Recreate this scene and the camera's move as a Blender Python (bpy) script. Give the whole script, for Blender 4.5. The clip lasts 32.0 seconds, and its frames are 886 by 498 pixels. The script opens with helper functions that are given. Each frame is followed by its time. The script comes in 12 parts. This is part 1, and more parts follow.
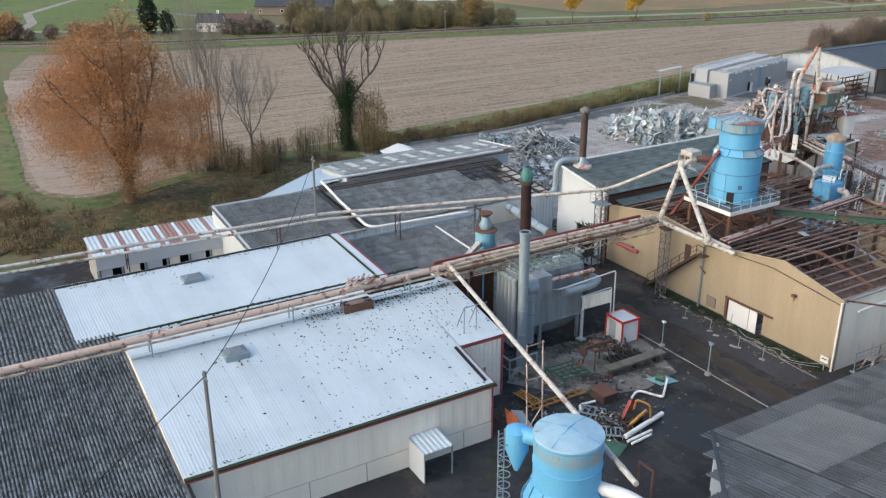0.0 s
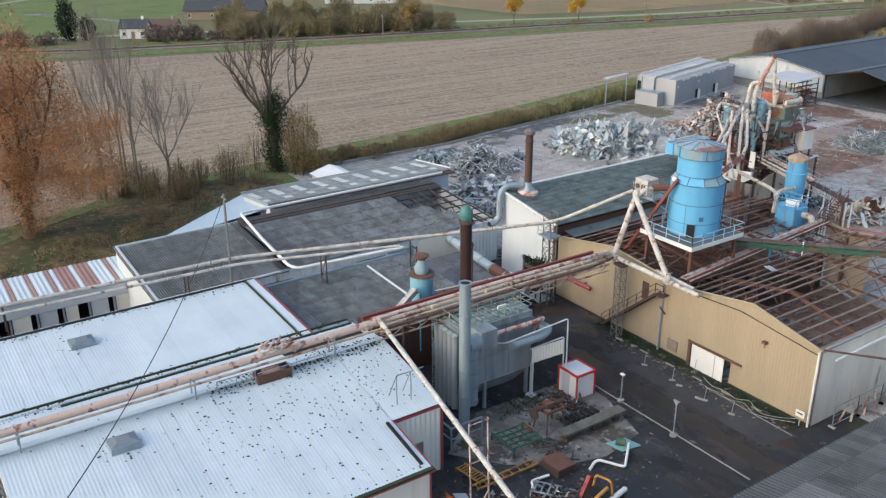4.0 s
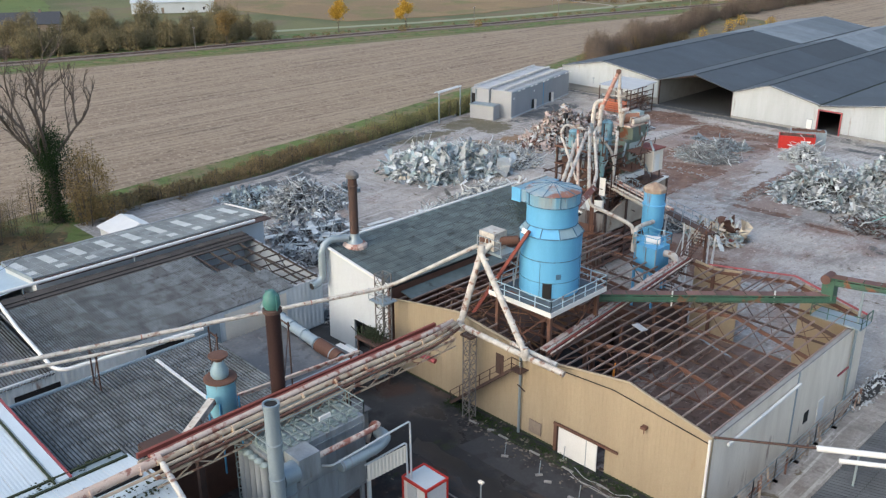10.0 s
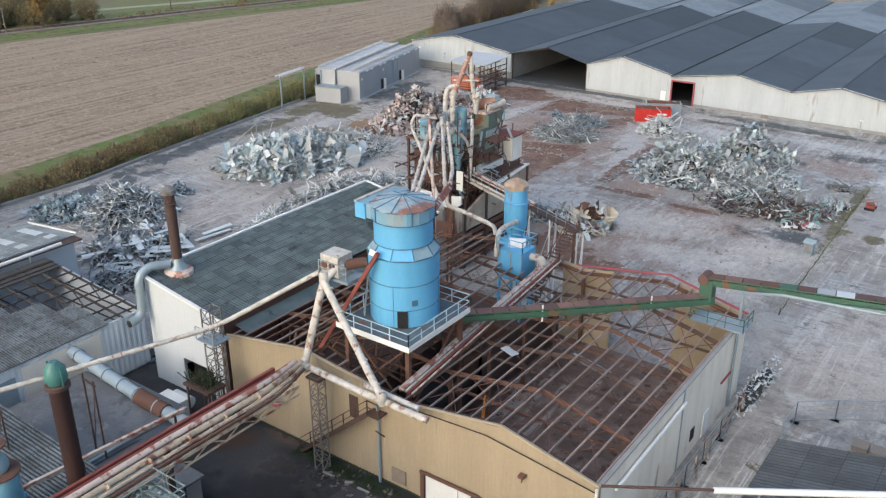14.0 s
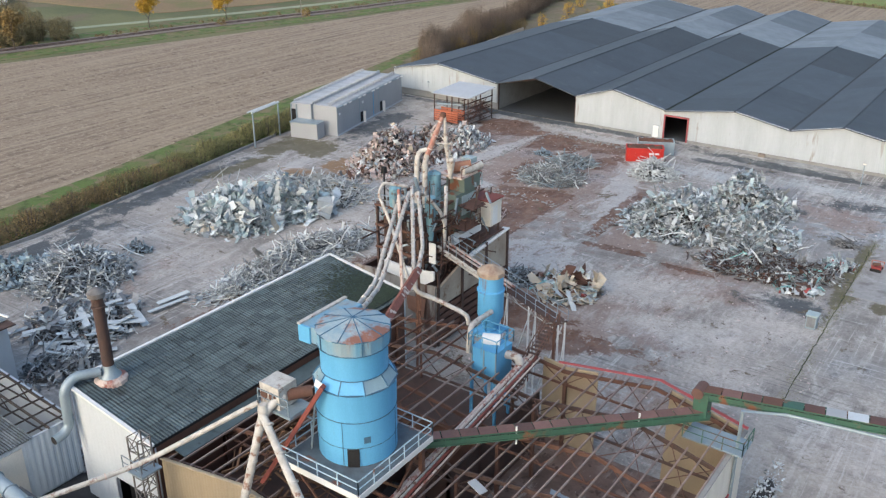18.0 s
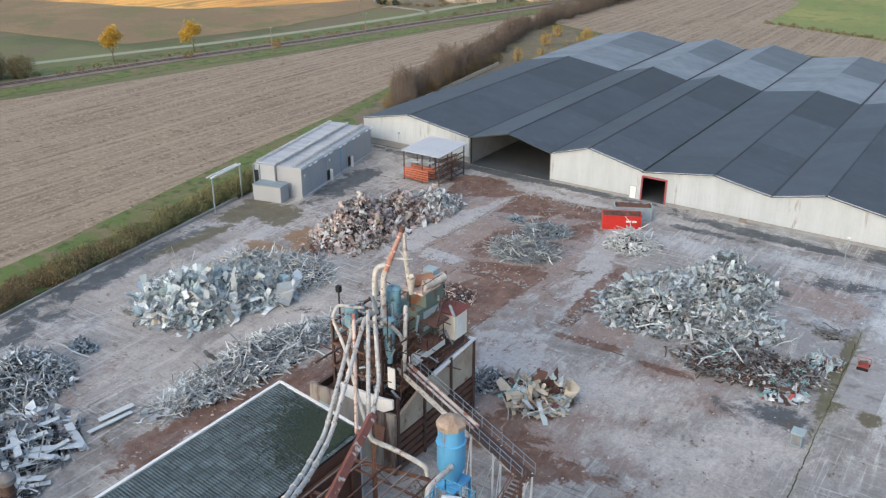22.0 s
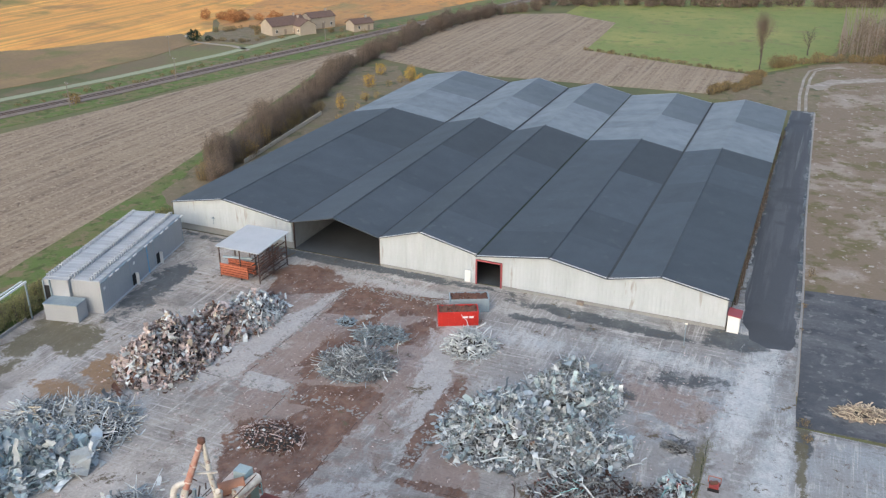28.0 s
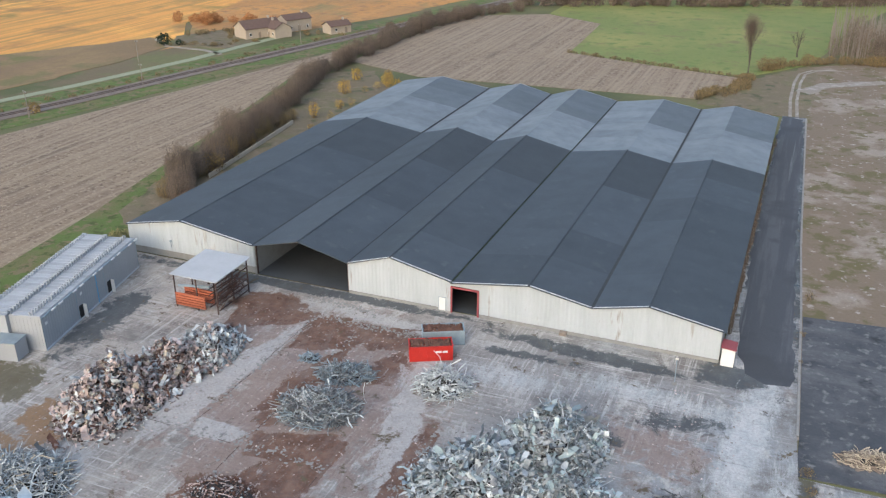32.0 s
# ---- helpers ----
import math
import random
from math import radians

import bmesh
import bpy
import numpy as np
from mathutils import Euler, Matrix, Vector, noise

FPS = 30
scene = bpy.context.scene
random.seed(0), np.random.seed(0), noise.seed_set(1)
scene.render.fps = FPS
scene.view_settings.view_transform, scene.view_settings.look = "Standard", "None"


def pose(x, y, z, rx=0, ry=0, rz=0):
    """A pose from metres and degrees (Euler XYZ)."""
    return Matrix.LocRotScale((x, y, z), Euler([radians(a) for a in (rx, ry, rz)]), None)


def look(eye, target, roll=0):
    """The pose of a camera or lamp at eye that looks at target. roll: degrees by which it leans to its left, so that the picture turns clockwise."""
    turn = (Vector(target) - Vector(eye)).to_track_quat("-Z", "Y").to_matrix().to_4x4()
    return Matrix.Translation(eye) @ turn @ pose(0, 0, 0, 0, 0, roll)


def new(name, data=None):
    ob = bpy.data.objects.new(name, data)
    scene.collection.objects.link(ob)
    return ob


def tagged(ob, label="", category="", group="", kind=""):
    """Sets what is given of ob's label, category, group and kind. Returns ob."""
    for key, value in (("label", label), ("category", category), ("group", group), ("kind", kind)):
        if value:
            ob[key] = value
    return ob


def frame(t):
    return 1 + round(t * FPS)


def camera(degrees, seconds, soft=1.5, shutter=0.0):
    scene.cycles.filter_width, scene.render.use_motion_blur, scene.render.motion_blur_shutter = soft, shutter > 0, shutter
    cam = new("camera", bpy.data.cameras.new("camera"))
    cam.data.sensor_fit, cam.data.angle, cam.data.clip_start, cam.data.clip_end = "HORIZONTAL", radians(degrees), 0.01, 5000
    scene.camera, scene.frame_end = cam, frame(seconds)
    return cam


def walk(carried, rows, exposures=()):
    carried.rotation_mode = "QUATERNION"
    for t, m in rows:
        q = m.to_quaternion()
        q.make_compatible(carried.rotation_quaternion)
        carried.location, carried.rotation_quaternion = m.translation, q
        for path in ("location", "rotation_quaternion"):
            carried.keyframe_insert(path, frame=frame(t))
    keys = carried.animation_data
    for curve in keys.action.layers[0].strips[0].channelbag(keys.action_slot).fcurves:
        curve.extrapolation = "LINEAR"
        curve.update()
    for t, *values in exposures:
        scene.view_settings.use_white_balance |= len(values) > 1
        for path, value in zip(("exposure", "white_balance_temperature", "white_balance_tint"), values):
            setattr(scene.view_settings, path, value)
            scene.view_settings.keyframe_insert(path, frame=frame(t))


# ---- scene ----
# camera: a drone that flies over the works, climbing and turning to the right
cam = camera(53.1, 32.0, soft=1.3)
PATH = [
    (0, (46.835, -179.911, 40.204), (45.233, -178.966, 39.468), -0.2),
    (0.5, (45.967, -179.217, 40.207), (44.364, -178.273, 39.472), -0.2),
    (1, (45.023, -178.447, 40.25), (43.42, -177.502, 39.517), -0.2),
    (1.5, (43.927, -177.619, 40.295), (42.324, -176.674, 39.561), -0.3),
    (2, (42.848, -176.774, 40.351), (41.246, -175.828, 39.616), -0.2),
    (2.5, (41.743, -175.866, 40.418), (40.141, -174.921, 39.682), -0.2),
    (3, (40.611, -174.915, 40.493), (39.021, -173.952, 39.756), -0.3),
    (3.5, (39.437, -174.008, 40.482), (37.882, -172.99, 39.744), -0.2),
    (5.5, (35.152, -170.198, 40.455), (33.633, -169.128, 39.716), -0.1),
    (6, (34.086, -169.206, 40.415), (32.588, -168.106, 39.676), -0.1),
    (6.5, (33.044, -168.21, 40.332), (31.573, -167.073, 39.595), -0.1),
    (7, (32.054, -167.281, 40.355), (30.605, -166.116, 39.618), -0.1),
    (7.5, (31.058, -166.286, 40.367), (29.628, -165.097, 39.629), -0.1),
    (8, (30.089, -165.282, 40.329), (28.681, -164.068, 39.592), -0.1),
    (8.5, (29.107, -164.229, 40.26), (27.721, -162.99, 39.523), -0.1),
    (9, (28.221, -163.146, 40.209), (26.856, -161.883, 39.473), -0.1),
    (9.5, (27.359, -162.067, 40.178), (26.016, -160.78, 39.443), -0.1),
    (10, (26.522, -161.109, 40.196), (25.204, -159.798, 39.46), -0.1),
    (10.5, (25.685, -160.074, 40.183), (24.39, -158.739, 39.447), -0.1),
    (11, (24.897, -158.994, 40.104), (23.626, -157.637, 39.368), -0.1),
    (11.5, (24.123, -157.906, 39.999), (22.877, -156.529, 39.256), -0.1),
    (12, (23.381, -156.871, 40.025), (22.176, -155.464, 39.271), -0.1),
    (12.5, (22.632, -155.705, 39.946), (21.47, -154.273, 39.173), -0.1),
    (13, (21.924, -154.569, 39.934), (20.811, -153.111, 39.136), -0.2),
    (13.5, (21.248, -153.379, 39.937), (20.159, -151.903, 39.139), -0.2),
    (14, (20.616, -152.207, 39.958), (19.545, -150.719, 39.16), -0.1),
    (14.5, (20.156, -151.002, 40.068), (19.086, -149.513, 39.27), -0.1),
    (16.5, (18.12, -146.279, 41.239), (17.053, -144.788, 40.439), -0.1),
    (17, (17.613, -144.942, 41.965), (16.547, -143.451, 41.165), -0.0),
    (17.5, (17.081, -143.878, 42.991), (16.019, -142.385, 42.191), -0.1),
    (18, (16.605, -142.62, 43.963), (15.543, -141.127, 43.162), -0.1),
    (18.5, (16.167, -141.223, 44.68), (15.105, -139.728, 43.882), -0.1),
    (19, (15.724, -140.06, 45.658), (14.661, -138.565, 44.86), -0.1),
    (19.5, (15.149, -138.907, 46.644), (14.089, -137.411, 45.845), -0.1),
    (20, (14.627, -137.752, 47.664), (13.568, -136.256, 46.865), -0.1),
    (20.5, (14.073, -136.66, 48.785), (13.016, -135.163, 47.984), -0.1),
    (21, (13.613, -135.528, 49.78), (12.562, -134.027, 48.977), -0.0),
    (21.5, (13.053, -134.344, 50.776), (12.012, -132.837, 49.973), -0.0),
    (22, (12.541, -133.247, 51.74), (11.511, -131.731, 50.938), -0.0),
    (22.5, (12.141, -132.022, 52.756), (11.124, -130.498, 51.953), 0.0),
    (23, (11.581, -130.851, 53.73), (10.591, -129.31, 52.927), 0.0),
    (23.5, (11.13, -129.656, 54.651), (10.165, -128.1, 53.848), -0.0),
    (24, (10.605, -128.403, 55.637), (9.667, -126.83, 54.832), -0.0),
    (24.5, (9.983, -127.326, 56.6), (9.076, -125.735, 55.796), -0.0),
    (25, (9.503, -126.047, 57.495), (8.628, -124.438, 56.691), -0.0),
    (25.5, (8.988, -124.921, 58.29), (8.134, -123.3, 57.488), 0.0),
    (27.5, (7.408, -119.799, 61.624), (6.659, -118.129, 60.818), 0.0),
    (28, (7.007, -118.429, 61.837), (6.284, -116.748, 61.03), -0.0),
    (28.5, (6.852, -117.029, 61.985), (6.133, -115.347, 61.176), -0.1),
    (29, (6.738, -115.589, 62.035), (6.017, -113.908, 61.226), -0.1),
    (29.5, (6.461, -114.124, 62.067), (5.743, -112.442, 61.256), -0.2),
    (30, (6.233, -112.778, 62.084), (5.515, -111.097, 61.273), -0.1),
    (30.5, (5.873, -111.623, 61.923), (5.158, -109.94, 61.112), -0.1),
    (31, (5.674, -110.42, 61.858), (4.964, -108.735, 61.048), -0.1),
    (31.5, (5.234, -109.102, 61.773), (4.534, -107.412, 60.962), -0.1),
    (32, (4.846, -107.745, 61.708), (4.15, -106.055, 60.896), -0.1),
]
walk(cam, [(t, look(eye, target, roll)) for t, eye, target, roll in PATH])

# ---- light: a dull late-autumn afternoon, the sun low behind thin cloud ----
world = bpy.data.worlds.new("world")
scene.world = world
world.use_nodes = True
wn = world.node_tree
sky = wn.nodes.new("ShaderNodeTexSky")
sky.sky_type = "NISHITA"
sky.sun_disc = False
sky.sun_elevation = radians(24)
sky.sun_rotation = radians(182)
sky.air_density, sky.dust_density, sky.ozone_density = 1.0, 2.5, 1.0
wn.nodes["Background"].inputs["Strength"].default_value = 0.15
wn.links.new(sky.outputs[0], wn.nodes["Background"].inputs["Color"])
sun_data = bpy.data.lights.new("sun", "SUN")
sun_data.energy, sun_data.angle, sun_data.color = 0.6, radians(35), (0.92, 0.96, 1.0)
sun = new("sun", sun_data)
sun.matrix_world = look((6, -50, 110), (10, 10, 0))
scene.view_settings.exposure = 0.85

# ---- mesh tools ----
class Mesh:
    """A growing list of vertices and faces."""

    def __init__(self):
        self.v, self.f = [], []

    def add(self, verts, faces):
        n = len(self.v)
        self.v += [tuple(p) for p in verts]
        self.f += [tuple(i + n for i in face) for face in faces]
        return self

    def box(self, x0, y0, z0, x1, y1, z1, m=None):
        p = [(x, y, z) for z in (z0, z1) for y in (y0, y1) for x in (x0, x1)]
        if m is not None:
            p = [m @ Vector(q) for q in p]
        return self.add(p, [(0, 2, 3, 1), (4, 5, 7, 6), (0, 1, 5, 4), (2, 6, 7, 3), (0, 4, 6, 2), (1, 3, 7, 5)])

    def bar(self, a, b, w, h=None):
        """A square bar from a to b."""
        a, b = Vector(a), Vector(b)
        h = w if h is None else h
        d = b - a
        m = Matrix.Translation(a) @ d.to_track_quat("Z", "Y").to_matrix().to_4x4()
        return self.box(-w / 2, -h / 2, 0, w / 2, h / 2, d.length, m)

    def tube(self, points, r, n=10, cap=True):
        """A round pipe along points; r is one radius or one for each point."""
        pts = [Vector(p) for p in points]
        rs = [r] * len(pts) if isinstance(r, (int, float)) else list(r)
        base = len(self.v)
        last = None
        for i, p in enumerate(pts):
            a, b = pts[max(i - 1, 0)], pts[min(i + 1, len(pts) - 1)]
            d = (b - a).normalized()
            if last is None:
                side = d.cross(Vector((0, 0, 1))) if abs(d.z) < 0.95 else d.cross(Vector((1, 0, 0)))
            else:
                side = last - d * last.dot(d)
            side.normalize()
            last = side
            up = d.cross(side)
            for k in range(n):
                q = 2 * math.pi * k / n
                self.v.append(tuple(p + (side * math.cos(q) + up * math.sin(q)) * rs[i]))
        for i in range(len(pts) - 1):
            for k in range(n):
                k2 = (k + 1) % n
                a, b = base + i * n, base + (i + 1) * n
                self.f.append((a + k, a + k2, b + k2, b + k))
        if cap:
            self.f.append(tuple(base + k for k in reversed(range(n))))
            self.f.append(tuple(base + (len(pts) - 1) * n + k for k in range(n)))
        return self

    def lathe(self, x, y, profile, n=24):
        """A turned body about the upright axis at x, y; profile: radius and height from the bottom up."""
        return self.tube([(x, y, z) for _, z in profile], [max(r, 0.001) for r, _ in profile], n) if all(
            profile[i][1] < profile[i + 1][1] for i in range(len(profile) - 1)) else self._turn(x, y, profile, n)

    def _turn(self, x, y, profile, n):
        base = len(self.v)
        for r, z in profile:
            for k in range(n):
                q = 2 * math.pi * k / n
                self.v.append((x + r * math.cos(q), y + r * math.sin(q), z))
        for i in range(len(profile) - 1):
            for k in range(n):
                k2 = (k + 1) % n
                self.f.append((base + i * n + k, base + i * n + k2, base + (i + 1) * n + k2, base + (i + 1) * n + k))
        return self

    def prism(self, outline, axis, a, b):
        """A solid with the outline in the plane across axis, from a to b along it."""
        n = len(outline)
        def at(p, s):
            return {"x": (s, p[0], p[1]), "y": (p[0], s, p[1]), "z": (p[0], p[1], s)}[axis]
        verts = [at(p, a) for p in outline] + [at(p, b) for p in outline]
        faces = [tuple(reversed(range(n))), tuple(range(n, 2 * n))]
        faces += [(i, (i + 1) % n, n + (i + 1) % n, n + i) for i in range(n)]
        return self.add(verts, faces)

    def slab(self, p00, p10, p11, p01, thick):
        """A slab under four corners."""
        top = [Vector(p) for p in (p00, p10, p11, p01)]
        low = [p - Vector((0, 0, thick)) for p in top]
        return self.add(top + low, [(0, 1, 2, 3), (7, 6, 5, 4), (0, 4, 5, 1), (1, 5, 6, 2), (2, 6, 7, 3), (3, 7, 4, 0)])

    def wave(self, o, u, v, nu, depth, sag=0.0, nv=1):
        """A ribbed sheet from o: ribs repeat along u and run along v."""
        o, u, v = Vector(o), Vector(u), Vector(v)
        up = u.cross(v).normalized()
        if up.z < 0:
            up = -up
        base = len(self.v)
        cols = []
        for i in range(nu):
            cols += [(i, 0), (i + 0.35, 0), (i + 0.5, 1), (i + 0.85, 1)]
        cols.append((nu, 0))
        for j in range(nv + 1):
            for c, hgt in cols:
                self.v.append(tuple(o + u * (c / nu) + v * (j / nv) + up * hgt * depth))
        w = len(cols)
        for j in range(nv):
            for i in range(w - 1):
                a = base + j * w + i
                self.f.append((a, a + 1, a + w + 1, a + w))
        return self


def data_of(mesh, mat, name="mesh", smooth=False):
    me = bpy.data.meshes.new(name)
    me.from_pydata(mesh.v, [], mesh.f)
    if mat:
        me.materials.append(mat)
    if smooth:
        me.polygons.foreach_set("use_smooth", [True] * len(me.polygons))
        me.set_sharp_from_angle(angle=radians(40))
    me.update()
    bm = bmesh.new()
    bm.from_mesh(me)
    if len(bm.faces) < 20000:
        bmesh.ops.recalc_face_normals(bm, faces=bm.faces)
        bm.to_mesh(me)
    bm.free()
    return me


def part(name, mesh, mat, parent=None, label="", smooth=False):
    """One mesh object, in world places, under a thing or a part."""
    ob = new(name, data_of(mesh, mat, name, smooth))
    if parent is not None:
        ob.parent = parent
        m = Matrix.Identity(4)
        p = parent
        while p is not None:
            m = p.matrix_basis @ m if p.parent is None else p.matrix_parent_inverse @ p.matrix_basis @ m
            p = p.parent
        ob.matrix_parent_inverse = m.inverted()
    if label:
        tagged(ob, label)
    return ob


def piece(name, me, parent, m):
    """One of many alike pieces that share mesh data, at the pose m under a parent that has no turn."""
    ob = new(name, me)
    ob.parent = parent
    base = parent.matrix_basis.translation if parent.parent is None else parent.parent.matrix_basis.translation
    ob.matrix_basis = Matrix.Translation(-base) @ m if parent.type == "EMPTY" else m
    return ob


def thing(name, x, y, z, label, category, group="", kind=""):
    ob = new(name)
    ob.empty_display_size = 0.3
    ob.matrix_basis = Matrix.Translation((x, y, z))
    return tagged(ob, label, category, group, kind)


def solid(name, mesh, mat, label, category, group="", kind="", smooth=False):
    """A thing that is one mesh."""
    return tagged(part(name, mesh, mat, None, "", smooth), label, category, group, kind)


# ---- materials ----
def material(name, base, dark=None, rough=0.7, metal=0.0, scale=0.6, amount=0.5, bump=0.15, grain=12.0, random_mix=0.0,
             island=0.0, rust=None, rust_amount=0.0, rust_scale=0.5, streak=False, spec=0.5):
    """A weathered surface: large blotches, fine grain, some rust or dirt, and a shade of its own for each piece."""
    mat = bpy.data.materials.new(name)
    mat.use_nodes = True
    nt = mat.node_tree
    bsdf = nt.nodes["Principled BSDF"]
    bsdf.inputs["Roughness"].default_value = rough
    bsdf.inputs["Metallic"].default_value = metal
    bsdf.inputs["Specular IOR Level"].default_value = spec
    co = nt.nodes.new("ShaderNodeTexCoord")
    geo = nt.nodes.new("ShaderNodeNewGeometry")
    where = geo.outputs["Position"]
    if streak:
        mp = nt.nodes.new("ShaderNodeMapping")
        mp.inputs["Scale"].default_value = (1, 1, 0.18)
        nt.links.new(where, mp.inputs["Vector"])
        where = mp.outputs[0]

    def noise_at(sc, detail=5.0, w=where):
        n = nt.nodes.new("ShaderNodeTexNoise")
        n.inputs["Scale"].default_value = sc
        n.inputs["Detail"].default_value = detail
        n.inputs["Roughness"].default_value = 0.62
        nt.links.new(w, n.inputs["Vector"])
        return n

    def ramp(src, lo, hi):
        r = nt.nodes.new("ShaderNodeMapRange")
        r.inputs["From Min"].default_value, r.inputs["From Max"].default_value = lo, hi
        nt.links.new(src, r.inputs["Value"])
        return r.outputs[0]

    def mix(fac, a, b):
        m = nt.nodes.new("ShaderNodeMix")
        m.data_type = "RGBA"
        for sock, val in ((m.inputs["Factor"], fac), (m.inputs["A"], a), (m.inputs["B"], b)):
            if isinstance(val, (int, float)):
                sock.default_value = val
            elif isinstance(val, tuple):
                sock.default_value = (*val, 1) if len(val) == 3 else val
            else:
                nt.links.new(val, sock)
        return m.outputs["Result"]

    def scaled(src, k, add=0.0):
        m = nt.nodes.new("ShaderNodeMath")
        m.operation = "MULTIPLY_ADD"
        nt.links.new(src, m.inputs[0])
        m.inputs[1].default_value, m.inputs[2].default_value = k, add
        return m.outputs[0]

    dark = dark or tuple(c * 0.6 for c in base)
    big = noise_at(scale)
    fine = noise_at(grain, 3.0, geo.outputs["Position"])
    col = mix(scaled(ramp(big.outputs["Fac"], 0.38, 0.68), amount), base, dark)
    col = mix(scaled(ramp(fine.outputs["Fac"], 0.35, 0.75), 0.35), col, tuple(c * 0.65 for c in base))
    if rust:
        rn = noise_at(rust_scale, 8.0)
        col = mix(ramp(rn.outputs["Fac"], 0.62 - 0.3 * rust_amount, 0.70 - 0.3 * rust_amount), col, rust)
    if random_mix:
        oi = nt.nodes.new("ShaderNodeObjectInfo")
        hv = nt.nodes.new("ShaderNodeHueSaturation")
        nt.links.new(col, hv.inputs["Color"])
        nt.links.new(scaled(oi.outputs["Random"], 2 * random_mix, 1 - random_mix), hv.inputs["Value"])
        col = hv.outputs["Color"]
    if island:
        hv = nt.nodes.new("ShaderNodeHueSaturation")
        nt.links.new(col, hv.inputs["Color"])
        nt.links.new(scaled(geo.outputs["Random Per Island"], 2 * island, 1 - island), hv.inputs["Value"])
        col = hv.outputs["Color"]
    nt.links.new(col, bsdf.inputs["Base Color"])
    rg = ramp(fine.outputs["Fac"], 0.2, 0.8)
    nt.links.new(scaled(rg, 0.2, max(rough - 0.1, 0.02)), bsdf.inputs["Roughness"])
    if bump:
        b = nt.nodes.new("ShaderNodeBump")
        b.inputs["Strength"].default_value = bump
        b.inputs["Distance"].default_value = 0.05
        nt.links.new(fine.outputs["Fac"], b.inputs["Height"])
        nt.links.new(b.outputs[0], bsdf.inputs["Normal"])
    return mat


RUST = (0.19, 0.075, 0.04)
M_white_roof = material("white_roof_sheet", (0.585, 0.665, 0.71), (0.46, 0.545, 0.6), 0.5, scale=0.25, amount=0.7, bump=0.03, random_mix=0.03)
M_cream = material("cream_cladding", (0.84, 0.8, 0.71), (0.7, 0.66, 0.58), 0.6, streak=True, scale=0.5, bump=0.03, random_mix=0.02)
M_front_clad = material("dull_white_shed_cladding", (0.47, 0.515, 0.54), (0.39, 0.43, 0.445), 0.6, streak=True, scale=0.4, amount=0.8, bump=0.03, rust=(0.3, 0.28, 0.26), rust_amount=0.04, rust_scale=0.7)
M_white_clad = material("white_cladding", (0.55, 0.6, 0.635), (0.46, 0.5, 0.52), 0.6, streak=True, scale=0.4, bump=0.03)
M_yellow = material("yellow_cladding", (0.39, 0.32, 0.22), (0.315, 0.257, 0.178), 0.65, streak=True, scale=0.5, amount=0.7, bump=0.04, rust=(0.3, 0.22, 0.14), rust_amount=-0.2, random_mix=0.03)
M_fibre = material("fibre_cement_sheet", (0.168, 0.198, 0.222), (0.08, 0.09, 0.098), 0.85, scale=1.0, amount=1.0, bump=0.3, grain=5.0, random_mix=0.2, rust=(0.052, 0.056, 0.058), rust_amount=0.2, rust_scale=3.2)
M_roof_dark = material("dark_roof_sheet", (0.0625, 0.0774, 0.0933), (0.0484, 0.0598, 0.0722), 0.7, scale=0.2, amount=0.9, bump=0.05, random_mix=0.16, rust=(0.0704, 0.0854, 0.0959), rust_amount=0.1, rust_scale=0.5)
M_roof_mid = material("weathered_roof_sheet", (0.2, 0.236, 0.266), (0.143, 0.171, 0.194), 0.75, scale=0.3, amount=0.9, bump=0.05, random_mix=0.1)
M_blue = material("blue_silo_paint", (0.13, 0.43, 0.7), (0.06, 0.27, 0.5), 0.55, streak=True, scale=0.5, rust=RUST, rust_amount=-0.05, rust_scale=0.8, bump=0.03)
M_steel = material("galvanised_steel", (0.31, 0.385, 0.43), (0.19, 0.24, 0.275), 0.5, metal=0.35, streak=True, scale=0.8, bump=0.03)
M_rusty = material("rusty_steel", (0.14, 0.069, 0.048), (0.075, 0.042, 0.034), 0.85, scale=1.2, bump=0.15)
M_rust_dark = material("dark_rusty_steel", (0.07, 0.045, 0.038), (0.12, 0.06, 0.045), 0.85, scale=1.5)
M_duct = material("cream_duct_paint", (0.57, 0.555, 0.52), (0.36, 0.335, 0.3), 0.7, scale=1.8, amount=1.0, rust=(0.22, 0.125, 0.09), rust_amount=0.2, rust_scale=1.5, bump=0.08)
M_duct_rust = material("flaking_duct_paint", (0.6, 0.5, 0.44), (0.48, 0.36, 0.3), 0.7, scale=1.2, rust=(0.3, 0.12, 0.09), rust_amount=0.4, rust_scale=1.1, bump=0.08)
M_red = material("red_paint", (0.55, 0.03, 0.02), (0.4, 0.025, 0.02), 0.5, scale=1.0, bump=0.03)
M_red_board = material("scuffed_red_board", (0.45, 0.06, 0.06), (0.3, 0.09, 0.085), 0.65, scale=1.2, amount=0.9)
M_red_trim = material("red_trim_paint", (0.33, 0.07, 0.08), (0.26, 0.07, 0.07), 0.6, scale=1.0, bump=0.02)
M_green = material("green_machine_paint", (0.04, 0.12, 0.083), (0.05, 0.065, 0.053), 0.6, scale=1.2, rust=RUST, rust_amount=0.2)
# black for wires, belts and wheels, and for plates that paint shade in openings
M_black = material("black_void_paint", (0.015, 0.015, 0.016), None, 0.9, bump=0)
M_moss = material("moss", (0.03, 0.045, 0.02), (0.02, 0.025, 0.015), 0.95, scale=3.0, bump=0.4)
M_concrete = material("old_concrete", (0.3, 0.3, 0.29), (0.2, 0.19, 0.18), 0.9, scale=0.7, bump=0.2)
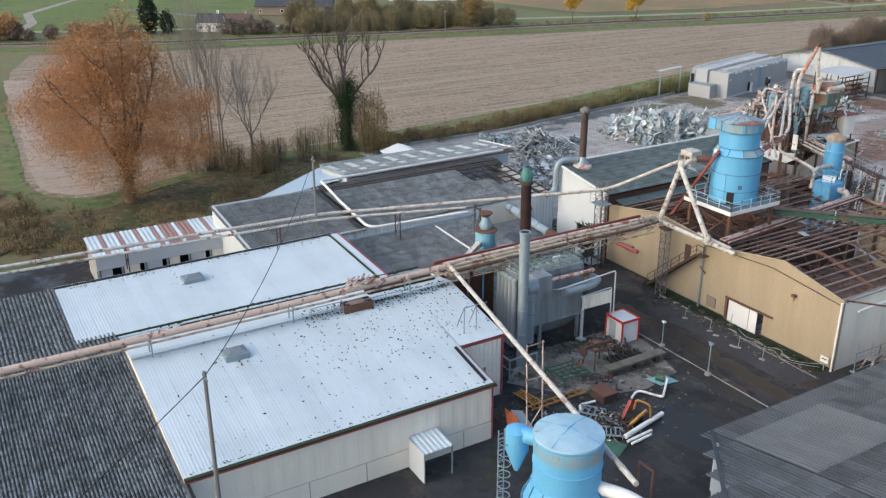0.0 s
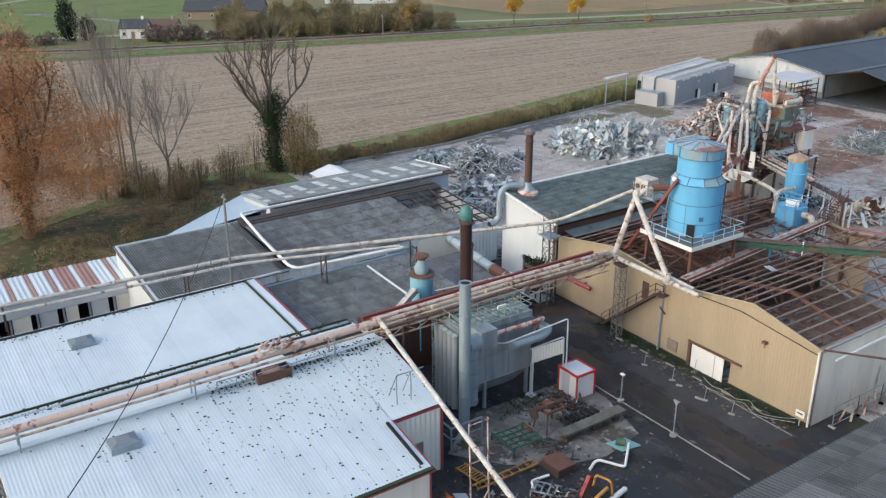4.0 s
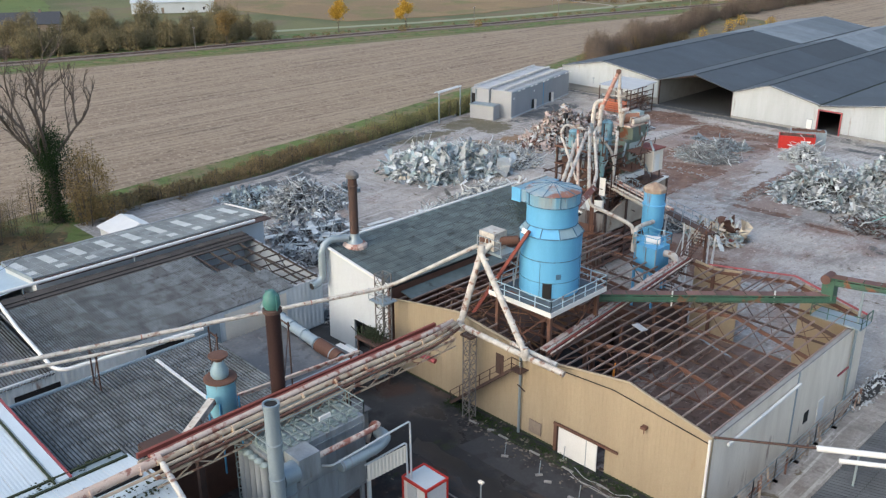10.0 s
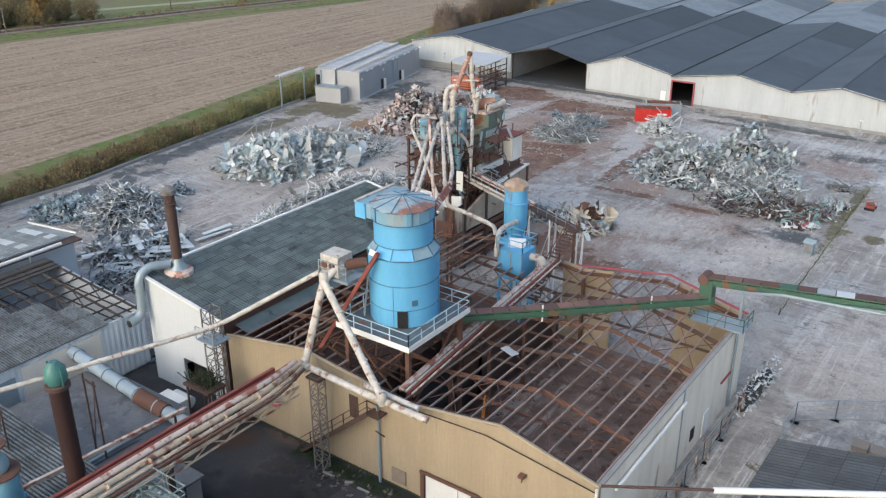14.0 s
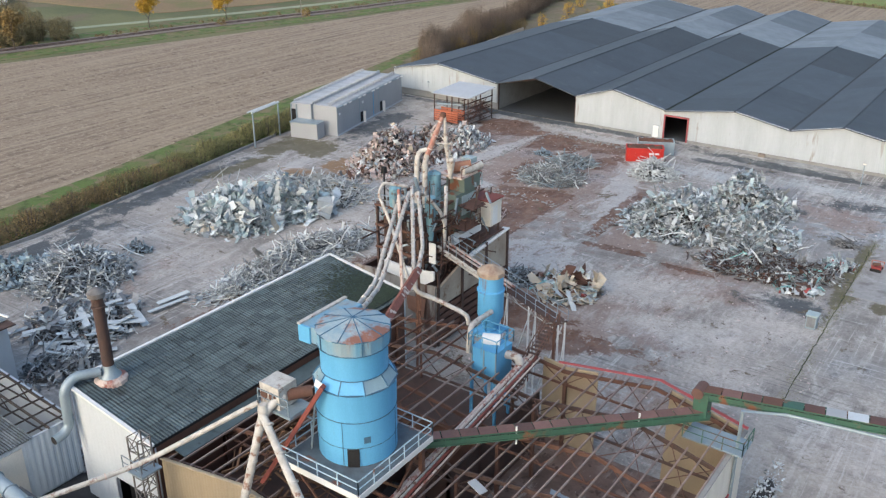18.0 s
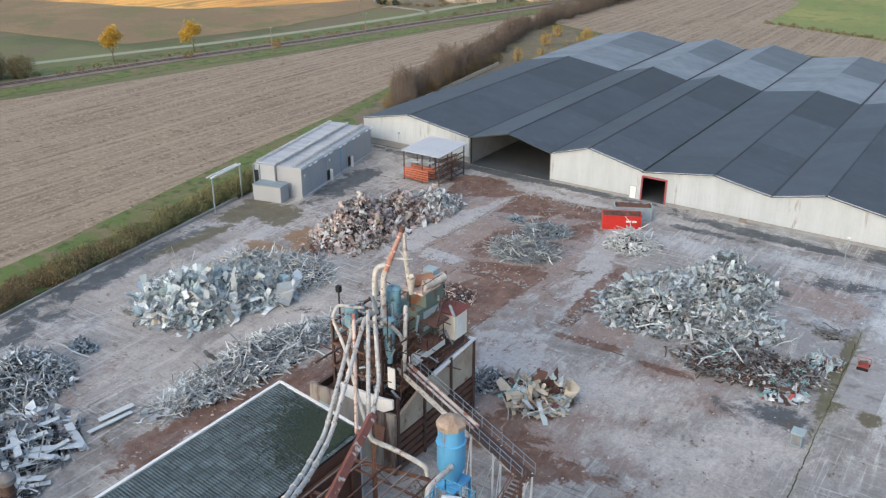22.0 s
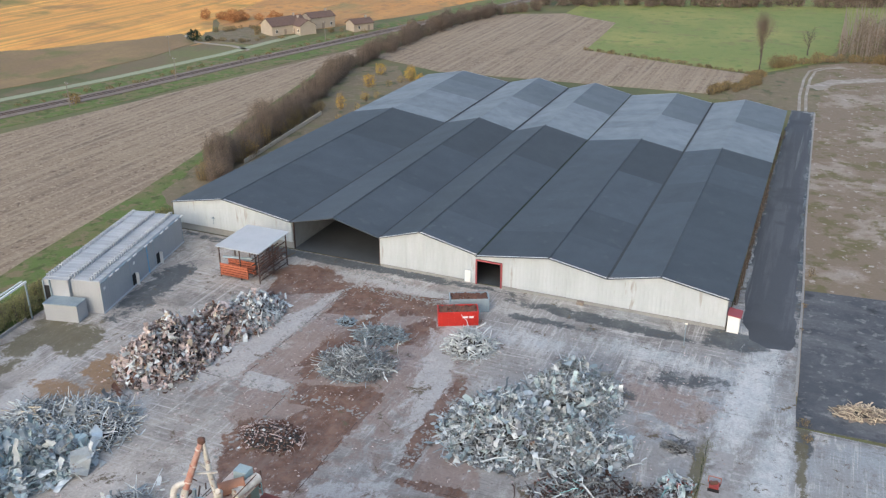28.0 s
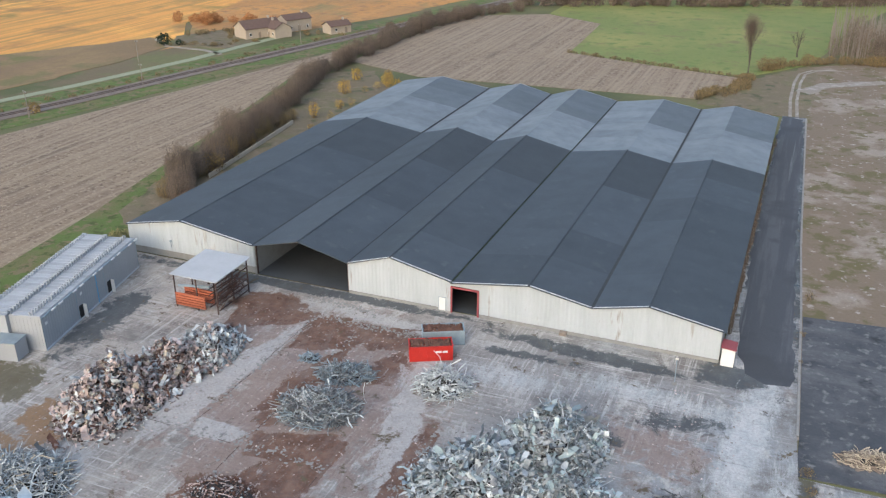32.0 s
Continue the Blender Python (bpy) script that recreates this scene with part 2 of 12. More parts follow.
M_white = material("white_paint", (0.78, 0.79, 0.78), (0.66, 0.66, 0.63), 0.5, scale=0.8, bump=0.02)
M_grey_clad = material("grey_container_paint", (0.37, 0.39, 0.41), (0.3, 0.32, 0.335), 0.6, scale=0.4, streak=True, bump=0.03)
# dark for moss in troughs, and for shade painted at laps and ribs
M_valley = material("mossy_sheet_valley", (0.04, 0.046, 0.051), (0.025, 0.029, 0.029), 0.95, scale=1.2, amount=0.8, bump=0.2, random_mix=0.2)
M_purlin = material("weathered_purlin", (0.31, 0.24, 0.21), (0.18, 0.105, 0.085), 0.8, scale=0.9, random_mix=0.25)
M_cover = material("red_brown_cover_plate", (0.17, 0.09, 0.075), (0.1, 0.056, 0.05), 0.75, scale=1.2, random_mix=0.35)
M_red_brown = material("red_brown_beam", (0.24, 0.065, 0.05), (0.13, 0.045, 0.035), 0.8, scale=0.8)
M_pipe_cream = material("cream_pipe_paint", (0.5, 0.41, 0.31), (0.34, 0.26, 0.19), 0.75, scale=0.9, amount=0.9, rust=(0.2, 0.095, 0.065), rust_amount=0.34, rust_scale=0.8)
M_wood = material("weathered_wood", (0.26, 0.215, 0.175), (0.17, 0.14, 0.115), 0.85, scale=3.0, bump=0.2)
M_mast = material("dirty_mast_steel", (0.2, 0.2, 0.195), (0.12, 0.1, 0.09), 0.75, scale=1.2, amount=0.9)
M_pale_steel = material("pale_green_galvanised", (0.33, 0.4, 0.38), (0.2, 0.24, 0.23), 0.55, metal=0.3, scale=1.2, amount=0.9)
M_rust_pipe = material("orange_rust_pipe", (0.34, 0.17, 0.11), (0.42, 0.33, 0.27), 0.75, scale=1.5, amount=0.9, bump=0.1)


# ---- ground materials ----
def ground_material(name, layers, base, rough=0.9, bump=0.3, bump_scale=3.0, stripes=None, gloss=None, spec=0.35, grit=0.45, cracks=0.0):
    """Ground in patches: layers of (colour, scale, threshold, softness, seed); stripes: colour, period, heading, strength."""
    mat = bpy.data.materials.new(name)
    mat.use_nodes = True
    nt = mat.node_tree
    bsdf = nt.nodes["Principled BSDF"]
    geo = nt.nodes.new("ShaderNodeNewGeometry")
    pos = geo.outputs["Position"]

    def noise_at(sc, seed, detail=7.0, rgh=0.6):
        off = nt.nodes.new("ShaderNodeVectorMath")
        off.inputs[1].default_value = (seed * 13.7, seed * 7.1, seed * 3.3)
        if isinstance(sc, tuple):
            mp = nt.nodes.new("ShaderNodeMapping")
            mp.inputs["Rotation"].default_value = (0, 0, radians(sc[2]))
            mp.inputs["Scale"].default_value = (sc[0], sc[1], 1)
            nt.links.new(pos, mp.inputs["Vector"])
            nt.links.new(mp.outputs[0], off.inputs[0])
            sc = 1.0
        else:
            nt.links.new(pos, off.inputs[0])
        n = nt.nodes.new("ShaderNodeTexNoise")
        n.inputs["Scale"].default_value, n.inputs["Detail"].default_value, n.inputs["Roughness"].default_value = sc, detail, rgh
        nt.links.new(off.outputs[0], n.inputs["Vector"])
        return n.outputs["Fac"]

    def span(src, lo, hi, top=1.0):
        r = nt.nodes.new("ShaderNodeMapRange")
        r.inputs["From Min"].default_value, r.inputs["From Max"].default_value, r.inputs["To Max"].default_value = lo, hi, top
        nt.links.new(src, r.inputs["Value"])
        return r.outputs[0]

    def mix(fac, a, b):
        m = nt.nodes.new("ShaderNodeMix")
        m.data_type = "RGBA"
        nt.links.new(fac, m.inputs["Factor"])
        for sock, val in ((m.inputs["A"], a), (m.inputs["B"], b)):
            if isinstance(val, tuple):
                sock.default_value = (*val, 1)
            else:
                nt.links.new(val, sock)
        return m.outputs["Result"]

    col = base
    for colour, sc, thr, soft, seed in layers:
        col = mix(span(noise_at(sc, seed), thr, thr + soft), col, colour)
    if stripes:
        colour, period, heading, strength = stripes
        mp = nt.nodes.new("ShaderNodeMapping")
        mp.inputs["Rotation"].default_value = (0, 0, radians(heading))
        mp.inputs["Scale"].default_value = (1 / period, 0.012, 0)
        nt.links.new(pos, mp.inputs["Vector"])
        n = nt.nodes.new("ShaderNodeTexNoise")
        n.inputs["Scale"].default_value, n.inputs["Detail"].default_value = 1.0, 3.0
        nt.links.new(mp.outputs[0], n.inputs["Vector"])
        col = mix(span(n.outputs["Fac"], 0.42, 0.68, strength), col, colour)
    if cracks:
        rut = noise_at((2.6, 0.05, 8), 31, 5.0, 0.7)
        col = mix(span(rut, 0.56, 0.64, 0.38), col, (0.47, 0.455, 0.44))
        rut2 = noise_at((0.08, 1.6, 20), 37, 6.0, 0.72)
        col = mix(span(rut2, 0.57, 0.64, 0.4), col, (0.13, 0.112, 0.1))
        cloud = noise_at((0.42, 0.16, 24), 43, 10.0, 0.76)
        col = mix(span(cloud, 0.5, 0.57, 0.72), col, (0.56, 0.545, 0.53))
        cloud2 = noise_at((0.16, 0.28, 10), 53, 10.0, 0.76)
        col = mix(span(cloud2, 0.53, 0.6, 0.7), col, (0.15, 0.128, 0.117))
    if cracks:
        speck = noise_at(0.8, 41, 10.0, 0.84)
        col = mix(span(speck, 0.54, 0.62, 0.55), col, (0.1, 0.08, 0.07))
        worn = noise_at(0.45, 61, 10.0, 0.8)
        col = mix(span(worn, 0.51, 0.6, 0.5), col, (0.23, 0.2, 0.18))
        scrape = noise_at((0.9, 0.13, 30), 47, 8.0, 0.8)
        col = mix(span(scrape, 0.55, 0.63, 0.55), col, (0.5, 0.475, 0.455))
        speck2 = noise_at(1.9, 59, 8.0, 0.82)
        col = mix(span(speck2, 0.57, 0.64, 0.6), col, (0.6, 0.58, 0.56))
    bsdf.inputs["Specular IOR Level"].default_value = spec
    fine = noise_at(bump_scale, 5, 6.0, 0.7)
    col = mix(span(fine, 0.35, 0.8, grit), col, tuple(c * 0.55 for c in base))
    nt.links.new(col, bsdf.inputs["Base Color"])
    bsdf.inputs["Roughness"].default_value = rough
    if gloss:
        nt.links.new(span(noise_at(gloss[0], 9), 0.36, 0.5, rough), bsdf.inputs["Roughness"])
        bsdf.inputs["Roughness"].default_value = rough
    b = nt.nodes.new("ShaderNodeBump")
    b.inputs["Strength"].default_value, b.inputs["Distance"].default_value = bump, 0.12
    nt.links.new(fine, b.inputs["Height"])
    nt.links.new(b.outputs[0], bsdf.inputs["Normal"])
    return mat


SOIL, DUST, TAR = (0.16, 0.078, 0.046), (0.6, 0.61, 0.605), (0.064, 0.078, 0.088)
PALE, OCHRE, WASH, SAND = (0.5, 0.48, 0.46), (0.12, 0.105, 0.06), (0.265, 0.19, 0.16), (0.27, 0.17, 0.095)
# stains on the yard: place, half sizes, turn, colour, strength
STAINS = [(-45, -30, 17, 26, 6, WASH, 0.8), (-22, -66, 13, 10, 0, WASH, 0.85), (-33, -56, 8, 10, 0, WASH, 0.6), (-60, -16, 10, 8, 0, WASH, 0.6), (-48, -82, 6, 16, 0, WASH, 0.6), (-8, -80, 10, 9, 0, WASH, 0.4),
          (-6, -22, 9, 7, 0, WASH, 0.65), (-12, -52, 11, 6, 8, WASH, 0.6), (-65, -87, 4, 8, 0, WASH, 0.4),
          (-58.5, -28, 2.0, 17, -7, PALE, 1.0), (-34, -24, 2.8, 22, 12, PALE, 0.8), (-46, -6.2, 20, 1.6, -4, PALE, 0.75), (-66, -50, 5, 8, 0, PALE, 0.5), (-79, -56, 2.2, 26, 6, PALE, 0.8), (-86, -46, 4, 4, 0, PALE, 0.5), (-39.4, -45, 1.1, 6.5, 8, PALE, 0.9),
          (-18, -57, 9, 5, 14, DUST, 0.8), (-10, -64, 9, 3, 10, DUST, 0.8), (-3, -58, 6, 4, 20, DUST, 0.8), (-4, -70, 5, 4, 0, DUST, 0.6), (-13, -68, 4, 2.5, 20, WASH, 0.6), (-3, -51, 5, 3, 10, TAR, 0.55), (-6, -11.5, 14, 2.6, -6, DUST, 0.6), (5, -16, 2.6, 15, -6, DUST, 1.0), (8.6, -36, 2.4, 16, -4, DUST, 0.85), (-25, -14, 8, 3, 0, DUST, 0.6),
          (-58, -66, 3, 12, -10, DUST, 0.5), (-64, -84, 5, 8, 0, DUST, 0.45), (12, -74, 7, 14, 0, DUST, 0.4), (6, 6, 1.2, 18, 3, DUST, 0.5),
          (-65, -7.5, 6, 3.2, 8, SOIL, 1.0), (-52, -9.6, 7, 2.0, -4, SOIL, 0.9), (-44, -11, 6, 3, 4, SOIL, 1.0), (-40, -18, 2.6, 5, 0, SOIL, 0.7), (-49, -29, 2.0, 8, 8, SOIL, 0.75), (-46, -49, 4.5, 4.5, 0, SOIL, 1.0), (-42, -54, 4, 3, 20, SOIL, 1.0),
          (-29.2, -37, 1.3, 9, 2, SOIL, 1.1), (-24.5, -48.6, 4.5, 1.0, 3, SOIL, 1.0), (-15, -49.4, 4, 0.6, 0, SOIL, 0.8), (-50.5, -80, 3.0, 10, 0, SOIL, 0.95), (-50, -91, 3.2, 5, 0, SOIL, 0.8), (-45.6, -74, 2.8, 8, 0, SOIL, 0.85), (-40, -71, 2.6, 6, 0, SOIL, 0.7), (-24, -70, 5, 3.4, 0, SOIL, 0.8), (-17, -72, 7, 2.6, 14, SOIL, 0.7), (-8, -45, 3.4, 2.4, 10, SOIL, 0.8), (-24, -66, 2.4, 2.0, 0, SOIL, 0.9),
          (-72, -43, 4.5, 5.5, 0, SAND, 1.0), (-75, -50, 5, 3, 0, SAND, 0.7), (-83, -39, 3.6, 5.5, 20, OCHRE, 0.8), (-90, -36, 3, 4, 0, OCHRE, 0.8), (1.5, -40, 1.0, 11, 2, OCHRE, 1.0), (12.0, -31, 0.7, 13, 3, OCHRE, 0.7), (11.9, -24, 0.9, 4, 3, TAR, 0.9), (12.9, -42, 1.0, 5, 0, TAR, 0.9), (11.8, -20.5, 0.9, 2.2, 0, OCHRE, 1.1), (13, -41.5, 1.2, 2.4, 0, OCHRE, 1.1), (5.8, -47, 1.2, 1.4, 0, OCHRE, 0.8),
          (-16, -4.4, 14, 1.5, -4, TAR, 1.0), (-24, -8, 7, 1.2, 0, TAR, 0.75), (-64, -1.5, 30, 1.4, 0, TAR, 0.9), (2, -3, 5, 3, 0, TAR, 0.9), (-87, -66, 2.4, 20, 6, TAR, 0.7), (-84, -21, 3, 12, 6, TAR, 0.8), (-82, -88, 3, 10, 0, TAR, 0.55), (5, 72, 7, 66, 2, TAR, 1.0), (-9, -41, 5, 1.6, 0, TAR, 0.7), (-3, -16, 7, 2.4, 20, TAR, 0.5), (-12, -24, 5, 3, 0, TAR, 0.55)]
# blocks of soil, pale slabs and lanes that end at the slab joints
SLABS = [([(-69.3, -6.0), (-55.8, -9.3), (-58.0, -12.4), (-66.9, -16.3)], SOIL, 0.95), ([(-56.6, -9.7), (-40.4, -7.0), (-39.0, -14.2), (-48.9, -16.6), (-54.1, -22.6)], SOIL, 0.85), ([(-49.6, -20.6), (-46.7, -11.7), (-46.4, -29.5), (-51.2, -33.1)], SOIL, 0.8),
         ([(-51.1, -48.3), (-43.7, -40.0), (-40.4, -34.4), (-36.8, -33.9), (-37.4, -54.8), (-46.0, -57.4)], SOIL, 0.72), ([(-48.2, -36.5), (-39.0, -33.3), (-40.0, -39.9), (-47.4, -40.5)], SOIL, 0.75), ([(-29.3, -28.0), (-28.2, -29.1), (-27.8, -46.7), (-29.6, -43.3)], SOIL, 1.0),
         ([(-27.0, -48.6), (-27.7, -41.4), (-27.4, -33.8), (-20.1, -44.8), (-19.7, -46.9)], WASH, 1.0), ([(-59.9, -20.2), (-56.8, -18.6), (-57.1, -38.5), (-62.6, -39.6)], PALE, 1.0), ([(-56.3, -36.2), (-48.8, -36.8), (-50.0, -39.3), (-55.4, -39.5)], PALE, 1.0), ([(-37.3, -53.2), (-28.7, -49.2), (-25.8, -58.3), (-31.8, -60.5)], PALE, 0.55)]
MOSS = [(-88.6, -41, 3.0, 6), (-86.5, -54, 1.6, 9), (-85, -38, 3.5, 4)]
G_land = ground_material("rough_grassland", [((0.17, 0.17, 0.075), 0.012, 0.45, 0.1, 1), ((0.18, 0.14, 0.085), 0.05, 0.5, 0.12, 2)], (0.11, 0.12, 0.052), bump_scale=1.5)
G_stubble = ground_material("ploughed_stubble", [((0.28, 0.214, 0.147), 0.03, 0.42, 0.15, 3), ((0.2, 0.145, 0.105), 0.25, 0.53, 0.12, 4), ((0.15, 0.11, 0.08), (0.35, 0.03, 8), 0.58, 0.08, 9), ((0.4, 0.32, 0.235), 1.3, 0.54, 0.1, 6), ((0.13, 0.09, 0.066), 0.9, 0.58, 0.06, 12)], (0.245, 0.185, 0.13),
                            bump_scale=1.8, stripes=((0.38, 0.305, 0.22), 1.2, 8.0, 0.8), bump=0.8)
G_grass = ground_material("verge_grass", [((0.16, 0.155, 0.065), 0.12, 0.46, 0.12, 1), ((0.21, 0.16, 0.095), 0.3, 0.52, 0.08, 2), ((0.075, 0.1, 0.03), 0.5, 0.54, 0.08, 4)], (0.115, 0.165, 0.045), bump_scale=2.5, bump=0.8)
G_meadow = ground_material("meadow", [((0.3, 0.29, 0.1), 0.02, 0.48, 0.2, 4), ((0.2, 0.18, 0.08), 0.1, 0.55, 0.12, 2), ((0.15, 0.21, 0.06), 0.2, 0.54, 0.1, 6)], (0.2, 0.235, 0.075), bump_scale=1.0)
# bright orange holds a patch of low sun as well as the crop colour
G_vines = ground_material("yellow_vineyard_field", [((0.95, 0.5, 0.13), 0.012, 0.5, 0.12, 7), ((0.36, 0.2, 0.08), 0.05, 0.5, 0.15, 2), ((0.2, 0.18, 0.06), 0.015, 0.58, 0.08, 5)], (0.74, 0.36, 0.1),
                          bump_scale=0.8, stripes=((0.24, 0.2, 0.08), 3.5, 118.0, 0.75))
G_soil = ground_material("red_brown_soil", [((0.1, 0.06, 0.046), 0.35, 0.5, 0.15, 1), ((0.13, 0.1, 0.088), 0.25, 0.58, 0.08, 4)], (0.072, 0.046, 0.039), bump_scale=2.5, bump=0.6)
G_tar = ground_material("wet_tarmac", [((0.053, 0.055, 0.059), 0.15, 0.5, 0.1, 2), ((0.076, 0.071, 0.069), 0.35, 0.6, 0.12, 3), ((0.025, 0.027, 0.03), 0.2, 0.56, 0.06, 4), ((0.04, 0.055, 0.022), 0.25, 0.62, 0.05, 8), ((0.065, 0.043, 0.037), 0.12, 0.6, 0.06, 9), ((0.12, 0.11, 0.103), 1.6, 0.66, 0.05, 12), ((0.08, 0.06, 0.052), (0.12, 0.3, 20), 0.59, 0.08, 14)], (0.036, 0.037, 0.04),
                        rough=0.9, bump_scale=4.0, bump=0.2, gloss=(0.25,), spec=0.2)
G_road = ground_material("dusty_tarmac", [((0.2, 0.21, 0.22), 0.1, 0.48, 0.12, 2), ((0.34, 0.35, 0.37), 0.3, 0.62, 0.1, 3)], (0.1, 0.105, 0.115), bump_scale=4.0, bump=0.15, grit=0.6, cracks=0.6)
G_waste = ground_material("waste_ground", [((0.34, 0.29, 0.24), 0.08, 0.5, 0.1, 2), ((0.15, 0.13, 0.06), 0.25, 0.52, 0.08, 3), ((0.42, 0.38, 0.34), 0.6, 0.6, 0.06, 5)], (0.22, 0.17, 0.122), bump_scale=2.0, bump=0.5)
G_ballast = ground_material("rail_ballast", [((0.26, 0.22, 0.19), 0.4, 0.5, 0.15, 2)], (0.2, 0.165, 0.14), bump_scale=5.0, bump=0.5)
G_weedy = ground_material("brown_weeds", [((0.17, 0.16, 0.08), 0.12, 0.5, 0.12, 2), ((0.24, 0.19, 0.13), 0.4, 0.52, 0.1, 3), ((0.1, 0.105, 0.05), 0.2, 0.56, 0.08, 4)], (0.19, 0.155, 0.1), bump_scale=2.5, bump=0.8, grit=0.6)
G_pale = ground_material("pale_loose_gravel", [((0.4, 0.37, 0.33), 0.4, 0.5, 0.1, 2)], (0.3, 0.265, 0.225), bump_scale=3.0)
G_patch = ground_material("chalky_tarmac", [((0.12, 0.128, 0.14), 0.15, 0.45, 0.2, 2), ((0.16, 0.164, 0.172), (0.05, 0.16, 14), 0.52, 0.14, 3), ((0.04, 0.0432, 0.048), 0.25, 0.55, 0.12, 7), ((0.24, 0.24, 0.24), 0.8, 0.56, 0.14, 6)], (0.0784, 0.0856, 0.096), bump_scale=3.0, bump=0.15, grit=0.5)
G_leaves = ground_material("leaf_litter", [((0.19, 0.125, 0.055), 0.3, 0.5, 0.1, 2), ((0.055, 0.07, 0.024), 0.14, 0.5, 0.08, 3), ((0.24, 0.14, 0.07), 1.2, 0.57, 0.06, 5), ((0.05, 0.037, 0.026), 0.5, 0.56, 0.06, 6)], (0.1, 0.085, 0.042), bump_scale=3.0, bump=0.6)


def yard_material():
    """Worn yard concrete: damp and dusty clouds, tyre scrapes, then stains by the masks of the mesh, then grit and chips."""
    mat = bpy.data.materials.new("dusty_concrete_yard")
    mat.use_nodes = True
    nt = mat.node_tree
    bsdf = nt.nodes["Principled BSDF"]
    pos = nt.nodes.new("ShaderNodeNewGeometry").outputs["Position"]

    def noise_at(sc, seed, detail=9.0, rgh=0.68, warp=0.0):
        mp = nt.nodes.new("ShaderNodeMapping")
        sx, sy, turn = sc if isinstance(sc, tuple) else (sc, sc, 0)
        mp.inputs["Location"].default_value = (seed * 13.7, seed * 7.1, seed * 3.3)
        mp.inputs["Rotation"].default_value = (0, 0, radians(turn))
        mp.inputs["Scale"].default_value = (sx, sy, 1)
        nt.links.new(pos, mp.inputs["Vector"])
        n = nt.nodes.new("ShaderNodeTexNoise")
        n.inputs["Scale"].default_value, n.inputs["Detail"].default_value, n.inputs["Roughness"].default_value, n.inputs["Distortion"].default_value = 1.0, detail, rgh, warp
        nt.links.new(mp.outputs[0], n.inputs["Vector"])
        return n.outputs["Fac"]

    def span(src, lo, hi, top=1.0):
        r = nt.nodes.new("ShaderNodeMapRange")
        r.inputs["From Min"].default_value, r.inputs["From Max"].default_value, r.inputs["To Max"].default_value = lo, hi, top
        nt.links.new(src, r.inputs["Value"])
        return r.outputs[0]

    def times(a, b):
        m = nt.nodes.new("ShaderNodeMath")
        m.operation = "MULTIPLY"
        nt.links.new(a, m.inputs[0])
        nt.links.new(b, m.inputs[1])
        return m.outputs[0]

    def plus(a, k, b):
        m = nt.nodes.new("ShaderNodeMath")
        m.operation = "MULTIPLY_ADD"
        m.inputs[1].default_value = k
        nt.links.new(a, m.inputs[0])
        nt.links.new(b, m.inputs[2])
        return m.outputs[0]

    def mix(fac, a, b):
        m = nt.nodes.new("ShaderNodeMix")
        m.data_type = "RGBA"
        nt.links.new(fac, m.inputs["Factor"])
        for sock, val in ((m.inputs["A"], a), (m.inputs["B"], b)):
            if isinstance(val, tuple):
                sock.default_value = (*val, 1)
            else:
                nt.links.new(val, sock)
        return m.outputs["Result"]

    along = nt.nodes.new("ShaderNodeSeparateXYZ")
    nt.links.new(pos, along.inputs[0])
    col = mix(times(span(along.outputs["X"], -36, -6), span(along.outputs["Y"], -50, -32)), (0.415, 0.38, 0.342), (0.302, 0.327, 0.345))
    col = mix(span(noise_at(0.045, 1, 6), 0.42, 0.6, 0.9), col, (0.262, 0.25, 0.238))
    col = mix(span(noise_at((0.1, 0.16, 20), 2, 12, 0.74, 0.6), 0.5, 0.62, 0.8), col, (0.172, 0.162, 0.15))
    col = mix(span(noise_at((0.3, 0.13, 14), 3, 12, 0.74, 0.8), 0.53, 0.62, 0.8), col, (0.51, 0.49, 0.465))
    col = mix(span(noise_at(0.22, 4, 12, 0.78), 0.55, 0.62, 0.6), col, (0.21, 0.178, 0.16))
    scrape = times(span(noise_at((3.2, 0.09, 9), 5, 5, 0.6, 0.5), 0.55, 0.62), span(noise_at(0.07, 6, 4), 0.45, 0.58))
    col = mix(span(scrape, 0, 1, 0.75), col, (0.56, 0.545, 0.525))
    scrape = times(span(noise_at((0.1, 2.6, -14), 7, 5, 0.6, 0.6), 0.56, 0.63), span(noise_at(0.06, 8, 4), 0.47, 0.6))
    col = mix(span(scrape, 0, 1, 0.75), col, (0.56, 0.545, 0.525))
    scrape = times(span(noise_at((0.14, 3.4, 24), 9, 5, 0.6, 0.7), 0.55, 0.62), span(noise_at(0.08, 10, 4), 0.48, 0.6))
    col = mix(span(scrape, 0, 1, 0.6), col, (0.12, 0.115, 0.113))
    at = nt.nodes.new("ShaderNodeAttribute")
    at.attribute_name = "stain"
    more = nt.nodes.new("ShaderNodeAttribute")
    more.attribute_name = "stain_more"
    sp, sp2 = nt.nodes.new("ShaderNodeSeparateColor"), nt.nodes.new("ShaderNodeSeparateColor")
    nt.links.new(at.outputs["Color"], sp.inputs[0])
    nt.links.new(more.outputs["Color"], sp2.inputs[0])
    ragged = noise_at(0.3, 21, 12, 0.76, 0.4)
    blotch = noise_at((0.5, 0.2, 9), 23, 12, 0.78, 0.5)
    smear = noise_at((0.9, 0.28, 22), 29, 12, 0.8, 0.6)
    tint = span(noise_at(0.55, 25, 8, 0.7), 0.35, 0.66)
    soil = mix(tint, (0.095, 0.043, 0.027), (0.225, 0.128, 0.088))
    soil = mix(span(noise_at(1.6, 27, 7, 0.75), 0.58, 0.68, 0.5), soil, (0.3, 0.235, 0.2))
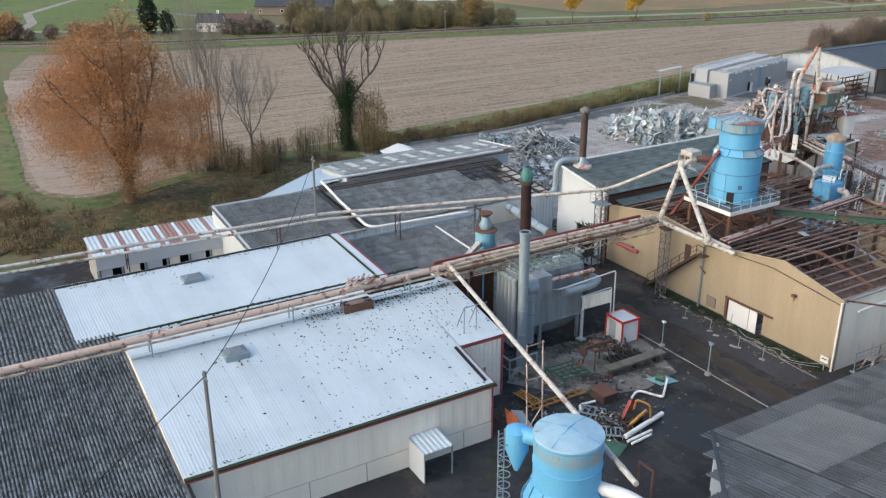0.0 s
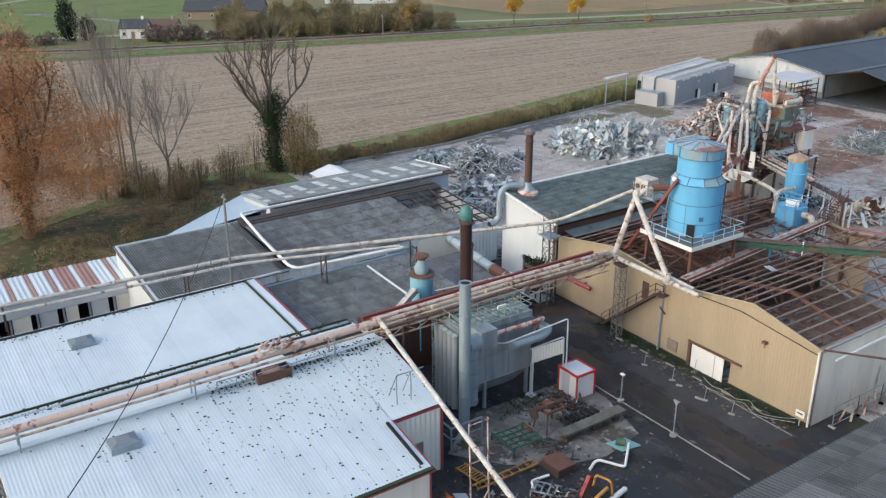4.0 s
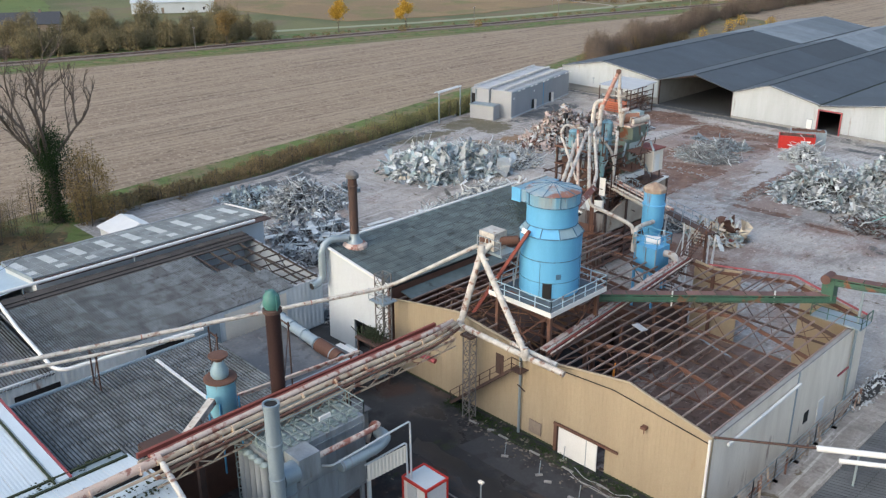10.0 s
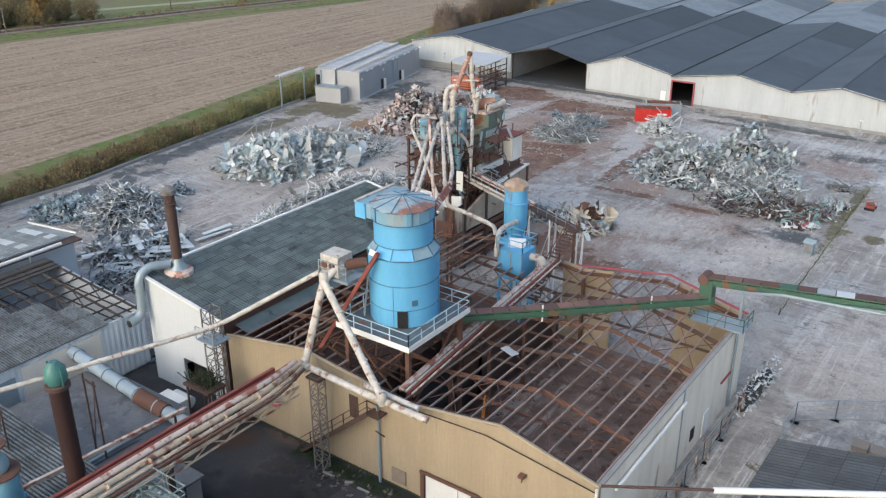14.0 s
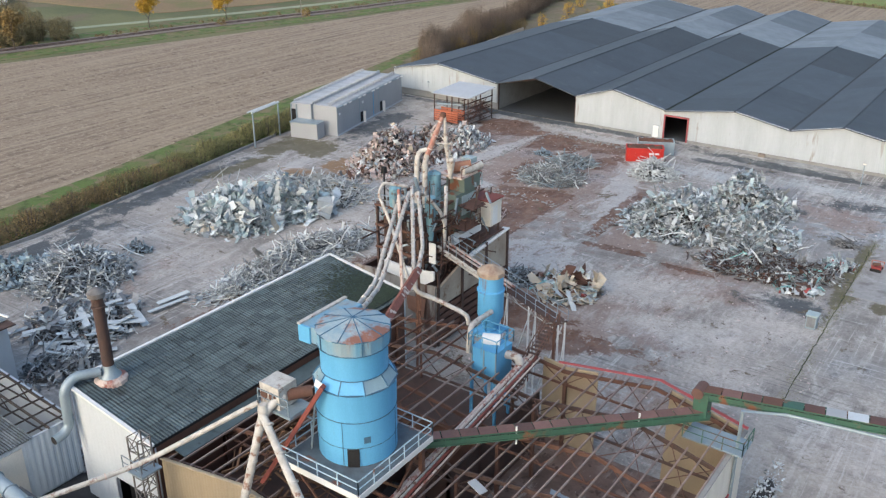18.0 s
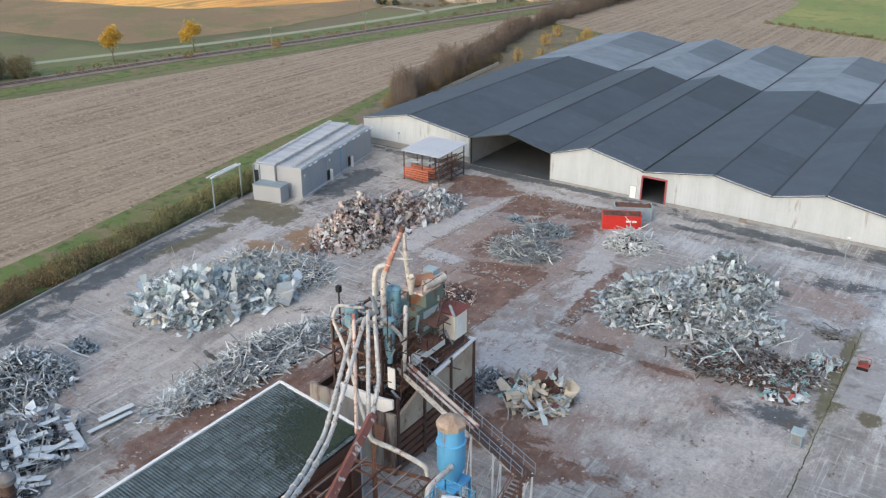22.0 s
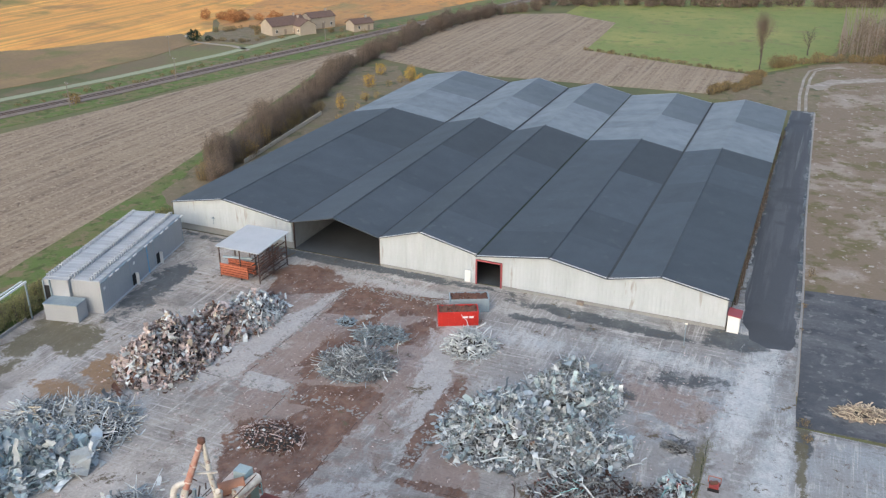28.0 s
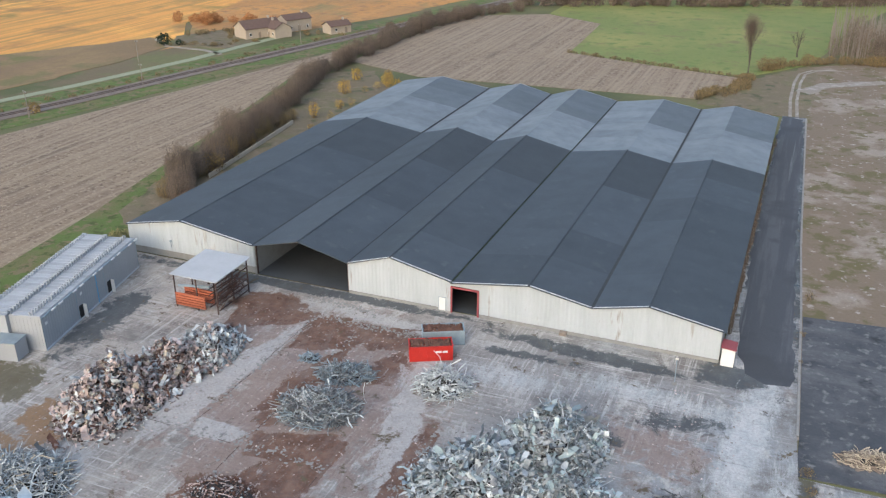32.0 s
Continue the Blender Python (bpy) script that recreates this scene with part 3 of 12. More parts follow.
    soil = mix(span(noise_at((0.5, 0.1, 14), 33, 8, 0.7, 0.6), 0.5, 0.62, 0.6), soil, (0.2, 0.15, 0.13))
    pale = mix(tint, PALE, (0.4, 0.395, 0.39))
    dust = mix(span(along.outputs["Y"], -56, -36), mix(tint, (0.56, 0.525, 0.49), (0.4, 0.375, 0.35)), mix(tint, DUST, (0.4, 0.435, 0.455)))
    for colour, sock, rag, lo, hi, top in ((WASH, sp.outputs[1], ragged, 1.7, 1.95, 0.75), (pale, sp.outputs[2], blotch, 1.68, 1.9, 0.85), (dust, sp2.outputs[0], smear, 1.55, 2.1, 0.85), (SAND, sp2.outputs[1], ragged, 1.7, 1.86, 0.95),
                                           (TAR, at.outputs["Alpha"], ragged, 1.66, 1.86, 0.9), (soil, sp.outputs[0], ragged, 1.7, 1.84, 0.95), (OCHRE, sp2.outputs[2], ragged, 1.66, 1.86, 0.9)):
        col = mix(span(plus(rag, 2.8, sock), lo, hi, top), col, colour)
    col = mix(span(noise_at(0.9, 41, 10, 0.82), 0.56, 0.63, 0.5), col, (0.12, 0.1, 0.088))
    col = mix(span(noise_at((1.1, 0.4, 18), 43, 10, 0.8), 0.57, 0.64, 0.5), col, (0.5, 0.5, 0.495))
    col = mix(span(noise_at(2.2, 45, 8, 0.8), 0.62, 0.68, 0.4), col, (0.55, 0.54, 0.52))
    fine = noise_at(3.0, 47, 6, 0.72)
    col = mix(span(fine, 0.42, 0.72, 0.42), col, (0.142, 0.13, 0.12))
    nt.links.new(col, bsdf.inputs["Base Color"])
    nt.links.new(span(noise_at(0.12, 49, 8), 0.3, 0.55, 0.95), bsdf.inputs["Roughness"])
    bsdf.inputs["Specular IOR Level"].default_value = 0.25
    b = nt.nodes.new("ShaderNodeBump")
    b.inputs["Strength"].default_value, b.inputs["Distance"].default_value = 0.35, 0.12
    nt.links.new(fine, b.inputs["Height"])
    nt.links.new(b.outputs[0], bsdf.inputs["Normal"])
    return mat


G_yard = yard_material()


def sheet(name, outline, z, mat, label, category="ground", thick=0.4):
    """A flat sheet of ground with its own edge."""
    return solid(name, Mesh().prism(outline, "z", z - thick, z), mat, label, category, kind="structure")


def ragged(outline, seed, step=1.5, amount=0.8):
    """The outline with an uneven edge."""
    rnd = random.Random(seed)
    out = []
    for (x0, y0), (x1, y1) in zip(outline, outline[1:] + outline[:1]):
        n = max(1, int(math.hypot(x1 - x0, y1 - y0) / step))
        out += [(x0 + (x1 - x0) * i / n + rnd.gauss(0, amount) * 0.5, y0 + (y1 - y0) * i / n + rnd.gauss(0, amount) * 0.5) for i in range(n)]
    return out


def ribbon(points, left, right):
    """The outline of a strip along points, left and right of it."""
    pts = [Vector((x, y)) for x, y in points]
    side = []
    for i, p in enumerate(pts):
        d = (pts[min(i + 1, len(pts) - 1)] - pts[max(i - 1, 0)]).normalized()
        side.append(Vector((-d.y, d.x)))
    return [tuple(p + s * left) for p, s in zip(pts, side)] + [tuple(p - s * right) for p, s in reversed(list(zip(pts, side)))]


# the land, one sheet to the horizon
land = Mesh()
step = [-3000, -1200, -600, -420, -330, -260, -200, -100, 0, 100, 300, 700, 1500, 3000]
land.add([(x, y, -0.12) for y in step for x in step], [(j * 14 + i, j * 14 + i + 1, (j + 1) * 14 + i + 1, (j + 1) * 14 + i) for j in range(13) for i in range(13)])
solid("ground", land, G_land, "grassy and fallow farmland reaching to the horizon", "ground", kind="structure")

RAIL = [(-420, -520), (-330, -330), (-275, -210), (-249, -157), (-228, -113), (-210, -46), (-193, 30), (-180, 75), (-171, 117), (-158, 168), (-143, 229), (-118, 330), (-80, 470), (-20, 700)]
sheet("ploughed_field", [(-150, -166), (-117, -167.6), (-97, -168.8), (-89.6, -167.7), (-85.9, -165.1), (-84.6, -161.1), (-87, -152), (-92, -140), (-97, -104), (-102, -67), (-111, -22), (-116, 12), (-126, 60), (-141, 128), (-137, 200), (-147, 158), (-164, 84),
      (-178, 22), (-197, -52), (-213, -117), (-226, -152), (-200, -160)], -0.05, G_stubble, "harvested field of pale brown stubble rows", "field")
sheet("headland", ragged([(-189, -162.8), (-150, -164.6), (-117, -166.6), (-97, -167.6), (-90.5, -166.6), (-87, -163.6), (-86.6, -159), (-91, -158.5), (-100, -162.6), (-120, -162), (-150, -159.5), (-188, -156)], 41, 3.0, 0.4), -0.03, ground_material("pale_trodden_stubble", [((0.38, 0.3, 0.235), 0.08, 0.45, 0.14, 3), ((0.24, 0.18, 0.14), 0.5, 0.52, 0.12, 4)], (0.33, 0.255, 0.195), bump_scale=1.8, bump=0.6, stripes=((0.42, 0.34, 0.27), 1.6, 88.0, 0.7)), "pale trodden headland along the field edge", "field")
sheet("verge_rail", ribbon(RAIL, -2, 11), -0.04, G_grass, "strip of green grass along the railway", "grass")
sheet("railway_bed", ribbon(RAIL, 4, 3), 0.15, G_ballast, "brown stone railway embankment", "railway", 0.8)
sheet("verge_beyond_rail", ribbon(RAIL, 13, -4), -0.03, G_grass, "rough grass beyond the railway", "grass")
sheet("farm_track", ribbon([(-460, -520), (-365, -330), (-300, -190), (-262, -120), (-243, -60), (-222, 5), (-203, 55), (-193, 90), (-184, 133), (-181, 160), (-178, 180)], 1.7, 1.7), 0.02, ground_material("pale_gravel", [((0.33, 0.35, 0.24), 0.3, 0.5, 0.1, 2)], (0.3, 0.33, 0.22), bump_scale=3.0), "pale gravel farm track", "track")
# no lamp lights this field: the sun patch is in its colour
sheet("vineyard", [(-640, -60), (-420, 40), (-300, 45), (-234, 60), (-224, 80), (-215, 100), (-211, 135), (-212, 165), (-230, 190), (-260, 330), (-420, 640), (-900, 600)], -0.02, G_vines, "vineyard slope with low sunlight put into its yellow and orange colour", "field")
# nearer part of the same field, its lack of sun painted as duller brown
sheet("fallow_strip", ragged([(-640, -60), (-420, 20), (-300, 28), (-224, 40), (-213, 66), (-206, 92), (-204, 122), (-206, 150), (-222, 160), (-239, 127), (-265, 98), (-330, 80), (-640, 40)], 24, 6.0, 1.6), -0.01, ground_material("bare_pink_brown_rows", [((0.3, 0.21, 0.105), 0.03, 0.45, 0.14, 3), ((0.17, 0.165, 0.06), 0.05, 0.52, 0.1, 5)], (0.235, 0.165, 0.088), bump_scale=0.8, stripes=((0.24, 0.16, 0.1), 3.0, 112.0, 0.6)), "brown rows beside the farm track, coloured as the unlit part of the field", "field")
sheet("lush_field", ragged([(-282, -176), (-266, -120), (-262, -98), (-300, -60), (-330, -20), (-420, 10), (-640, -70), (-800, -300), (-420, -330), (-320, -210)], 25, 8.0, 2.0), -0.04, ground_material("lush_grass", [((0.15, 0.18, 0.06), 0.02, 0.46, 0.14, 3), ((0.1, 0.14, 0.042), 0.1, 0.52, 0.12, 5)], (0.125, 0.17, 0.05), bump_scale=0.8), "lush green field beyond the railway cottages", "field")
sheet("field_lane", ribbon([(-268, -152), (-300, -142), (-330, -140), (-370, -118), (-420, -60)], 1.6, 1.6), 0.0, G_pale, "pale lane across the green field", "lane")
# low sun on the slope is painted as orange
sheet("sunlit_slope", ragged([(-205, 140), (-190, 172), (-173, 200), (-159, 238), (-136, 335), (-112, 430), (-420, 640), (-260, 330), (-230, 190), (-208, 165)], 14, 8.0, 2.0), -0.04, ground_material("orange_brown_slope", [((0.6, 0.29, 0.09), 0.02, 0.46, 0.14, 3), ((0.24, 0.2, 0.09), 0.05, 0.54, 0.1, 5), ((0.3, 0.17, 0.09), 0.2, 0.52, 0.12, 6)], (0.42, 0.22, 0.085), bump_scale=0.8, stripes=((0.52, 0.3, 0.12), 4.0, 100.0, 0.6)), "orange-brown slope behind the farm with low sunlight in its colour", "field")
sheet("far_field", [(-134, 150), (-105, 138), (-22, 142), (-12, 172), (-40, 180), (-71, 190), (-72, 215), (-74, 250), (-100, 265), (-128, 250), (-133, 218)], -0.03, G_stubble, "bare brown field behind the sheds", "field")
sheet("meadow", [(-71, 190), (-40, 180), (-12, 174), (6, 200), (12, 230), (26, 300), (60, 420), (-40, 430), (-100, 330), (-100, 266), (-74, 250), (-72, 215)], -0.02, G_meadow, "green meadow beyond the brown field", "field")
sheet("waste_ground", [(10, -14), (90, -14), (90, 200), (26, 212), (6, 196), (6, 131), (9, 20)], 0.0, G_waste, "bare waste ground with dry weeds", "ground")
sheet("verge_yard", [(-86.5, -112), (-88, -87), (-90, -73), (-92, -58), (-95, -37), (-99, -10), (-100, 30), (-112, 112), (-120, 140), (-141, 128), (-126, 60), (-116, 12), (-111, -22), (-102, -67), (-97, -104), (-92, -140), (-60, -140), (-60, -112)],
      0.0, G_grass, "strip of grass and weeds beside the yard wall", "grass")
sheet("field_verge", ragged([(-200, -166), (-140, -168.4), (-94.2, -172.4), (-84.5, -171.4), (-79.6, -167.9), (-78, -161), (-84, -152), (-88, -140), (-92, -140), (-87, -152), (-84.4, -161), (-85.7, -165.3), (-89.5, -168), (-97, -169), (-117, -167.8), (-150, -166)], 3, 1.6, 0.7), 0.02, G_grass, "strip of green grass round the field corner", "grass")
sheet("leaf_litter", ragged([(-112, -184), (-104, -174.6), (-94, -172.8), (-84, -171), (-80, -168.5), (-70, -172), (-60, -184)], 42, 1.6, 0.8), 0.026, G_leaves, "dark rough ground with brambles and fallen leaves", "ground")
sheet("leaf_litter", ragged([(-90, -178), (-75, -175), (-62, -171.5), (-56, -150), (-64, -128), (-84, -120), (-90, -128), (-91, -138), (-84, -150), (-78, -161), (-79.6, -168), (-86, -172)], 4, 1.4, 0.9), 0.03, G_leaves, "fallen leaves and rough grass under the trees", "ground")
sheet("weedy_strip", ragged([(-97.3, 0.5), (-97.3, 114), (-112, 128), (-120, 140), (-139, 127), (-124, 60), (-112, 14)], 6, 3.0, 1.0), 0.01, G_weedy, "brown weedy strip between the sheds and the scrub", "ground")
sheet("dry_grass_corner", ragged([(0.5, 132), (-22, 136), (-20, 143), (-12, 158), (-9, 174), (6, 197), (9, 180), (7, 131)], 12, 2.5, 1.2), 0.006, G_weedy, "ochre dry grass at the corner behind the sheds", "grass")
sheet("road_edge", ribbon([(8.7, 46), (8.1, 66), (6.9, 131)], 0.16, 0.16), 0.02, G_pale, "thin pale gravel edge of the side road", "track", 0.1)
RUT = [(3.7, 131.5), (2.9, 150), (3.0, 172), (4.0, 185), (7.4, 191), (13, 194)]
for off in (-0.85, 0.85):
    sheet("wheel_rut", ribbon([(x + off, y) for x, y in RUT], 0.4, 0.4), 0.016, G_pale, "pale wheel rut over dry grass", "track", 0.1)
sheet("wheel_rut", ragged(ribbon([(4.8, 160), (10.8, 171.6), (25.8, 181), (60, 190)], 2.4, 2.4), 31, 2.0, 0.7), 0.014, G_pale, "pale worn track over waste ground", "track", 0.1)
# the works
# the yard: a fine grid that carries the masks of its stains
YARD_L = [(132, 1), (0.02, 0.1), (-118, -86.2), (-112, -86.3), (-87.4, -86.3), (-73.4, -88.8), (-57.9, -90.9), (-37.4, -94.1), (0, -97)]
YARD_R = [(-118, 26), (-112.1, 26), (-112, 60), (-21.45, 60), (-21.4, 10.8), (-14, 10.4), (0, 10.2), (20, 9.6), (46, 8.6), (132, 6.6)]
ys = np.unique(np.concatenate([np.linspace(-118, 0, 230), np.linspace(1, 132, 90), [y for y, _ in YARD_L + YARD_R]]))
xl, xr = np.interp(ys, *np.array(sorted(YARD_L)).T), np.interp(ys, *np.array(YARD_R).T)
cols_n = 230
gx = xl[:, None] + (xr - xl)[:, None] * np.linspace(0, 1, cols_n)[None, :]
gy = np.repeat(ys[:, None], cols_n, 1)
masks = np.zeros((7,) + gx.shape)
LAYER = {SOIL: 0, WASH: 1, PALE: 2, TAR: 3, DUST: 4, SAND: 5, OCHRE: 6}
for cx, cy, rx, ry, turn, colour, strength in STAINS:
    q = radians(turn)
    u = ((gx - cx) * math.cos(q) + (gy - cy) * math.sin(q)) / rx
    v = (-(gx - cx) * math.sin(q) + (gy - cy) * math.cos(q)) / ry
    k = LAYER[colour]
    masks[k] = np.maximum(masks[k], np.clip(1.35 - np.hypot(u, v), 0, 1) * strength)
for outline, colour, strength in SLABS:
    edge_lines = list(zip(outline, outline[1:] + outline[:1]))
    turned = 1 if sum(xa * yb - xb * ya for (xa, ya), (xb, yb) in edge_lines) > 0 else -1
    depth = np.full(gx.shape, 1e9)
    for (xa, ya), (xb, yb) in edge_lines:
        depth = np.minimum(depth, turned * ((xb - xa) * (gy - ya) - (yb - ya) * (gx - xa)) / math.hypot(xb - xa, yb - ya))
    k = LAYER[colour]
    masks[k] = np.maximum(masks[k], np.clip(depth / 0.7 + 0.5, 0, 1) * strength)
for cx, cy, rx, ry in MOSS:
    masks[6] = np.maximum(masks[6], np.clip(1.4 - np.hypot((gx - cx) / rx, (gy - cy) / ry), 0, 1) * 0.8)
yard_me = bpy.data.meshes.new("yard")
n = gx.size
idx = np.arange(n).reshape(gx.shape)
yard_me.from_pydata(np.stack([gx.ravel(), gy.ravel(), np.full(n, 0.03)], 1).tolist(), [],
                    np.stack([idx[:-1, :-1].ravel(), idx[:-1, 1:].ravel(), idx[1:, 1:].ravel(), idx[1:, :-1].ravel()], 1).tolist())
stain = yard_me.attributes.new("stain", "FLOAT_COLOR", "POINT")
stain.data.foreach_set("color", masks[:4].reshape(4, -1).T.ravel())
stain = yard_me.attributes.new("stain_more", "FLOAT_COLOR", "POINT")
stain.data.foreach_set("color", np.concatenate([masks[4:], masks[:1]]).reshape(4, -1).T.ravel())
yard_me.materials.append(G_yard)
tagged(new("yard", yard_me), "grey dusty concrete yard with red-brown soil and pale stains", "yard", "", "structure")
G_side = ground_material("blue_grey_tarmac", [((0.106, 0.116, 0.132), (0.5, 0.03, 2), 0.5, 0.1, 2), ((0.17, 0.178, 0.191), (0.9, 0.02, 2), 0.6, 0.1, 3), ((0.068, 0.0739, 0.0833), 0.1, 0.52, 0.12, 5)], (0.0782, 0.0867, 0.1), bump_scale=4.0, bump=0.15, grit=0.4)
sheet("side_road", ragged([(2.4, 3), (3.2, -1.5), (6, -3.2), (9.4, -2.5), (9.4, 8), (8.6, 20), (8.0, 46), (6.1, 130), (1.2, 131.5), (1.0, 70), (1.2, 20)], 9, 2.0, 0.5), 0.042, G_side, "dark blue-grey tarmac road beside the sheds", "road", 0.3)
sheet("court", [(-60, -200), (40, -200), (40, -117), (26, -112), (20, -108), (-60, -112)], 0.04, G_tar, "dark wet tarmac court between the buildings", "tarmac")
sheet("tarmac_patch", [(10.6, -21), (60, -18.6), (60, 22.8), (9.9, 17.9), (10.6, -12)], 0.02, G_patch, "dark tarmac beside the road", "tarmac")


# ---- buildings ----
def ribbed(name, a, b, z0, tops, mat, parent, pitch=0.5, depth=0.05, out=(0, -1), label=""):
    """A ribbed wall sheet from a to b (plan), from z0 up to the height that tops(s) gives at s metres from a."""
    a, b = Vector((*a, 0)), Vector((*b, 0))
    length = (b - a).length
    d, o = (b - a) / length, Vector((*out, 0))
    me = Mesh()
    n = max(2, int(length / pitch))
    pts = []
    for i in range(n):
        for c, k in ((0, 0), (0.3, 0), (0.5, 1), (0.8, 1)):
            pts.append(((i + c) * length / n, k))
    pts.append((length, 0))
    for s, k in pts:
        p = a + d * s + o * (0.06 + depth * k)
        me.v += [(p.x, p.y, z0), (p.x, p.y, tops(s))]
    me.f = [(2 * i, 2 * i + 2, 2 * i + 3, 2 * i + 1) for i in range(len(pts) - 1)]
    return part(name, me, mat, parent, label)


def line(points):
    """Height by distance along a wall, from (s, z) points."""
    def at(s):
        for (s0, z0), (s1, z1) in zip(points, points[1:]):
            if s <= s1:
                return z0 + (z1 - z0) * (s - s0) / max(s1 - s0, 1e-6)
        return points[-1][1]
    return at


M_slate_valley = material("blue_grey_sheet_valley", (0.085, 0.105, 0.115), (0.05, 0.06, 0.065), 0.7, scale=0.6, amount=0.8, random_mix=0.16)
sheet_data = {}


def sheets(parent, o, u, v, nu, nv, mat, ribs=5, depth=0.06, skip=(), lift=0.02, name="roof_sheet", jitter=0.006, overlap=1.03, lap=0.035, valley=None):
    """Roof sheets, nu across and nv up the slope, each a piece of its own; o: a lower corner, u along the eave, v up the slope."""
    o, u, v = Vector(o), Vector(u), Vector(v)
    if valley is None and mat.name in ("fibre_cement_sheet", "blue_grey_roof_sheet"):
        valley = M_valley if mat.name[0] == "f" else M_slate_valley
    w, l = u.length / nu, v.length / nv
    key = (round(w, 3), round(l, 3), mat.name, ribs, depth)
    if key not in sheet_data:
        me = Mesh()
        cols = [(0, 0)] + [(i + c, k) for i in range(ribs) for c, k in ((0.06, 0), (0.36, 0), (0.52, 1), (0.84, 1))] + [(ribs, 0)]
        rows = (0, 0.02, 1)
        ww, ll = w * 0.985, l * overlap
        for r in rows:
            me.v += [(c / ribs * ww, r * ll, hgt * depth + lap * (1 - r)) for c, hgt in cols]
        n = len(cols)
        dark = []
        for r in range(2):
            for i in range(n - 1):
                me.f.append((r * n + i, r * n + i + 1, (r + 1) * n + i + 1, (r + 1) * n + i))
                # 2: lap end strip with its shadow as dark colour, and side joint; 1: darker trough
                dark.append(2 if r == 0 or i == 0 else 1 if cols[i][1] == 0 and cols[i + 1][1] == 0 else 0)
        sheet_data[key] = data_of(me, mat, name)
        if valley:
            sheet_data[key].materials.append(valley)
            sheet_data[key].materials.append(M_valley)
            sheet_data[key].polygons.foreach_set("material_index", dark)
    up = u.cross(v).normalized()
    flip = up.z < 0
    if flip:
        up = -up
    un, vn = u.normalized(), v.normalized()
    rot = Matrix((un, vn, up)).transposed().to_4x4()
    rnd = random.Random(int(o.x * 7 + o.y * 3))
    for j in range(nv):
        for i in range(nu):
            if (i, j) in skip:
                continue
            p = o + un * (w * i) + vn * (l * j) + up * (lift + rnd.uniform(0, jitter))
            piece(name, sheet_data[key], parent, Matrix.Translation(p) @ rot)


# the storage sheds: five long bays
SHED_Y, SHED_BORDER, SHED_BACK = 0.0, 67.0, 112.0
bays = [(-97.0, -85.7, -72.1, 5.1, 7.2), (-72.1, -63.6, -55.2, 5.1, 7.2), (-55.2, -47.9, -38.2, 5.0, 7.2), (-38.2, -26.4, -17.3, 4.8, 6.5), (-17.3, -9.6, 0.0, 4.8, 6.5)]
# darker copies of the dark and weathered sheets, for shaded east slopes
M_roof_dark_shade = material("newer_dark_roof_sheet", (0.0468, 0.0567, 0.0657), (0.0378, 0.045, 0.0522), 0.7, scale=0.25, amount=0.9, bump=0.05, random_mix=0.06)
M_roof_mid_shade = material("blue_grey_shed_sheet", (0.122, 0.147, 0.167), (0.0945, 0.115, 0.133), 0.7, scale=0.3, amount=0.9, bump=0.05, random_mix=0.1)
wh = thing("storage_sheds", -48, 0, 0, "five joined low white sheds with dark grey pitched roofs", "warehouse")
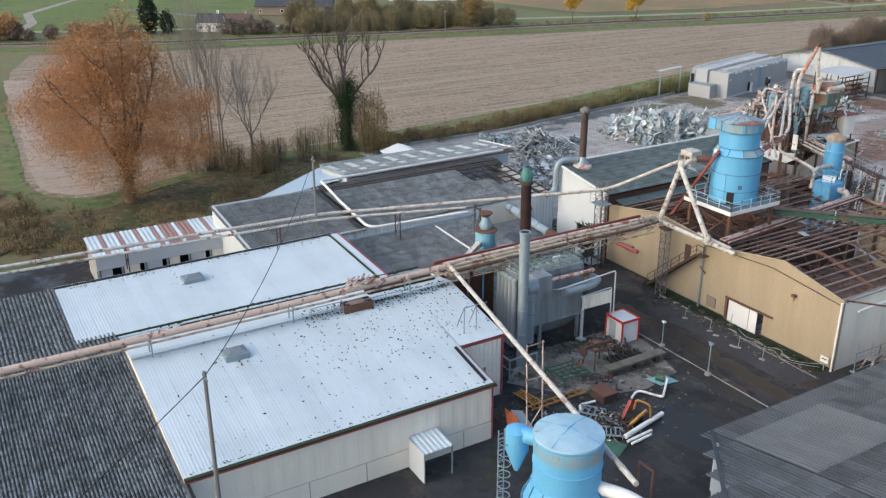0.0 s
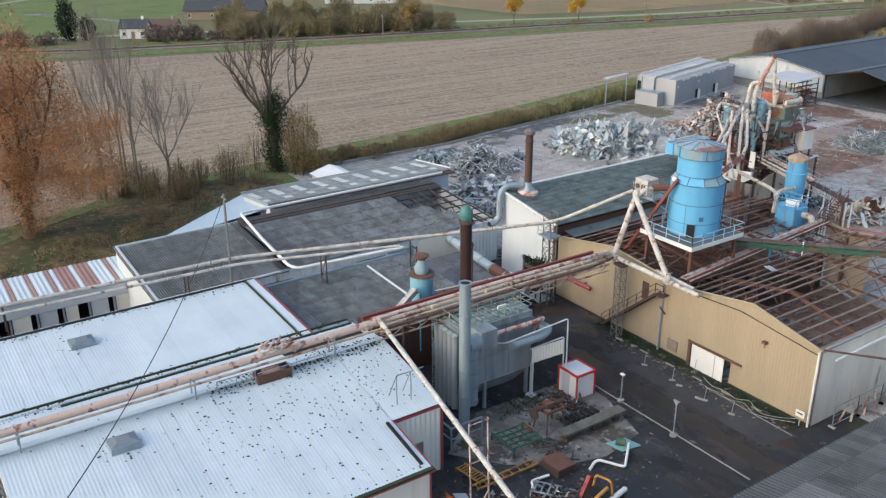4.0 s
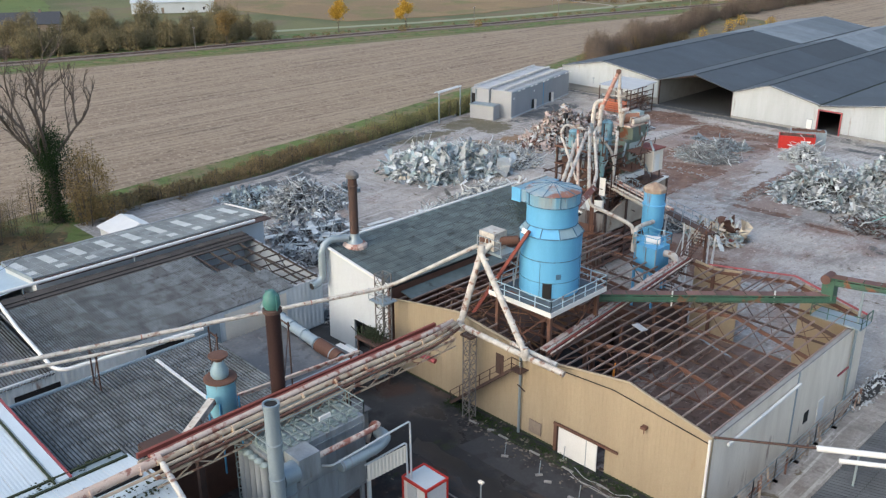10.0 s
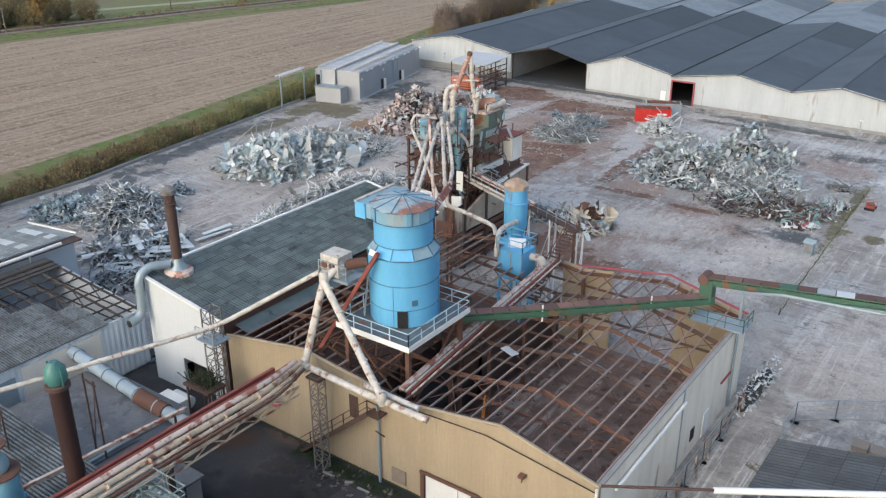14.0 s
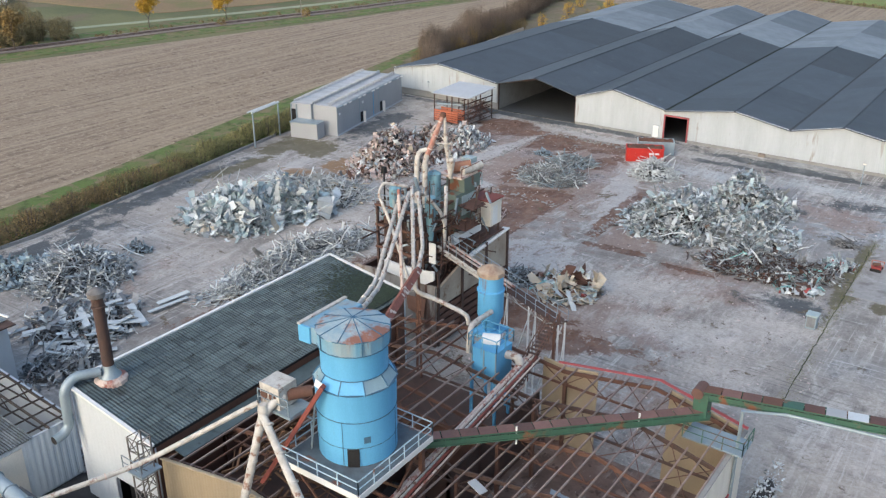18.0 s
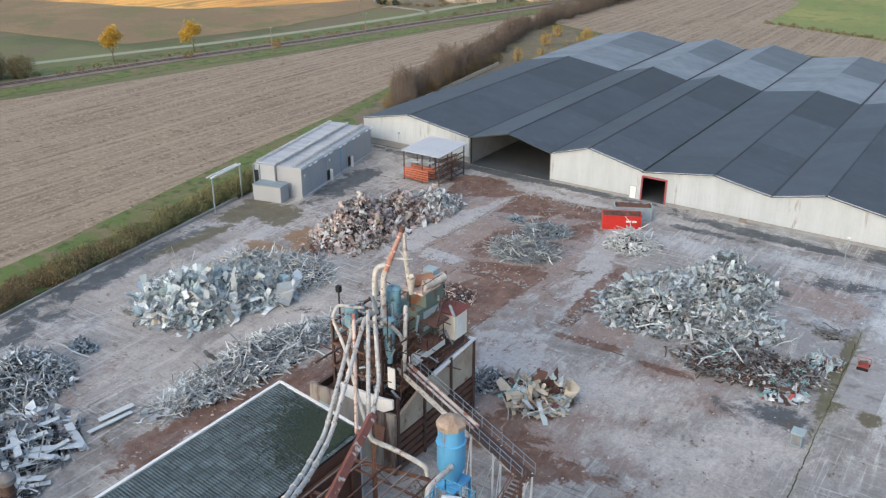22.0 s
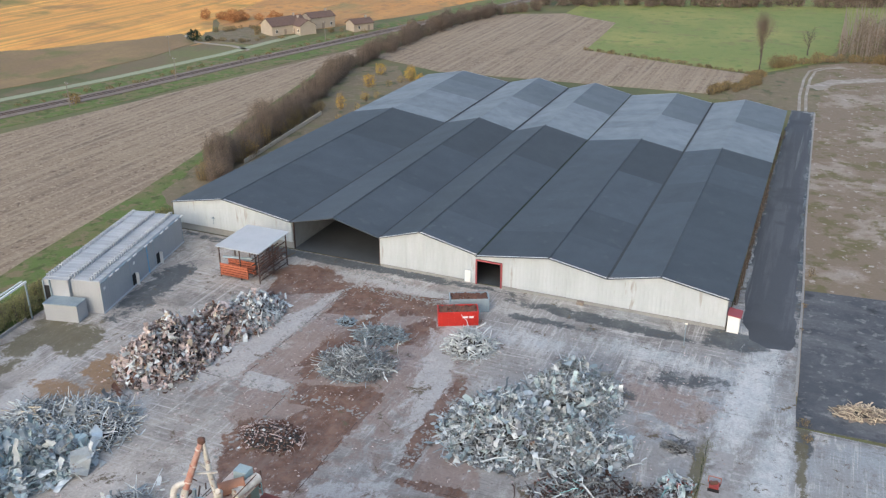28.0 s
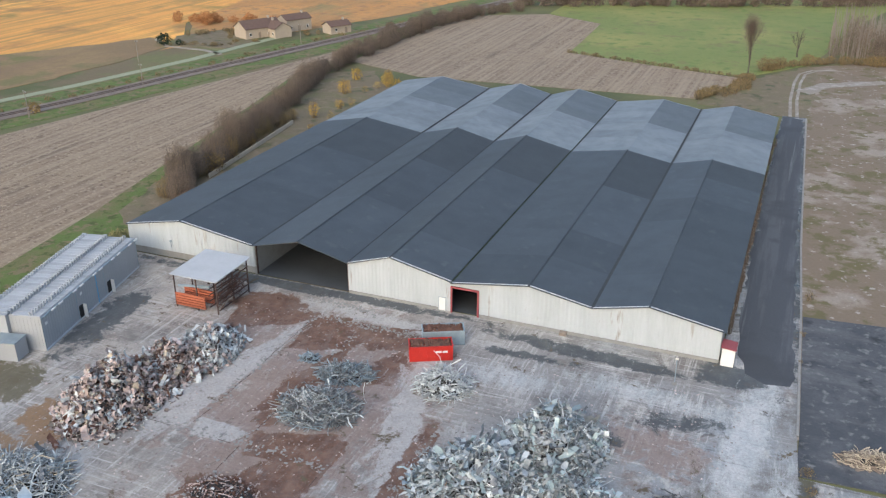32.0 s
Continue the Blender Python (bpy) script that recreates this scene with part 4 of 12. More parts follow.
for n, (x0, xr, x1, ze, zr) in enumerate(bays):
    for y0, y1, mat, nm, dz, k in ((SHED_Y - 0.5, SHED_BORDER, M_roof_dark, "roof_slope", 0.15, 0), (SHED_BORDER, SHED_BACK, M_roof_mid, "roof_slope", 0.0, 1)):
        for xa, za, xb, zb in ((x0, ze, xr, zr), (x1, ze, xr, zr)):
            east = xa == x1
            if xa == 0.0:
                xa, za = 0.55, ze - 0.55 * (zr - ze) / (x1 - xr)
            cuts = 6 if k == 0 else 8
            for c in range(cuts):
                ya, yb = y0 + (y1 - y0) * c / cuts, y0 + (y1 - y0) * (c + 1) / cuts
                # far parts of east slopes take the darker copies: slope shade as colour
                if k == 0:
                    skin = M_roof_dark_shade if east and c >= (4 if n != 4 else 5) else M_roof_dark
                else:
                    skin = M_roof_mid_shade if east and c >= 4 else M_roof_mid
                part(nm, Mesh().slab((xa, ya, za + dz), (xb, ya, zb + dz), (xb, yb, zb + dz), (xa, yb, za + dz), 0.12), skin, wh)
    part("ridge_cap", Mesh().tube([(xr, SHED_Y - 0.5, zr + 0.16), (xr, SHED_BORDER, zr + 0.16)], 0.16, 6), M_roof_dark, wh)
    if n:
        part("valley_gutter", Mesh().box(x0 - 0.22, SHED_Y - 0.4, ze + 0.14, x0 + 0.22, SHED_BACK, ze + 0.2), M_moss if n == 3 else M_valley, wh)
    if n != 1:
        tops = line([(0, ze), (xr - x0, zr), (x1 - x0, ze)])
        if n == 3:
            part("wall_backing", Mesh().prism([(x0 + 4.2, 0), (x1, 0), (x1, ze), (xr, zr), (x0, ze), (x0, 4.3), (x0 + 4.2, 4.3)], "y", 0.0, 0.2), M_front_clad, wh)
            ribbed("front_cladding", (x0 + 4.2, 0), (x1, 0), 0.5, line([(0, ze + (zr - ze) * 4.2 / (xr - x0)), (xr - x0 - 4.2, zr), (x1 - x0 - 4.2, ze)]), M_front_clad, wh, 0.6, 0.04)
        elif n == 0:
            part("wall_backing", Mesh().prism([(x0, 1.4), (x1, 1.4), (x1, ze), (xr, zr), (x0, ze)], "y", 0.0, 0.2), M_front_clad, wh)
            part("plinth", Mesh().box(x0, 0.3, 0, x1, 0.6, 1.4), M_concrete, wh)
            ribbed("front_cladding", (x0, 0), (x1, 0), 1.4, tops, M_front_clad, wh, 0.6, 0.04)
        else:
            part("wall_backing", Mesh().prism([(x0, 0), (x1, 0), (x1, ze), (xr, zr), (x0, ze)], "y", 0.0, 0.2), M_front_clad, wh)
            ribbed("front_cladding", (x0, 0), (x1, 0), 0.5, tops, M_front_clad, wh, 0.6, 0.04)
        part("verge_trim", Mesh().tube([(x0, -0.2, ze + 0.05), (xr, -0.2, zr + 0.05), (x1, -0.2, ze + 0.05)], 0.14, 6), M_white, wh)
for xa, xb in ((-97.0, -96.8), (-0.2, 0.0)):
    part("side_wall", Mesh().box(xa, 0, 0, xb, SHED_BACK, 4.8), M_concrete, wh)
for x0, xr, x1, ze, zr in bays:
    part("back_wall", Mesh().prism([(x0, 0), (x1, 0), (x1, ze), (xr, zr), (x0, ze)], "y", SHED_BACK - 0.3, SHED_BACK - 0.05), M_front_clad, wh)
for x in (-72.1, -55.2):
    part("partition_wall", Mesh().box(x - 0.1, 0.2, 0, x + 0.1, SHED_BACK - 1, 5.0), M_concrete, wh)
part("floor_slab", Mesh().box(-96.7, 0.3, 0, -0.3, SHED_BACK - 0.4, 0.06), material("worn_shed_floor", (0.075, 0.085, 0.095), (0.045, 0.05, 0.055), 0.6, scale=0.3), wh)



# ---- rails, ladders and towers, used all over the works ----
def handrail(points, parent, mat, h=1.05, post=1.4, r=0.03, closed=False, name="handrail"):
    """A tubular handrail with a middle rail and posts along points."""
    me = Mesh()
    pts = [Vector(p) for p in points]
    if closed:
        pts.append(pts[0])
    up = Vector((0, 0, 1))
    for a, b in zip(pts, pts[1:]):
        n = max(1, round((b - a).length / post))
        me.bar(a + up * h, b + up * h, 2 * r)
        me.bar(a + up * h * 0.5, b + up * h * 0.5, 1.6 * r)
        for i in range(n + 1):
            q = a + (b - a) * (i / n)
            me.bar(q, q + up * h, 2 * r)
    return part(name, me, mat, parent)


def lattice(x, y, z0, z1, w, parent, mat, bays=8, r=0.05, name="lattice_tower", d=None):
    """A square lattice mast of angle iron."""
    me = Mesh()
    d = w if d is None else d
    cs = [(x - w / 2, y - d / 2), (x + w / 2, y - d / 2), (x + w / 2, y + d / 2), (x - w / 2, y + d / 2)]
    for cx, cy in cs:
        me.bar((cx, cy, z0), (cx, cy, z1), 2 * r)
    for i in range(bays):
        za, zb = z0 + (z1 - z0) * i / bays, z0 + (z1 - z0) * (i + 1) / bays
        for k in range(4):
            a, b = cs[k], cs[(k + 1) % 4]
            if i % 2:
                a, b = b, a
            me.bar((*a, za), (*b, zb), 1.3 * r)
            me.bar((*cs[k], zb), (*cs[(k + 1) % 4], zb), 1.2 * r)
    return part(name, me, mat, parent)


def ladder(x, y, z0, z1, parent, mat, w=0.45, along="x", cage=True, name="ladder"):
    me = Mesh()
    dx, dy = (w / 2, 0) if along == "x" else (0, w / 2)
    me.bar((x - dx, y - dy, z0), (x - dx, y - dy, z1), 0.06)
    me.bar((x + dx, y + dy, z0), (x + dx, y + dy, z1), 0.06)
    z = z0 + 0.3
    while z < z1:
        me.bar((x - dx, y - dy, z), (x + dx, y + dy, z), 0.035)
        z += 0.3
    if cage:
        z = z0 + 2.2
        while z < z1:
            pts = [(x + 0.42 * math.cos(q) + (0 if along == "x" else 0.35), y + 0.42 * math.sin(q) - (0.35 if along == "x" else 0), z) for q in np.linspace(0, 2 * math.pi, 9)]
            for a, b in zip(pts, pts[1:]):
                me.bar(a, b, 0.05)
            z += 0.8
    return part(name, me, mat, parent)


def flanges(points, r, parent, mat, every=3.0, name="pipe_flange"):
    """Flange rings along a pipe, each a part."""
    pts = [Vector(p) for p in points]
    for a, b in zip(pts, pts[1:]):
        n = max(1, int((b - a).length / every))
        d = (b - a).normalized()
        for i in range(n):
            q = a + (b - a) * ((i + 0.5) / n)
            part(name, Mesh().tube([q - d * 0.05, q + d * 0.05], r * 1.2, 12), mat, parent)


def bend(points, k=4, radius=0.8):
    """Points with rounded corners."""
    pts = [Vector(p) for p in points]
    out = [pts[0]]
    for a, b, c in zip(pts, pts[1:], pts[2:]):
        u, v = (a - b), (c - b)
        l = min(radius, u.length * 0.45, v.length * 0.45)
        p, q = b + u.normalized() * l, b + v.normalized() * l
        for i in range(k + 1):
            s = i / k
            out.append(p * (1 - s) ** 2 + b * 2 * s * (1 - s) + q * s * s)
    return out + [pts[-1]]


def pipe(name, points, r, mat, label, parent=None, rings=None, radius=0.8, category="pipe", every=3.0):
    """A pipe run as a thing of its own, or as a part when it has a parent."""
    pts = bend(points, 4, radius)
    if parent is None:
        o = thing(name, *[float(v) for v in points[0]], label, category)
        part("pipe", Mesh().tube(pts, r, 12), mat, o, smooth=True)
        flanges(points, r, o, rings or mat, every)
        return o
    ob = part(name, Mesh().tube(pts, r, 12), mat, parent, label, smooth=True)
    flanges(points, r, parent, rings or mat, every)
    return ob


# ---- the yellow hall, its roof skin gone ----
HX0, HX1, HY0, HY1 = -27.6, 3.8, -113.4, -87.5
hall_top = [(HX0, 6.9), (-19.7, 8.3), (-10.4, 7.3), (-2.9, 8.5), (HX1, 7.0)]
hall_z = line([(x - HX0, z) for x, z in hall_top])
hall = thing("yellow_hall", -12, -100, 0, "yellow clad hall with a stripped rusty roof frame", "hall")
DX0, DX1, DZ = -8.9, -4.4, 2.5


def hall_prism(xa, xb, z0, y0, y1):
    xs = [xa] + [x for x, _ in hall_top if xa < x < xb] + [xb]
    return Mesh().prism([(xa, z0), (xb, z0)] + [(x, hall_z(x - HX0)) for x in reversed(xs)], "y", y0, y1)


for xa, xb, z0 in ((HX0, -27.0 + 10.3, 0), (-16.7, DX0, 0), (DX0, DX1, DZ), (DX1, HX1, 0)):
    part("front_wall", hall_prism(xa, xb, z0, HY0, HY0 + 0.15), M_yellow, hall)
for xa, xb, z0 in ((HX0, DX0, 0.25), (DX0, DX1, DZ + 0.1), (DX1, HX1, 0.25)):
    ribbed("yellow_cladding", (xa, HY0), (xb, HY0), z0, lambda s, o=xa - HX0: hall_z(s + o) - 0.02, M_yellow, hall, 0.3, 0.018)
part("verge_flashing", Mesh().tube([(x, HY0 - 0.12, z + 0.04) for x, z in hall_top], 0.09, 6), M_yellow, hall)
part("plinth", Mesh().box(HX0, HY0 - 0.06, 0, DX0, HY0 - 0.005, 0.3), M_moss, hall)
part("plinth", Mesh().box(DX1, HY0 - 0.06, 0, HX1, HY0 - 0.005, 0.3), M_moss, hall)
part("downpipe", Mesh().tube([(-12.6, HY0 - 0.25, 0), (-12.6, HY0 - 0.25, 7.4)], 0.11, 8), M_steel, hall)
part("downpipe", Mesh().tube([(HX1 - 0.1, HY0 - 0.2, 0), (HX1 - 0.1, HY0 - 0.2, 6.9)], 0.1, 8), M_white, hall)
door = part("sliding_door", Mesh().box(-8.6, HY0 - 0.25, 0.05, -5.0, HY0 - 0.17, 2.35), M_white, hall, "white sliding door half closed")
part("door_seam", Mesh().box(-6.0, HY0 - 0.27, 0.05, -5.94, HY0 - 0.25, 2.35), M_steel, door)
part("door_rail", Mesh().box(-9.1, HY0 - 0.3, 2.42, -3.2, HY0 - 0.15, 2.6), M_rusty, hall)
part("door_post", Mesh().box(-9.1, HY0 - 0.22, 0, -8.8, HY0 - 0.05, 2.5), M_rusty, hall)
part("louvre", Mesh().box(-11.6, HY0 - 0.2, 0.6, -10.4, HY0 - 0.06, 1.7), M_wood, hall)
part("wall_lamp", Mesh().box(-1.4, HY0 - 0.5, 5.6, -1.0, HY0 - 0.1, 5.8).bar((-1.2, HY0 - 0.3, 5.2), (-1.2, HY0 - 0.3, 5.6), 0.05), M_rusty, hall)
part("conduit", Mesh().tube([(-12.4, HY0 - 0.2, 7.0), (-4, HY0 - 0.2, 7.5), (3.7, HY0 - 0.2, 6.6)], 0.035, 6), M_black, hall)
# doorway and outside stair to the upper level
part("upper_doorway", Mesh().box(-15.3, HY0 - 0.12, 4.4, -14.5, HY0 - 0.02, 6.2), M_rust_dark, hall)
stair = Mesh()
for i in range(26):
    x = -19.4 + i * 0.25
    stair.box(x, HY0 - 1.0, 0.3 + i * 0.218, x + 0.26, HY0 - 0.2, 0.34 + i * 0.218)
stair.bar((-19.6, HY0 - 1.0, 0.1), (-12.9, HY0 - 1.0, 5.95), 0.08, 0.24).bar((-19.6, HY0 - 0.25, 0.1), (-12.9, HY0 - 0.25, 5.95), 0.08, 0.24)
part("outside_stair", stair.box(-12.9, HY0 - 1.1, 5.9, -11.9, HY0 - 0.1, 5.96).bar((-12.2, HY0 - 1.0, 4.9), (-12.2, HY0 - 0.1, 3.9), 0.08), M_rust_dark, hall)
handrail([(-19.6, HY0 - 1.0, 0.2), (-12.9, HY0 - 1.0, 6.0), (-11.9, HY0 - 1.05, 6.0)], hall, M_rust_dark)
# white side wall with its long gutter
part("side_wall", Mesh().box(HX1 - 0.2, HY0 + 0.15, 0, HX1, HY1, 6.9), material("pale_side_cladding", (0.84, 0.78, 0.675), (0.66, 0.595, 0.5), 0.65, streak=True, scale=0.7, amount=0.8, bump=0.05, rust=(0.32, 0.24, 0.19), rust_amount=0.02, rust_scale=0.6), hall)
part("wall_coping", Mesh().box(HX1 - 0.25, HY0 + 0.1, 6.9, HX1 + 0.06, HY1, 7.02), M_concrete, hall)
part("wall_duct", Mesh().tube([(HX1 + 0.2, -111.5, 5.7), (HX1 + 0.2, -100.5, 5.9)], 0.12, 8), M_white, hall)
part("wall_joint", Mesh().box(HX1, -100.6, 0, HX1 + 0.05, -100.4, 6.8), M_steel, hall)
part("side_door", Mesh().box(HX1 + 0.005, -95.6, 0.1, HX1 + 0.06, -94.5, 2.2), M_white, hall)
part("side_door_rail", Mesh().box(HX1 + 0.03, -92.4, 3.2, HX1 + 0.14, -90.2, 3.32), M_red_trim, hall)
part("side_window", Mesh().box(HX1 + 0.003, -98.2, 1.2, HX1 + 0.04, -97.4, 2.2), M_black, hall)
# rear: two yellow panels and an open bay, with red verge trim
part("back_panel", hall_prism(-12.6, -7.8, 0, HY1 - 0.15, HY1), M_yellow, hall)
part("back_panel", hall_prism(-2.0, HX1 - 0.2, 0, HY1 - 0.15, HY1), M_yellow, hall)
for (xa, za), (xb, zb) in (((-11.4, 7.35), (-2.9, 8.7)), ((-2.9, 8.7), (HX1, 7.1))):
    part("rear_verge", Mesh().slab((xa, HY1 + 0.02, za), (xb, HY1 + 0.02, zb), (xb, HY1 + 0.32, zb), (xa, HY1 + 0.32, za), 0.05), M_red_board, hall, "red verge board")
part("party_wall", Mesh().box(HX0, HY0 + 0.15, 0, HX0 + 0.2, HY1, 6.8), M_rusty, hall)
G_hall = ground_material("dusty_hall_floor", [((0.215, 0.16, 0.138), 0.25, 0.5, 0.12, 1), ((0.11, 0.078, 0.066), 0.4, 0.52, 0.08, 3), ((0.3, 0.26, 0.24), (0.9, 0.12, 25), 0.56, 0.06, 5), ((0.08, 0.055, 0.046), 1.4, 0.58, 0.06, 7)], (0.15, 0.101, 0.084), bump_scale=3.0, bump=0.3)
part("floor_slab", Mesh().box(HX0 + 0.2, HY0 + 0.15, 0.045, -12.2, HY1, 0.09), G_soil, hall)
part("floor_slab", Mesh().box(-12.2, HY0 + 0.15, 0.045, HX1 - 0.2, HY1, 0.09), G_hall, hall)
part("pit_wall", Mesh().box(-16.4, -101.0, 0.09, -12.6, -100.7, 5.2), M_rust_dark, hall)
part("pit_wall", Mesh().box(-25, -97.0, 0.09, -12.6, -96.8, 4.8), M_rusty, hall)
part("pit_wall", Mesh().box(-12.8, -101.0, 0.09, -12.6, -88.0, 4.4), M_rust_dark, hall)
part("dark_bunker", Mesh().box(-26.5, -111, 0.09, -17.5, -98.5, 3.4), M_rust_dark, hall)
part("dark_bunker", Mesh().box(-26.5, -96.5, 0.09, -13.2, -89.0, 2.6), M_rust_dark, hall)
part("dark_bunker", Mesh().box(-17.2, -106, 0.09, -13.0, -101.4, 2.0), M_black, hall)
# steel frame: posts, trusses along x, purlins along y
for k, y in enumerate((-113.0, -108.2, -103.1, -98.0, -92.9, -88.0)):
    tr = Mesh()
    for (xa, za), (xb, zb) in zip(hall_top, hall_top[1:]):
        tr.bar((xa, y, za - 0.25), (xb, y, zb - 0.25), 0.14, 0.3)
    for a, b, c in ((HX0 + 0.3, -19.7, -10.4), (-10.4, -2.9, HX1 - 0.3)):
        tr.bar((a, y, 5.9), (c, y, 5.9), 0.12, 0.18)
        for i in range(8):
            xa, xb = a + (c - a) * i / 8, a + (c - a) * (i + 1) / 8
            za, zb = hall_z(xa - HX0) - 0.3, hall_z(xb - HX0) - 0.3
            tr.bar((xa, y, 5.9), (xb, y, zb), 0.06) if i % 2 == 0 else tr.bar((xa, y, za), (xb, y, 5.9), 0.06)
    part("roof_truss", tr, M_rusty if k % 2 else M_rust_dark, hall)
    for x in (HX0 + 0.35, -10.4, HX1 - 0.35):
        part("post", Mesh().box(x - 0.13, y - 0.13, 0.09, x + 0.13, y + 0.13, 6.6), M_rusty, hall)
xs = [HX0 + 0.5 + i * 1.13 for i in range(8)] + [-18.7 + i * 1.15 for i in range(8)] + [-9.6 + i * 1.08 for i in range(7)] + [-1.9 + i * 1.08 for i in range(6)]
purlin_rng = random.Random(4)
for x in xs:
    if -19.0 < x < -11.5:
        spans = [(HY0 + 0.15, -112.2), (-104.2, -92.0)]
    else:
        spans = [(HY0 + 0.15, HY1)]
    z = hall_z(x - HX0) - 0.02
    for ya, yb in spans:
        if purlin_rng.random() < 0.12:
            yb -= 5.1
        part("purlin", Mesh().bar((x, ya, z), (x, yb, z), 0.09, 0.14), M_purlin if purlin_rng.random() < 0.75 else M_rusty, hall)
for ya, yb in ((-113, -108.2), (-98, -92.9)):
    for xa, xb in ((-10.4, -6.6), (-6.6, -2.9), (-2.9, 0.3), (0.3, 3.5)):
        part("wind_brace", Mesh().bar((xa, ya, hall_z(xa - HX0) - 0.2), (xb, yb, hall_z(xb - HX0) - 0.2), 0.05), M_rusty, hall)
        part("wind_brace", Mesh().bar((xa, yb, hall_z(xa - HX0) - 0.2), (xb, ya, hall_z(xb - HX0) - 0.2), 0.05), M_rusty, hall)
# the walkway gantry along the valley
gn = Mesh()
for dx in (-0.55, 0.55):
    gn.bar((-10.6 + dx, -113.0, 7.75), (-13.0 + dx, -88.5, 7.9), 0.12, 0.22)
for i in range(40):
    s = i / 39
    gn.bar((-11.15 - 2.4 * s, -113 + 24.5 * s, 7.8), (-10.05 - 2.4 * s, -113 + 24.5 * s, 7.8), 0.06)
part("valley_walkway", gn, M_rusty, hall)
for dx, z, r, mat in ((-0.35, 7.98, 0.1, M_duct_rust), (-0.1, 8.02, 0.12, M_duct_rust), (0.18, 7.98, 0.09, M_duct), (0.42, 8.0, 0.1, M_red_brown), (0.68, 7.96, 0.07, M_duct_rust)):
    part("valley_pipe", Mesh().tube([(-10.75 + dx, -113.1, z), (-13.1 + dx, -88.6, z)], r, 8), mat, hall, smooth=True)
part("orange_prop", Mesh().bar((-7.9, -108.6, 0.09), (-7.5, -108.2, 6.2), 0.12).bar((-7.4, -108.6, 0.09), (-7.5, -108.2, 6.2), 0.08), material("orange_paint", (0.6, 0.22, 0.03), None, 0.6), hall)
M_scrap_tint_sheet = material("slipped_blue_grey_sheet", (0.25, 0.29, 0.32), (0.18, 0.21, 0.23), 0.6, scale=0.8)
part("slipped_sheet", Mesh().wave((-3.6, -102.9, 7.9), (2.5, 1.1, -1.3), (-0.3, 0.7, 0.1), 4, 0.05), M_scrap_tint_sheet, hall)
part("slipped_sheet", Mesh().slab((-8.5, -104.7, 8.0), (-7.1, -105.4, 8.15), (-6.9, -104.8, 8.15), (-8.3, -104.1, 8.0), 0.05), M_grey_clad, hall)
fallen = Mesh()
rr = random.Random(19)
for _ in range(150):
    x, y, z = rr.uniform(-27, -16.5), rr.uniform(-112.8, -98), rr.uniform(3.6, 6.4)
    q, l = rr.choice((0.0, 1.57, 0.4, 1.2, 2.2)) + rr.gauss(0, 0.15), rr.uniform(0.8, 3.4)
    fallen.bar((x, y, z), (min(x + math.cos(q) * l, -12.9), min(y + math.sin(q) * l, -90), z + rr.gauss(0, 0.5)), rr.uniform(0.05, 0.16))
tagged(part("fallen_timber", fallen, material("orange_brown_timber", (0.2, 0.105, 0.055), (0.09, 0.05, 0.032), 0.85, scale=1.5, island=0.5), hall, "broken rust-brown roof timbers under the frame"), kind="stuff")
rub = Mesh()
rr = random.Random(9)
for _ in range(520):
    x, y = rr.uniform(-26, 3), rr.uniform(-112, -89)
    s = rr.uniform(0.04, 0.1) if rr.random() < 0.7 else rr.uniform(0.1, 0.26)
    rub.box(-s, -s * 0.6, 0, s, s * 0.6, s * 0.4, pose(x, y, 0.08, rr.uniform(-15, 15), rr.uniform(-15, 15), rr.uniform(0, 180)))
tagged(part("floor_rubble", rub, M_rust_dark, hall), kind="stuff")

# ---- the big blue silo on its platform ----
SX, SY = -14.4, -108.2
M_scrap_tint = material("grey_blue_panel", (0.24, 0.36, 0.42), (0.18, 0.27, 0.33), 0.5, scale=1.0)
silo = thing("blue_silo", SX, SY, 0, "big blue steel dust silo on a railed platform", "silo")
part("lower_shell", Mesh().lathe(SX, SY, [(2.45, 10.65), (2.45, 11.95)], 28), M_blue, silo, smooth=True)
part("middle_shell", Mesh().lathe(SX, SY, [(2.47, 11.95), (2.47, 13.75)], 28), M_blue, silo, smooth=True)
M_seam = material("dark_seam_paint", (0.05, 0.15, 0.25), (0.08, 0.1, 0.11), 0.7, scale=1.5)
for r, z in ((2.5, 11.93), (2.52, 13.72), (2.58, 15.62), (2.1, 16.32), (2.22, 18.0), (2.26, 18.93)):
    part("belt_ring", Mesh().lathe(SX, SY, [(r - 0.05, z - 0.03), (r - 0.02, z - 0.025), (r - 0.02, z + 0.025), (r - 0.05, z + 0.03)], 24), M_seam, silo)
part("upper_shell", Mesh().lathe(SX, SY, [(2.47, 13.75), (2.5, 15.6)], 28), M_blue, silo, smooth=True)
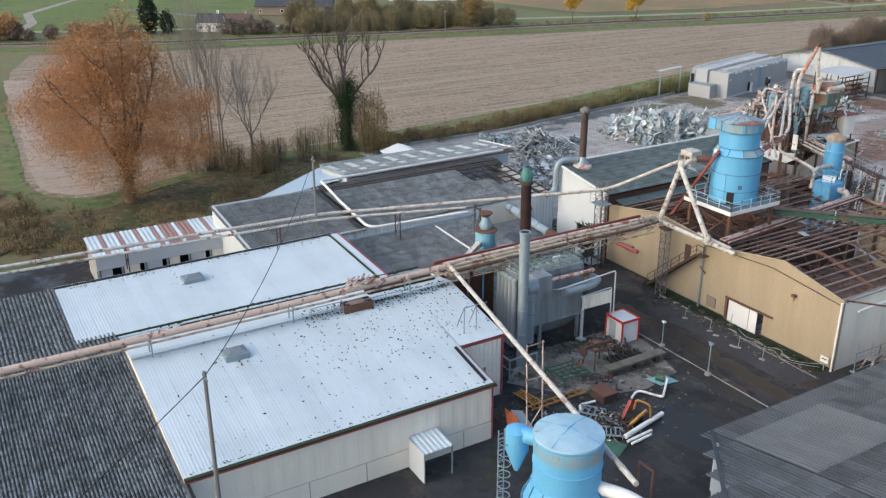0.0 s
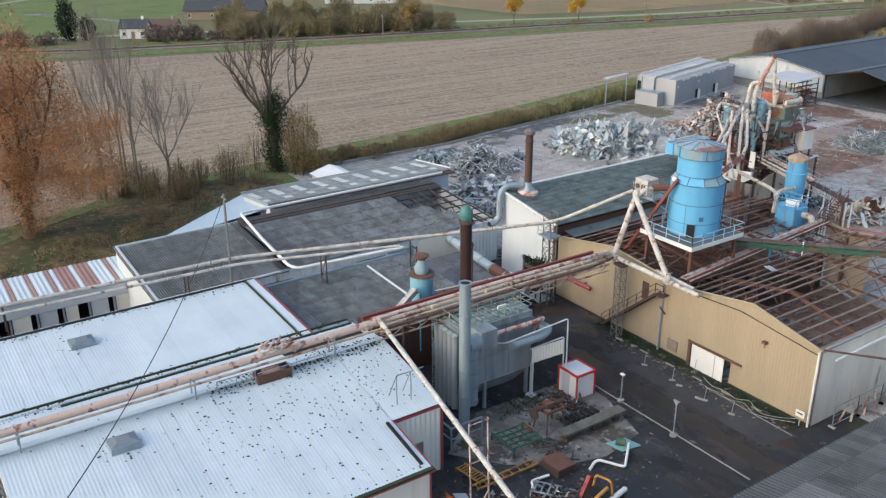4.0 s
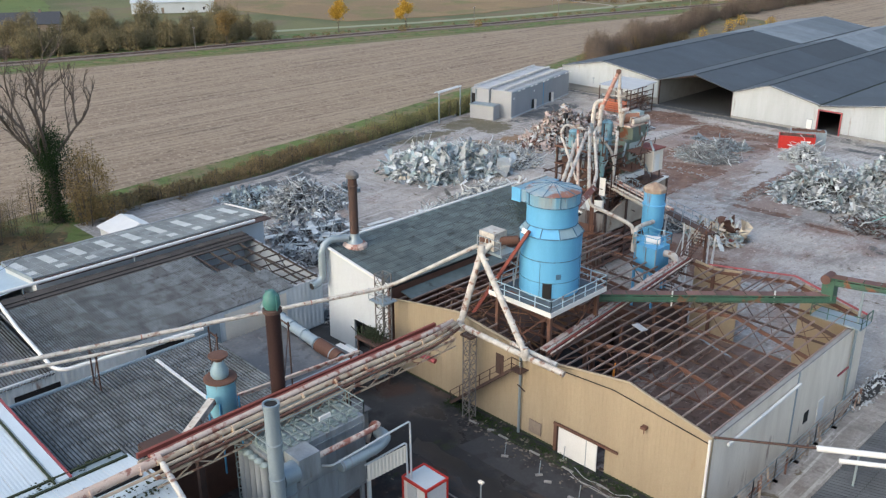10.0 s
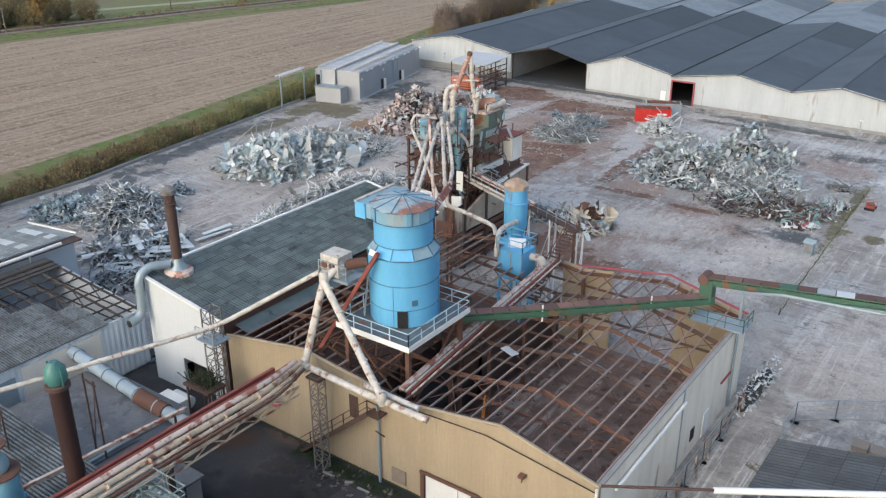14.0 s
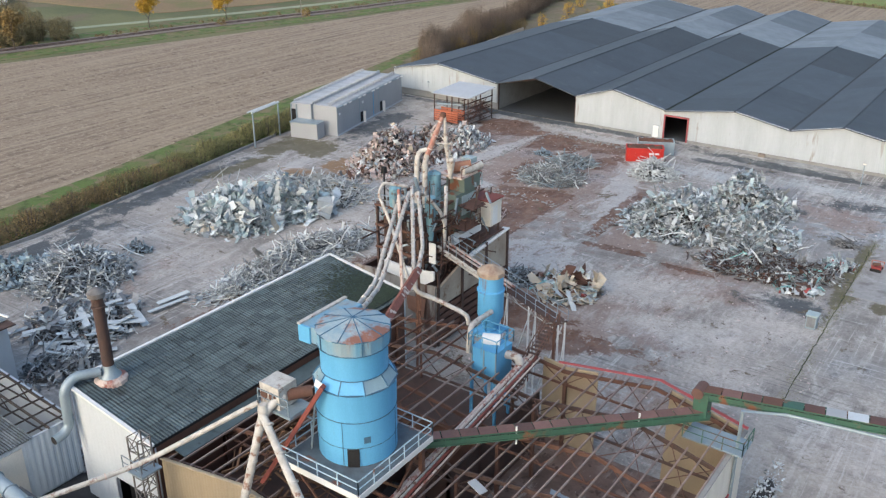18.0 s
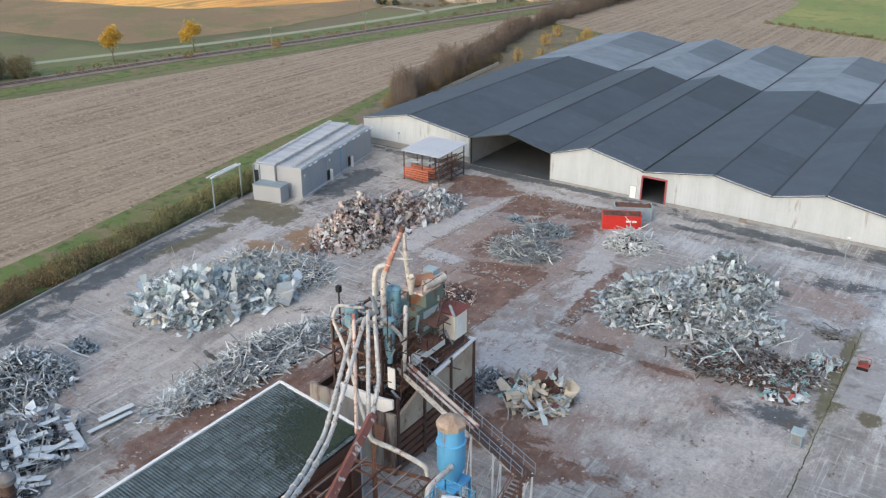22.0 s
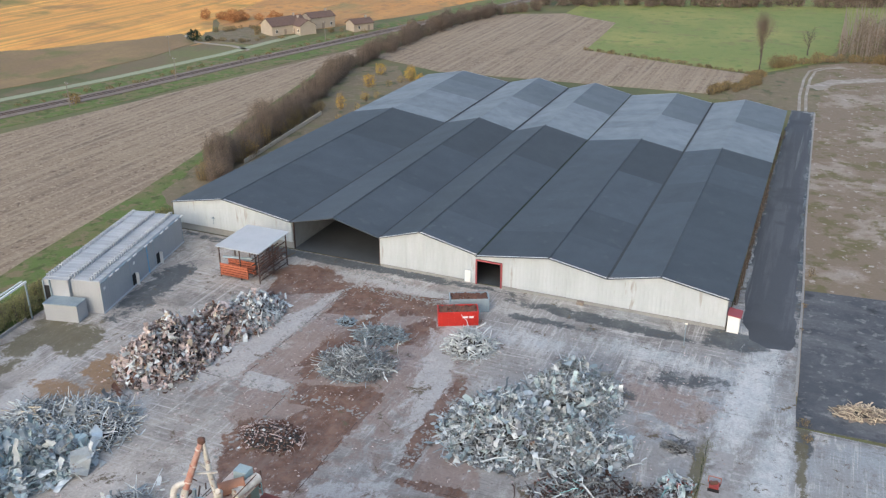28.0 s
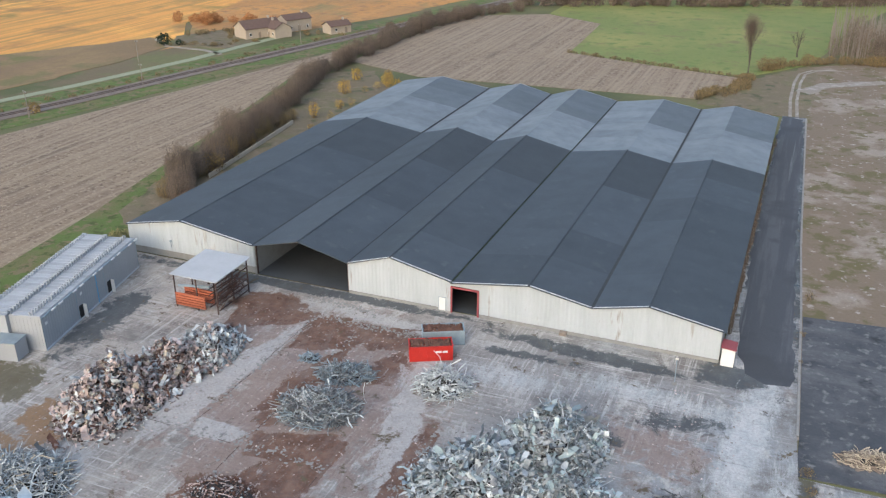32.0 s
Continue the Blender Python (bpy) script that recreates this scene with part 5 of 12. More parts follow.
for k in range(10):
    q0, q1 = 2 * math.pi * k / 10, 2 * math.pi * (k + 1) / 10
    fm = Mesh()
    ring = [(2.58 * math.cos(q0), 2.58 * math.sin(q0), 15.6), (2.58 * math.cos(q1), 2.58 * math.sin(q1), 15.6), (2.02 * math.cos(q1), 2.02 * math.sin(q1), 16.3), (2.02 * math.cos(q0), 2.02 * math.sin(q0), 16.3)]
    fm.add([(SX + x, SY + y, z) for x, y, z in ring] + [(SX + x * 0.9, SY + y * 0.9, z - 0.1) for x, y, z in ring], [(0, 1, 2, 3), (7, 6, 5, 4), (0, 4, 5, 1), (1, 5, 6, 2), (2, 6, 7, 3), (3, 7, 4, 0)])
    part("shoulder_panel", fm, M_rusty if k == 5 else M_scrap_tint if k % 3 == 0 else M_blue, silo)
    part("shoulder_seam", Mesh().bar((SX + 2.59 * math.cos(q0), SY + 2.59 * math.sin(q0), 15.6), (SX + 2.03 * math.cos(q0), SY + 2.03 * math.sin(q0), 16.32), 0.06), M_seam, silo)
M_band = material("stained_blue_band", (0.15, 0.36, 0.52), (0.32, 0.3, 0.25), 0.65, streak=True, scale=0.7, amount=0.9, rust=(0.2, 0.12, 0.09), rust_amount=0.12, rust_scale=0.9)
M_silo_roof = material("weathered_silo_roof", (0.34, 0.42, 0.45), (0.16, 0.3, 0.4), 0.65, scale=1.1, amount=1.0, rust=(0.25, 0.115, 0.08), rust_amount=0.42, rust_scale=0.5)
part("head_shell", Mesh().lathe(SX, SY, [(2.04, 16.28), (2.04, 18.0)], 26), M_blue, silo, smooth=True)
part("head_band", Mesh().lathe(SX, SY, [(2.18, 18.0), (2.2, 18.93)], 16), M_band, silo)
part("cone_roof", Mesh().lathe(SX, SY, [(2.3, 18.93), (2.28, 18.98), (0.12, 19.5)], 10), M_silo_roof, silo)
for k in range(10):
    q = 2 * math.pi * k / 10
    part("roof_seam", Mesh().bar((SX + 2.28 * math.cos(q), SY + 2.28 * math.sin(q), 18.98), (SX, SY, 19.52), 0.05), M_seam, silo)
    if k % 2:
        part("band_seam", Mesh().bar((SX + 2.2 * math.cos(q), SY + 2.2 * math.sin(q), 18.0), (SX + 2.22 * math.cos(q), SY + 2.22 * math.sin(q), 18.93), 0.06), M_seam, silo)
for k in range(4):
    q = 2 * math.pi * k / 4 + 0.35
    part("shell_seam", Mesh().bar((SX + 2.47 * math.cos(q), SY + 2.47 * math.sin(q), 10.7), (SX + 2.48 * math.cos(q), SY + 2.48 * math.sin(q), 13.7), 0.03), M_seam, silo)
part("inlet_box", Mesh().prism([(SX - 2.75, 17.9), (SX - 1.3, 17.9), (SX - 1.3, 18.95), (SX - 2.75, 18.95)], "y", SY - 1.6, SY + 2.4), M_band, silo)
part("inlet_lip", Mesh().box(SX - 2.85, SY - 1.75, 18.95, SX - 2.6, SY + 2.5, 19.05), M_duct, silo)
part("inlet_end", Mesh().box(SX - 2.8, SY - 1.72, 17.85, SX - 1.9, SY - 1.6, 18.95), M_blue, silo)
# black plate in place of the shade inside the hatch
part("hatch", Mesh().box(-0.36, -0.05, 0, 0.36, 0.05, 1.25, pose(SX + 2.47 * math.cos(-0.97), SY + 2.47 * math.sin(-0.97), 10.65, 0, 0, 34.4)), M_black, silo, "open hatch, its shade a black plate")
part("vent_grille", Mesh().box(-0.2, -0.04, 0, 0.2, 0.04, 0.4, pose(SX + 2.49 * math.cos(-0.62), SY + 2.49 * math.sin(-0.62), 12.3, 0, 0, 54.5)), M_seam, silo)
part("sign_plate", Mesh().box(-0.45, -0.02, -0.2, 0.45, 0.03, 0.2, Matrix.Translation((SX - 0.6, SY - 2.5, 15.9)) @ Euler((radians(-20), 0, radians(-14))).to_matrix().to_4x4()), M_white, silo)
part("ladder_guard", Mesh().bar((SX - 2.2, SY - 1.9, 10.7), (SX - 1.6, SY - 1.6, 16.0), 0.08).bar((SX - 1.9, SY - 2.2, 10.7), (SX - 1.3, SY - 1.9, 16.0), 0.08), M_steel, silo)
PX0, PX1, PY0, PY1 = SX - 2.9, SX + 3.4, SY - 4.0, SY + 3.2
M_deck = material("dark_blue_grey_deck", (0.12, 0.15, 0.17), (0.08, 0.09, 0.1), 0.7, scale=1.2, amount=0.9, rust=RUST, rust_amount=0.15)
M_edge = material("chipped_white_edge", (0.5, 0.49, 0.47), (0.34, 0.27, 0.24), 0.7, scale=1.2, amount=0.9, rust=(0.24, 0.09, 0.06), rust_amount=0.4, rust_scale=1.0)
part("platform", Mesh().box(PX0, PY0, 10.46, PX1, PY1, 10.62), M_deck, silo)
for a, b in (((PX0, PY0), (PX1, PY0)), ((PX1, PY0), (PX1, PY1)), ((PX1, PY1), (PX0, PY1)), ((PX0, PY1), (PX0, PY0))):
    part("platform_edge", Mesh().bar((*a, 10.53), (*b, 10.53), 0.1, 0.24), M_edge, silo)
part("platform_edge", Mesh().box(PX0 - 0.06, PY0 - 0.06, 10.3, PX1 + 0.06, PY0 - 0.003, 10.7), M_white, silo)
part("platform_edge", Mesh().box(PX1 + 0.003, PY0, 10.3, PX1 + 0.06, PY1, 10.7), M_white, silo)
handrail([(PX0, PY0, 10.62), (PX1, PY0, 10.62), (PX1, PY1, 10.62), (PX0, PY1, 10.62)], silo, material("pale_blue_rail", (0.45, 0.6, 0.68), None, 0.5, rust=RUST, rust_amount=0.1), closed=True)
for x in (PX0 + 0.4, PX1 - 0.5):
    for y in (PY0 + 0.6, PY1 - 0.5):
        part("silo_leg", Mesh().box(x - 0.15, y - 0.15, 0.05, x + 0.15, y + 0.15, 10.35), M_rusty, silo)
part("leg_brace", Mesh().bar((PX0 + 0.4, PY0 + 0.6, 5), (PX1 - 0.5, PY0 + 0.6, 10.2), 0.12).bar((PX1 - 0.5, PY0 + 0.6, 5), (PX0 + 0.4, PY0 + 0.6, 10.2), 0.12)
     .bar((PX1 - 0.5, PY0 + 0.6, 5), (PX1 - 0.5, PY1 - 0.5, 10.2), 0.12), M_rusty, silo)

# fan box and the forked cream ducts in front of the silo
fan = thing("fan_box", -18.2, -111.5, 14, "cream fan box with a rusty louvre on a bracket", "fan")
part("casing", Mesh().box(-18.8, -111.9, 13.9, -17.2, -110.4, 15.4), M_duct, fan)
for fx in (-18.45, -17.75):
    part("fan_grille", Mesh().tube([(fx, -111.96, 14.65), (fx, -111.88, 14.65)], 0.28, 14), M_rusty, fan)
part("outlet", Mesh().tube([(-17.3, -111.1, 14.6), (-16.3, -110.0, 14.7)], 0.36, 12), M_rusty, fan, smooth=True)
part("bracket", Mesh().box(-19, -112.1, 13.7, -16.2, -110.2, 13.9).bar((-18.8, -111, 13.7), (-16.6, -109.6, 12.2), 0.1), M_steel, fan)
handrail([(-18.9, -112.0, 13.9), (-16.4, -112.0, 13.9)], fan, M_steel)
TOP, FL, FR, FE = (-17.9, -112.6, 14.0), (-18.3, -114.6, 8.0), (-10.9, -115.2, 8.4), (-7.4, -115.0, 8.0)
yd = thing("forked_duct", -18.2, -114.6, 8, "forked cream duct with patches of rust", "duct")
part("duct", Mesh().tube(bend([(-17.3, -111.3, 14.7), TOP, FL], 4, 0.9), 0.27, 14), M_duct, yd, smooth=True)
part("duct", Mesh().tube([(-17.9, -112.7, 13.9), FR], 0.25, 14), M_duct, yd, smooth=True)
part("duct", Mesh().tube([FL, (-12.6, -115.1, 8.15), FE], 0.23, 14), M_duct, yd, smooth=True)
part("duct", Mesh().tube([(-12.9, -114.5, 8.3), (-8.6, -114.3, 8.0)], 0.2, 14), M_duct, yd, smooth=True)
for p, r in ((FL, 0.34), (FR, 0.32), (TOP, 0.34)):
    part("elbow_joint", Mesh().lathe(p[0], p[1], [(r * 0.7, p[2] - 0.5), (r, p[2] - 0.2), (r, p[2] + 0.2), (r * 0.7, p[2] + 0.5)], 14), M_duct, yd, smooth=True)
flanges([FL, TOP, FR], 0.25, yd, M_duct, 1.6)
flanges([FL, FE], 0.23, yd, M_duct, 2.2)
lt2 = thing("duct_tower", -17, -114.8, 0, "slim rusty lattice mast under the ducts", "mast")
lattice(-17.0, -114.8, 0.04, 7.7, 0.75, lt2, M_mast, 9, 0.035)
part("mast_head", Mesh().box(-17.6, -115.3, 7.55, -16.4, -114.3, 7.7), M_rust_dark, lt2)

# green covered conveyor
def conveyor(name, a, b, w, parent, plates):
    a, b = Vector(a), Vector(b)
    d = (b - a).normalized()
    side = d.cross(Vector((0, 0, 1))).normalized()
    me = Mesh()
    for s in (-1, 1):
        for z in (0.0, 0.55):
            me.bar(a + side * s * w / 2 + Vector((0, 0, z)), b + side * s * w / 2 + Vector((0, 0, z)), 0.09)
        n = int((b - a).length / 1.4)
        for i in range(n):
            p, q = a + (b - a) * (i / n), a + (b - a) * ((i + 1) / n)
            me.bar(p + side * s * w / 2, q + side * s * w / 2 + Vector((0, 0, 0.55)), 0.05)
            me.bar(p + side * s * w / 2, p + side * s * w / 2 + Vector((0, 0, 0.55)), 0.06)
    part("conveyor_frame", me, M_green, parent)
    part("side_plate", Mesh().bar(a + side * w / 2 + Vector((0, 0, 0.25)), b + side * w / 2 + Vector((0, 0, 0.25)), 0.04, 0.34), M_green, parent)
    part("side_plate", Mesh().bar(a - side * w / 2 + Vector((0, 0, 0.25)), b - side * w / 2 + Vector((0, 0, 0.25)), 0.04, 0.34), M_green, parent)
    part("belt", Mesh().slab(a + side * w * 0.4 + Vector((0, 0, 0.3)), b + side * w * 0.4 + Vector((0, 0, 0.3)), b - side * w * 0.4 + Vector((0, 0, 0.3)), a - side * w * 0.4 + Vector((0, 0, 0.3)), 0.05), M_black, parent)
    n = int((b - a).length / 1.25)
    rnd = random.Random(3)
    for i in range(n):
        p, q = a + (b - a) * (i / n), a + (b - a) * ((i + 0.94) / n)
        lift = Vector((0, 0, 0.62))
        part("cover_plate", Mesh().slab(p + side * w * 0.5 + lift, q + side * w * 0.5 + lift, q - side * w * 0.5 + lift, p - side * w * 0.5 + lift, 0.04), rnd.choice(plates), parent)


cv = thing("green_conveyor", -11, -102.5, 8.5, "green covered belt conveyor with rusty plates", "conveyor")
conveyor("inner", (-12.6, -103.9, 8.7), (1.4, -89.3, 8.3), 0.85, cv, [M_cover])
part("white_strut", Mesh().bar((-8.0, -99.6, 8.1), (-8.0, -99.6, 9.5), 0.1).bar((-2.0, -93.3, 8.0), (-2.0, -93.3, 9.4), 0.1), M_white, cv)
cv2 = thing("outer_conveyor", 1.2, -89.4, 9.8, "green conveyor with mixed coloured cover plates", "conveyor")
conveyor("outer", (0.9, -89.5, 9.9), (19.0, -86.0, 10.6), 0.95, cv2, [M_cover, M_rusty, M_green, M_grey_clad, M_cover, M_white_clad, M_grey_clad])
conveyor("outer", (19.0, -86.0, 10.6), (33.0, -83.5, 7.5), 0.95, cv2, [M_cover, M_rusty, M_green])
part("transfer_head", Mesh().box(0.5, -90.0, 8.5, 1.5, -89.0, 10.3), M_green, cv2)
part("head_drum", Mesh().tube([(0.75, -90.15, 10.3), (0.75, -88.85, 10.3)], 0.42, 12), M_cover, cv2, smooth=True)
part("landing", Mesh().box(0.4, -91.2, 7.2, 4.6, -89.0, 7.32), M_steel, cv2)
handrail([(0.4, -91.2, 7.32), (4.6, -91.2, 7.32), (4.6, -89.0, 7.32)], cv2, M_green)
part("support_mast", Mesh().tube([(3.95, -90.2, 0), (3.95, -90.2, 10.2), (6.5, -89.0, 10.2), (19, -86.6, 10.0), (22, -86.0, 9.0)], 0.12, 8), M_steel, cv2)
part("support_mast", Mesh().box(19, -86.4, 0, 19.25, -86.15, 10.4), M_steel, cv2)

# small blue silo and its fan cabin at the rear of the hall
s2 = thing("small_silo", -18, -87.4, 0, "small blue steel silo with a rusty cap", "silo")
part("shell", Mesh().lathe(-18, -87.2, [(0.55, 8.2), (1.08, 9.6), (1.08, 11.8), (1.16, 11.82), (1.16, 11.92), (1.02, 11.95), (1.02, 13.2)], 20), M_blue, s2, smooth=True)
part("cap", Mesh().lathe(-18, -87.2, [(1.16, 13.2), (1.16, 13.55), (1.0, 13.7), (0.15, 14.1)], 9), material("tan_rust_cap", (0.42, 0.34, 0.26), (0.26, 0.16, 0.11), 0.8, scale=1.4, amount=0.9, bump=0.1), s2)
part("frame", Mesh().box(-19.1, -88.4, 8.0, -16.9, -86.0, 8.2).bar((-19, -88.3, 0), (-19, -88.3, 8.1), 0.18).bar((-17, -88.3, 0), (-17, -88.3, 8.1), 0.18).bar((-17, -86.1, 0), (-17, -86.1, 8.1), 0.18).bar((-19, -86.1, 0), (-19, -86.1, 8.1), 0.18), M_blue, s2)
fc = thing("fan_cabin", -15.5, -90.6, 0, "blue steel fan cabin with railings on top", "cabin")
part("cabin", Mesh().box(-16.6, -92.1, 6.6, -14.3, -89.8, 9.3), M_blue, fc)
for x in (-16.55, -15.45, -14.35):
    part("corner_strip", Mesh().box(x - 0.05, -92.16, 6.6, x + 0.05, -92.1, 9.3), M_steel, fc)
for lx in (-16.7, -14.5):
    for ly in (-91.9, -89.8):
        part("leg", Mesh().bar((lx, ly, 0), (lx, ly, 6.6), 0.2), M_blue, fc)
handrail([(-16.9, -92.1, 9.3), (-14.3, -92.1, 9.3), (-14.3, -89.6, 9.3), (-16.9, -89.6, 9.3)], fc, material("blue_rail", (0.15, 0.42, 0.6), None, 0.5), closed=True)
part("drum", Mesh().tube([(-16.3, -91, 9.5), (-15.0, -90.4, 9.5)], 0.5, 12), M_white, fc, smooth=True)
part("hose", Mesh().tube(bend([(-14.4, -90.6, 8.6), (-13.3, -90.4, 8.6), (-13.0, -90.6, 7.0)], 5, 0.8), 0.35, 12), M_duct, fc, smooth=True)
st = thing("spiral_stairway", -12.6, -90.5, 0, "steep rusty stairway curving down into the hall", "stairs")
sm = Mesh()
for i in range(22):
    s = i / 21
    x, y, z = -12.4 - 0.8 * math.sin(s * 1.8), -86.5 - 5.0 * s, 10.2 - 4.8 * s
    sm.box(x - 0.45, y - 0.12, z, x + 0.45, y + 0.12, z + 0.05)
part("tread_flight", sm, M_rust_dark, st)
handrail([(-12.85, -86.5, 10.2), (-13.3, -89.0, 7.8), (-13.6, -91.5, 5.4)], st, M_rusty)
handrail([(-11.95, -86.5, 10.2), (-12.4, -89.0, 7.8), (-12.7, -91.5, 5.4)], st, M_rusty)
part("post", Mesh().bar((-12.4, -86.4, 0), (-12.4, -86.4, 10.2), 0.2).bar((-13.1, -91.5, 0), (-13.1, -91.5, 5.4), 0.2), M_rusty, st)

# high-level walkway from the plant tower to the stairway, on a trussed trestle
hw = thing("high_walkway", -20, -84, 9, "railed steel walkway on a pale trestle", "walkway")
A, B = Vector((-29.5, -77.2, 9.3)), Vector((-12.4, -85.2, 9.6))
sd = (B - A).normalized().cross(Vector((0, 0, 1)))
part("deck", Mesh().slab(A + sd * 0.6, B + sd * 0.6, B - sd * 0.6, A - sd * 0.6, 0.08), M_rust_dark, hw)
for off, z, r in ((0.75, -0.35, 0.16), (0.95, 0.15, 0.13), (-0.2, 0.3, 0.14), (0.25, 0.25, 0.1)):
    part("pipe", Mesh().tube([A + sd * off + Vector((0, 0, z)), A + (B - A) * 0.62 + sd * off + Vector((0, 0, z))], r, 8), M_duct_rust if off < 0.5 else M_duct, hw, smooth=True)
handrail([A + sd * 0.6, B + sd * 0.6], hw, M_steel, r=0.022)
handrail([A - sd * 0.6, B - sd * 0.6], hw, M_steel, r=0.022)
for i in range(9):
    p, q = A + (B - A) * (i / 9), A + (B - A) * ((i + 1) / 9)
    dn = Vector((0, 0, -1.0))
    part("lower_chord", Mesh().bar(p + dn, q + dn, 0.08), M_duct, hw)
    part("diagonal", Mesh().bar(p, q + dn, 0.06) if i % 2 else Mesh().bar(p + dn, q, 0.06), M_duct, hw)
for s in (0.55, 0.78, 1.0):
    p = A + (B - A) * s
    part("trestle_leg", Mesh().bar((p.x, p.y - 0.6, 0), (p.x, p.y - 0.6, p.z), 0.12).bar((p.x, p.y + 0.6, 0), (p.x, p.y + 0.6, p.z), 0.12).bar((p.x, p.y - 0.6, 1), (p.x, p.y + 0.6, p.z - 1), 0.06)
         .bar((p.x - 3, p.y + 1.4, 1), (p.x, p.y, p.z - 0.4), 0.07), M_white, hw)


# ---- scrap heaps ----
M_zinc = material("scrap_zinc", (0.45, 0.485, 0.495), (0.27, 0.295, 0.3), 0.6, metal=0.1, scale=1.5, island=0.6, bump=0.05, rust=(0.2, 0.13, 0.1), rust_amount=0.05, rust_scale=0.9)
M_pale = material("scrap_pale_sheet", (0.56, 0.6, 0.61), (0.41, 0.445, 0.45), 0.55, scale=1.2, island=0.35, bump=0.04)
M_mint = material("scrap_mint_sheet", (0.36, 0.445, 0.455), (0.25, 0.32, 0.33), 0.55, scale=1.2, island=0.4, bump=0.04)
M_scrap_brown = material("scrap_brown", (0.44, 0.37, 0.345), (0.21, 0.135, 0.115), 0.75, scale=2.5, island=0.6, bump=0.1)
M_scrap_dark = material("scrap_dark_steel", (0.22, 0.23, 0.24), (0.11, 0.115, 0.12), 0.6, metal=0.1, scale=1.5, island=0.5)
M_scrap_blue = material("scrap_blue_grey", (0.26, 0.33, 0.37), (0.18, 0.23, 0.26), 0.6, scale=1.5, island=0.4)
M_scrap_cream = material("scrap_cream_board", (0.52, 0.46, 0.36), (0.42, 0.35, 0.27), 0.7, scale=1.5, island=0.3)
M_scrap_red = material("scrap_red", (0.33, 0.06, 0.055), None, 0.6, island=0.3)
M_scrap_teal = material("scrap_teal", (0.2, 0.42, 0.42), None, 0.6, island=0.3)
# heap core: gap shade put into a near-black colour
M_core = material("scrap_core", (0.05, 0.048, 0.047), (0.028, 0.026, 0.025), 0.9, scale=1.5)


def heap(name, lobes, count, recipe, label, seed, size=1.0, rise=1.0):
    """A heap of scrap: lobes of (x, y, half width, half length, turn, height); recipe: (share, kind, material)."""
    rnd = random.Random(seed)
    count, size = int(count * 2.6), size * 0.6
    mats = []
    for _, _, m in recipe:
        if m not in mats:
            mats.append(m)
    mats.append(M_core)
    me, index = Mesh(), []

    def height(x, y):
        best = 0.0
        for cx, cy, rx, ry, turn, hgt in lobes:
            c, s = math.cos(radians(turn)), math.sin(radians(turn))
            u, v = ((x - cx) * c + (y - cy) * s) / rx, (-(x - cx) * s + (y - cy) * c) / ry
            d = math.hypot(u, v) * (1 + 0.25 * noise.noise(Vector((x * 0.35, y * 0.35, seed))))
            if d < 1:
                best = max(best, 1.25 * hgt * (1 - d ** 1.4) * (0.75 + 0.45 * noise.noise(Vector((x * 0.5, y * 0.5, seed + 3.0)))))
        return best

    # the packed core, near-black so that its colour gives shade between the pieces
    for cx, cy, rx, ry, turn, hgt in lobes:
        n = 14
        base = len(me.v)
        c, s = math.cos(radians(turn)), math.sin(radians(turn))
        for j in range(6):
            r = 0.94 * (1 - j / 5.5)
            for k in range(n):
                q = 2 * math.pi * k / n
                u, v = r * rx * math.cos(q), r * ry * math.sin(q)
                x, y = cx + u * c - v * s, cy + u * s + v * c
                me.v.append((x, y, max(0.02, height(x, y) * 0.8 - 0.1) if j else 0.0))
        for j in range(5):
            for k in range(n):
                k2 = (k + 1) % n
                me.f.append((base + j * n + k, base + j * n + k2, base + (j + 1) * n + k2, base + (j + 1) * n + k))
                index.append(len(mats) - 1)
    shares = [s for s, _, _ in recipe]
    area = [l[2] * l[3] for l in lobes]
    base_size = size
    for _ in range(count):
        size = base_size * min(1.7, math.exp(rnd.gauss(-0.2, 0.4)))
        cx, cy, rx, ry, turn, hgt = rnd.choices(lobes, area)[0]
        q, r = rnd.uniform(0, 2 * math.pi), math.sqrt(rnd.uniform(0, 1)) * (1.08 if rnd.random() < 0.93 else 1.3)
        u, v = r * rx * math.cos(q), r * ry * math.sin(q)
        c, s = math.cos(radians(turn)), math.sin(radians(turn))
        x, y = cx + u * c - v * s, cy + u * s + v * c
        z = height(x, y) * rnd.uniform(0.82, 1.02)
        _, kind, mat = rnd.choices(recipe, shares)[0]
        tilt = (36 if kind == "curl" else 24) if z > 0.35 else 6
        m = pose(x, y, z + 0.06, rnd.gauss(0, tilt), rnd.gauss(0, tilt), rnd.uniform(0, 360))
        f0 = len(me.f)
        if kind in ("sheet", "beam"):
            # a bent, folded strip or sheet, walked out piece by piece
            if kind == "sheet":
                w, l = size * rnd.uniform(0.28, 1.0) * (1.6 if rnd.random() < 0.1 else 1), size * rnd.uniform(0.9, 2.6)
                bend_by, turn_by, n = 0.42, 0.16, 4
            else:
                w, l = rnd.uniform(0.06, 0.13), size * rnd.uniform(1.8, 5.2)
                bend_by, turn_by, n = 0.2, 0.2, 4
            pos, pitch, yaw = Vector((0, -l / 2, 0)), rnd.gauss(0, bend_by * 0.5), 0.0
            rows = []
            for i in range(n + 1):
                ww = w * rnd.uniform(0.6, 1.1) if kind == "sheet" else w
                roll = rnd.gauss(0, 0.3) if kind == "sheet" else 0.12
                side = Vector((math.cos(yaw) * math.cos(roll), math.sin(yaw), math.sin(roll))) * ww / 2
                rows += [m @ (pos - side), m @ (pos + side)] + ([m @ (pos + side + Vector((0, 0, w)))] if kind == "beam" else [])
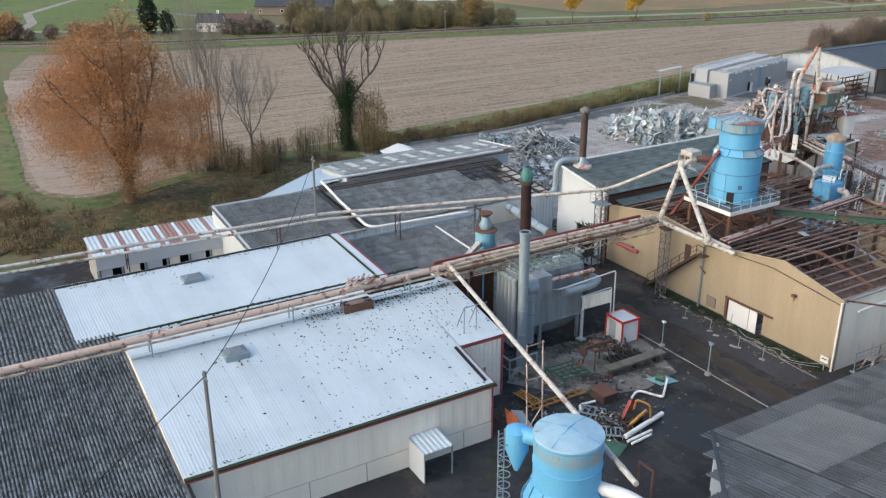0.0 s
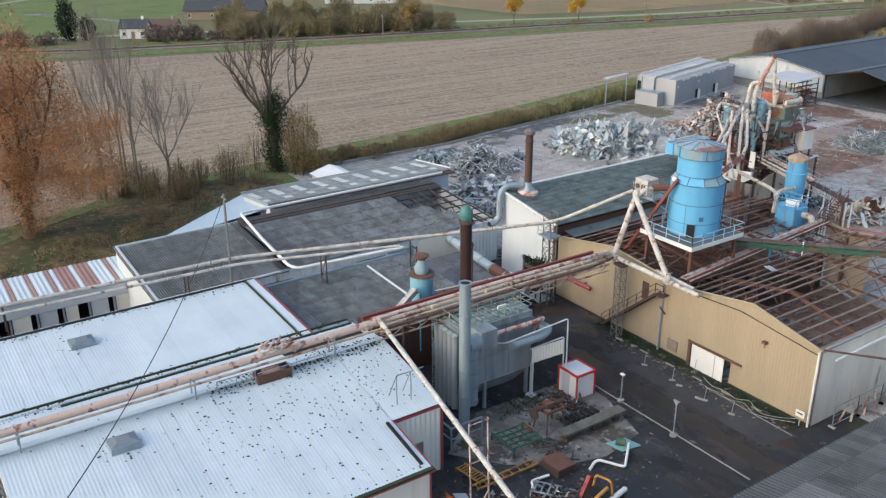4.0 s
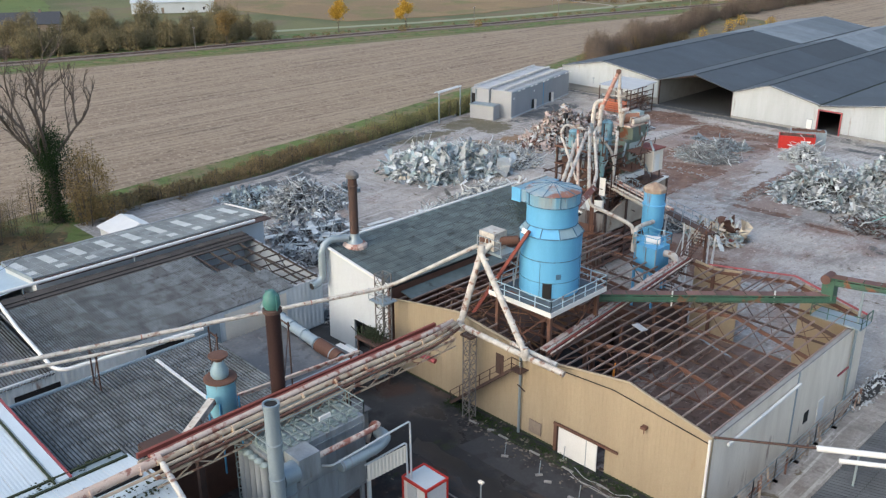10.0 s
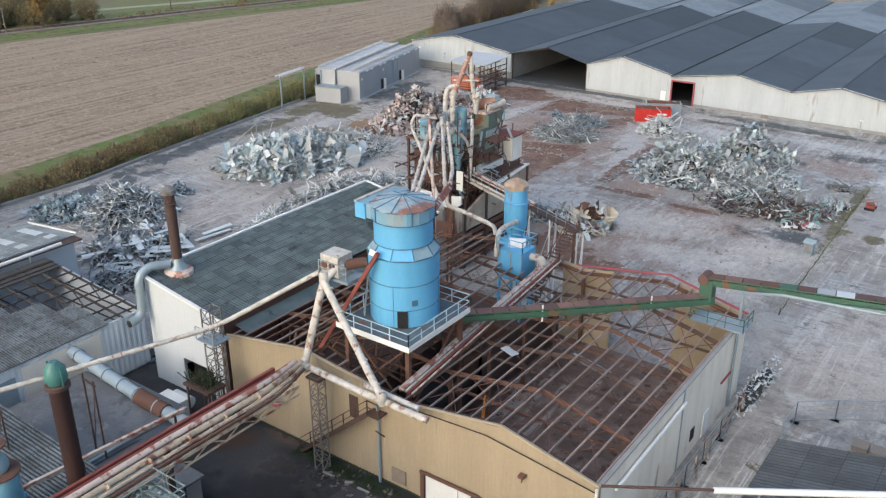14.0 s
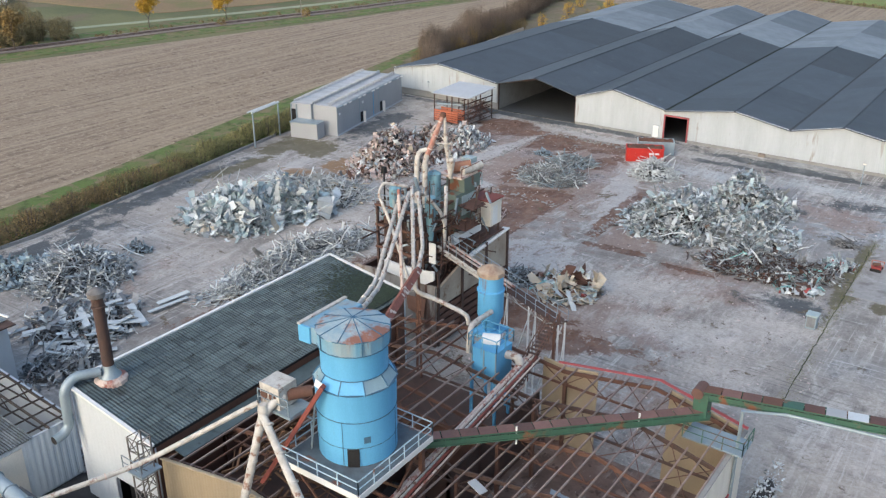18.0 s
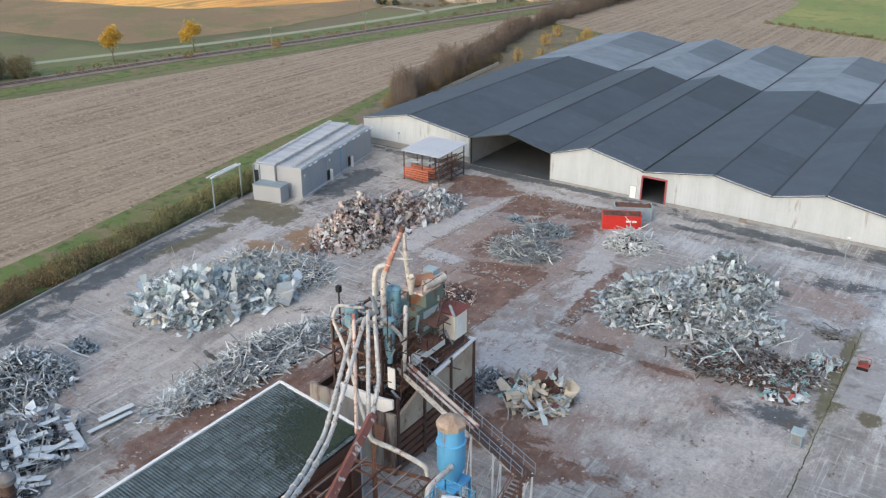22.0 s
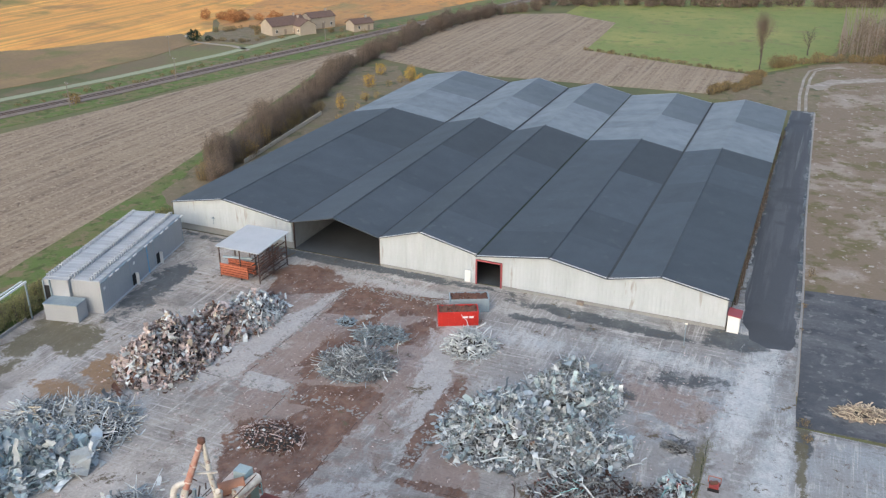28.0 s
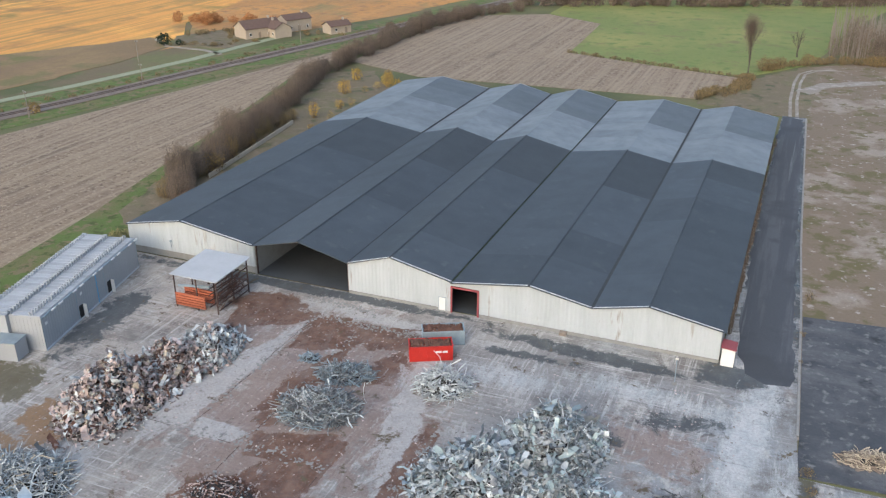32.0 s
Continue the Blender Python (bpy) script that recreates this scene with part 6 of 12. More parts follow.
                pitch += rnd.gauss(0, bend_by)
                yaw += rnd.gauss(0, turn_by)
                pos = pos + Vector((-math.sin(yaw) * math.cos(pitch), math.cos(yaw) * math.cos(pitch), math.sin(pitch))) * l / n
            low = min(p.z for p in rows)
            if low < 0.05:
                rows = [p + Vector((0, 0, (0.05 - low) * 0.8)) for p in rows]
            k = 3 if kind == "beam" else 2
            me.add(rows, [(k * i + c, k * i + c + 1, k * i + k + c + 1, k * i + k + c) for i in range(n) for c in range(k - 1)])
        elif kind == "board":
            w, l = size * rnd.uniform(0.25, 0.65), size * rnd.uniform(1.4, 3.6)
            me.box(-w / 2, -l / 2, 0, w / 2, l / 2, 0.07, pose(x, y, z + 0.06, rnd.gauss(0, tilt * 0.45), rnd.gauss(0, tilt * 0.45), rnd.uniform(0, 360)))
        elif kind == "curl":
            rad, w = size * rnd.uniform(0.25, 0.7), size * rnd.uniform(0.12, 0.35)
            arc = rnd.uniform(1.5, 4.0)
            vs = []
            for i in range(6):
                a = arc * i / 5
                vs += [m @ Vector((rad * math.cos(a), rad * math.sin(a), -w)), m @ Vector((rad * math.cos(a), rad * math.sin(a), w))]
            me.add(vs, [(2 * i, 2 * i + 1, 2 * i + 3, 2 * i + 2) for i in range(5)])
        else:
            s3 = size * rnd.uniform(0.12, 0.35)
            me.box(-s3, -s3 * 0.7, -s3 * 0.5, s3, s3 * 0.7, s3 * 0.5, m)
        index += [mats.index(mat)] * (len(me.f) - f0)
    data = bpy.data.meshes.new(name)
    data.from_pydata(me.v, [], me.f)
    for m in mats:
        data.materials.append(m)
    data.polygons.foreach_set("material_index", index)
    data.update()
    return tagged(new(name, data), label, "scrap heap", "scrap heaps in the yard", "stuff")


heap("scrap_heap", [(-68.2, -37, 5.8, 8.4, 8, 5.2), (-66.5, -28.5, 4.6, 5.0, 10, 3.8)], 3000,
     [(7, "curl", M_scrap_brown), (6, "sheet", M_scrap_brown), (2.5, "sheet", M_pale), (2.5, "curl", M_zinc), (1.6, "sheet", M_rusty), (1.0, "curl", M_rust_dark), (0.8, "sheet", M_scrap_cream), (0.5, "chunk", M_rust_dark)], "heap of crumpled brown and pale sheet scrap", 11, 0.95)
heap("scrap_heap", [(-64.6, -23.2, 4.2, 6.0, 10, 3.2)], 1100,
     [(5, "curl", M_zinc), (5, "sheet", M_pale), (4, "sheet", M_zinc), (2, "sheet", M_scrap_brown), (1.5, "curl", M_scrap_brown), (1, "sheet", M_rust_dark)], "heap of torn pale sheets beside the brown scrap", 51, 0.9)
heap("scrap_heap", [(-43.6, -29.6, 4.4, 3.6, 15, 2.2)], 760, [(5, "beam", M_zinc), (6, "beam", M_scrap_dark), (2, "beam", M_scrap_blue), (1, "curl", M_scrap_dark)], "low heap of dark grey steel lengths", 12, 0.8)
heap("scrap_heap", [(-44.4, -21.4, 3.5, 2.4, 15, 1.2)], 420, [(6, "beam", M_scrap_blue), (2, "beam", M_zinc), (3, "beam", M_scrap_dark), (1, "curl", M_scrap_dark)], "flat heap of blue-grey steel offcuts", 13, 0.55)
heap("scrap_heap", [(-50.8, -19.6, 1.5, 1.2, 0, 0.8)], 70, [(1, "sheet", M_scrap_blue), (1, "chunk", M_scrap_blue)], "small heap of blue scrap", 14, 0.5)
heap("scrap_heap", [(-31.6, -19.2, 3.3, 3.0, 0, 3.0)], 330, [(4, "beam", M_pale), (4, "curl", M_zinc), (2, "curl", M_pale)], "heap of pale bent tubes and rings", 15, 0.95)
heap("scrap_heap", [(-20.5, -36.2, 7.0, 6.6, 0, 5.2), (-15.6, -27.0, 5.6, 7.2, -20, 5.4), (-12.0, -35.5, 5.4, 5.0, 0, 2.4)], 3000,
     [(10, "sheet", M_zinc), (2, "curl", M_zinc), (3.0, "sheet", M_mint), (0.6, "sheet", M_pale), (3, "beam", M_zinc), (2.4, "sheet", M_scrap_dark), (1.2, "sheet", M_scrap_blue), (1, "curl", M_scrap_dark), (0.5, "board", M_zinc)], "big heap of crumpled zinc sheets", 16, 1.02)
heap("scrap_heap", [(-7.2, -43.8, 7.0, 3.8, 14, 1.1)], 760,
     [(5, "beam", M_scrap_dark), (3, "beam", M_rust_dark), (3, "sheet", M_rust_dark), (1.5, "sheet", M_zinc), (0.8, "sheet", M_rusty), (2, "beam", M_zinc), (0.15, "sheet", M_scrap_red), (0.8, "beam", M_scrap_teal), (3, "sheet", M_scrap_dark), (1, "chunk", M_rust_dark)], "spread heap of dark mixed steel scrap", 17, 0.75)
heap("scrap_heap", [(-0.4, -38.2, 1.8, 1.8, 0, 0.7)], 42, [(1, "sheet", M_scrap_red), (1.5, "sheet", M_pale), (2, "sheet", M_mint), (1, "beam", M_zinc), (1, "chunk", M_scrap_red)], "low heap of red, teal and pale sheet scrap", 37, 0.9)
heap("scrap_heap", [(-2.6, -47.2, 2.4, 1.7, 20, 0.6)], 46, [(0.6, "sheet", M_scrap_red), (2, "sheet", M_zinc), (1.2, "sheet", M_scrap_teal), (2, "sheet", M_rust_dark), (2, "board", M_pale), (1, "beam", M_zinc)], "few red, teal and white offcuts on the yard", 38, 1.0)
heap("scrap_heap", [(-1.4, -31.0, 1.5, 1.2, 0, 0.6)], 50, [(2, "curl", M_scrap_dark), (2, "beam", M_scrap_dark)], "small dark tangle of wire and bars", 39, 0.6)
heap("scrap_heap", [(-23.4, -62.4, 3.0, 3.2, 20, 1.3)], 150,
     [(1.2, "board", M_scrap_cream), (6, "sheet", M_scrap_cream), (2.5, "sheet", M_rusty), (1, "sheet", M_mint), (3, "sheet", M_pale), (0.6, "sheet", M_mint), (0.4, "sheet", M_scrap_teal), (1.5, "beam", M_zinc), (1, "beam", M_pale), (1, "curl", M_scrap_brown), (0.4, "chunk", M_scrap_red)], "heap of cream panels and teal frames", 18, 1.5)
heap("scrap_heap", [(-29.6, -62.8, 1.9, 2.2, 0, 1.2)], 170, [(2, "curl", M_scrap_blue), (2, "sheet", M_zinc), (2, "beam", M_scrap_dark)], "small heap of blue and grey scrap beside the plant wall", 19, 0.6)
heap("scrap_heap", [(-70.5, -67.5, 6.8, 6.6, 0, 3.8), (-66.5, -61.0, 5.0, 5.0, 0, 3.2)], 1250,
     [(7, "sheet", M_mint), (7, "sheet", M_pale), (2, "beam", M_zinc), (3, "sheet", M_zinc), (0.6, "curl", M_scrap_dark), (0.5, "sheet", M_scrap_cream)], "heap of large pale green metal sheets", 20, 1.65)
heap("scrap_heap", [(-66.5, -54.5, 5.6, 5.2, 0, 2.6), (-72.5, -56.5, 4.0, 5.0, 0, 2.0)], 900,
     [(7, "beam", M_zinc), (3, "beam", M_pale), (1, "curl", M_zinc), (1, "beam", M_scrap_cream), (1, "sheet", M_scrap_dark)], "heap of tangled grey steel strips", 21, 0.9)
heap("scrap_heap", [(-53.2, -74.2, 3.0, 11.6, -5, 2.5)], 1500, [(6, "beam", M_zinc), (6, "beam", M_pale), (2, "sheet", M_zinc), (1, "curl", M_zinc), (1, "beam", M_scrap_dark), (1, "sheet", M_pale)], "long ridge of grey steel sections", 22, 0.95)
heap("scrap_heap", [(-71.4, -91.6, 5.2, 5.4, 0, 3.4)], 850, [(8, "beam", M_zinc), (2, "beam", M_scrap_dark), (1, "curl", M_scrap_dark), (2, "sheet", M_zinc), (1, "sheet", M_pale)], "heap of dark tangled steel bars", 23, 0.9)
heap("scrap_heap", [(-78.0, -95.2, 4.2, 4.4, 0, 1.6)], 330, [(3, "sheet", M_scrap_blue), (2, "curl", M_zinc), (2, "sheet", M_mint)], "low heap of bluish sheet scrap", 24, 0.8)
heap("scrap_heap", [(-61.0, -98.0, 5.6, 5.2, 20, 1.6)], 210, [(3, "sheet", M_pale), (3, "sheet", M_scrap_dark), (5, "beam", M_zinc), (2, "curl", M_scrap_brown)], "heap of torn pale sheets and bars", 25, 1.2)
white_rng = random.Random(82)
for i in range(26):
    x, y = white_rng.gauss(-59.0, 2.6), white_rng.gauss(-97.0, 3.2)
    bd = thing("white_board", x, y, 0, "long white sandwich panel lying on the scrap", "panel", "white panels on the scrap heap")
    l, w = white_rng.uniform(1.6, 2.6), white_rng.uniform(0.2, 0.42)
    part("panel", Mesh().box(-l, -w, 0, l, w, 0.08, pose(x, y, 0.35 + 1.5 * max(0, 1 - math.hypot(x + 60, y + 97.6) / 5.0), white_rng.gauss(0, 7), white_rng.gauss(0, 7), white_rng.choice((62, 70, 150, 20, 95)) + white_rng.gauss(0, 12))), M_pale, bd)
heap("scrap_heap", [(-72.2, -82.6, 1.9, 1.1, 0, 0.9)], 110, [(1, "curl", M_scrap_dark), (1, "sheet", M_scrap_blue)], "small dark heap of wire", 26, 0.5)
heap("scrap_heap", [(-40.2, -104.5, 2.2, 8.5, 0, 1.3), (-55, -104, 3.0, 4.0, 0, 0.9)], 520, [(3, "curl", M_scrap_dark), (3, "sheet", M_scrap_dark), (2, "sheet", M_zinc), (1, "beam", M_zinc)], "dark scrap strewn along the shed wall", 27, 0.7)
heap("scrap_heap", [(-45.2, -47.6, 4.0, 3.0, 0, 0.9)], 380, [(5, "chunk", M_rusty), (4, "chunk", M_scrap_brown), (3, "curl", M_rusty), (1, "chunk", M_pale), (0.6, "beam", M_scrap_brown)], "low spread of rusty rubble", 28, 0.5)
heap("scrap_heap", [(5.0, -86, 0.9, 5.5, 0, 0.5)], 120, [(2, "chunk", M_pale), (2, "sheet", M_pale), (1, "curl", M_zinc)], "white rubble beside the hall wall", 29, 0.4)
heap("timber_heap", [(18.2, -15.4, 3.2, 1.5, 15, 0.9)], 150, [(1, "board", M_wood), (1, "beam", M_scrap_cream)], "stack of broken pallets and timber", 30, 0.6)
# litter over the yard
lit = Mesh()
lr = random.Random(31)
for _ in range(4200):
    x, y = lr.uniform(-80, 4), lr.uniform(-100, -8)
    s = lr.uniform(0.03, 0.14)
    lit.box(-s, -s * lr.uniform(0.2, 0.9), 0, s, s * lr.uniform(0.2, 0.9), s * 0.3, pose(x, y, 0.045, lr.uniform(-10, 10), lr.uniform(-10, 10), lr.uniform(0, 360)))
lit2 = Mesh()
for xa, ya, xb, yb in ((-48.5, -54, -48.3, -9), (-61, -39, -37, -39.2), (-56.3, -37, -56, -9), (-54, -9, -39, -8.7), (-62, -3.4, -48, -4.6), (-28.7, -48, -28.4, -29)):
    for _ in range(150):
        f, s = lr.random(), lr.uniform(0.05, 0.22)
        lit2.box(-s, -s * lr.uniform(0.2, 0.9), 0, s, s * lr.uniform(0.2, 0.9), s * 0.35, pose(xa + (xb - xa) * f + lr.gauss(0, 0.5), ya + (yb - ya) * f + lr.gauss(0, 0.5), 0.045, lr.uniform(-12, 12), lr.uniform(-12, 12), lr.uniform(0, 360)))
solid("joint_rubble", lit2, M_concrete, "broken concrete bits along the slab joints", "rubble", kind="stuff")
solid("yard_litter", lit, M_scrap_brown, "small bits of scrap strewn over the yard", "litter", kind="stuff")

# ---- skips ----
def skip(x, y, turn, paint, label, filled):
    o = thing("skip", x, y, 0.05, label, "skip", "skips beside the sheds")
    o.matrix_basis = pose(x, y, 0.05, 0, 0, turn)
    m = o.matrix_basis
    l, w, hgt = 2.9, 1.2, 2.1
    sh = Mesh()
    for a in ((-l, -w, 0.15, l, -w + 0.08, hgt), (-l, w - 0.08, 0.15, l, w, hgt), (-l, -w + 0.08, 0.15, -l + 0.08, w - 0.08, hgt), (l - 0.08, -w + 0.08, 0.15, l, w - 0.08, hgt), (-l, -w, 0.0, l, w, 0.15)):
        sh.box(*a, m)
    part("shell", sh, paint, o)
    rim = Mesh()
    for a in ((-l - 0.05, -w - 0.06, hgt, l + 0.05, -w + 0.1, hgt + 0.1), (-l - 0.05, w - 0.1, hgt, l + 0.05, w + 0.06, hgt + 0.1), (-l - 0.05, -w + 0.1, hgt, -l + 0.1, w - 0.1, hgt + 0.1), (l - 0.1, -w + 0.1, hgt, l + 0.05, w - 0.1, hgt + 0.1)):
        rim.box(*a, m)
    part("rim", rim, paint, o)
    for i in range(6):
        x0 = -l + 0.5 + i * (2 * l - 1.0) / 5
        for s in (-1, 1):
            part("rib", Mesh().box(x0 - 0.06, s * (w + 0.05) - 0.05, 0.1, x0 + 0.06, s * (w + 0.05) + 0.05, hgt, m), paint, o)
    fill = Mesh()
    fr = random.Random(int(x))
    for _ in range(160):
        s = fr.uniform(0.08, 0.25)
        fill.box(-s, -s, -s * 0.5, s, s, s * 0.5, m @ pose(fr.uniform(-l + 0.3, l - 0.3), fr.uniform(-w + 0.25, w - 0.25), hgt - 0.15 + fr.uniform(0, 0.2), fr.uniform(-40, 40), fr.uniform(-40, 40), 0))
    tagged(part("scrap_fill", fill, filled, o), kind="stuff")
    return o


red_skip = skip(-36.0, -13.0, 27, M_red, "red steel skip full of rusty scrap", M_rusty)
part("white_lettering_bar", Mesh().box(0.6, -1.215, 1.2, 2.2, -1.2, 1.5, red_skip.matrix_basis), M_white, red_skip)
skip(-36.0, -8.6, 27, M_scrap_blue, "pale blue steel skip full of rusty scrap", M_rusty)

# ---- cold store ----
M_light_grey = material("light_grey_roof_panel", (0.42, 0.44, 0.46), (0.33, 0.35, 0.365), 0.6, scale=0.5, random_mix=0.12)
cs = thing("cold_store", -90, -20, 0, "grey ribbed steel cold store in long modules", "building")
d_cs = Vector((-6.4, 26.4)).normalized()
m_cs = Matrix.Translation((-85.0, -31.4, 0)) @ Matrix(((d_cs.x, -d_cs.y, 0, 0), (d_cs.y, d_cs.x, 0, 0), (0, 0, 1, 0), (0, 0, 0, 1)))
part("front_module", Mesh().box(0, 0, 0.05, 27.2, 4.6, 5.2, m_cs), M_grey_clad, cs)
part("rear_module", Mesh().box(-0.6, 4.65, 0.05, 27.2, 8.6, 5.45, m_cs), M_grey_clad, cs)
part("end_plant_box", Mesh().box(-3.2, 2.2, 0.05, -0.65, 7.4, 2.7, m_cs), M_grey_clad, cs)
part("end_box_lid", Mesh().box(-3.3, 2.1, 2.7, -0.62, 7.5, 2.82, m_cs), M_steel, cs)
for w0, w1, z in ((0.05, 1.4, 5.2), (1.5, 4.5, 5.2), (4.75, 8.5, 5.45)):
    for i in range(27):
        part("roof_panel", Mesh().box(0.1 + i, w0, z, 1.02 + i, w1, z + 0.09, m_cs), M_light_grey, cs)
for w in (1.4, 4.55, 8.2):
    for i in range(40):
        part("purlin_clip", Mesh().box(0.2 + i * 0.67, w - 0.28, 5.28, 0.44 + i * 0.67, w - 0.18, 5.8, m_cs).box(0.2 + i * 0.67, w + 0.18, 5.28, 0.44 + i * 0.67, w + 0.28, 5.8, m_cs).box(0.2 + i * 0.67, w - 0.28, 5.8, 0.44 + i * 0.67, w + 0.28, 5.88, m_cs), M_light_grey, cs)
part("gutter", Mesh().box(0, -0.2, 5.0, 27.2, -0.02, 5.14, m_cs), M_steel, cs)
for i in range(15):
    part("eaves_bracket", Mesh().box(0.5 + i * 1.85, -0.34, 4.96, 1.5 + i * 1.85, -0.2, 5.16, m_cs), M_white if i % 3 else M_steel, cs)
# black plate on the end wall, painting the shade of the open end
part("end_opening", Mesh().box(-0.75, 7.6, 0.1, -0.62, 8.5, 4.4, m_cs), M_black, cs, "open end of the rear module, its shade a black plate")
for w in (7.5, 8.55):
    part("end_post", Mesh().box(-0.85, w - 0.08, 0.05, -0.62, w + 0.08, 5.3, m_cs), M_steel, cs)
for i in range(46):
    part("wall_rib", Mesh().box(0.3 + i * 0.585, -0.03, 0.3, 0.36 + i * 0.585, -0.004, 4.95, m_cs), M_grey_clad, cs)
for i in range(8):
    part("end_rib", Mesh().box(-0.03, 0.3 + i * 0.55, 0.3, -0.004, 0.36 + i * 0.55, 5.1, m_cs), M_grey_clad, cs)
for s in (9.0, 17.2):
    # no real opening: a black plate gives the doorway its shade
    part("doorway", Mesh().box(s, -0.05, 0.05, s + 1.0, -0.004, 2.15, m_cs), M_black, cs, "open doorway, its shade a black plate")
    part("door_leaf", Mesh().box(s + 1.02, -0.6, 0.05, s + 1.1, -0.06, 2.15, m_cs), M_white, cs, "white door standing open")
for s in (0.05, 8.7, 16.6, 27.1):
    part("joint_strip", Mesh().box(s - 0.06, -0.04, 0.05, s + 0.06, -0.003, 5.0, m_cs), M_steel, cs)
part("blue_pipe", Mesh().box(14.2, -0.12, 0.05, 14.35, -0.05, 4.9, m_cs), M_blue, cs)
part("base_strip", Mesh().box(0, -0.1, 0.05, 27.2, -0.006, 0.3, m_cs), M_white_clad, cs)
for s in (0.8, 9.8):
    part("notice_plate", Mesh().box(s, -0.06, 3.6, s + 0.5, -0.01, 4.0, m_cs), M_white, cs)

gt = thing("gantry_frame", -93, -41, 0, "pale steel goalpost frame beside the yard wall", "frame")
part("beam", Mesh().bar((-92.0, -44.4, 6.0), (-93.6, -36.6, 6.0), 0.25).bar((-93.0, -44.4, 5.9), (-94.4, -36.6, 5.9), 0.18), M_white, gt)
part("leg", Mesh().bar((-92.0, -44.2, 0), (-92.0, -44.2, 6), 0.18), M_steel, gt)
part("leg", Mesh().bar((-93.6, -36.8, 0), (-93.6, -36.8, 6), 0.18), M_steel, gt)

# ---- rack shelter ----
rk = thing("rack_shelter", -73, -10, 0, "steel rack shelter with orange beams and a flat pale roof", "shelter")
part("roof", Mesh().slab((-77.3, -14.2, 5.5), (-69.1, -14.2, 5.5), (-69.0, -5.4, 5.9), (-77.1, -5.4, 5.9), 0.12), M_light_grey, rk)
for x in (-76.9, -73.0, -69.5):
    for y in (-13.8, -9.8, -5.9):
        part("upright", Mesh().box(x - 0.08, y - 0.08, 0.03, x + 0.08, y + 0.08, 5.5), M_rust_dark, rk)
M_orange = material("orange_beam_paint", (0.42, 0.12, 0.06), (0.26, 0.085, 0.045), 0.65, random_mix=0.25)
for k in range(5):
    for y in (-13.9, -11.8):
        part("stacked_beam", Mesh().box(-76.8, y - 0.12, 0.5 + k * 0.42, -71.6, y + 0.12, 0.78 + k * 0.42), M_orange, rk)
for k in range(5):
    part("rack_beam", Mesh().box(-69.4, -13.7, 0.6 + k * 0.95, -69.25, -6.0, 0.72 + k * 0.95), M_rust_dark, rk)
    part("rack_beam", Mesh().box(-71.0, -13.7, 0.9 + k * 0.95, -70.85, -6.0, 1.02 + k * 0.95), M_rust_dark, rk)
part("stored_pipe", Mesh().tube([(-76.5, -13.4, 3.4), (-71.5, -12.6, 3.6)], 0.2, 8), M_scrap_blue, rk)
rkf = Mesh()
rr = random.Random(5)
for _ in range(46):
    rkf.bar((rr.uniform(-71.2, -69.2), rr.uniform(-13.5, -6.5), rr.uniform(0.2, 4.6)), (rr.uniform(-71.2, -69.2), rr.uniform(-13.5, -6.5), rr.uniform(0.2, 4.6)), 0.07)
tagged(part("stored_steel", rkf, M_rusty, rk), kind="stuff")

# ---- the dryer plant: bunker, cyclones, ducts ----
pl = thing("dryer_plant", -33, -74, 0, "derelict dryer plant of ducts and cyclones on a bunker", "plant")
BX0, BX1, BY0, BY1, BZ = -38.2, -28.2, -81.0, -67.6, 8.2
M_stained = material("stained_concrete", (0.4, 0.365, 0.32), (0.2, 0.16, 0.135), 0.9, streak=True, scale=0.5, amount=0.9, rust=(0.12, 0.065, 0.047), rust_amount=0.42, rust_scale=0.5)
part("front_wall", Mesh().box(BX0, BY0, 0, BX1, BY0 + 0.3, 6.6), M_stained, pl)
part("front_band", Mesh().prism([(-34.2, 6.9), (-32.4, 6.75), (-29.2, 6.75), (-28.2, 7.4), (-28.2, 8.3), (-29.4, 8.1), (-32.4, 8.0), (-34.2, 8.1)], "y", BY0 - 0.2, BY0 + 0.05), M_white, pl, "dirty white trough front")
M_lip = material("ochre_stained_render", (0.47, 0.41, 0.33), (0.3, 0.235, 0.18), 0.9, scale=0.35, amount=0.9, bump=0.2, rust=(0.2, 0.11, 0.06), rust_amount=0.1, rust_scale=0.5)
part("right_wall", Mesh().prism([(BY0 + 0.3, 4.2), (BY1, 4.2), (BY1, 8.2), (BY0 + 5, 7.6), (BY0 + 0.3, 6.0)], "x", BX1 - 0.3, BX1), M_lip, pl)
for k in range(5):
    part("slotted_board", Mesh().box(BX1 - 0.25, BY0 + 0.3, 0.2 + k * 0.8, BX1 - 0.02, BY1, 0.72 + k * 0.8), M_rusty, pl)
part("left_wall", Mesh().box(BX0, BY0 + 0.3, 0, BX0 + 0.3, BY1, 6.0), M_rust_dark, pl)
part("far_wall", Mesh().box(BX0 + 0.3, BY1 - 0.3, 0, BX1 - 0.3, BY1, BZ), M_stained, pl)
part("deck", Mesh().box(BX0 + 0.3, BY0 + 0.3, 5.0, BX1 - 0.3, BY1 - 0.3, 5.2), M_rust_dark, pl)
for y in (BY0 + 0.5, -76.4, -72.0, BY1 - 0.3):
    part("buttress", Mesh().box(BX1, y - 0.15, 0, BX1 + 0.15, y + 0.15, BZ), M_rust_dark, pl)
part("flaking_lip", Mesh().slab((BX1 - 0.3, BY0 + 6.2, 7.8), (BX1 + 0.12, BY0 + 6.2, 7.72), (BX1 + 0.16, BY1, 8.4), (BX1 - 0.7, BY1, 8.3), 0.14), M_white, pl, "white flaking coping")
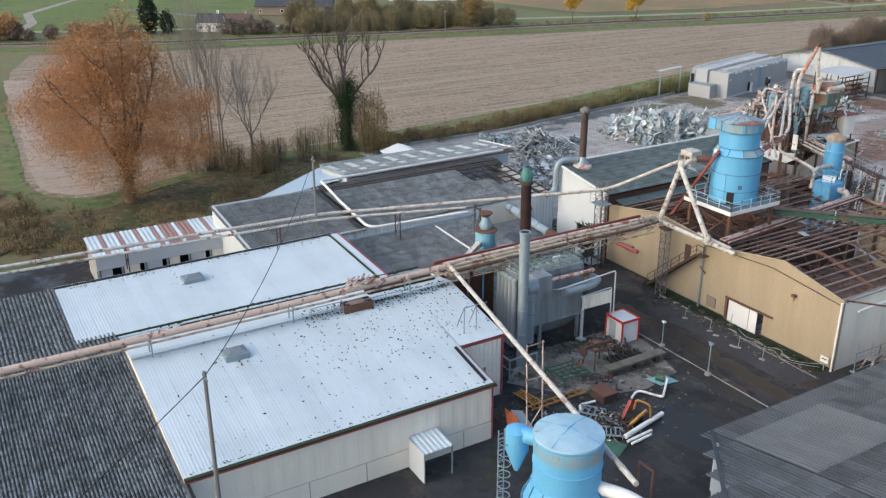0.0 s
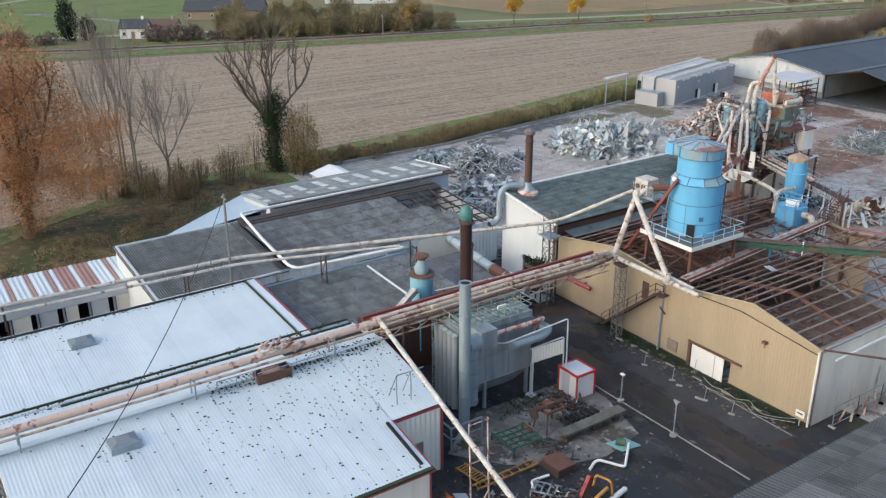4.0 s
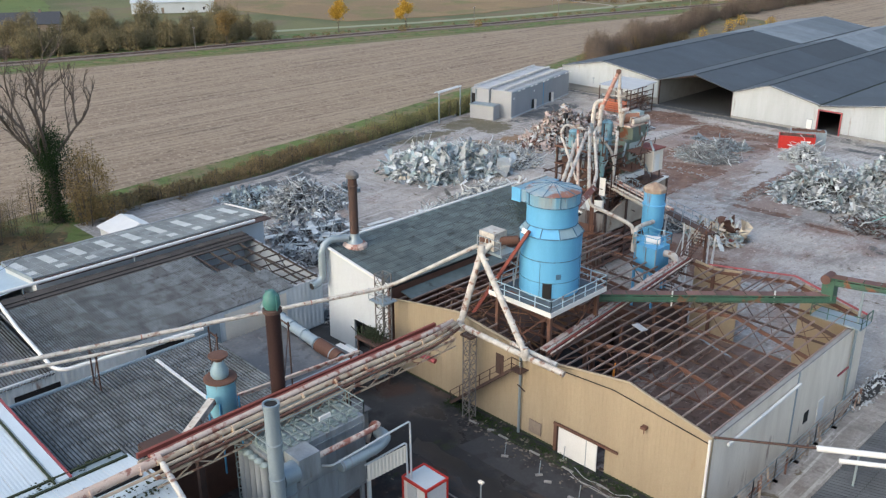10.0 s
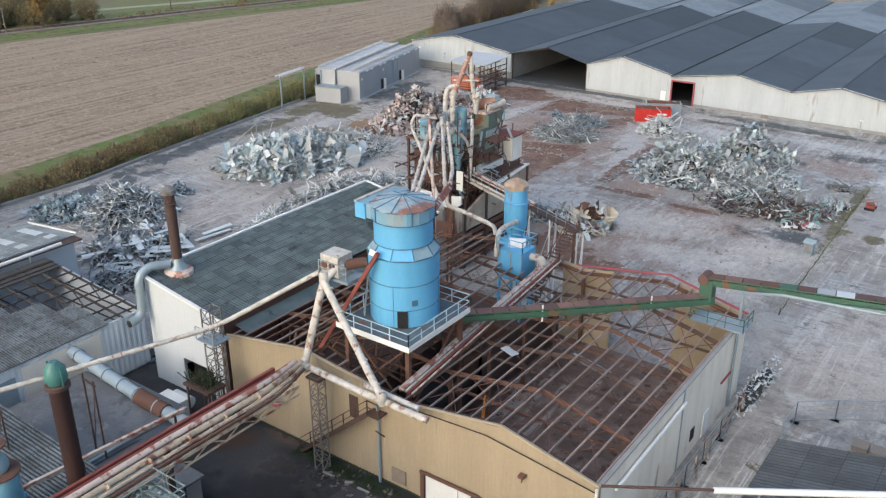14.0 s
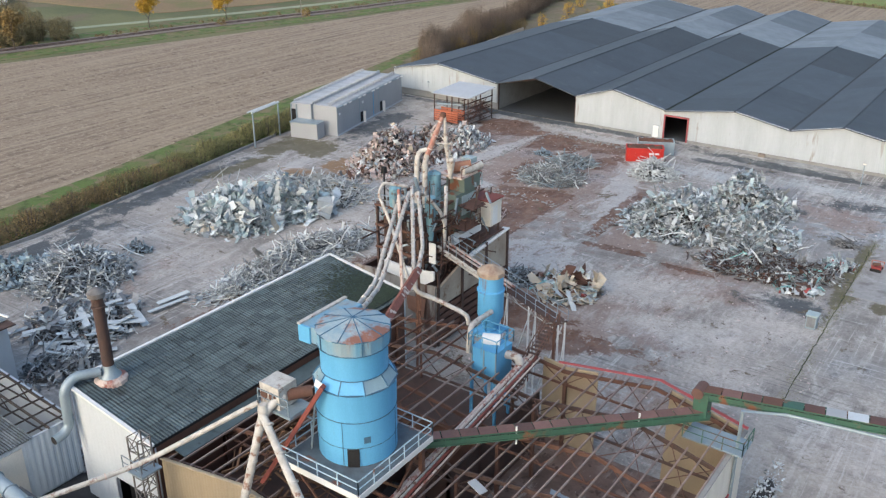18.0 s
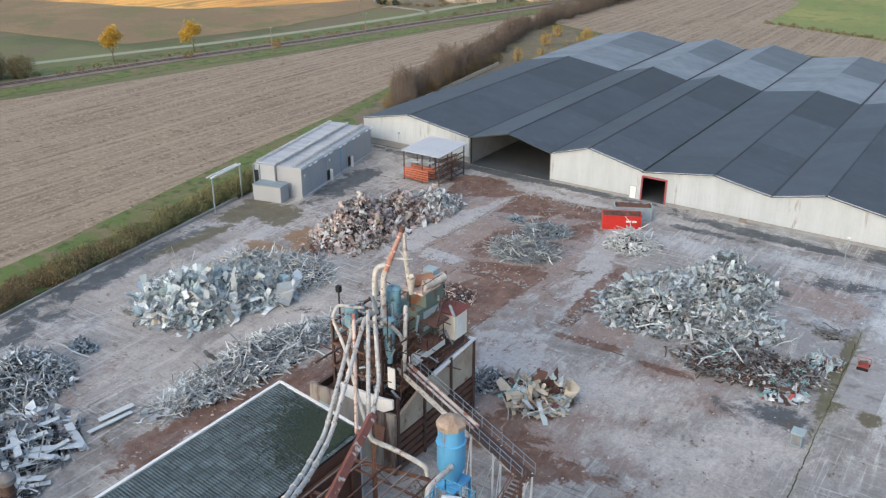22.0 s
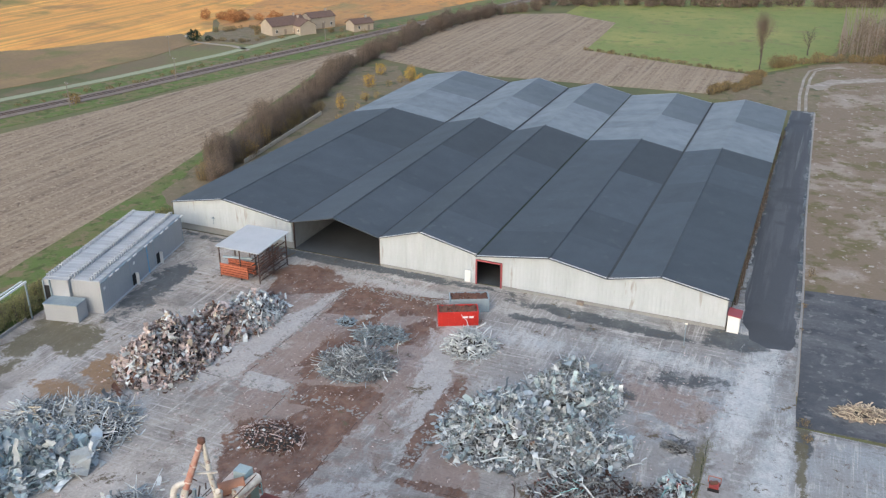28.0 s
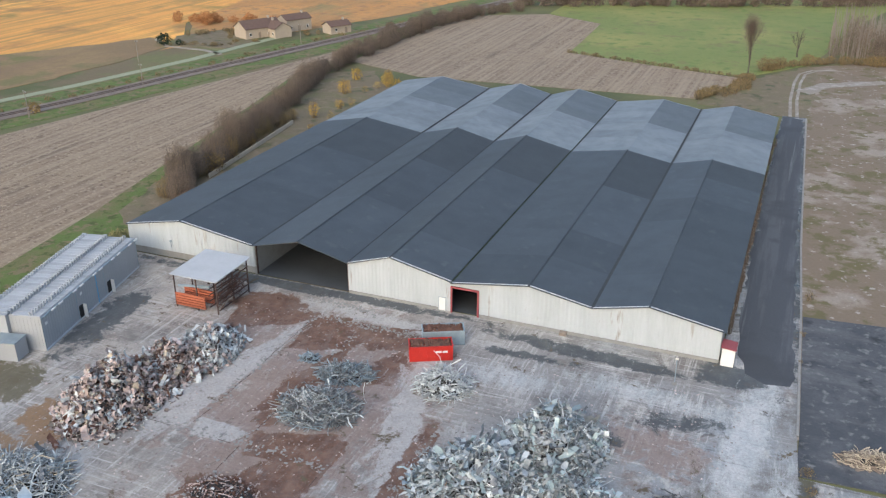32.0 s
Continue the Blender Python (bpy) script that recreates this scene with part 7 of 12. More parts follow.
# steel frame above
for x in (-36.2, -33.4, -30.6):
    for y in (-79.6, -75.6, -71.6):
        part("frame_post", Mesh().box(x - 0.12, y - 0.12, 5.2, x + 0.12, y + 0.12, 13.0 if y < -74 else 11.5), M_rust_dark, pl)
for z in (8.4, 10.8, 12.9):
    part("floor_grid", Mesh().box(-36.4, -79.8, z, -30.4, -79.55, z + 0.2).box(-36.4, -75.75, z, -30.4, -75.5, z + 0.2).box(-36.4, -79.5, z, -36.15, -71.5, z + 0.2).box(-30.7, -79.5, z, -30.45, -71.5, z + 0.2), M_rusty, pl)
for z, x0, y0, x1, y1 in ((8.3, -33.2, -75.4, -28.4, -68.2), (10.7, -36.2, -79.4, -33.6, -75.7)):
    part("platform", Mesh().box(x0, y0, z, x1, y1, z + 0.1), M_rusty, pl)
handrail([(-28.5, -79.5, 8.3), (-28.5, -71.4, 8.3)], pl, M_rusty)
handrail([(-36.3, -79.7, 13.1), (-30.5, -79.7, 13.1), (-30.5, -75.6, 13.1)], pl, M_steel)
M_teal = material("teal_plant_paint", (0.2, 0.38, 0.46), (0.12, 0.23, 0.28), 0.6, scale=1.2, amount=0.9, rust=(0.11, 0.06, 0.045), rust_amount=0.24, rust_scale=1.2)
M_green_box = material("grey_green_plant_paint", (0.15, 0.2, 0.17), (0.1, 0.12, 0.1), 0.7, scale=0.8, rust=RUST, rust_amount=0.3, rust_scale=0.6)
part("cyclone", Mesh().lathe(-30.4, -78.6, [(0.25, 10.2), (0.5, 12.6), (0.55, 12.8), (0.55, 14.6), (0.3, 14.8)], 16), M_teal, pl, smooth=True)
part("cyclone", Mesh().lathe(-34.2, -79.2, [(0.2, 11.0), (0.55, 13.2), (0.6, 13.4), (0.6, 15.0), (0.3, 15.2)], 16), M_teal, pl, smooth=True)
part("cyclone", Mesh().lathe(-32.6, -75.0, [(0.25, 10.0), (0.68, 13.2), (0.72, 13.4), (0.72, 15.6), (0.3, 15.9)], 16), M_teal, pl, smooth=True)
part("machine_box", Mesh().box(-33.0, -74.6, 8.4, -30.2, -71.0, 13.6), M_green_box, pl)
part("machine_box", Mesh().box(-32.2, -73.4, 13.6, -30.0, -70.6, 15.2), M_green_box, pl)
part("machine_box", Mesh().box(-35.9, -79.0, 8.4, -31.4, -76.2, 11.6), M_rust_dark, pl)
part("glazed_panel", Mesh().box(-30.2, -73.6, 11.2, -30.1, -71.2, 13.2), M_mint, pl)
part("canopy_plate", Mesh().slab((-30.2, -74.2, 12.5), (-28.6, -74.0, 12.2), (-28.6, -71.6, 12.2), (-30.2, -71.4, 12.5), 0.08), M_rusty, pl)
part("canopy_plate", Mesh().slab((-30.2, -75.6, 10.7), (-28.5, -75.4, 10.5), (-28.5, -72.8, 10.5), (-30.2, -72.6, 10.7), 0.08), M_rusty, pl)
part("orange_deck", Mesh().box(-32.6, -74.2, 15.2, -29.8, -70.4, 15.4), M_duct_rust, pl, "flaking orange-rust deck")
M_orange_rust = material("orange_rust_casing", (0.38, 0.19, 0.12), (0.22, 0.1, 0.065), 0.8, scale=1.2, bump=0.15)
part("fan_casing", Mesh().tube([(-31.8, -73.4, 15.9), (-30.2, -72.0, 16.1)], 0.55, 12), M_orange_rust, pl, "orange-rust fan casing", smooth=True)
part("fan_casing", Mesh().tube([(-30.4, -73.2, 15.8), (-29.8, -70.8, 15.9)], 0.45, 12), M_duct, pl, smooth=True)
part("vent_hood", Mesh().box(-31.6, -71.6, 15.4, -30.4, -70.6, 16.6), M_mint, pl, "pale mint vent hood")
part("upper_rail", Mesh().bar((-29.8, -74.2, 16.3), (-29.8, -70.4, 16.3), 0.06).bar((-29.8, -74.2, 15.4), (-29.8, -74.2, 16.3), 0.06).bar((-29.8, -70.4, 15.4), (-29.8, -70.4, 16.3), 0.06), M_rusty, pl)
part("stair_flight", Mesh().bar((-28.6, -79.0, 5.3), (-28.6, -75.0, 8.3), 0.08, 0.25).bar((-29.4, -79.0, 5.3), (-29.4, -75.0, 8.3), 0.08, 0.25), M_rust_dark, pl)
for k in range(12):
    part("tread", Mesh().box(-29.35, -78.95 + k * 0.34, 5.4 + k * 0.25, -28.65, -78.72 + k * 0.34, 5.44 + k * 0.25), M_rusty, pl)
cabn = part("plant_cabin", Mesh().box(-30.9, -70.8, 9.4, -28.5, -68.7, 12.1), M_cream, pl)
for x, y in ((-30.7, -70.6), (-28.7, -70.6), (-28.7, -68.9)):
    part("cabin_stand", Mesh().bar((x, y, 8.3), (x, y, 9.4), 0.14), M_rust_dark, pl)
part("cabin_roof", Mesh().box(-31.1, -71.0, 12.1, -28.3, -68.5, 12.24), M_red_brown, cabn)
part("cabin_door", Mesh().box(-28.5, -70.4, 9.5, -28.46, -69.5, 11.5), M_white, cabn)
part("white_trunk", Mesh().box(-29.9, -76.4, 9.2, -29.1, -71.6, 9.9), M_white, pl)
part("white_door_leaf", Mesh().box(-29.9, -79.6, 8.3, -29.1, -79.5, 10.4), M_white, pl)
# red and cream boom on top
part("boom", Mesh().tube([(-31.6, -74.8, 21.6), (-32.1, -75.6, 19.5), (-32.5, -76.2, 17.8)], [0.2, 0.26, 0.26], 12), material("faded_red_duct", (0.36, 0.16, 0.12), (0.48, 0.4, 0.34), 0.75, scale=1.2, amount=0.8, bump=0.05), pl, "rust-red inclined duct", smooth=True)
flanges([(-31.6, -74.8, 21.6), (-32.5, -76.2, 17.8)], 0.26, pl, M_duct_rust, 1.3)
part("boom_leg", Mesh().tube([(-31.5, -74.7, 21.5), (-31.4, -74.6, 18.8), (-31.0, -74.3, 15.2)], [0.15, 0.24, 0.24], 12), M_duct, pl, smooth=True)
part("boom_tip", Mesh().lathe(-31.6, -74.8, [(0.15, 21.3), (0.3, 21.5), (0.3, 21.8), (0.12, 21.9)], 10), M_rusty, pl)
part("boom_tie", Mesh().bar((-32.9, -75.8, 18.9), (-30.6, -74.6, 18.9), 0.2, 0.12).bar((-32.2, -75.3, 20.2), (-31.4, -74.7, 19.0), 0.1), M_duct, pl)
part("column_duct", Mesh().tube(bend([(-32.5, -76.2, 17.9), (-32.6, -76.4, 17.2), (-32.6, -76.6, 12.5)], 4, 0.4), 0.27, 12), M_duct, pl, smooth=True)
part("column_duct", Mesh().tube(bend([(-32.3, -75.8, 18.4), (-33.2, -76.6, 18.2), (-33.3, -76.8, 17.2), (-33.3, -77.0, 12.5)], 5, 0.5), 0.25, 12), M_duct, pl, smooth=True)
part("column_duct", Mesh().tube([(-31.0, -74.4, 15.4), (-30.6, -74.6, 17.0), (-30.5, -75.0, 17.4)], 0.22, 12), M_duct, pl, smooth=True)
part("y_duct", Mesh().tube(bend([(-30.0, -76.6, 15.2), (-29.3, -77.6, 14.2), (-29.4, -77.8, 9.0)], 4, 0.5), 0.19, 12), M_duct, pl, smooth=True)
part("y_duct", Mesh().tube(bend([(-30.2, -79.4, 15.0), (-29.5, -78.2, 13.2), (-29.4, -77.8, 12.0)], 4, 0.4), 0.17, 12), M_duct, pl, smooth=True)
# ducts falling towards the silo
tw = [(-30.9, -80.8, 16.2), (-25.4, -87.9, 11.4)]
part("twin_duct", Mesh().tube([(-31.2, -79.6, 15.4), (-31.0, -80.5, 16.1)] + tw, 0.18, 12), M_duct, pl, smooth=True)
flanges(tw, 0.2, pl, M_duct, 2.2)
tw = [(-30.2, -80.8, 15.8), (-26.8, -84.7, 12.6), (-24.3, -88.8, 12.3)]
part("twin_duct", Mesh().tube([(-30.4, -79.7, 15.2)] + bend(tw, 4, 0.6), 0.18, 12), M_duct, pl, smooth=True)
flanges(tw, 0.2, pl, M_duct, 2.2)
for dx, top in ((0.0, (-30.8, -81.4, 15.8)), (-0.55, (-32.4, -81.0, 14.6))):
    cd = [top, (-25.4 + dx, -92.4, 12.3), (-22.8 + dx, -97.4, 13.2), (-19.4 + dx * 0.8, -103.2, 15.9), (-16.9 + dx * 0.5, -106.4, 17.9)]
    part("long_duct", Mesh().tube([(top[0] - 0.3, top[1] + 1.4, top[2] - 0.2)] + bend(cd, 5, 1.2), 0.18, 12), M_duct, pl, smooth=True)
    flanges(cd, 0.2, pl, M_duct, 2.4)
part("bent_pipe", Mesh().tube(bend([(-32.4, -79.6, 15.6), (-33.9, -81.4, 16.2), (-34.0, -82.0, 15.2), (-32.4, -82.4, 13.0), (-26.6, -86.6, 9.0)], 4, 0.4), 0.15, 10), M_duct, pl, smooth=True)
part("down_duct", Mesh().tube([(-32.1, -81.3, 15.8), (-26.7, -87.9, 9.4)], 0.16, 12), M_duct_rust, pl, smooth=True)
part("rusty_duct", Mesh().tube(bend([(-24.5, -88.5, 12.3), (-20.4, -98.6, 12.4), (-16.6, -106.2, 12.8)], 4, 0.8), 0.4, 4), material("flaking_red_brown_duct", (0.26, 0.085, 0.06), (0.16, 0.06, 0.045), 0.8, scale=1.4, amount=0.9, bump=0.1, rust=(0.55, 0.48, 0.42), rust_amount=0.12, rust_scale=1.4), pl, "flaking red-brown box duct")
part("rusty_chute", Mesh().bar((-14.5, -110.9, 16.1), (-19.0, -112.2, 8.1), 0.42, 0.26), M_red_brown, pl, "rust-red chute beside the silo")
part("cross_duct", Mesh().tube(bend([(-24.9, -88.4, 12.1), (-24.1, -89.4, 10.8), (-22.2, -88.7, 10.2), (-20.3, -88.3, 9.6), (-19.6, -88.2, 9.3), (-19.5, -88.2, 8.6)], 5, 0.5), 0.2, 12), M_duct, pl, smooth=True)
part("elbow_duct", Mesh().tube(bend([(-17.3, -88.2, 10.4), (-17.2, -90.2, 10.6), (-17.2, -91.4, 10.5), (-17.3, -91.5, 8.2)], 5, 0.5), 0.22, 12), M_duct, pl, smooth=True)
part("support_frame", Mesh().bar((-25.4, -87.6, 0), (-24.8, -88.2, 12.2), 0.2).bar((-23.4, -89.6, 0), (-24.2, -88.8, 12.2), 0.2).bar((-25.2, -87.8, 5), (-23.8, -89.2, 9), 0.1), M_rusty, pl)
part("control_lamp", Mesh().tube([(-35.2, -79.6, 13.1), (-35.2, -79.6, 16.4)], 0.08, 8).box(-35.4, -79.8, 16.4, -35.0, -79.4, 17.0), M_black, pl)
bits = Mesh()
br = random.Random(8)
for _ in range(520):
    p = Vector((br.uniform(-36.5, -28.4), br.uniform(-80, -70), br.uniform(5.4, 13.2)))
    bits.bar(p, p + br.choice((Vector((br.gauss(0, 1.6), 0, br.gauss(0, 0.1))), Vector((0, br.gauss(0, 1.6), 0)), Vector((0.05, 0, br.gauss(0, 1.3))), Vector((br.gauss(0, 0.8), br.gauss(0, 0.8), br.gauss(0, 0.9))))), br.uniform(0.05, 0.13))
tagged(part("broken_steelwork", bits, M_rust_dark, pl), kind="stuff")
bits2 = Mesh()
for _ in range(110):
    p = Vector((br.uniform(-36.5, -28.6), br.uniform(-80, -70), br.uniform(6, 14.5)))
    bits2.tube([p, p + Vector((br.gauss(0, 0.5), br.gauss(0, 0.5), br.gauss(0, 1.4)))], br.uniform(0.06, 0.18), 6)
tagged(part("loose_pipework", bits2, M_steel, pl), kind="stuff")
M_teal_rail = material("teal_rail_paint", (0.2, 0.4, 0.4), (0.12, 0.2, 0.2), 0.6, scale=1.5, rust=RUST, rust_amount=0.15)
handrail([(-33.0, -70.6, 13.6), (-32.4, -70.2, 13.6), (-30.0, -70.2, 13.6)], pl, M_teal_rail, 1.2, 0.8)
handrail([(-36.3, -79.7, 10.9), (-36.3, -75.6, 10.9)], pl, M_teal_rail, 1.1, 1.0)
handrail([(-30.3, -75.4, 10.8), (-28.5, -75.4, 10.6), (-28.5, -72.8, 10.6)], pl, M_rusty, 1.0, 0.9)
for z in (8.6, 9.6):
    part("cable_tray", Mesh().box(-33.2, -75.7, z, -28.6, -75.45, z + 0.12), M_rust_dark, pl)
ladder(-33.7, -80.0, 5.3, 12.8, pl, M_rusty, along="x", cage=False)
for x in (-29.9, -29.0, -28.6):
    part("deck_joist", Mesh().bar((x, -79.4, 8.25), (x, -71.4, 8.25), 0.12, 0.2), M_rusty, pl)
for k in range(9):
    part("deck_slat", Mesh().box(-30.3, -78.8 + k * 0.95, 8.3, -28.4, -78.4 + k * 0.95, 8.36), M_rust_dark, pl)
part("hanging_sheet", Mesh().slab((-36.9, -81.2, 5.2), (-35.2, -81.25, 5.1), (-35.3, -81.3, 3.2), (-36.8, -81.25, 3.4), 0.04), M_mint, pl)
part("rust_fringe", Mesh().slab((-31.6, -81.1, 5.0), (-29.2, -81.1, 5.1), (-29.5, -81.15, 3.0), (-31.4, -81.15, 3.6), 0.03), M_orange_rust, pl)

# ---- yard edges and small things ----
yw = thing("yard_wall", -90, -60, 0, "low mossy concrete wall along the field", "wall", kind="structure")
edge = [(-86.3, -112), (-86.3, -87.4), (-88.8, -73.4), (-90.9, -57.9), (-94.1, -37.4)]
for (xa, ya), (xb, yb) in zip(edge, edge[1:]):
    n = max(1, int(math.hypot(xb - xa, yb - ya) / 2.4))
    for i in range(n):
        a, b = i / n, (i + 0.97) / n
        part("wall_block", Mesh().bar((xa + (xb - xa) * a, ya + (yb - ya) * a, 0.22), (xa + (xb - xa) * b, ya + (yb - ya) * b, 0.22), 0.25, 0.5), M_concrete, yw)
kerb = thing("kerb", 10, 0, 0, "worn concrete kerb along the road", "kerb", kind="structure")
kp = [(10.4, -13.5), (9.6, 20), (8.6, 46), (6.7, 131)]
for (xa, ya), (xb, yb) in zip(kp, kp[1:]):
    n = int((yb - ya) / 2.0)
    for i in range(n):
        a, b = i / n, (i + 0.96) / n
        part("kerbstone", Mesh().bar((xa + (xb - xa) * a, ya + (yb - ya) * a, 0.08), (xa + (xb - xa) * b, ya + (yb - ya) * b, 0.08), 0.3, 0.3), M_concrete, kerb)
M_slab = ground_material("worn_slab", [((0.2, 0.19, 0.18), 0.4, 0.5, 0.1, 2), ((0.44, 0.44, 0.44), 0.3, 0.55, 0.08, 5)], (0.33, 0.325, 0.32), bump_scale=2.0, grit=0.6)
pv = thing("old_paving", 5, -38, 0, "pale concrete slabs with weedy joints", "pavement", kind="structure")
joint_rng = random.Random(23)
for (xa, ya), (xb, yb) in (((2.5, -72), (1.6, -28)), ((-48.5, -54), (-48.3, -8.8)), ((-62, -39), (-48, -39.4)), ((-56.2, -37.5), (-56, -9)), ((-56, -9), (-39, -8.8)), ((-37.4, -55), (-37.6, -41)), ((-27.6, -48.8), (-13.2, -49.2))):
    n = int(math.hypot(xb - xa, yb - ya) / 1.6)
    for i in range(n):
        if xa != 2.5 and joint_rng.random() < 0.35:
            continue
        f, g = i / n, (i + 1) / n
        part("joint_line", Mesh().bar((xa + (xb - xa) * f + joint_rng.gauss(0, 0.06), ya + (yb - ya) * f, 0.034), (xa + (xb - xa) * g + joint_rng.gauss(0, 0.06), ya + (yb - ya) * g, 0.034), joint_rng.uniform(0.05, 0.14), 0.02), M_moss if xa == 2.5 else M_rust_dark, pv)
for x, y, w, l in ((3.4, -33.0, 2.9, 6.6), (4.2, -41.0, 4.4, 9.0)):
    for a in range(2):
        for b in range(2):
            part("slab", Mesh().box(x - w / 2 + a * w / 2, y - l / 2 + b * l / 2, 0.02, x - w / 2 + (a + 0.985) * w / 2, y - l / 2 + (b + 0.99) * l / 2, 0.075), M_slab, pv)
def post_lamp(x, y, h, label):
    o = thing("lamp_post", x, y, 0, label, "lamp post")
    part("foot", Mesh().lathe(x, y, [(0.3, 0), (0.3, 0.25), (0.12, 0.3)], 10), M_concrete, o)
    part("pole", Mesh().tube([(x, y, 0.2), (x, y, h)], 0.06, 8), M_steel, o)
    part("head", Mesh().box(x - 0.2, y - 0.12, h, x + 0.2, y + 0.12, h + 0.14), M_cream, o)
post_lamp(-4.6, -7.4, 3.6, "short steel post with a white lamp head")
bx = thing("service_box", 1.2, 0.5, 0, "white service hut with a red roof", "hut")
part("wall", Mesh().box(0.25, -0.6, 0, 1.9, 1.6, 2.6), M_white, bx)
part("roof", Mesh().slab((0.1, -0.75, 2.85), (2.05, -0.75, 2.65), (2.05, 1.75, 2.65), (0.1, 1.75, 2.85), 0.12), M_red_trim, bx)
lb = thing("pump_cabinet", 0.9, -55.4, 0, "blue-grey steel cabinet standing on the yard", "cabinet")
part("body", Mesh().box(0.4, -55.9, 0.05, 1.4, -54.9, 1.5), M_scrap_blue, lb)
part("lid", Mesh().box(0.3, -56.0, 1.5, 1.5, -54.8, 1.65), M_mint, lb)
part("door", Mesh().box(0.5, -55.95, 0.3, 1.3, -55.9, 1.4), M_scrap_dark, lb)
om = thing("plate_compactor", 3.4, -36.6, 0, "small rust-red machine with a low frame", "machine")
part("body", Mesh().box(2.9, -37.2, 0.2, 3.9, -36.2, 0.65), M_scrap_red, om)
part("engine", Mesh().tube([(3.0, -36.9, 0.8), (3.7, -36.5, 0.8)], 0.22, 10), M_rusty, om)
part("frame", Mesh().bar((2.7, -35.8, 0.1), (2.7, -35.8, 0.9), 0.07).bar((4.0, -35.8, 0.1), (4.0, -35.8, 0.9), 0.07).bar((2.7, -35.8, 0.9), (4.0, -35.8, 0.9), 0.07), M_orange, om)
part("track", Mesh().box(2.8, -37.35, 0.05, 4.0, -37.22, 0.4), M_black, om)
part("track", Mesh().box(2.8, -36.18, 0.05, 4.0, -36.05, 0.4), M_black, om)
# shed front details
dr = thing("red_doorway", -36, 0, 0, "dark drive-in doorway with a red frame", "door", kind="structure")
part("jamb", Mesh().box(-38.25, -0.3, 0, -38.0, -0.08, 4.3), M_red_trim, dr)
part("jamb", Mesh().box(-34.1, -0.3, 0, -33.85, -0.08, 4.3), M_red_trim, dr)
part("head", Mesh().box(-38.0, -0.3, 4.08, -34.1, -0.08, 4.3), M_red_trim, dr)
wd = thing("white_door", -39.6, 0, 0, "plain white door in the shed front", "door", kind="structure")
part("leaf", Mesh().box(-40.1, -0.2, 0.1, -39.1, -0.12, 2.15), M_white, wd)
part("frame", Mesh().box(-40.2, -0.16, 0.05, -40.1, -0.1, 2.25).box(-39.1, -0.16, 0.05, -39.0, -0.1, 2.25).box(-40.1, -0.16, 2.15, -39.1, -0.1, 2.25), M_steel, wd)
part("front_plinth", Mesh().box(-33.8, -0.2, 0, -0.02, -0.012, 0.45), M_concrete, wh)
part("front_plinth", Mesh().box(-55.1, -0.2, 0, -40.3, -0.012, 0.4), M_concrete, wh)
part("loading_step", Mesh().box(-21.6, -0.9, 0.04, -20.6, -0.2, 0.5), M_wood, wh)
for x in (-72.0, -55.4):
    part("bay_post", Mesh().box(x - 0.12, 0.3, 0, x + 0.12, 0.6, 5.2 if x in (-72.0, -55.4) else 6.6), M_rust_dark, wh)
part("bay_truss", Mesh().bar((-72, 0.4, 5.1), (-63.6, 0.4, 7.0), 0.15, 0.3).bar((-63.6, 0.4, 7.0), (-55.2, 0.4, 5.1), 0.15, 0.3), M_rust_dark, wh)
part("gable_lamp", Mesh().bar((-88.2, -0.3, 2.2), (-88.2, -0.3, 3.3), 0.07).box(-88.4, -0.5, 3.3, -88.0, -0.2, 3.5), M_steel, wh)


# ---- white shed with the dark sheet roof ----
ws = thing("white_shed", -32, -100, 0, "tall white clad shed with a dark sheet roof", "shed")
SA, SB, SY0, SY1 = -36.7, -27.8, -113.8, -86.1
part("gable_wall", Mesh().prism([(SA, 0), (-32.9, 0), (-32.9, 3.2), (-29.4, 3.2), (-29.4, 0), (SB, 0), (SB, 8.1), (SA, 9.5)], "y", SY0, SY0 + 0.2), M_white_clad, ws)
ribbed("gable_cladding", (SA, SY0), (SB, SY0), 3.3, line([(0, 9.5), (8.9, 8.1)]), M_white_clad, ws, 0.45, 0.015)
ribbed("gable_cladding", (SA, SY0 - 0.02), (-32.9, SY0 - 0.02), 0.1, lambda s: 3.3, M_white_clad, ws, 0.45, 0.015)
# black sheet behind the door opening, added for the shade within
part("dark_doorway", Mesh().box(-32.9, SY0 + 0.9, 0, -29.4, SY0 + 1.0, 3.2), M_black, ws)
part("far_wall", Mesh().prism([(SA, 0), (SB, 0), (SB, 8.1), (SA, 9.5)], "y", SY1 - 0.2, SY1), M_white_clad, ws)
part("side_wall", Mesh().box(SA, SY0 + 0.2, 0, SA + 0.2, SY1 - 0.2, 9.4), M_white_clad, ws)
part("hall_side_wall", Mesh().box(SB - 0.2, SY0 + 0.2, 0, SB, SY1 - 0.2, 8.0), M_rusty, ws)
part("roof_deck", Mesh().slab((SA - 0.2, SY0 - 0.1, 9.55), (SB + 0.2, SY0 - 0.1, 8.1), (SB + 0.2, SY1 + 0.1, 8.1), (SA - 0.2, SY1 + 0.1, 9.55), 0.12), M_black, ws)
M_slate = material("blue_grey_roof_sheet", (0.098, 0.135, 0.146), (0.056, 0.078, 0.084), 0.65, scale=0.6, amount=0.9, bump=0.15, random_mix=0.22, spec=0.3, rust=(0.036, 0.045, 0.045), rust_amount=0.1, rust_scale=0.8)
M_near_roof = material("blue_grey_roof_sheet_dark", (0.088, 0.101, 0.116), (0.055, 0.063, 0.072), 0.75, scale=0.5, amount=0.8, bump=0.15, random_mix=0.2, spec=0.25)
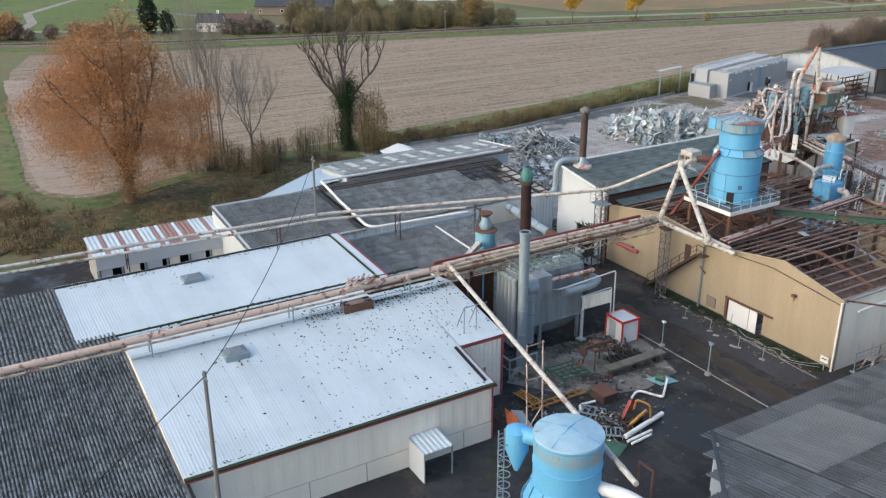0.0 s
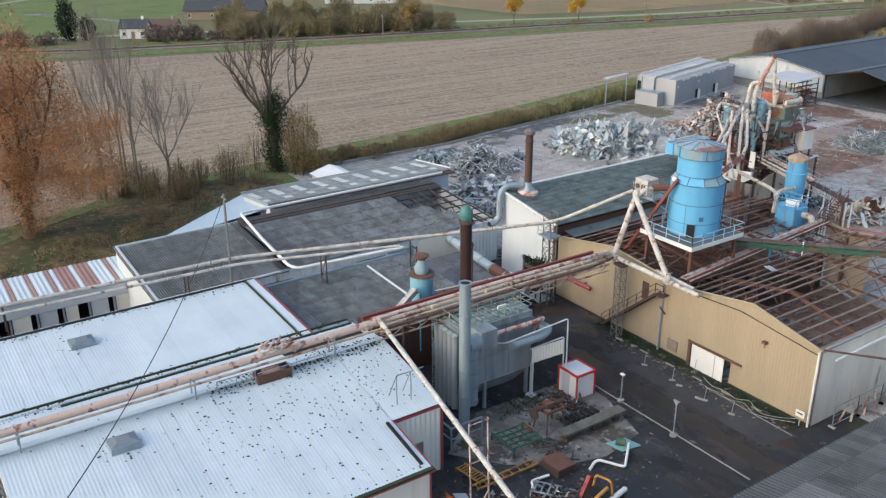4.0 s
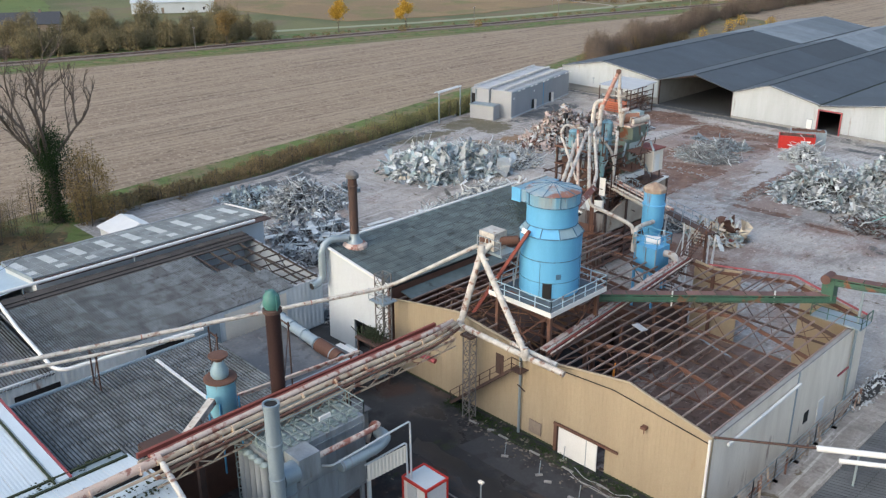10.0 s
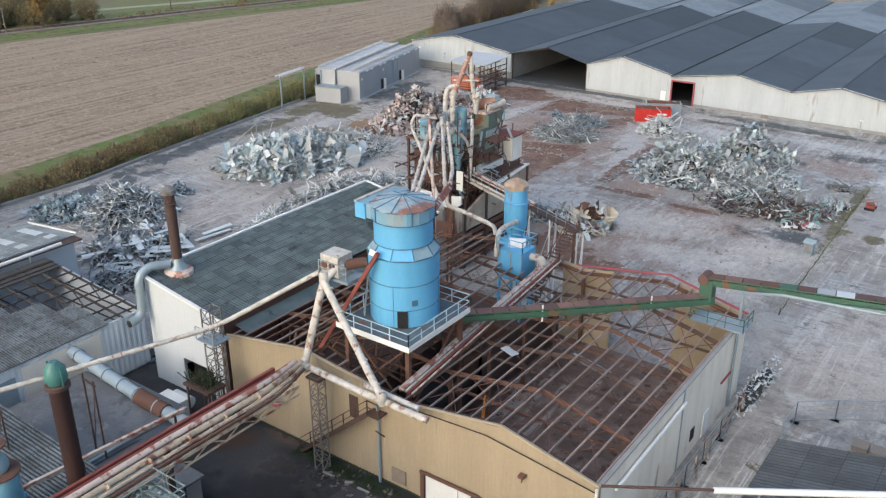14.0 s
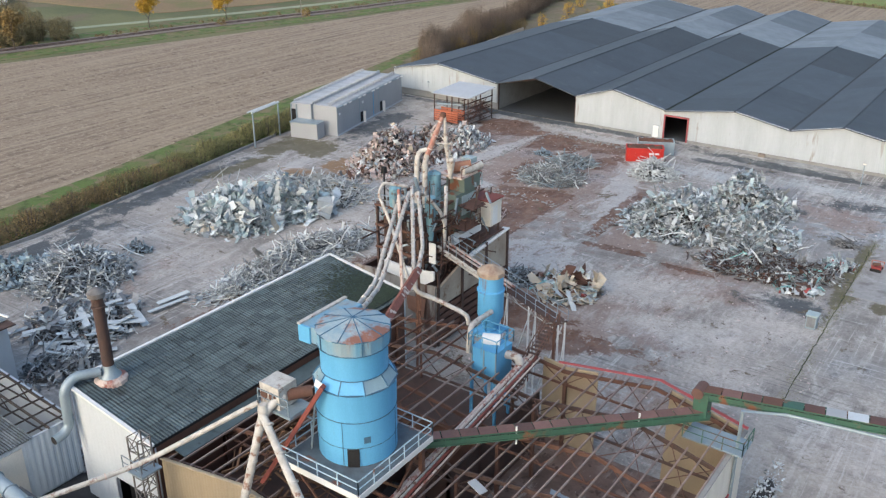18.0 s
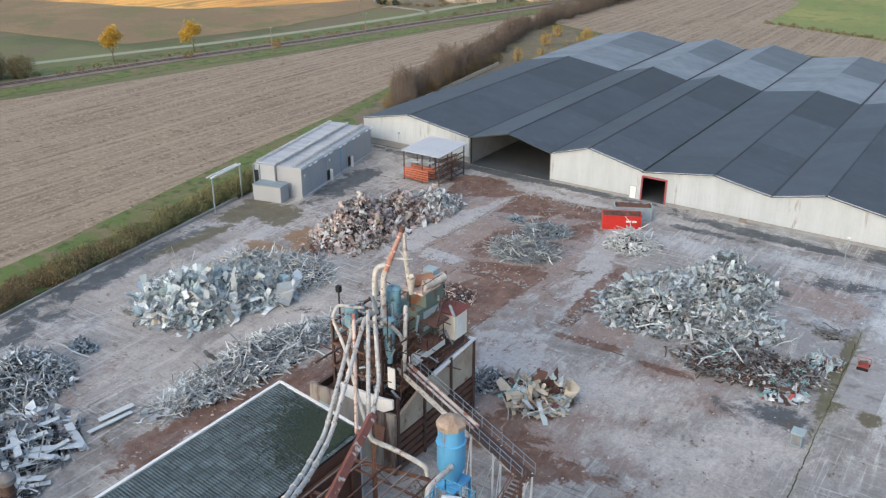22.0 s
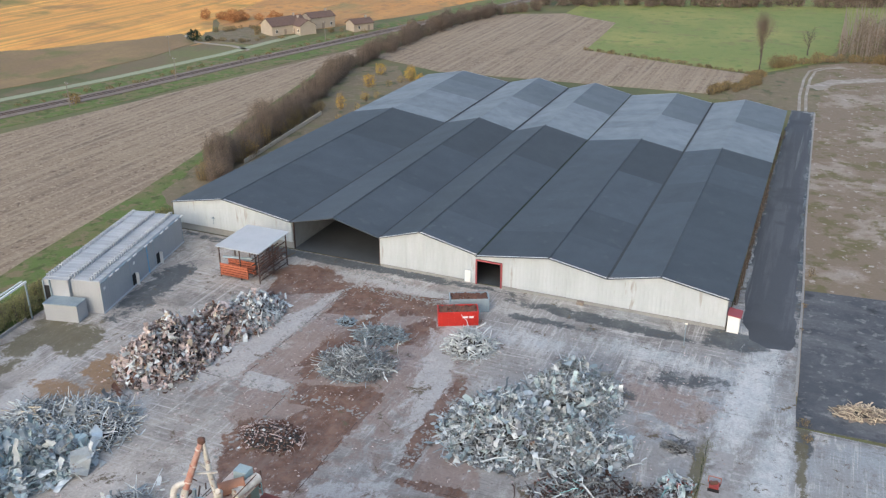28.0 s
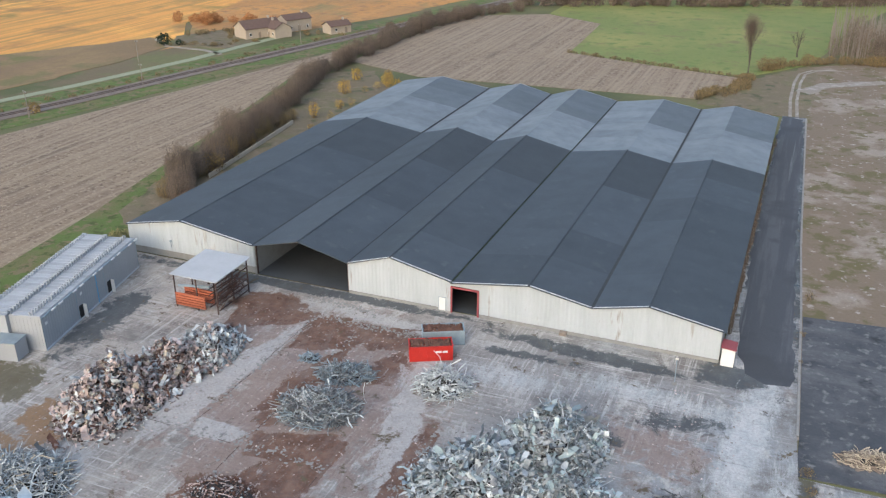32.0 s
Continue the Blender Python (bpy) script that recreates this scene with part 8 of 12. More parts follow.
sheets(ws, (SB + 0.2, SY0 - 0.1, 8.12), (0, SY1 - SY0 + 0.2, 0), (SA - SB - 0.4, 0, 1.45), 26, 11, M_slate, 4, 0.05, jitter=0.03)
dm, dmr = Mesh(), random.Random(17)
for _ in range(5200):
    x, y = -28.0 - abs(dmr.gauss(0, 2.6)), -86.4 - abs(dmr.gauss(0, 2.9))
    if x < SA + 0.6:
        continue
    r, z0 = dmr.uniform(0.04, 0.17), 8.36 - 0.158 * (x + 28.0) + dmr.uniform(0.0, 0.03)
    q0 = dmr.uniform(0, 6.3)
    dm.add([(x + r * math.cos(q0 + k * 1.257) * dmr.uniform(0.5, 1.1), y + r * math.sin(q0 + k * 1.257) * dmr.uniform(0.5, 1.1), z0 - 0.158 * r * math.cos(q0 + k * 1.257)) for k in range(5)], [(0, 1, 2, 3, 4)])
tagged(part("damp_moss", dm, material("wet_moss", (0.03, 0.045, 0.024), (0.045, 0.05, 0.03), 0.5, scale=1.0, bump=0.1, island=0.4), ws, "dark green moss on a damp roof corner"), kind="stuff")
for a, b in (((SA - 0.25, SY0 - 0.15, 9.68), (SA - 0.25, SY1 + 0.15, 9.68)), ((SA - 0.25, SY0 - 0.15, 9.68), (SB + 0.2, SY0 - 0.15, 8.22)), ((SA - 0.25, SY1 + 0.15, 9.68), (SB + 0.2, SY1 + 0.15, 8.22))):
    part("white_verge", Mesh().bar(a, b, 0.28, 0.16), M_white, ws)
part("lower_roof", Mesh().slab((SB + 0.2, -112.6, 7.4), (-26.2, -112.6, 7.15), (-26.2, -97.0, 7.15), (SB + 0.2, -97.0, 7.4), 0.1), M_slate, ws)
part("corner_post", Mesh().box(SB - 0.15, SY0 - 0.12, 0, SB + 0.1, SY0 - 0.005, 8.0), M_rusty, ws)
part("wall_cabin", Mesh().box(-29.0, SY0 - 2.6, 0.1, -26.9, SY0 - 0.8, 0.2), M_steel, ws)
# rusty chimney on that roof, and the grey duct at its corner
ch = thing("rusty_chimney", -35.4, -111.4, 9.3, "rusty round chimney with a cowl on the shed roof", "chimney")
part("flue", Mesh().lathe(-35.4, -111.4, [(0.42, 9.2), (0.42, 15.2), (0.5, 15.25), (0.5, 15.35), (0.42, 15.4), (0.42, 16.0)], 16), M_rust_dark, ch, smooth=True)
part("collar", Mesh().lathe(-35.4, -111.4, [(1.0, 9.25), (0.8, 9.75), (0.5, 10.1), (0.45, 10.6)], 16), M_steel, ch, smooth=True)
part("skirt", Mesh().lathe(-35.4, -111.4, [(1.25, 9.2), (1.2, 9.5), (0.9, 9.7)], 12), M_duct_rust, ch)
part("cowl", Mesh().lathe(-35.4, -111.4, [(0.3, 16.0), (0.62, 16.1), (0.62, 16.45), (0.2, 16.75)], 14), M_mast, ch, smooth=True)
gd = thing("grey_elbow_duct", -37.4, -114.2, 5, "grey galvanised elbow duct on the shed corner", "duct")
part("duct", Mesh().tube(bend([(-35.6, -112.0, 10.2), (-36.4, -113.6, 10.3), (-36.5, -114.5, 9.6), (-36.5, -114.6, 6.7), (-36.5, -115.1, 6.2), (-36.5, -115.9, 6.1)], 5, 0.6), 0.36, 14), M_steel, gd, smooth=True)
# black disc for the shade in the duct mouth
part("open_end", Mesh().tube([(-36.5, -115.85, 6.1), (-36.5, -115.95, 6.1)], 0.31, 14), M_black, gd)

# ---- white roofed works ----
wr = thing("white_roofed_works", -18, -156, 0, "low cream works with white sheet roofs and red trim", "factory")
WX, RX, VX, LX = -3.3, -17.0, -22.3, -34.0
WZ, RZ, VZ, LZ = 5.0, 7.5, 6.75, 7.4
part("front_body", Mesh().prism([(WX, 0.04), (WX, WZ - 0.12), (RX, RZ - 0.12), (VX, VZ - 0.12), (VX, 0.04)], "y", -170, -146), M_cream, wr)
part("rear_body", Mesh().prism([(-8.5, 0.04), (-8.5, 5.9), (RX, RZ - 0.12), (VX, VZ - 0.12), (VX, 0.04)], "y", -146, -141.6), M_cream, wr)
part("left_body", Mesh().prism([(VX - 0.01, 0.04), (VX - 0.01, VZ - 0.12), (LX, LZ - 0.12), (LX, 0.04)], "y", -173, -145.4), M_cream, wr)
sheets(wr, (WX + 0.25, -170, WZ - 0.05), (0, 24.2, 0), (RX - WX - 0.25, 0, RZ - WZ), 24, 1, M_white_roof, 4, 0.007, jitter=0.004)
sheets(wr, (-8.3, -145.8, 5.93), (0, 4.4, 0), (RX + 8.3, 0, RZ - 5.93), 4, 1, M_white_roof, 4, 0.007)
sheets(wr, (VX, -141.4, VZ), (0, -28.6, 0), (RX - VX, 0, RZ - VZ), 28, 1, M_white_roof, 4, 0.007)
sheets(wr, (VX, -173, VZ), (0, 27.8, 0), (LX - VX - 0.2, 0, LZ - VZ), 28, 1, M_white_roof, 4, 0.007)
part("ridge_cap", Mesh().bar((RX, -170, RZ + 0.06), (RX, -141.4, RZ + 0.06), 0.4, 0.08), M_white_roof, wr)
part("left_ridge_cap", Mesh().bar((LX - 0.2, -173, LZ + 0.06), (LX - 0.2, -145.2, LZ + 0.06), 0.3, 0.1), M_black, wr)
part("valley_gutter", Mesh().box(VX - 0.5, -172.8, VZ + 0.0, VX + 0.35, -141.6, VZ + 0.07), M_steel, wr)
part("mossy_seam", Mesh().box(VX - 0.62, -172.8, VZ + 0.03, VX - 0.45, -141.6, VZ + 0.2), M_moss, wr)
part("mossy_seam", Mesh().box(VX + 0.3, -165, VZ + 0.08, VX + 0.48, -141.6, VZ + 0.24), M_moss, wr)
part("end_flashing", Mesh().slab((VX, -145.9, VZ + 0.14), (VX, -145.2, VZ + 0.14), (LX, -145.2, LZ + 0.14), (LX, -145.9, LZ + 0.14), 0.08), M_white_roof, wr)
part("end_gutter", Mesh().bar((VX, -146.1, VZ + 0.14), (LX, -146.1, LZ + 0.14), 0.14, 0.12), M_moss, wr)
part("red_edge", Mesh().bar((VX, -145.1, VZ + 0.1), (LX, -145.1, LZ + 0.1), 0.16, 0.14), M_red_trim, wr)
# eaves: mossy gutter and red trim
part("eaves_gutter", Mesh().box(WX - 0.05, -170, WZ - 0.08, WX + 0.3, -145.7, WZ + 0.06), M_moss, wr)
part("eaves_trim", Mesh().box(WX + 0.02, -170, WZ - 0.2, WX + 0.33, -145.6, WZ - 0.1), M_red_trim, wr)
part("end_trim", Mesh().bar((WX + 0.3, -145.75, WZ - 0.15), (-8.5, -145.75, 5.85), 0.18, 0.2), M_red_trim, wr)
part("end_gutter", Mesh().bar((WX - 0.4, -146.3, WZ + 0.18), (-8.2, -146.3, 6.05), 0.22, 0.14), M_black, wr)
part("rear_trim", Mesh().bar((-8.4, -145.9, 5.75), (-8.4, -141.3, 5.75), 0.2, 0.22), M_red_trim, wr)
part("rear_trim", Mesh().bar((-8.4, -141.35, 5.75), (RX, -141.35, RZ - 0.2), 0.14, 0.22), M_red_trim, wr)
part("corner_trim", Mesh().box(-8.5, -141.6, 0.04, -8.36, -141.4, 5.8), M_red_trim, wr)
part("corner_trim", Mesh().box(WX, -146.0, 0.04, WX + 0.1, -145.85, 4.7), M_red_trim, wr)
ribbed("front_cladding", (WX, -170), (WX, -146), 1.7, lambda s: WZ - 0.25, M_cream, wr, 1.1, 0.02, (1, 0))
part("lower_panel", Mesh().box(WX, -170, 0.04, WX + 0.09, -146, 1.62), M_cream, wr)
for y in (-166, -161.5, -157.0, -152.5, -148.6):
    part("panel_joint", Mesh().box(WX + 0.09, y, 0.04, WX + 0.11, y + 0.06, 1.6), M_steel, wr)
ribbed("rear_cladding", (-8.5, -145.9), (-8.5, -141.6), 0.1, lambda s: 5.65, M_cream, wr, 0.4, 0.04, (1, 0))
part("rear_window", Mesh().box(-8.42, -144.9, 1.6, -8.33, -143.2, 3.2), M_wood, wr, "boarded brown window")
for x, y, z in ((-14.4, -162.7, 7.03), (-30.3, -161.5, 7.2)):
    part("roof_hatch", Mesh().prism([(x - 0.75, y - 0.95), (x + 0.75, y - 0.95), (x + 0.75, y + 0.95), (x - 0.75, y + 0.95)], "z", z - 0.2, z + 0.35), M_steel, wr)
    part("hatch_dome", Mesh().add([(x - 0.68, y - 0.88, z + 0.36), (x + 0.68, y - 0.88, z + 0.36), (x + 0.68, y + 0.88, z + 0.36), (x - 0.68, y + 0.88, z + 0.36), (x - 0.3, y - 0.45, z + 0.52), (x + 0.3, y - 0.45, z + 0.52), (x + 0.3, y + 0.45, z + 0.52), (x - 0.3, y + 0.45, z + 0.52)],
         [(0, 1, 5, 4), (1, 2, 6, 5), (2, 3, 7, 6), (3, 0, 4, 7), (4, 5, 6, 7)]), M_roof_mid, wr)
moss = Mesh()
mr = random.Random(40)
def tuft(x, y, z, s):
    n, s = len(moss.v), s * 0.72
    k = 5
    for i in range(k):
        q = 2 * math.pi * i / k + mr.random()
        moss.v.append((x + s * math.cos(q) * mr.uniform(0.6, 1.2), y + s * math.sin(q) * mr.uniform(0.6, 1.2), z))
    moss.v.append((x, y, z + s * 0.7))
    for i in range(k):
        moss.f.append((n + i, n + (i + 1) % k, n + k))
def roof_z(x):
    return line([(0, WZ), (WX - RX, RZ), (WX - VX, VZ), (WX - LX, LZ)])(WX - x) + 0.06
for _ in range(260):
    x, y = mr.uniform(-16.5, -3.5), mr.uniform(-169, -146.6)
    y = round(y / 1.0) + mr.gauss(0, 0.06) if mr.random() < 0.7 else y
    if mr.random() < 0.35 + 0.65 * max(0, (y + 164) / 18) ** 1.5:
        tuft(x, y, roof_z(x), mr.uniform(0.06, 0.17))
for _ in range(300):
    x, y = mr.gauss(-12.5, 3.0), mr.uniform(-146, -141.6) if mr.random() < 0.4 else mr.uniform(-158, -146)
    if -17 < x < -8.8:
        tuft(x, y, roof_z(x) + 0.02, mr.uniform(0.05, 0.15))
for _ in range(380):
    y = mr.uniform(-172, -142)
    tuft(VX + mr.choice([-0.6, 0.4]) + mr.gauss(0, 0.18), y, VZ + 0.08, mr.uniform(0.08, 0.22))
for _ in range(620):
    y = mr.uniform(-156, -142)
    x = -16.9 + mr.gauss(0, 0.55)
    tuft(x, round(y * 3) / 3 + mr.gauss(0, 0.05), roof_z(x), mr.uniform(0.06, 0.19))
for _ in range(160):
    tuft(LX + abs(mr.gauss(0, 0.5)), mr.uniform(-172, -146), roof_z(LX + 0.3), mr.uniform(0.05, 0.15))
for _ in range(110):
    tuft(WX - 0.2 - abs(mr.gauss(0, 0.25)), mr.uniform(-169.5, -146.4), roof_z(WX - 0.3), mr.uniform(0.05, 0.14))
for _ in range(60):
    a = mr.choice([(-14.4, -162.7), (-30.3, -161.5)])
    x, y = a[0] + mr.gauss(0, 1.0), a[1] + mr.gauss(0, 1.1)
    tuft(x, y, roof_z(x), mr.uniform(0.05, 0.14))
solid("roof_moss", moss, M_moss, "dark tufts of moss on the white roof", "moss", kind="stuff")
# rusty fan and frames on the roof
rf = thing("roof_fan", -16.6, -150.6, 7.4, "rusty fan tray hung below a pipe with a rail", "fan")
part("tray", Mesh().box(-17.1, -152.5, 7.25, -16.0, -149.8, 7.35).box(-17.1, -152.5, 7.35, -17.03, -149.8, 8.0).box(-16.07, -152.5, 7.35, -16.0, -149.8, 8.0).box(-17.03, -152.5, 7.35, -16.07, -152.43, 8.0).box(-17.03, -149.87, 7.35, -16.07, -149.8, 8.0), M_rusty, rf)
part("housing", Mesh().tube([(-16.6, -151.9, 7.8), (-16.5, -150.6, 7.8)], 0.4, 14), M_rust_pipe, rf, smooth=True)
knot, knot_rng = Mesh(), random.Random(15)
for _ in range(46):
    q = Vector((-16.75 + knot_rng.gauss(0, 0.25), knot_rng.uniform(-152.0, -149.4), 9.3 + abs(knot_rng.gauss(0, 0.25))))
    knot.bar(q, q + Vector((knot_rng.gauss(0, 0.3), knot_rng.gauss(0, 0.5), knot_rng.gauss(0, 0.25))), knot_rng.uniform(0.04, 0.14))
tagged(part("bracket_tangle", knot, M_duct_rust, rf, "tangle of rusty brackets on the pipe"), kind="stuff")
handrail([(-16.2, -155.5, 7.45), (-16.2, -152.6, 7.45)], rf, M_steel)
part("tray_rail", Mesh().bar((-16.0, -152.5, 8.3), (-16.0, -147.0, 8.3), 0.06).bar((-16.0, -149.8, 7.4), (-16.0, -149.8, 8.3), 0.06).bar((-16.0, -147.0, 7.4), (-16.0, -147.0, 8.3), 0.06), M_steel, rf)
part("trough", Mesh().box(-19.6, -149.0, 7.2, -18.6, -142.2, 7.5), M_black, rf)
for y in (-143.4, -144.6):
    part("frame", Mesh().bar((-9.6, y, 6.1), (-9.6, y, 8.6), 0.06).bar((-10.8, y, 6.3), (-9.6, y, 8.6), 0.05).bar((-9.6, y, 8.6), (-9.6, y + 1.1, 8.6), 0.06), M_steel, rf)
pc = thing("door_canopy", -1.5, -152.4, 0, "small tin canopy with a side screen", "canopy")
part("roof", Mesh().wave((-3.15, -153.4, 2.75), (0, 2.4, 0), (2.4, 0, -0.2), 6, 0.05), M_white_roof, pc)
part("screen", Mesh().box(-3.1, -153.5, 0.04, -0.8, -153.4, 2.6), M_white_clad, pc)
part("post", Mesh().box(-0.9, -151.1, 0.04, -0.8, -151.0, 2.6), M_steel, pc)

# ---- dark roofed works beside it ----
M_fibre_mossy = material("lichened_fibre_sheet", (0.2, 0.228, 0.248), (0.1, 0.108, 0.115), 0.9, scale=1.2, amount=1.0, bump=0.3, grain=5.0, random_mix=0.12, rust=(0.05, 0.054, 0.055), rust_amount=0.45, rust_scale=2.6)
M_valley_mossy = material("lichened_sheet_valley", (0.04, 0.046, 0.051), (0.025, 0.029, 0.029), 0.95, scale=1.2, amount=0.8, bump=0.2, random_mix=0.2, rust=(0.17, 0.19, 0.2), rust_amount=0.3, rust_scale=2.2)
dl = thing("dark_roofed_works", -18, -182, 0, "works with dark mossy fibre cement roofs", "factory")
part("body", Mesh().prism([(-1.5, 0.04), (-1.5, 4.3), (-20.3, 7.0), (-24.0, 6.6), (-24.0, 0.04)], "y", -200, -170.05), M_cream, dl)
part("left_body", Mesh().prism([(-24.05, 0.04), (-24.05, 6.6), (-34.0, 7.2), (-34.0, 0.04)], "y", -200, -173.05), M_cream, dl)
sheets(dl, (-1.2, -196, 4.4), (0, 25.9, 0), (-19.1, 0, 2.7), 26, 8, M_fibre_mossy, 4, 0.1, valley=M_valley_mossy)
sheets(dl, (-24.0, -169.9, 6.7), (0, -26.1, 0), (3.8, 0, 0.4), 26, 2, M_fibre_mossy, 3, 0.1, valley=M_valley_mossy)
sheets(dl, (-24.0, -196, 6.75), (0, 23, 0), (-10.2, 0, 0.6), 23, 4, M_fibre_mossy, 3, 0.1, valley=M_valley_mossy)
part("ridge_tiles", Mesh().bar((-20.3, -196, 7.16), (-20.3, -169.9, 7.16), 0.4, 0.12), M_fibre, dl)
part("verge_strip", Mesh().bar((-1.2, -169.85, 4.5), (-20.3, -169.85, 7.15), 0.2, 0.14), M_black, dl)

# ---- mill shed, flat roof, long shed ----
mid = thing("mill_shed", -29, -137, 0, "low shed with a dark fibre cement roof", "shed")
part("body", Mesh().prism([(-34.2, 0.04), (-22.6, 0.04), (-22.6, 5.5), (-34.2, 6.0)], "y", -144.6, -128.2), M_cream, mid)
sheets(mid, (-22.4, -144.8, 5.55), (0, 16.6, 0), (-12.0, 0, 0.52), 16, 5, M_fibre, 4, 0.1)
part("rear_gutter", Mesh().tube([(-34.5, -144.8, 6.2), (-34.5, -128.2, 6.2)], 0.16, 8), M_steel, mid)
part("white_flashing", Mesh().bar((-33.6, -133.4, 6.2), (-26.0, -133.4, 5.9), 0.25, 0.06), M_white, mid)
part("rusty_hatch", Mesh().box(-23.4, -140.2, 5.5, -21.9, -137.6, 6.4), M_rust_dark, mid)
part("front_wall", Mesh().box(-22.55, -144.4, 0.05, -22.4, -128.4, 4.8), M_rusty, mid)
G_felt = ground_material("grey_roofing_felt", [((0.17, 0.18, 0.19), 0.25, 0.5, 0.12, 2), ((0.085, 0.09, 0.098), 0.35, 0.53, 0.1, 4), ((0.21, 0.2, 0.19), 1.1, 0.6, 0.08, 6)], (0.13, 0.138, 0.148), bump_scale=4.0, bump=0.2)
fl = thing("flat_roofed_store", -32, -124.6, 0, "flat tarred roof of a low store", "shed")
part("body", Mesh().box(-37.4, -128.1, 0.04, -27.2, -118.6, 3.05), M_white_clad, fl)
part("tar_roof", Mesh().box(-37.6, -128.15, 3.05, -27.0, -118.4, 3.22), G_felt, fl)
part("parapet", Mesh().bar((-27.0, -128.1, 3.26), (-27.0, -118.4, 3.26), 0.2, 0.16), M_steel, fl)
ft = thing("tarred_link_roof", -24.5, -125, 0, "low tarred link roof between the stacks", "shed")
part("body", Mesh().box(-26.9, -133.0, 0.04, -20.4, -122.8, 2.7), M_concrete, ft)
part("tar_roof", Mesh().box(-26.95, -133.1, 2.7, -20.2, -122.6, 2.85), G_felt, ft)

lg = thing("long_shed", -46, -132, 0, "long shed with a dark fibre cement roof partly fallen in", "shed")
LA, LB = -53.2, -39.4
M_shed_front = material("pale_blue_white_cladding", (0.7, 0.76, 0.79), (0.55, 0.6, 0.62), 0.6, streak=True, scale=0.6, amount=0.9, bump=0.04, rust=(0.25, 0.16, 0.13), rust_amount=0.03)
part("front_wall", Mesh().box(LB - 0.2, -152.8, 0.04, LB, -112.6, 5.2), M_white_clad, lg)
ribbed("front_cladding", (LB, -152.8), (LB, -112.6), 0.2, lambda s: 5.2, M_shed_front, lg, 0.5, 0.04, (1, 0))
part("rear_wall", Mesh().box(LA, -152.8, 0.04, LA + 0.2, -112.6, 6.3), M_white_clad, lg)
for y in (-152.8, -112.8):
    part("gable_wall", Mesh().prism([(LA + 0.2, 0.04), (LB - 0.2, 0.04), (LB - 0.2, 5.2), (LA + 0.2, 6.3)], "y", y, y + 0.2), M_white_clad, lg)
part("floor", Mesh().box(LA + 0.2, -152.6, 0.05, LB - 0.2, -112.8, 0.1), material("wet_pale_screed", (0.4, 0.44, 0.46), (0.28, 0.31, 0.33), 0.5, scale=0.5, amount=0.9), lg)
gaps = {(i, j) for i in range(27, 31) for j in range(6)} | {(i, j) for i in range(22, 27) for j in (3, 4)} | {(i, 5) for i in range(31)} | {(26, 2), (25, 2)}
M_felt = material("brown_black_roofing_felt", (0.075, 0.066, 0.06), (0.04, 0.037, 0.036), 0.85, scale=0.7, amount=0.9)
for i in range(9):
    ya = -139.2 + i * 2.95
    part("felt_strip", Mesh().slab((LA - 0.1, ya, 6.42), (-50.85, ya, 6.2), (-50.85, ya + 2.9, 6.2), (LA - 0.1, ya + 2.9, 6.42), 0.05), M_felt, lg)
    part("felt_batten", Mesh().bar((-52.1, ya, 6.36), (-52.1, ya + 2.95, 6.36), 0.06).bar((-51.4, ya, 6.3), (-51.4, ya + 2.95, 6.3), 0.05), M_black, lg)
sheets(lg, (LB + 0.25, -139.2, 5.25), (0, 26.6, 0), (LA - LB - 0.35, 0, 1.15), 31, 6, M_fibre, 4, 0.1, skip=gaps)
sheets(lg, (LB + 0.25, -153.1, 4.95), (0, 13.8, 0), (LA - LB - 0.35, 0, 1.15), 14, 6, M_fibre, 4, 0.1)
M_bare = material("black_brown_roof_timber", (0.055, 0.046, 0.042), (0.09, 0.07, 0.06), 0.85, scale=1.5)
for i, y in enumerate((-119.8, -118.1, -116.3, -114.6, -112.9)):
    part("bare_truss", Mesh().bar((LA, y, 6.3), (LB, y, 5.2), 0.12, 0.2).bar((LA, y, 4.6), (LB, y, 4.6), 0.1).bar((-50, y, 4.6), (-48.5, y, 6.0), 0.07).bar((-45, y, 4.6), (-46.5, y, 5.8), 0.07), M_bare, lg)
for k in range(9):
    x = LB - 0.6 - k * 1.55
    part("bare_purlin", Mesh().bar((x, -116.4 if x > -46 else -120.2, 5.3 + (LB - x) * 0.08), (x, -112.7, 5.3 + (LB - x) * 0.08), 0.09, 0.12), M_bare, lg)
for y in (-142.6, -131.6):
    part("window_band", Mesh().box(LB + 0.12, y, 2.6, LB + 0.16, y + 3.6, 4.2), M_black, lg)
part("blue_door", Mesh().box(LB + 0.12, -127.6, 0.1, LB + 0.2, -124.4, 4.4), M_scrap_blue, lg, "faded blue sliding door")
part("cream_patch", Mesh().box(LB + 0.12, -123.8, 0.1, LB + 0.18, -117.0, 4.9), M_cream, lg)
for k in range(3):
    part("cable", Mesh().tube([(-52.5, -140.3 + k * 0.25, 6.5), (LB + 0.5, -140.3 + k * 0.25, 5.5)], 0.05, 6), M_black, lg)
wp = pipe("white_roof_pipe", [(-53.6, -110.8, 7.1), (-53.6, -138.6, 7.0), (-46.0, -139.3, 6.5), (-38.6, -139.6, 5.9), (-37.8, -139.0, 5.8), (-35.6, -128.0, 6.3)], 0.16, M_white, "white insulated pipe bending over the roofs", radius=0.5, every=6.0)
for y in (-125, -114, -136):
    part("pipe_cradle", Mesh().bar((-53.6, y, 6.2), (-53.6, y, 7.0), 0.12), M_steel, wp)

# ---- rooflight shed and lean-tos ----
lt = thing("rooflight_shed", -60, -121, 0, "shed with grey sheets and pale rooflights", "shed")
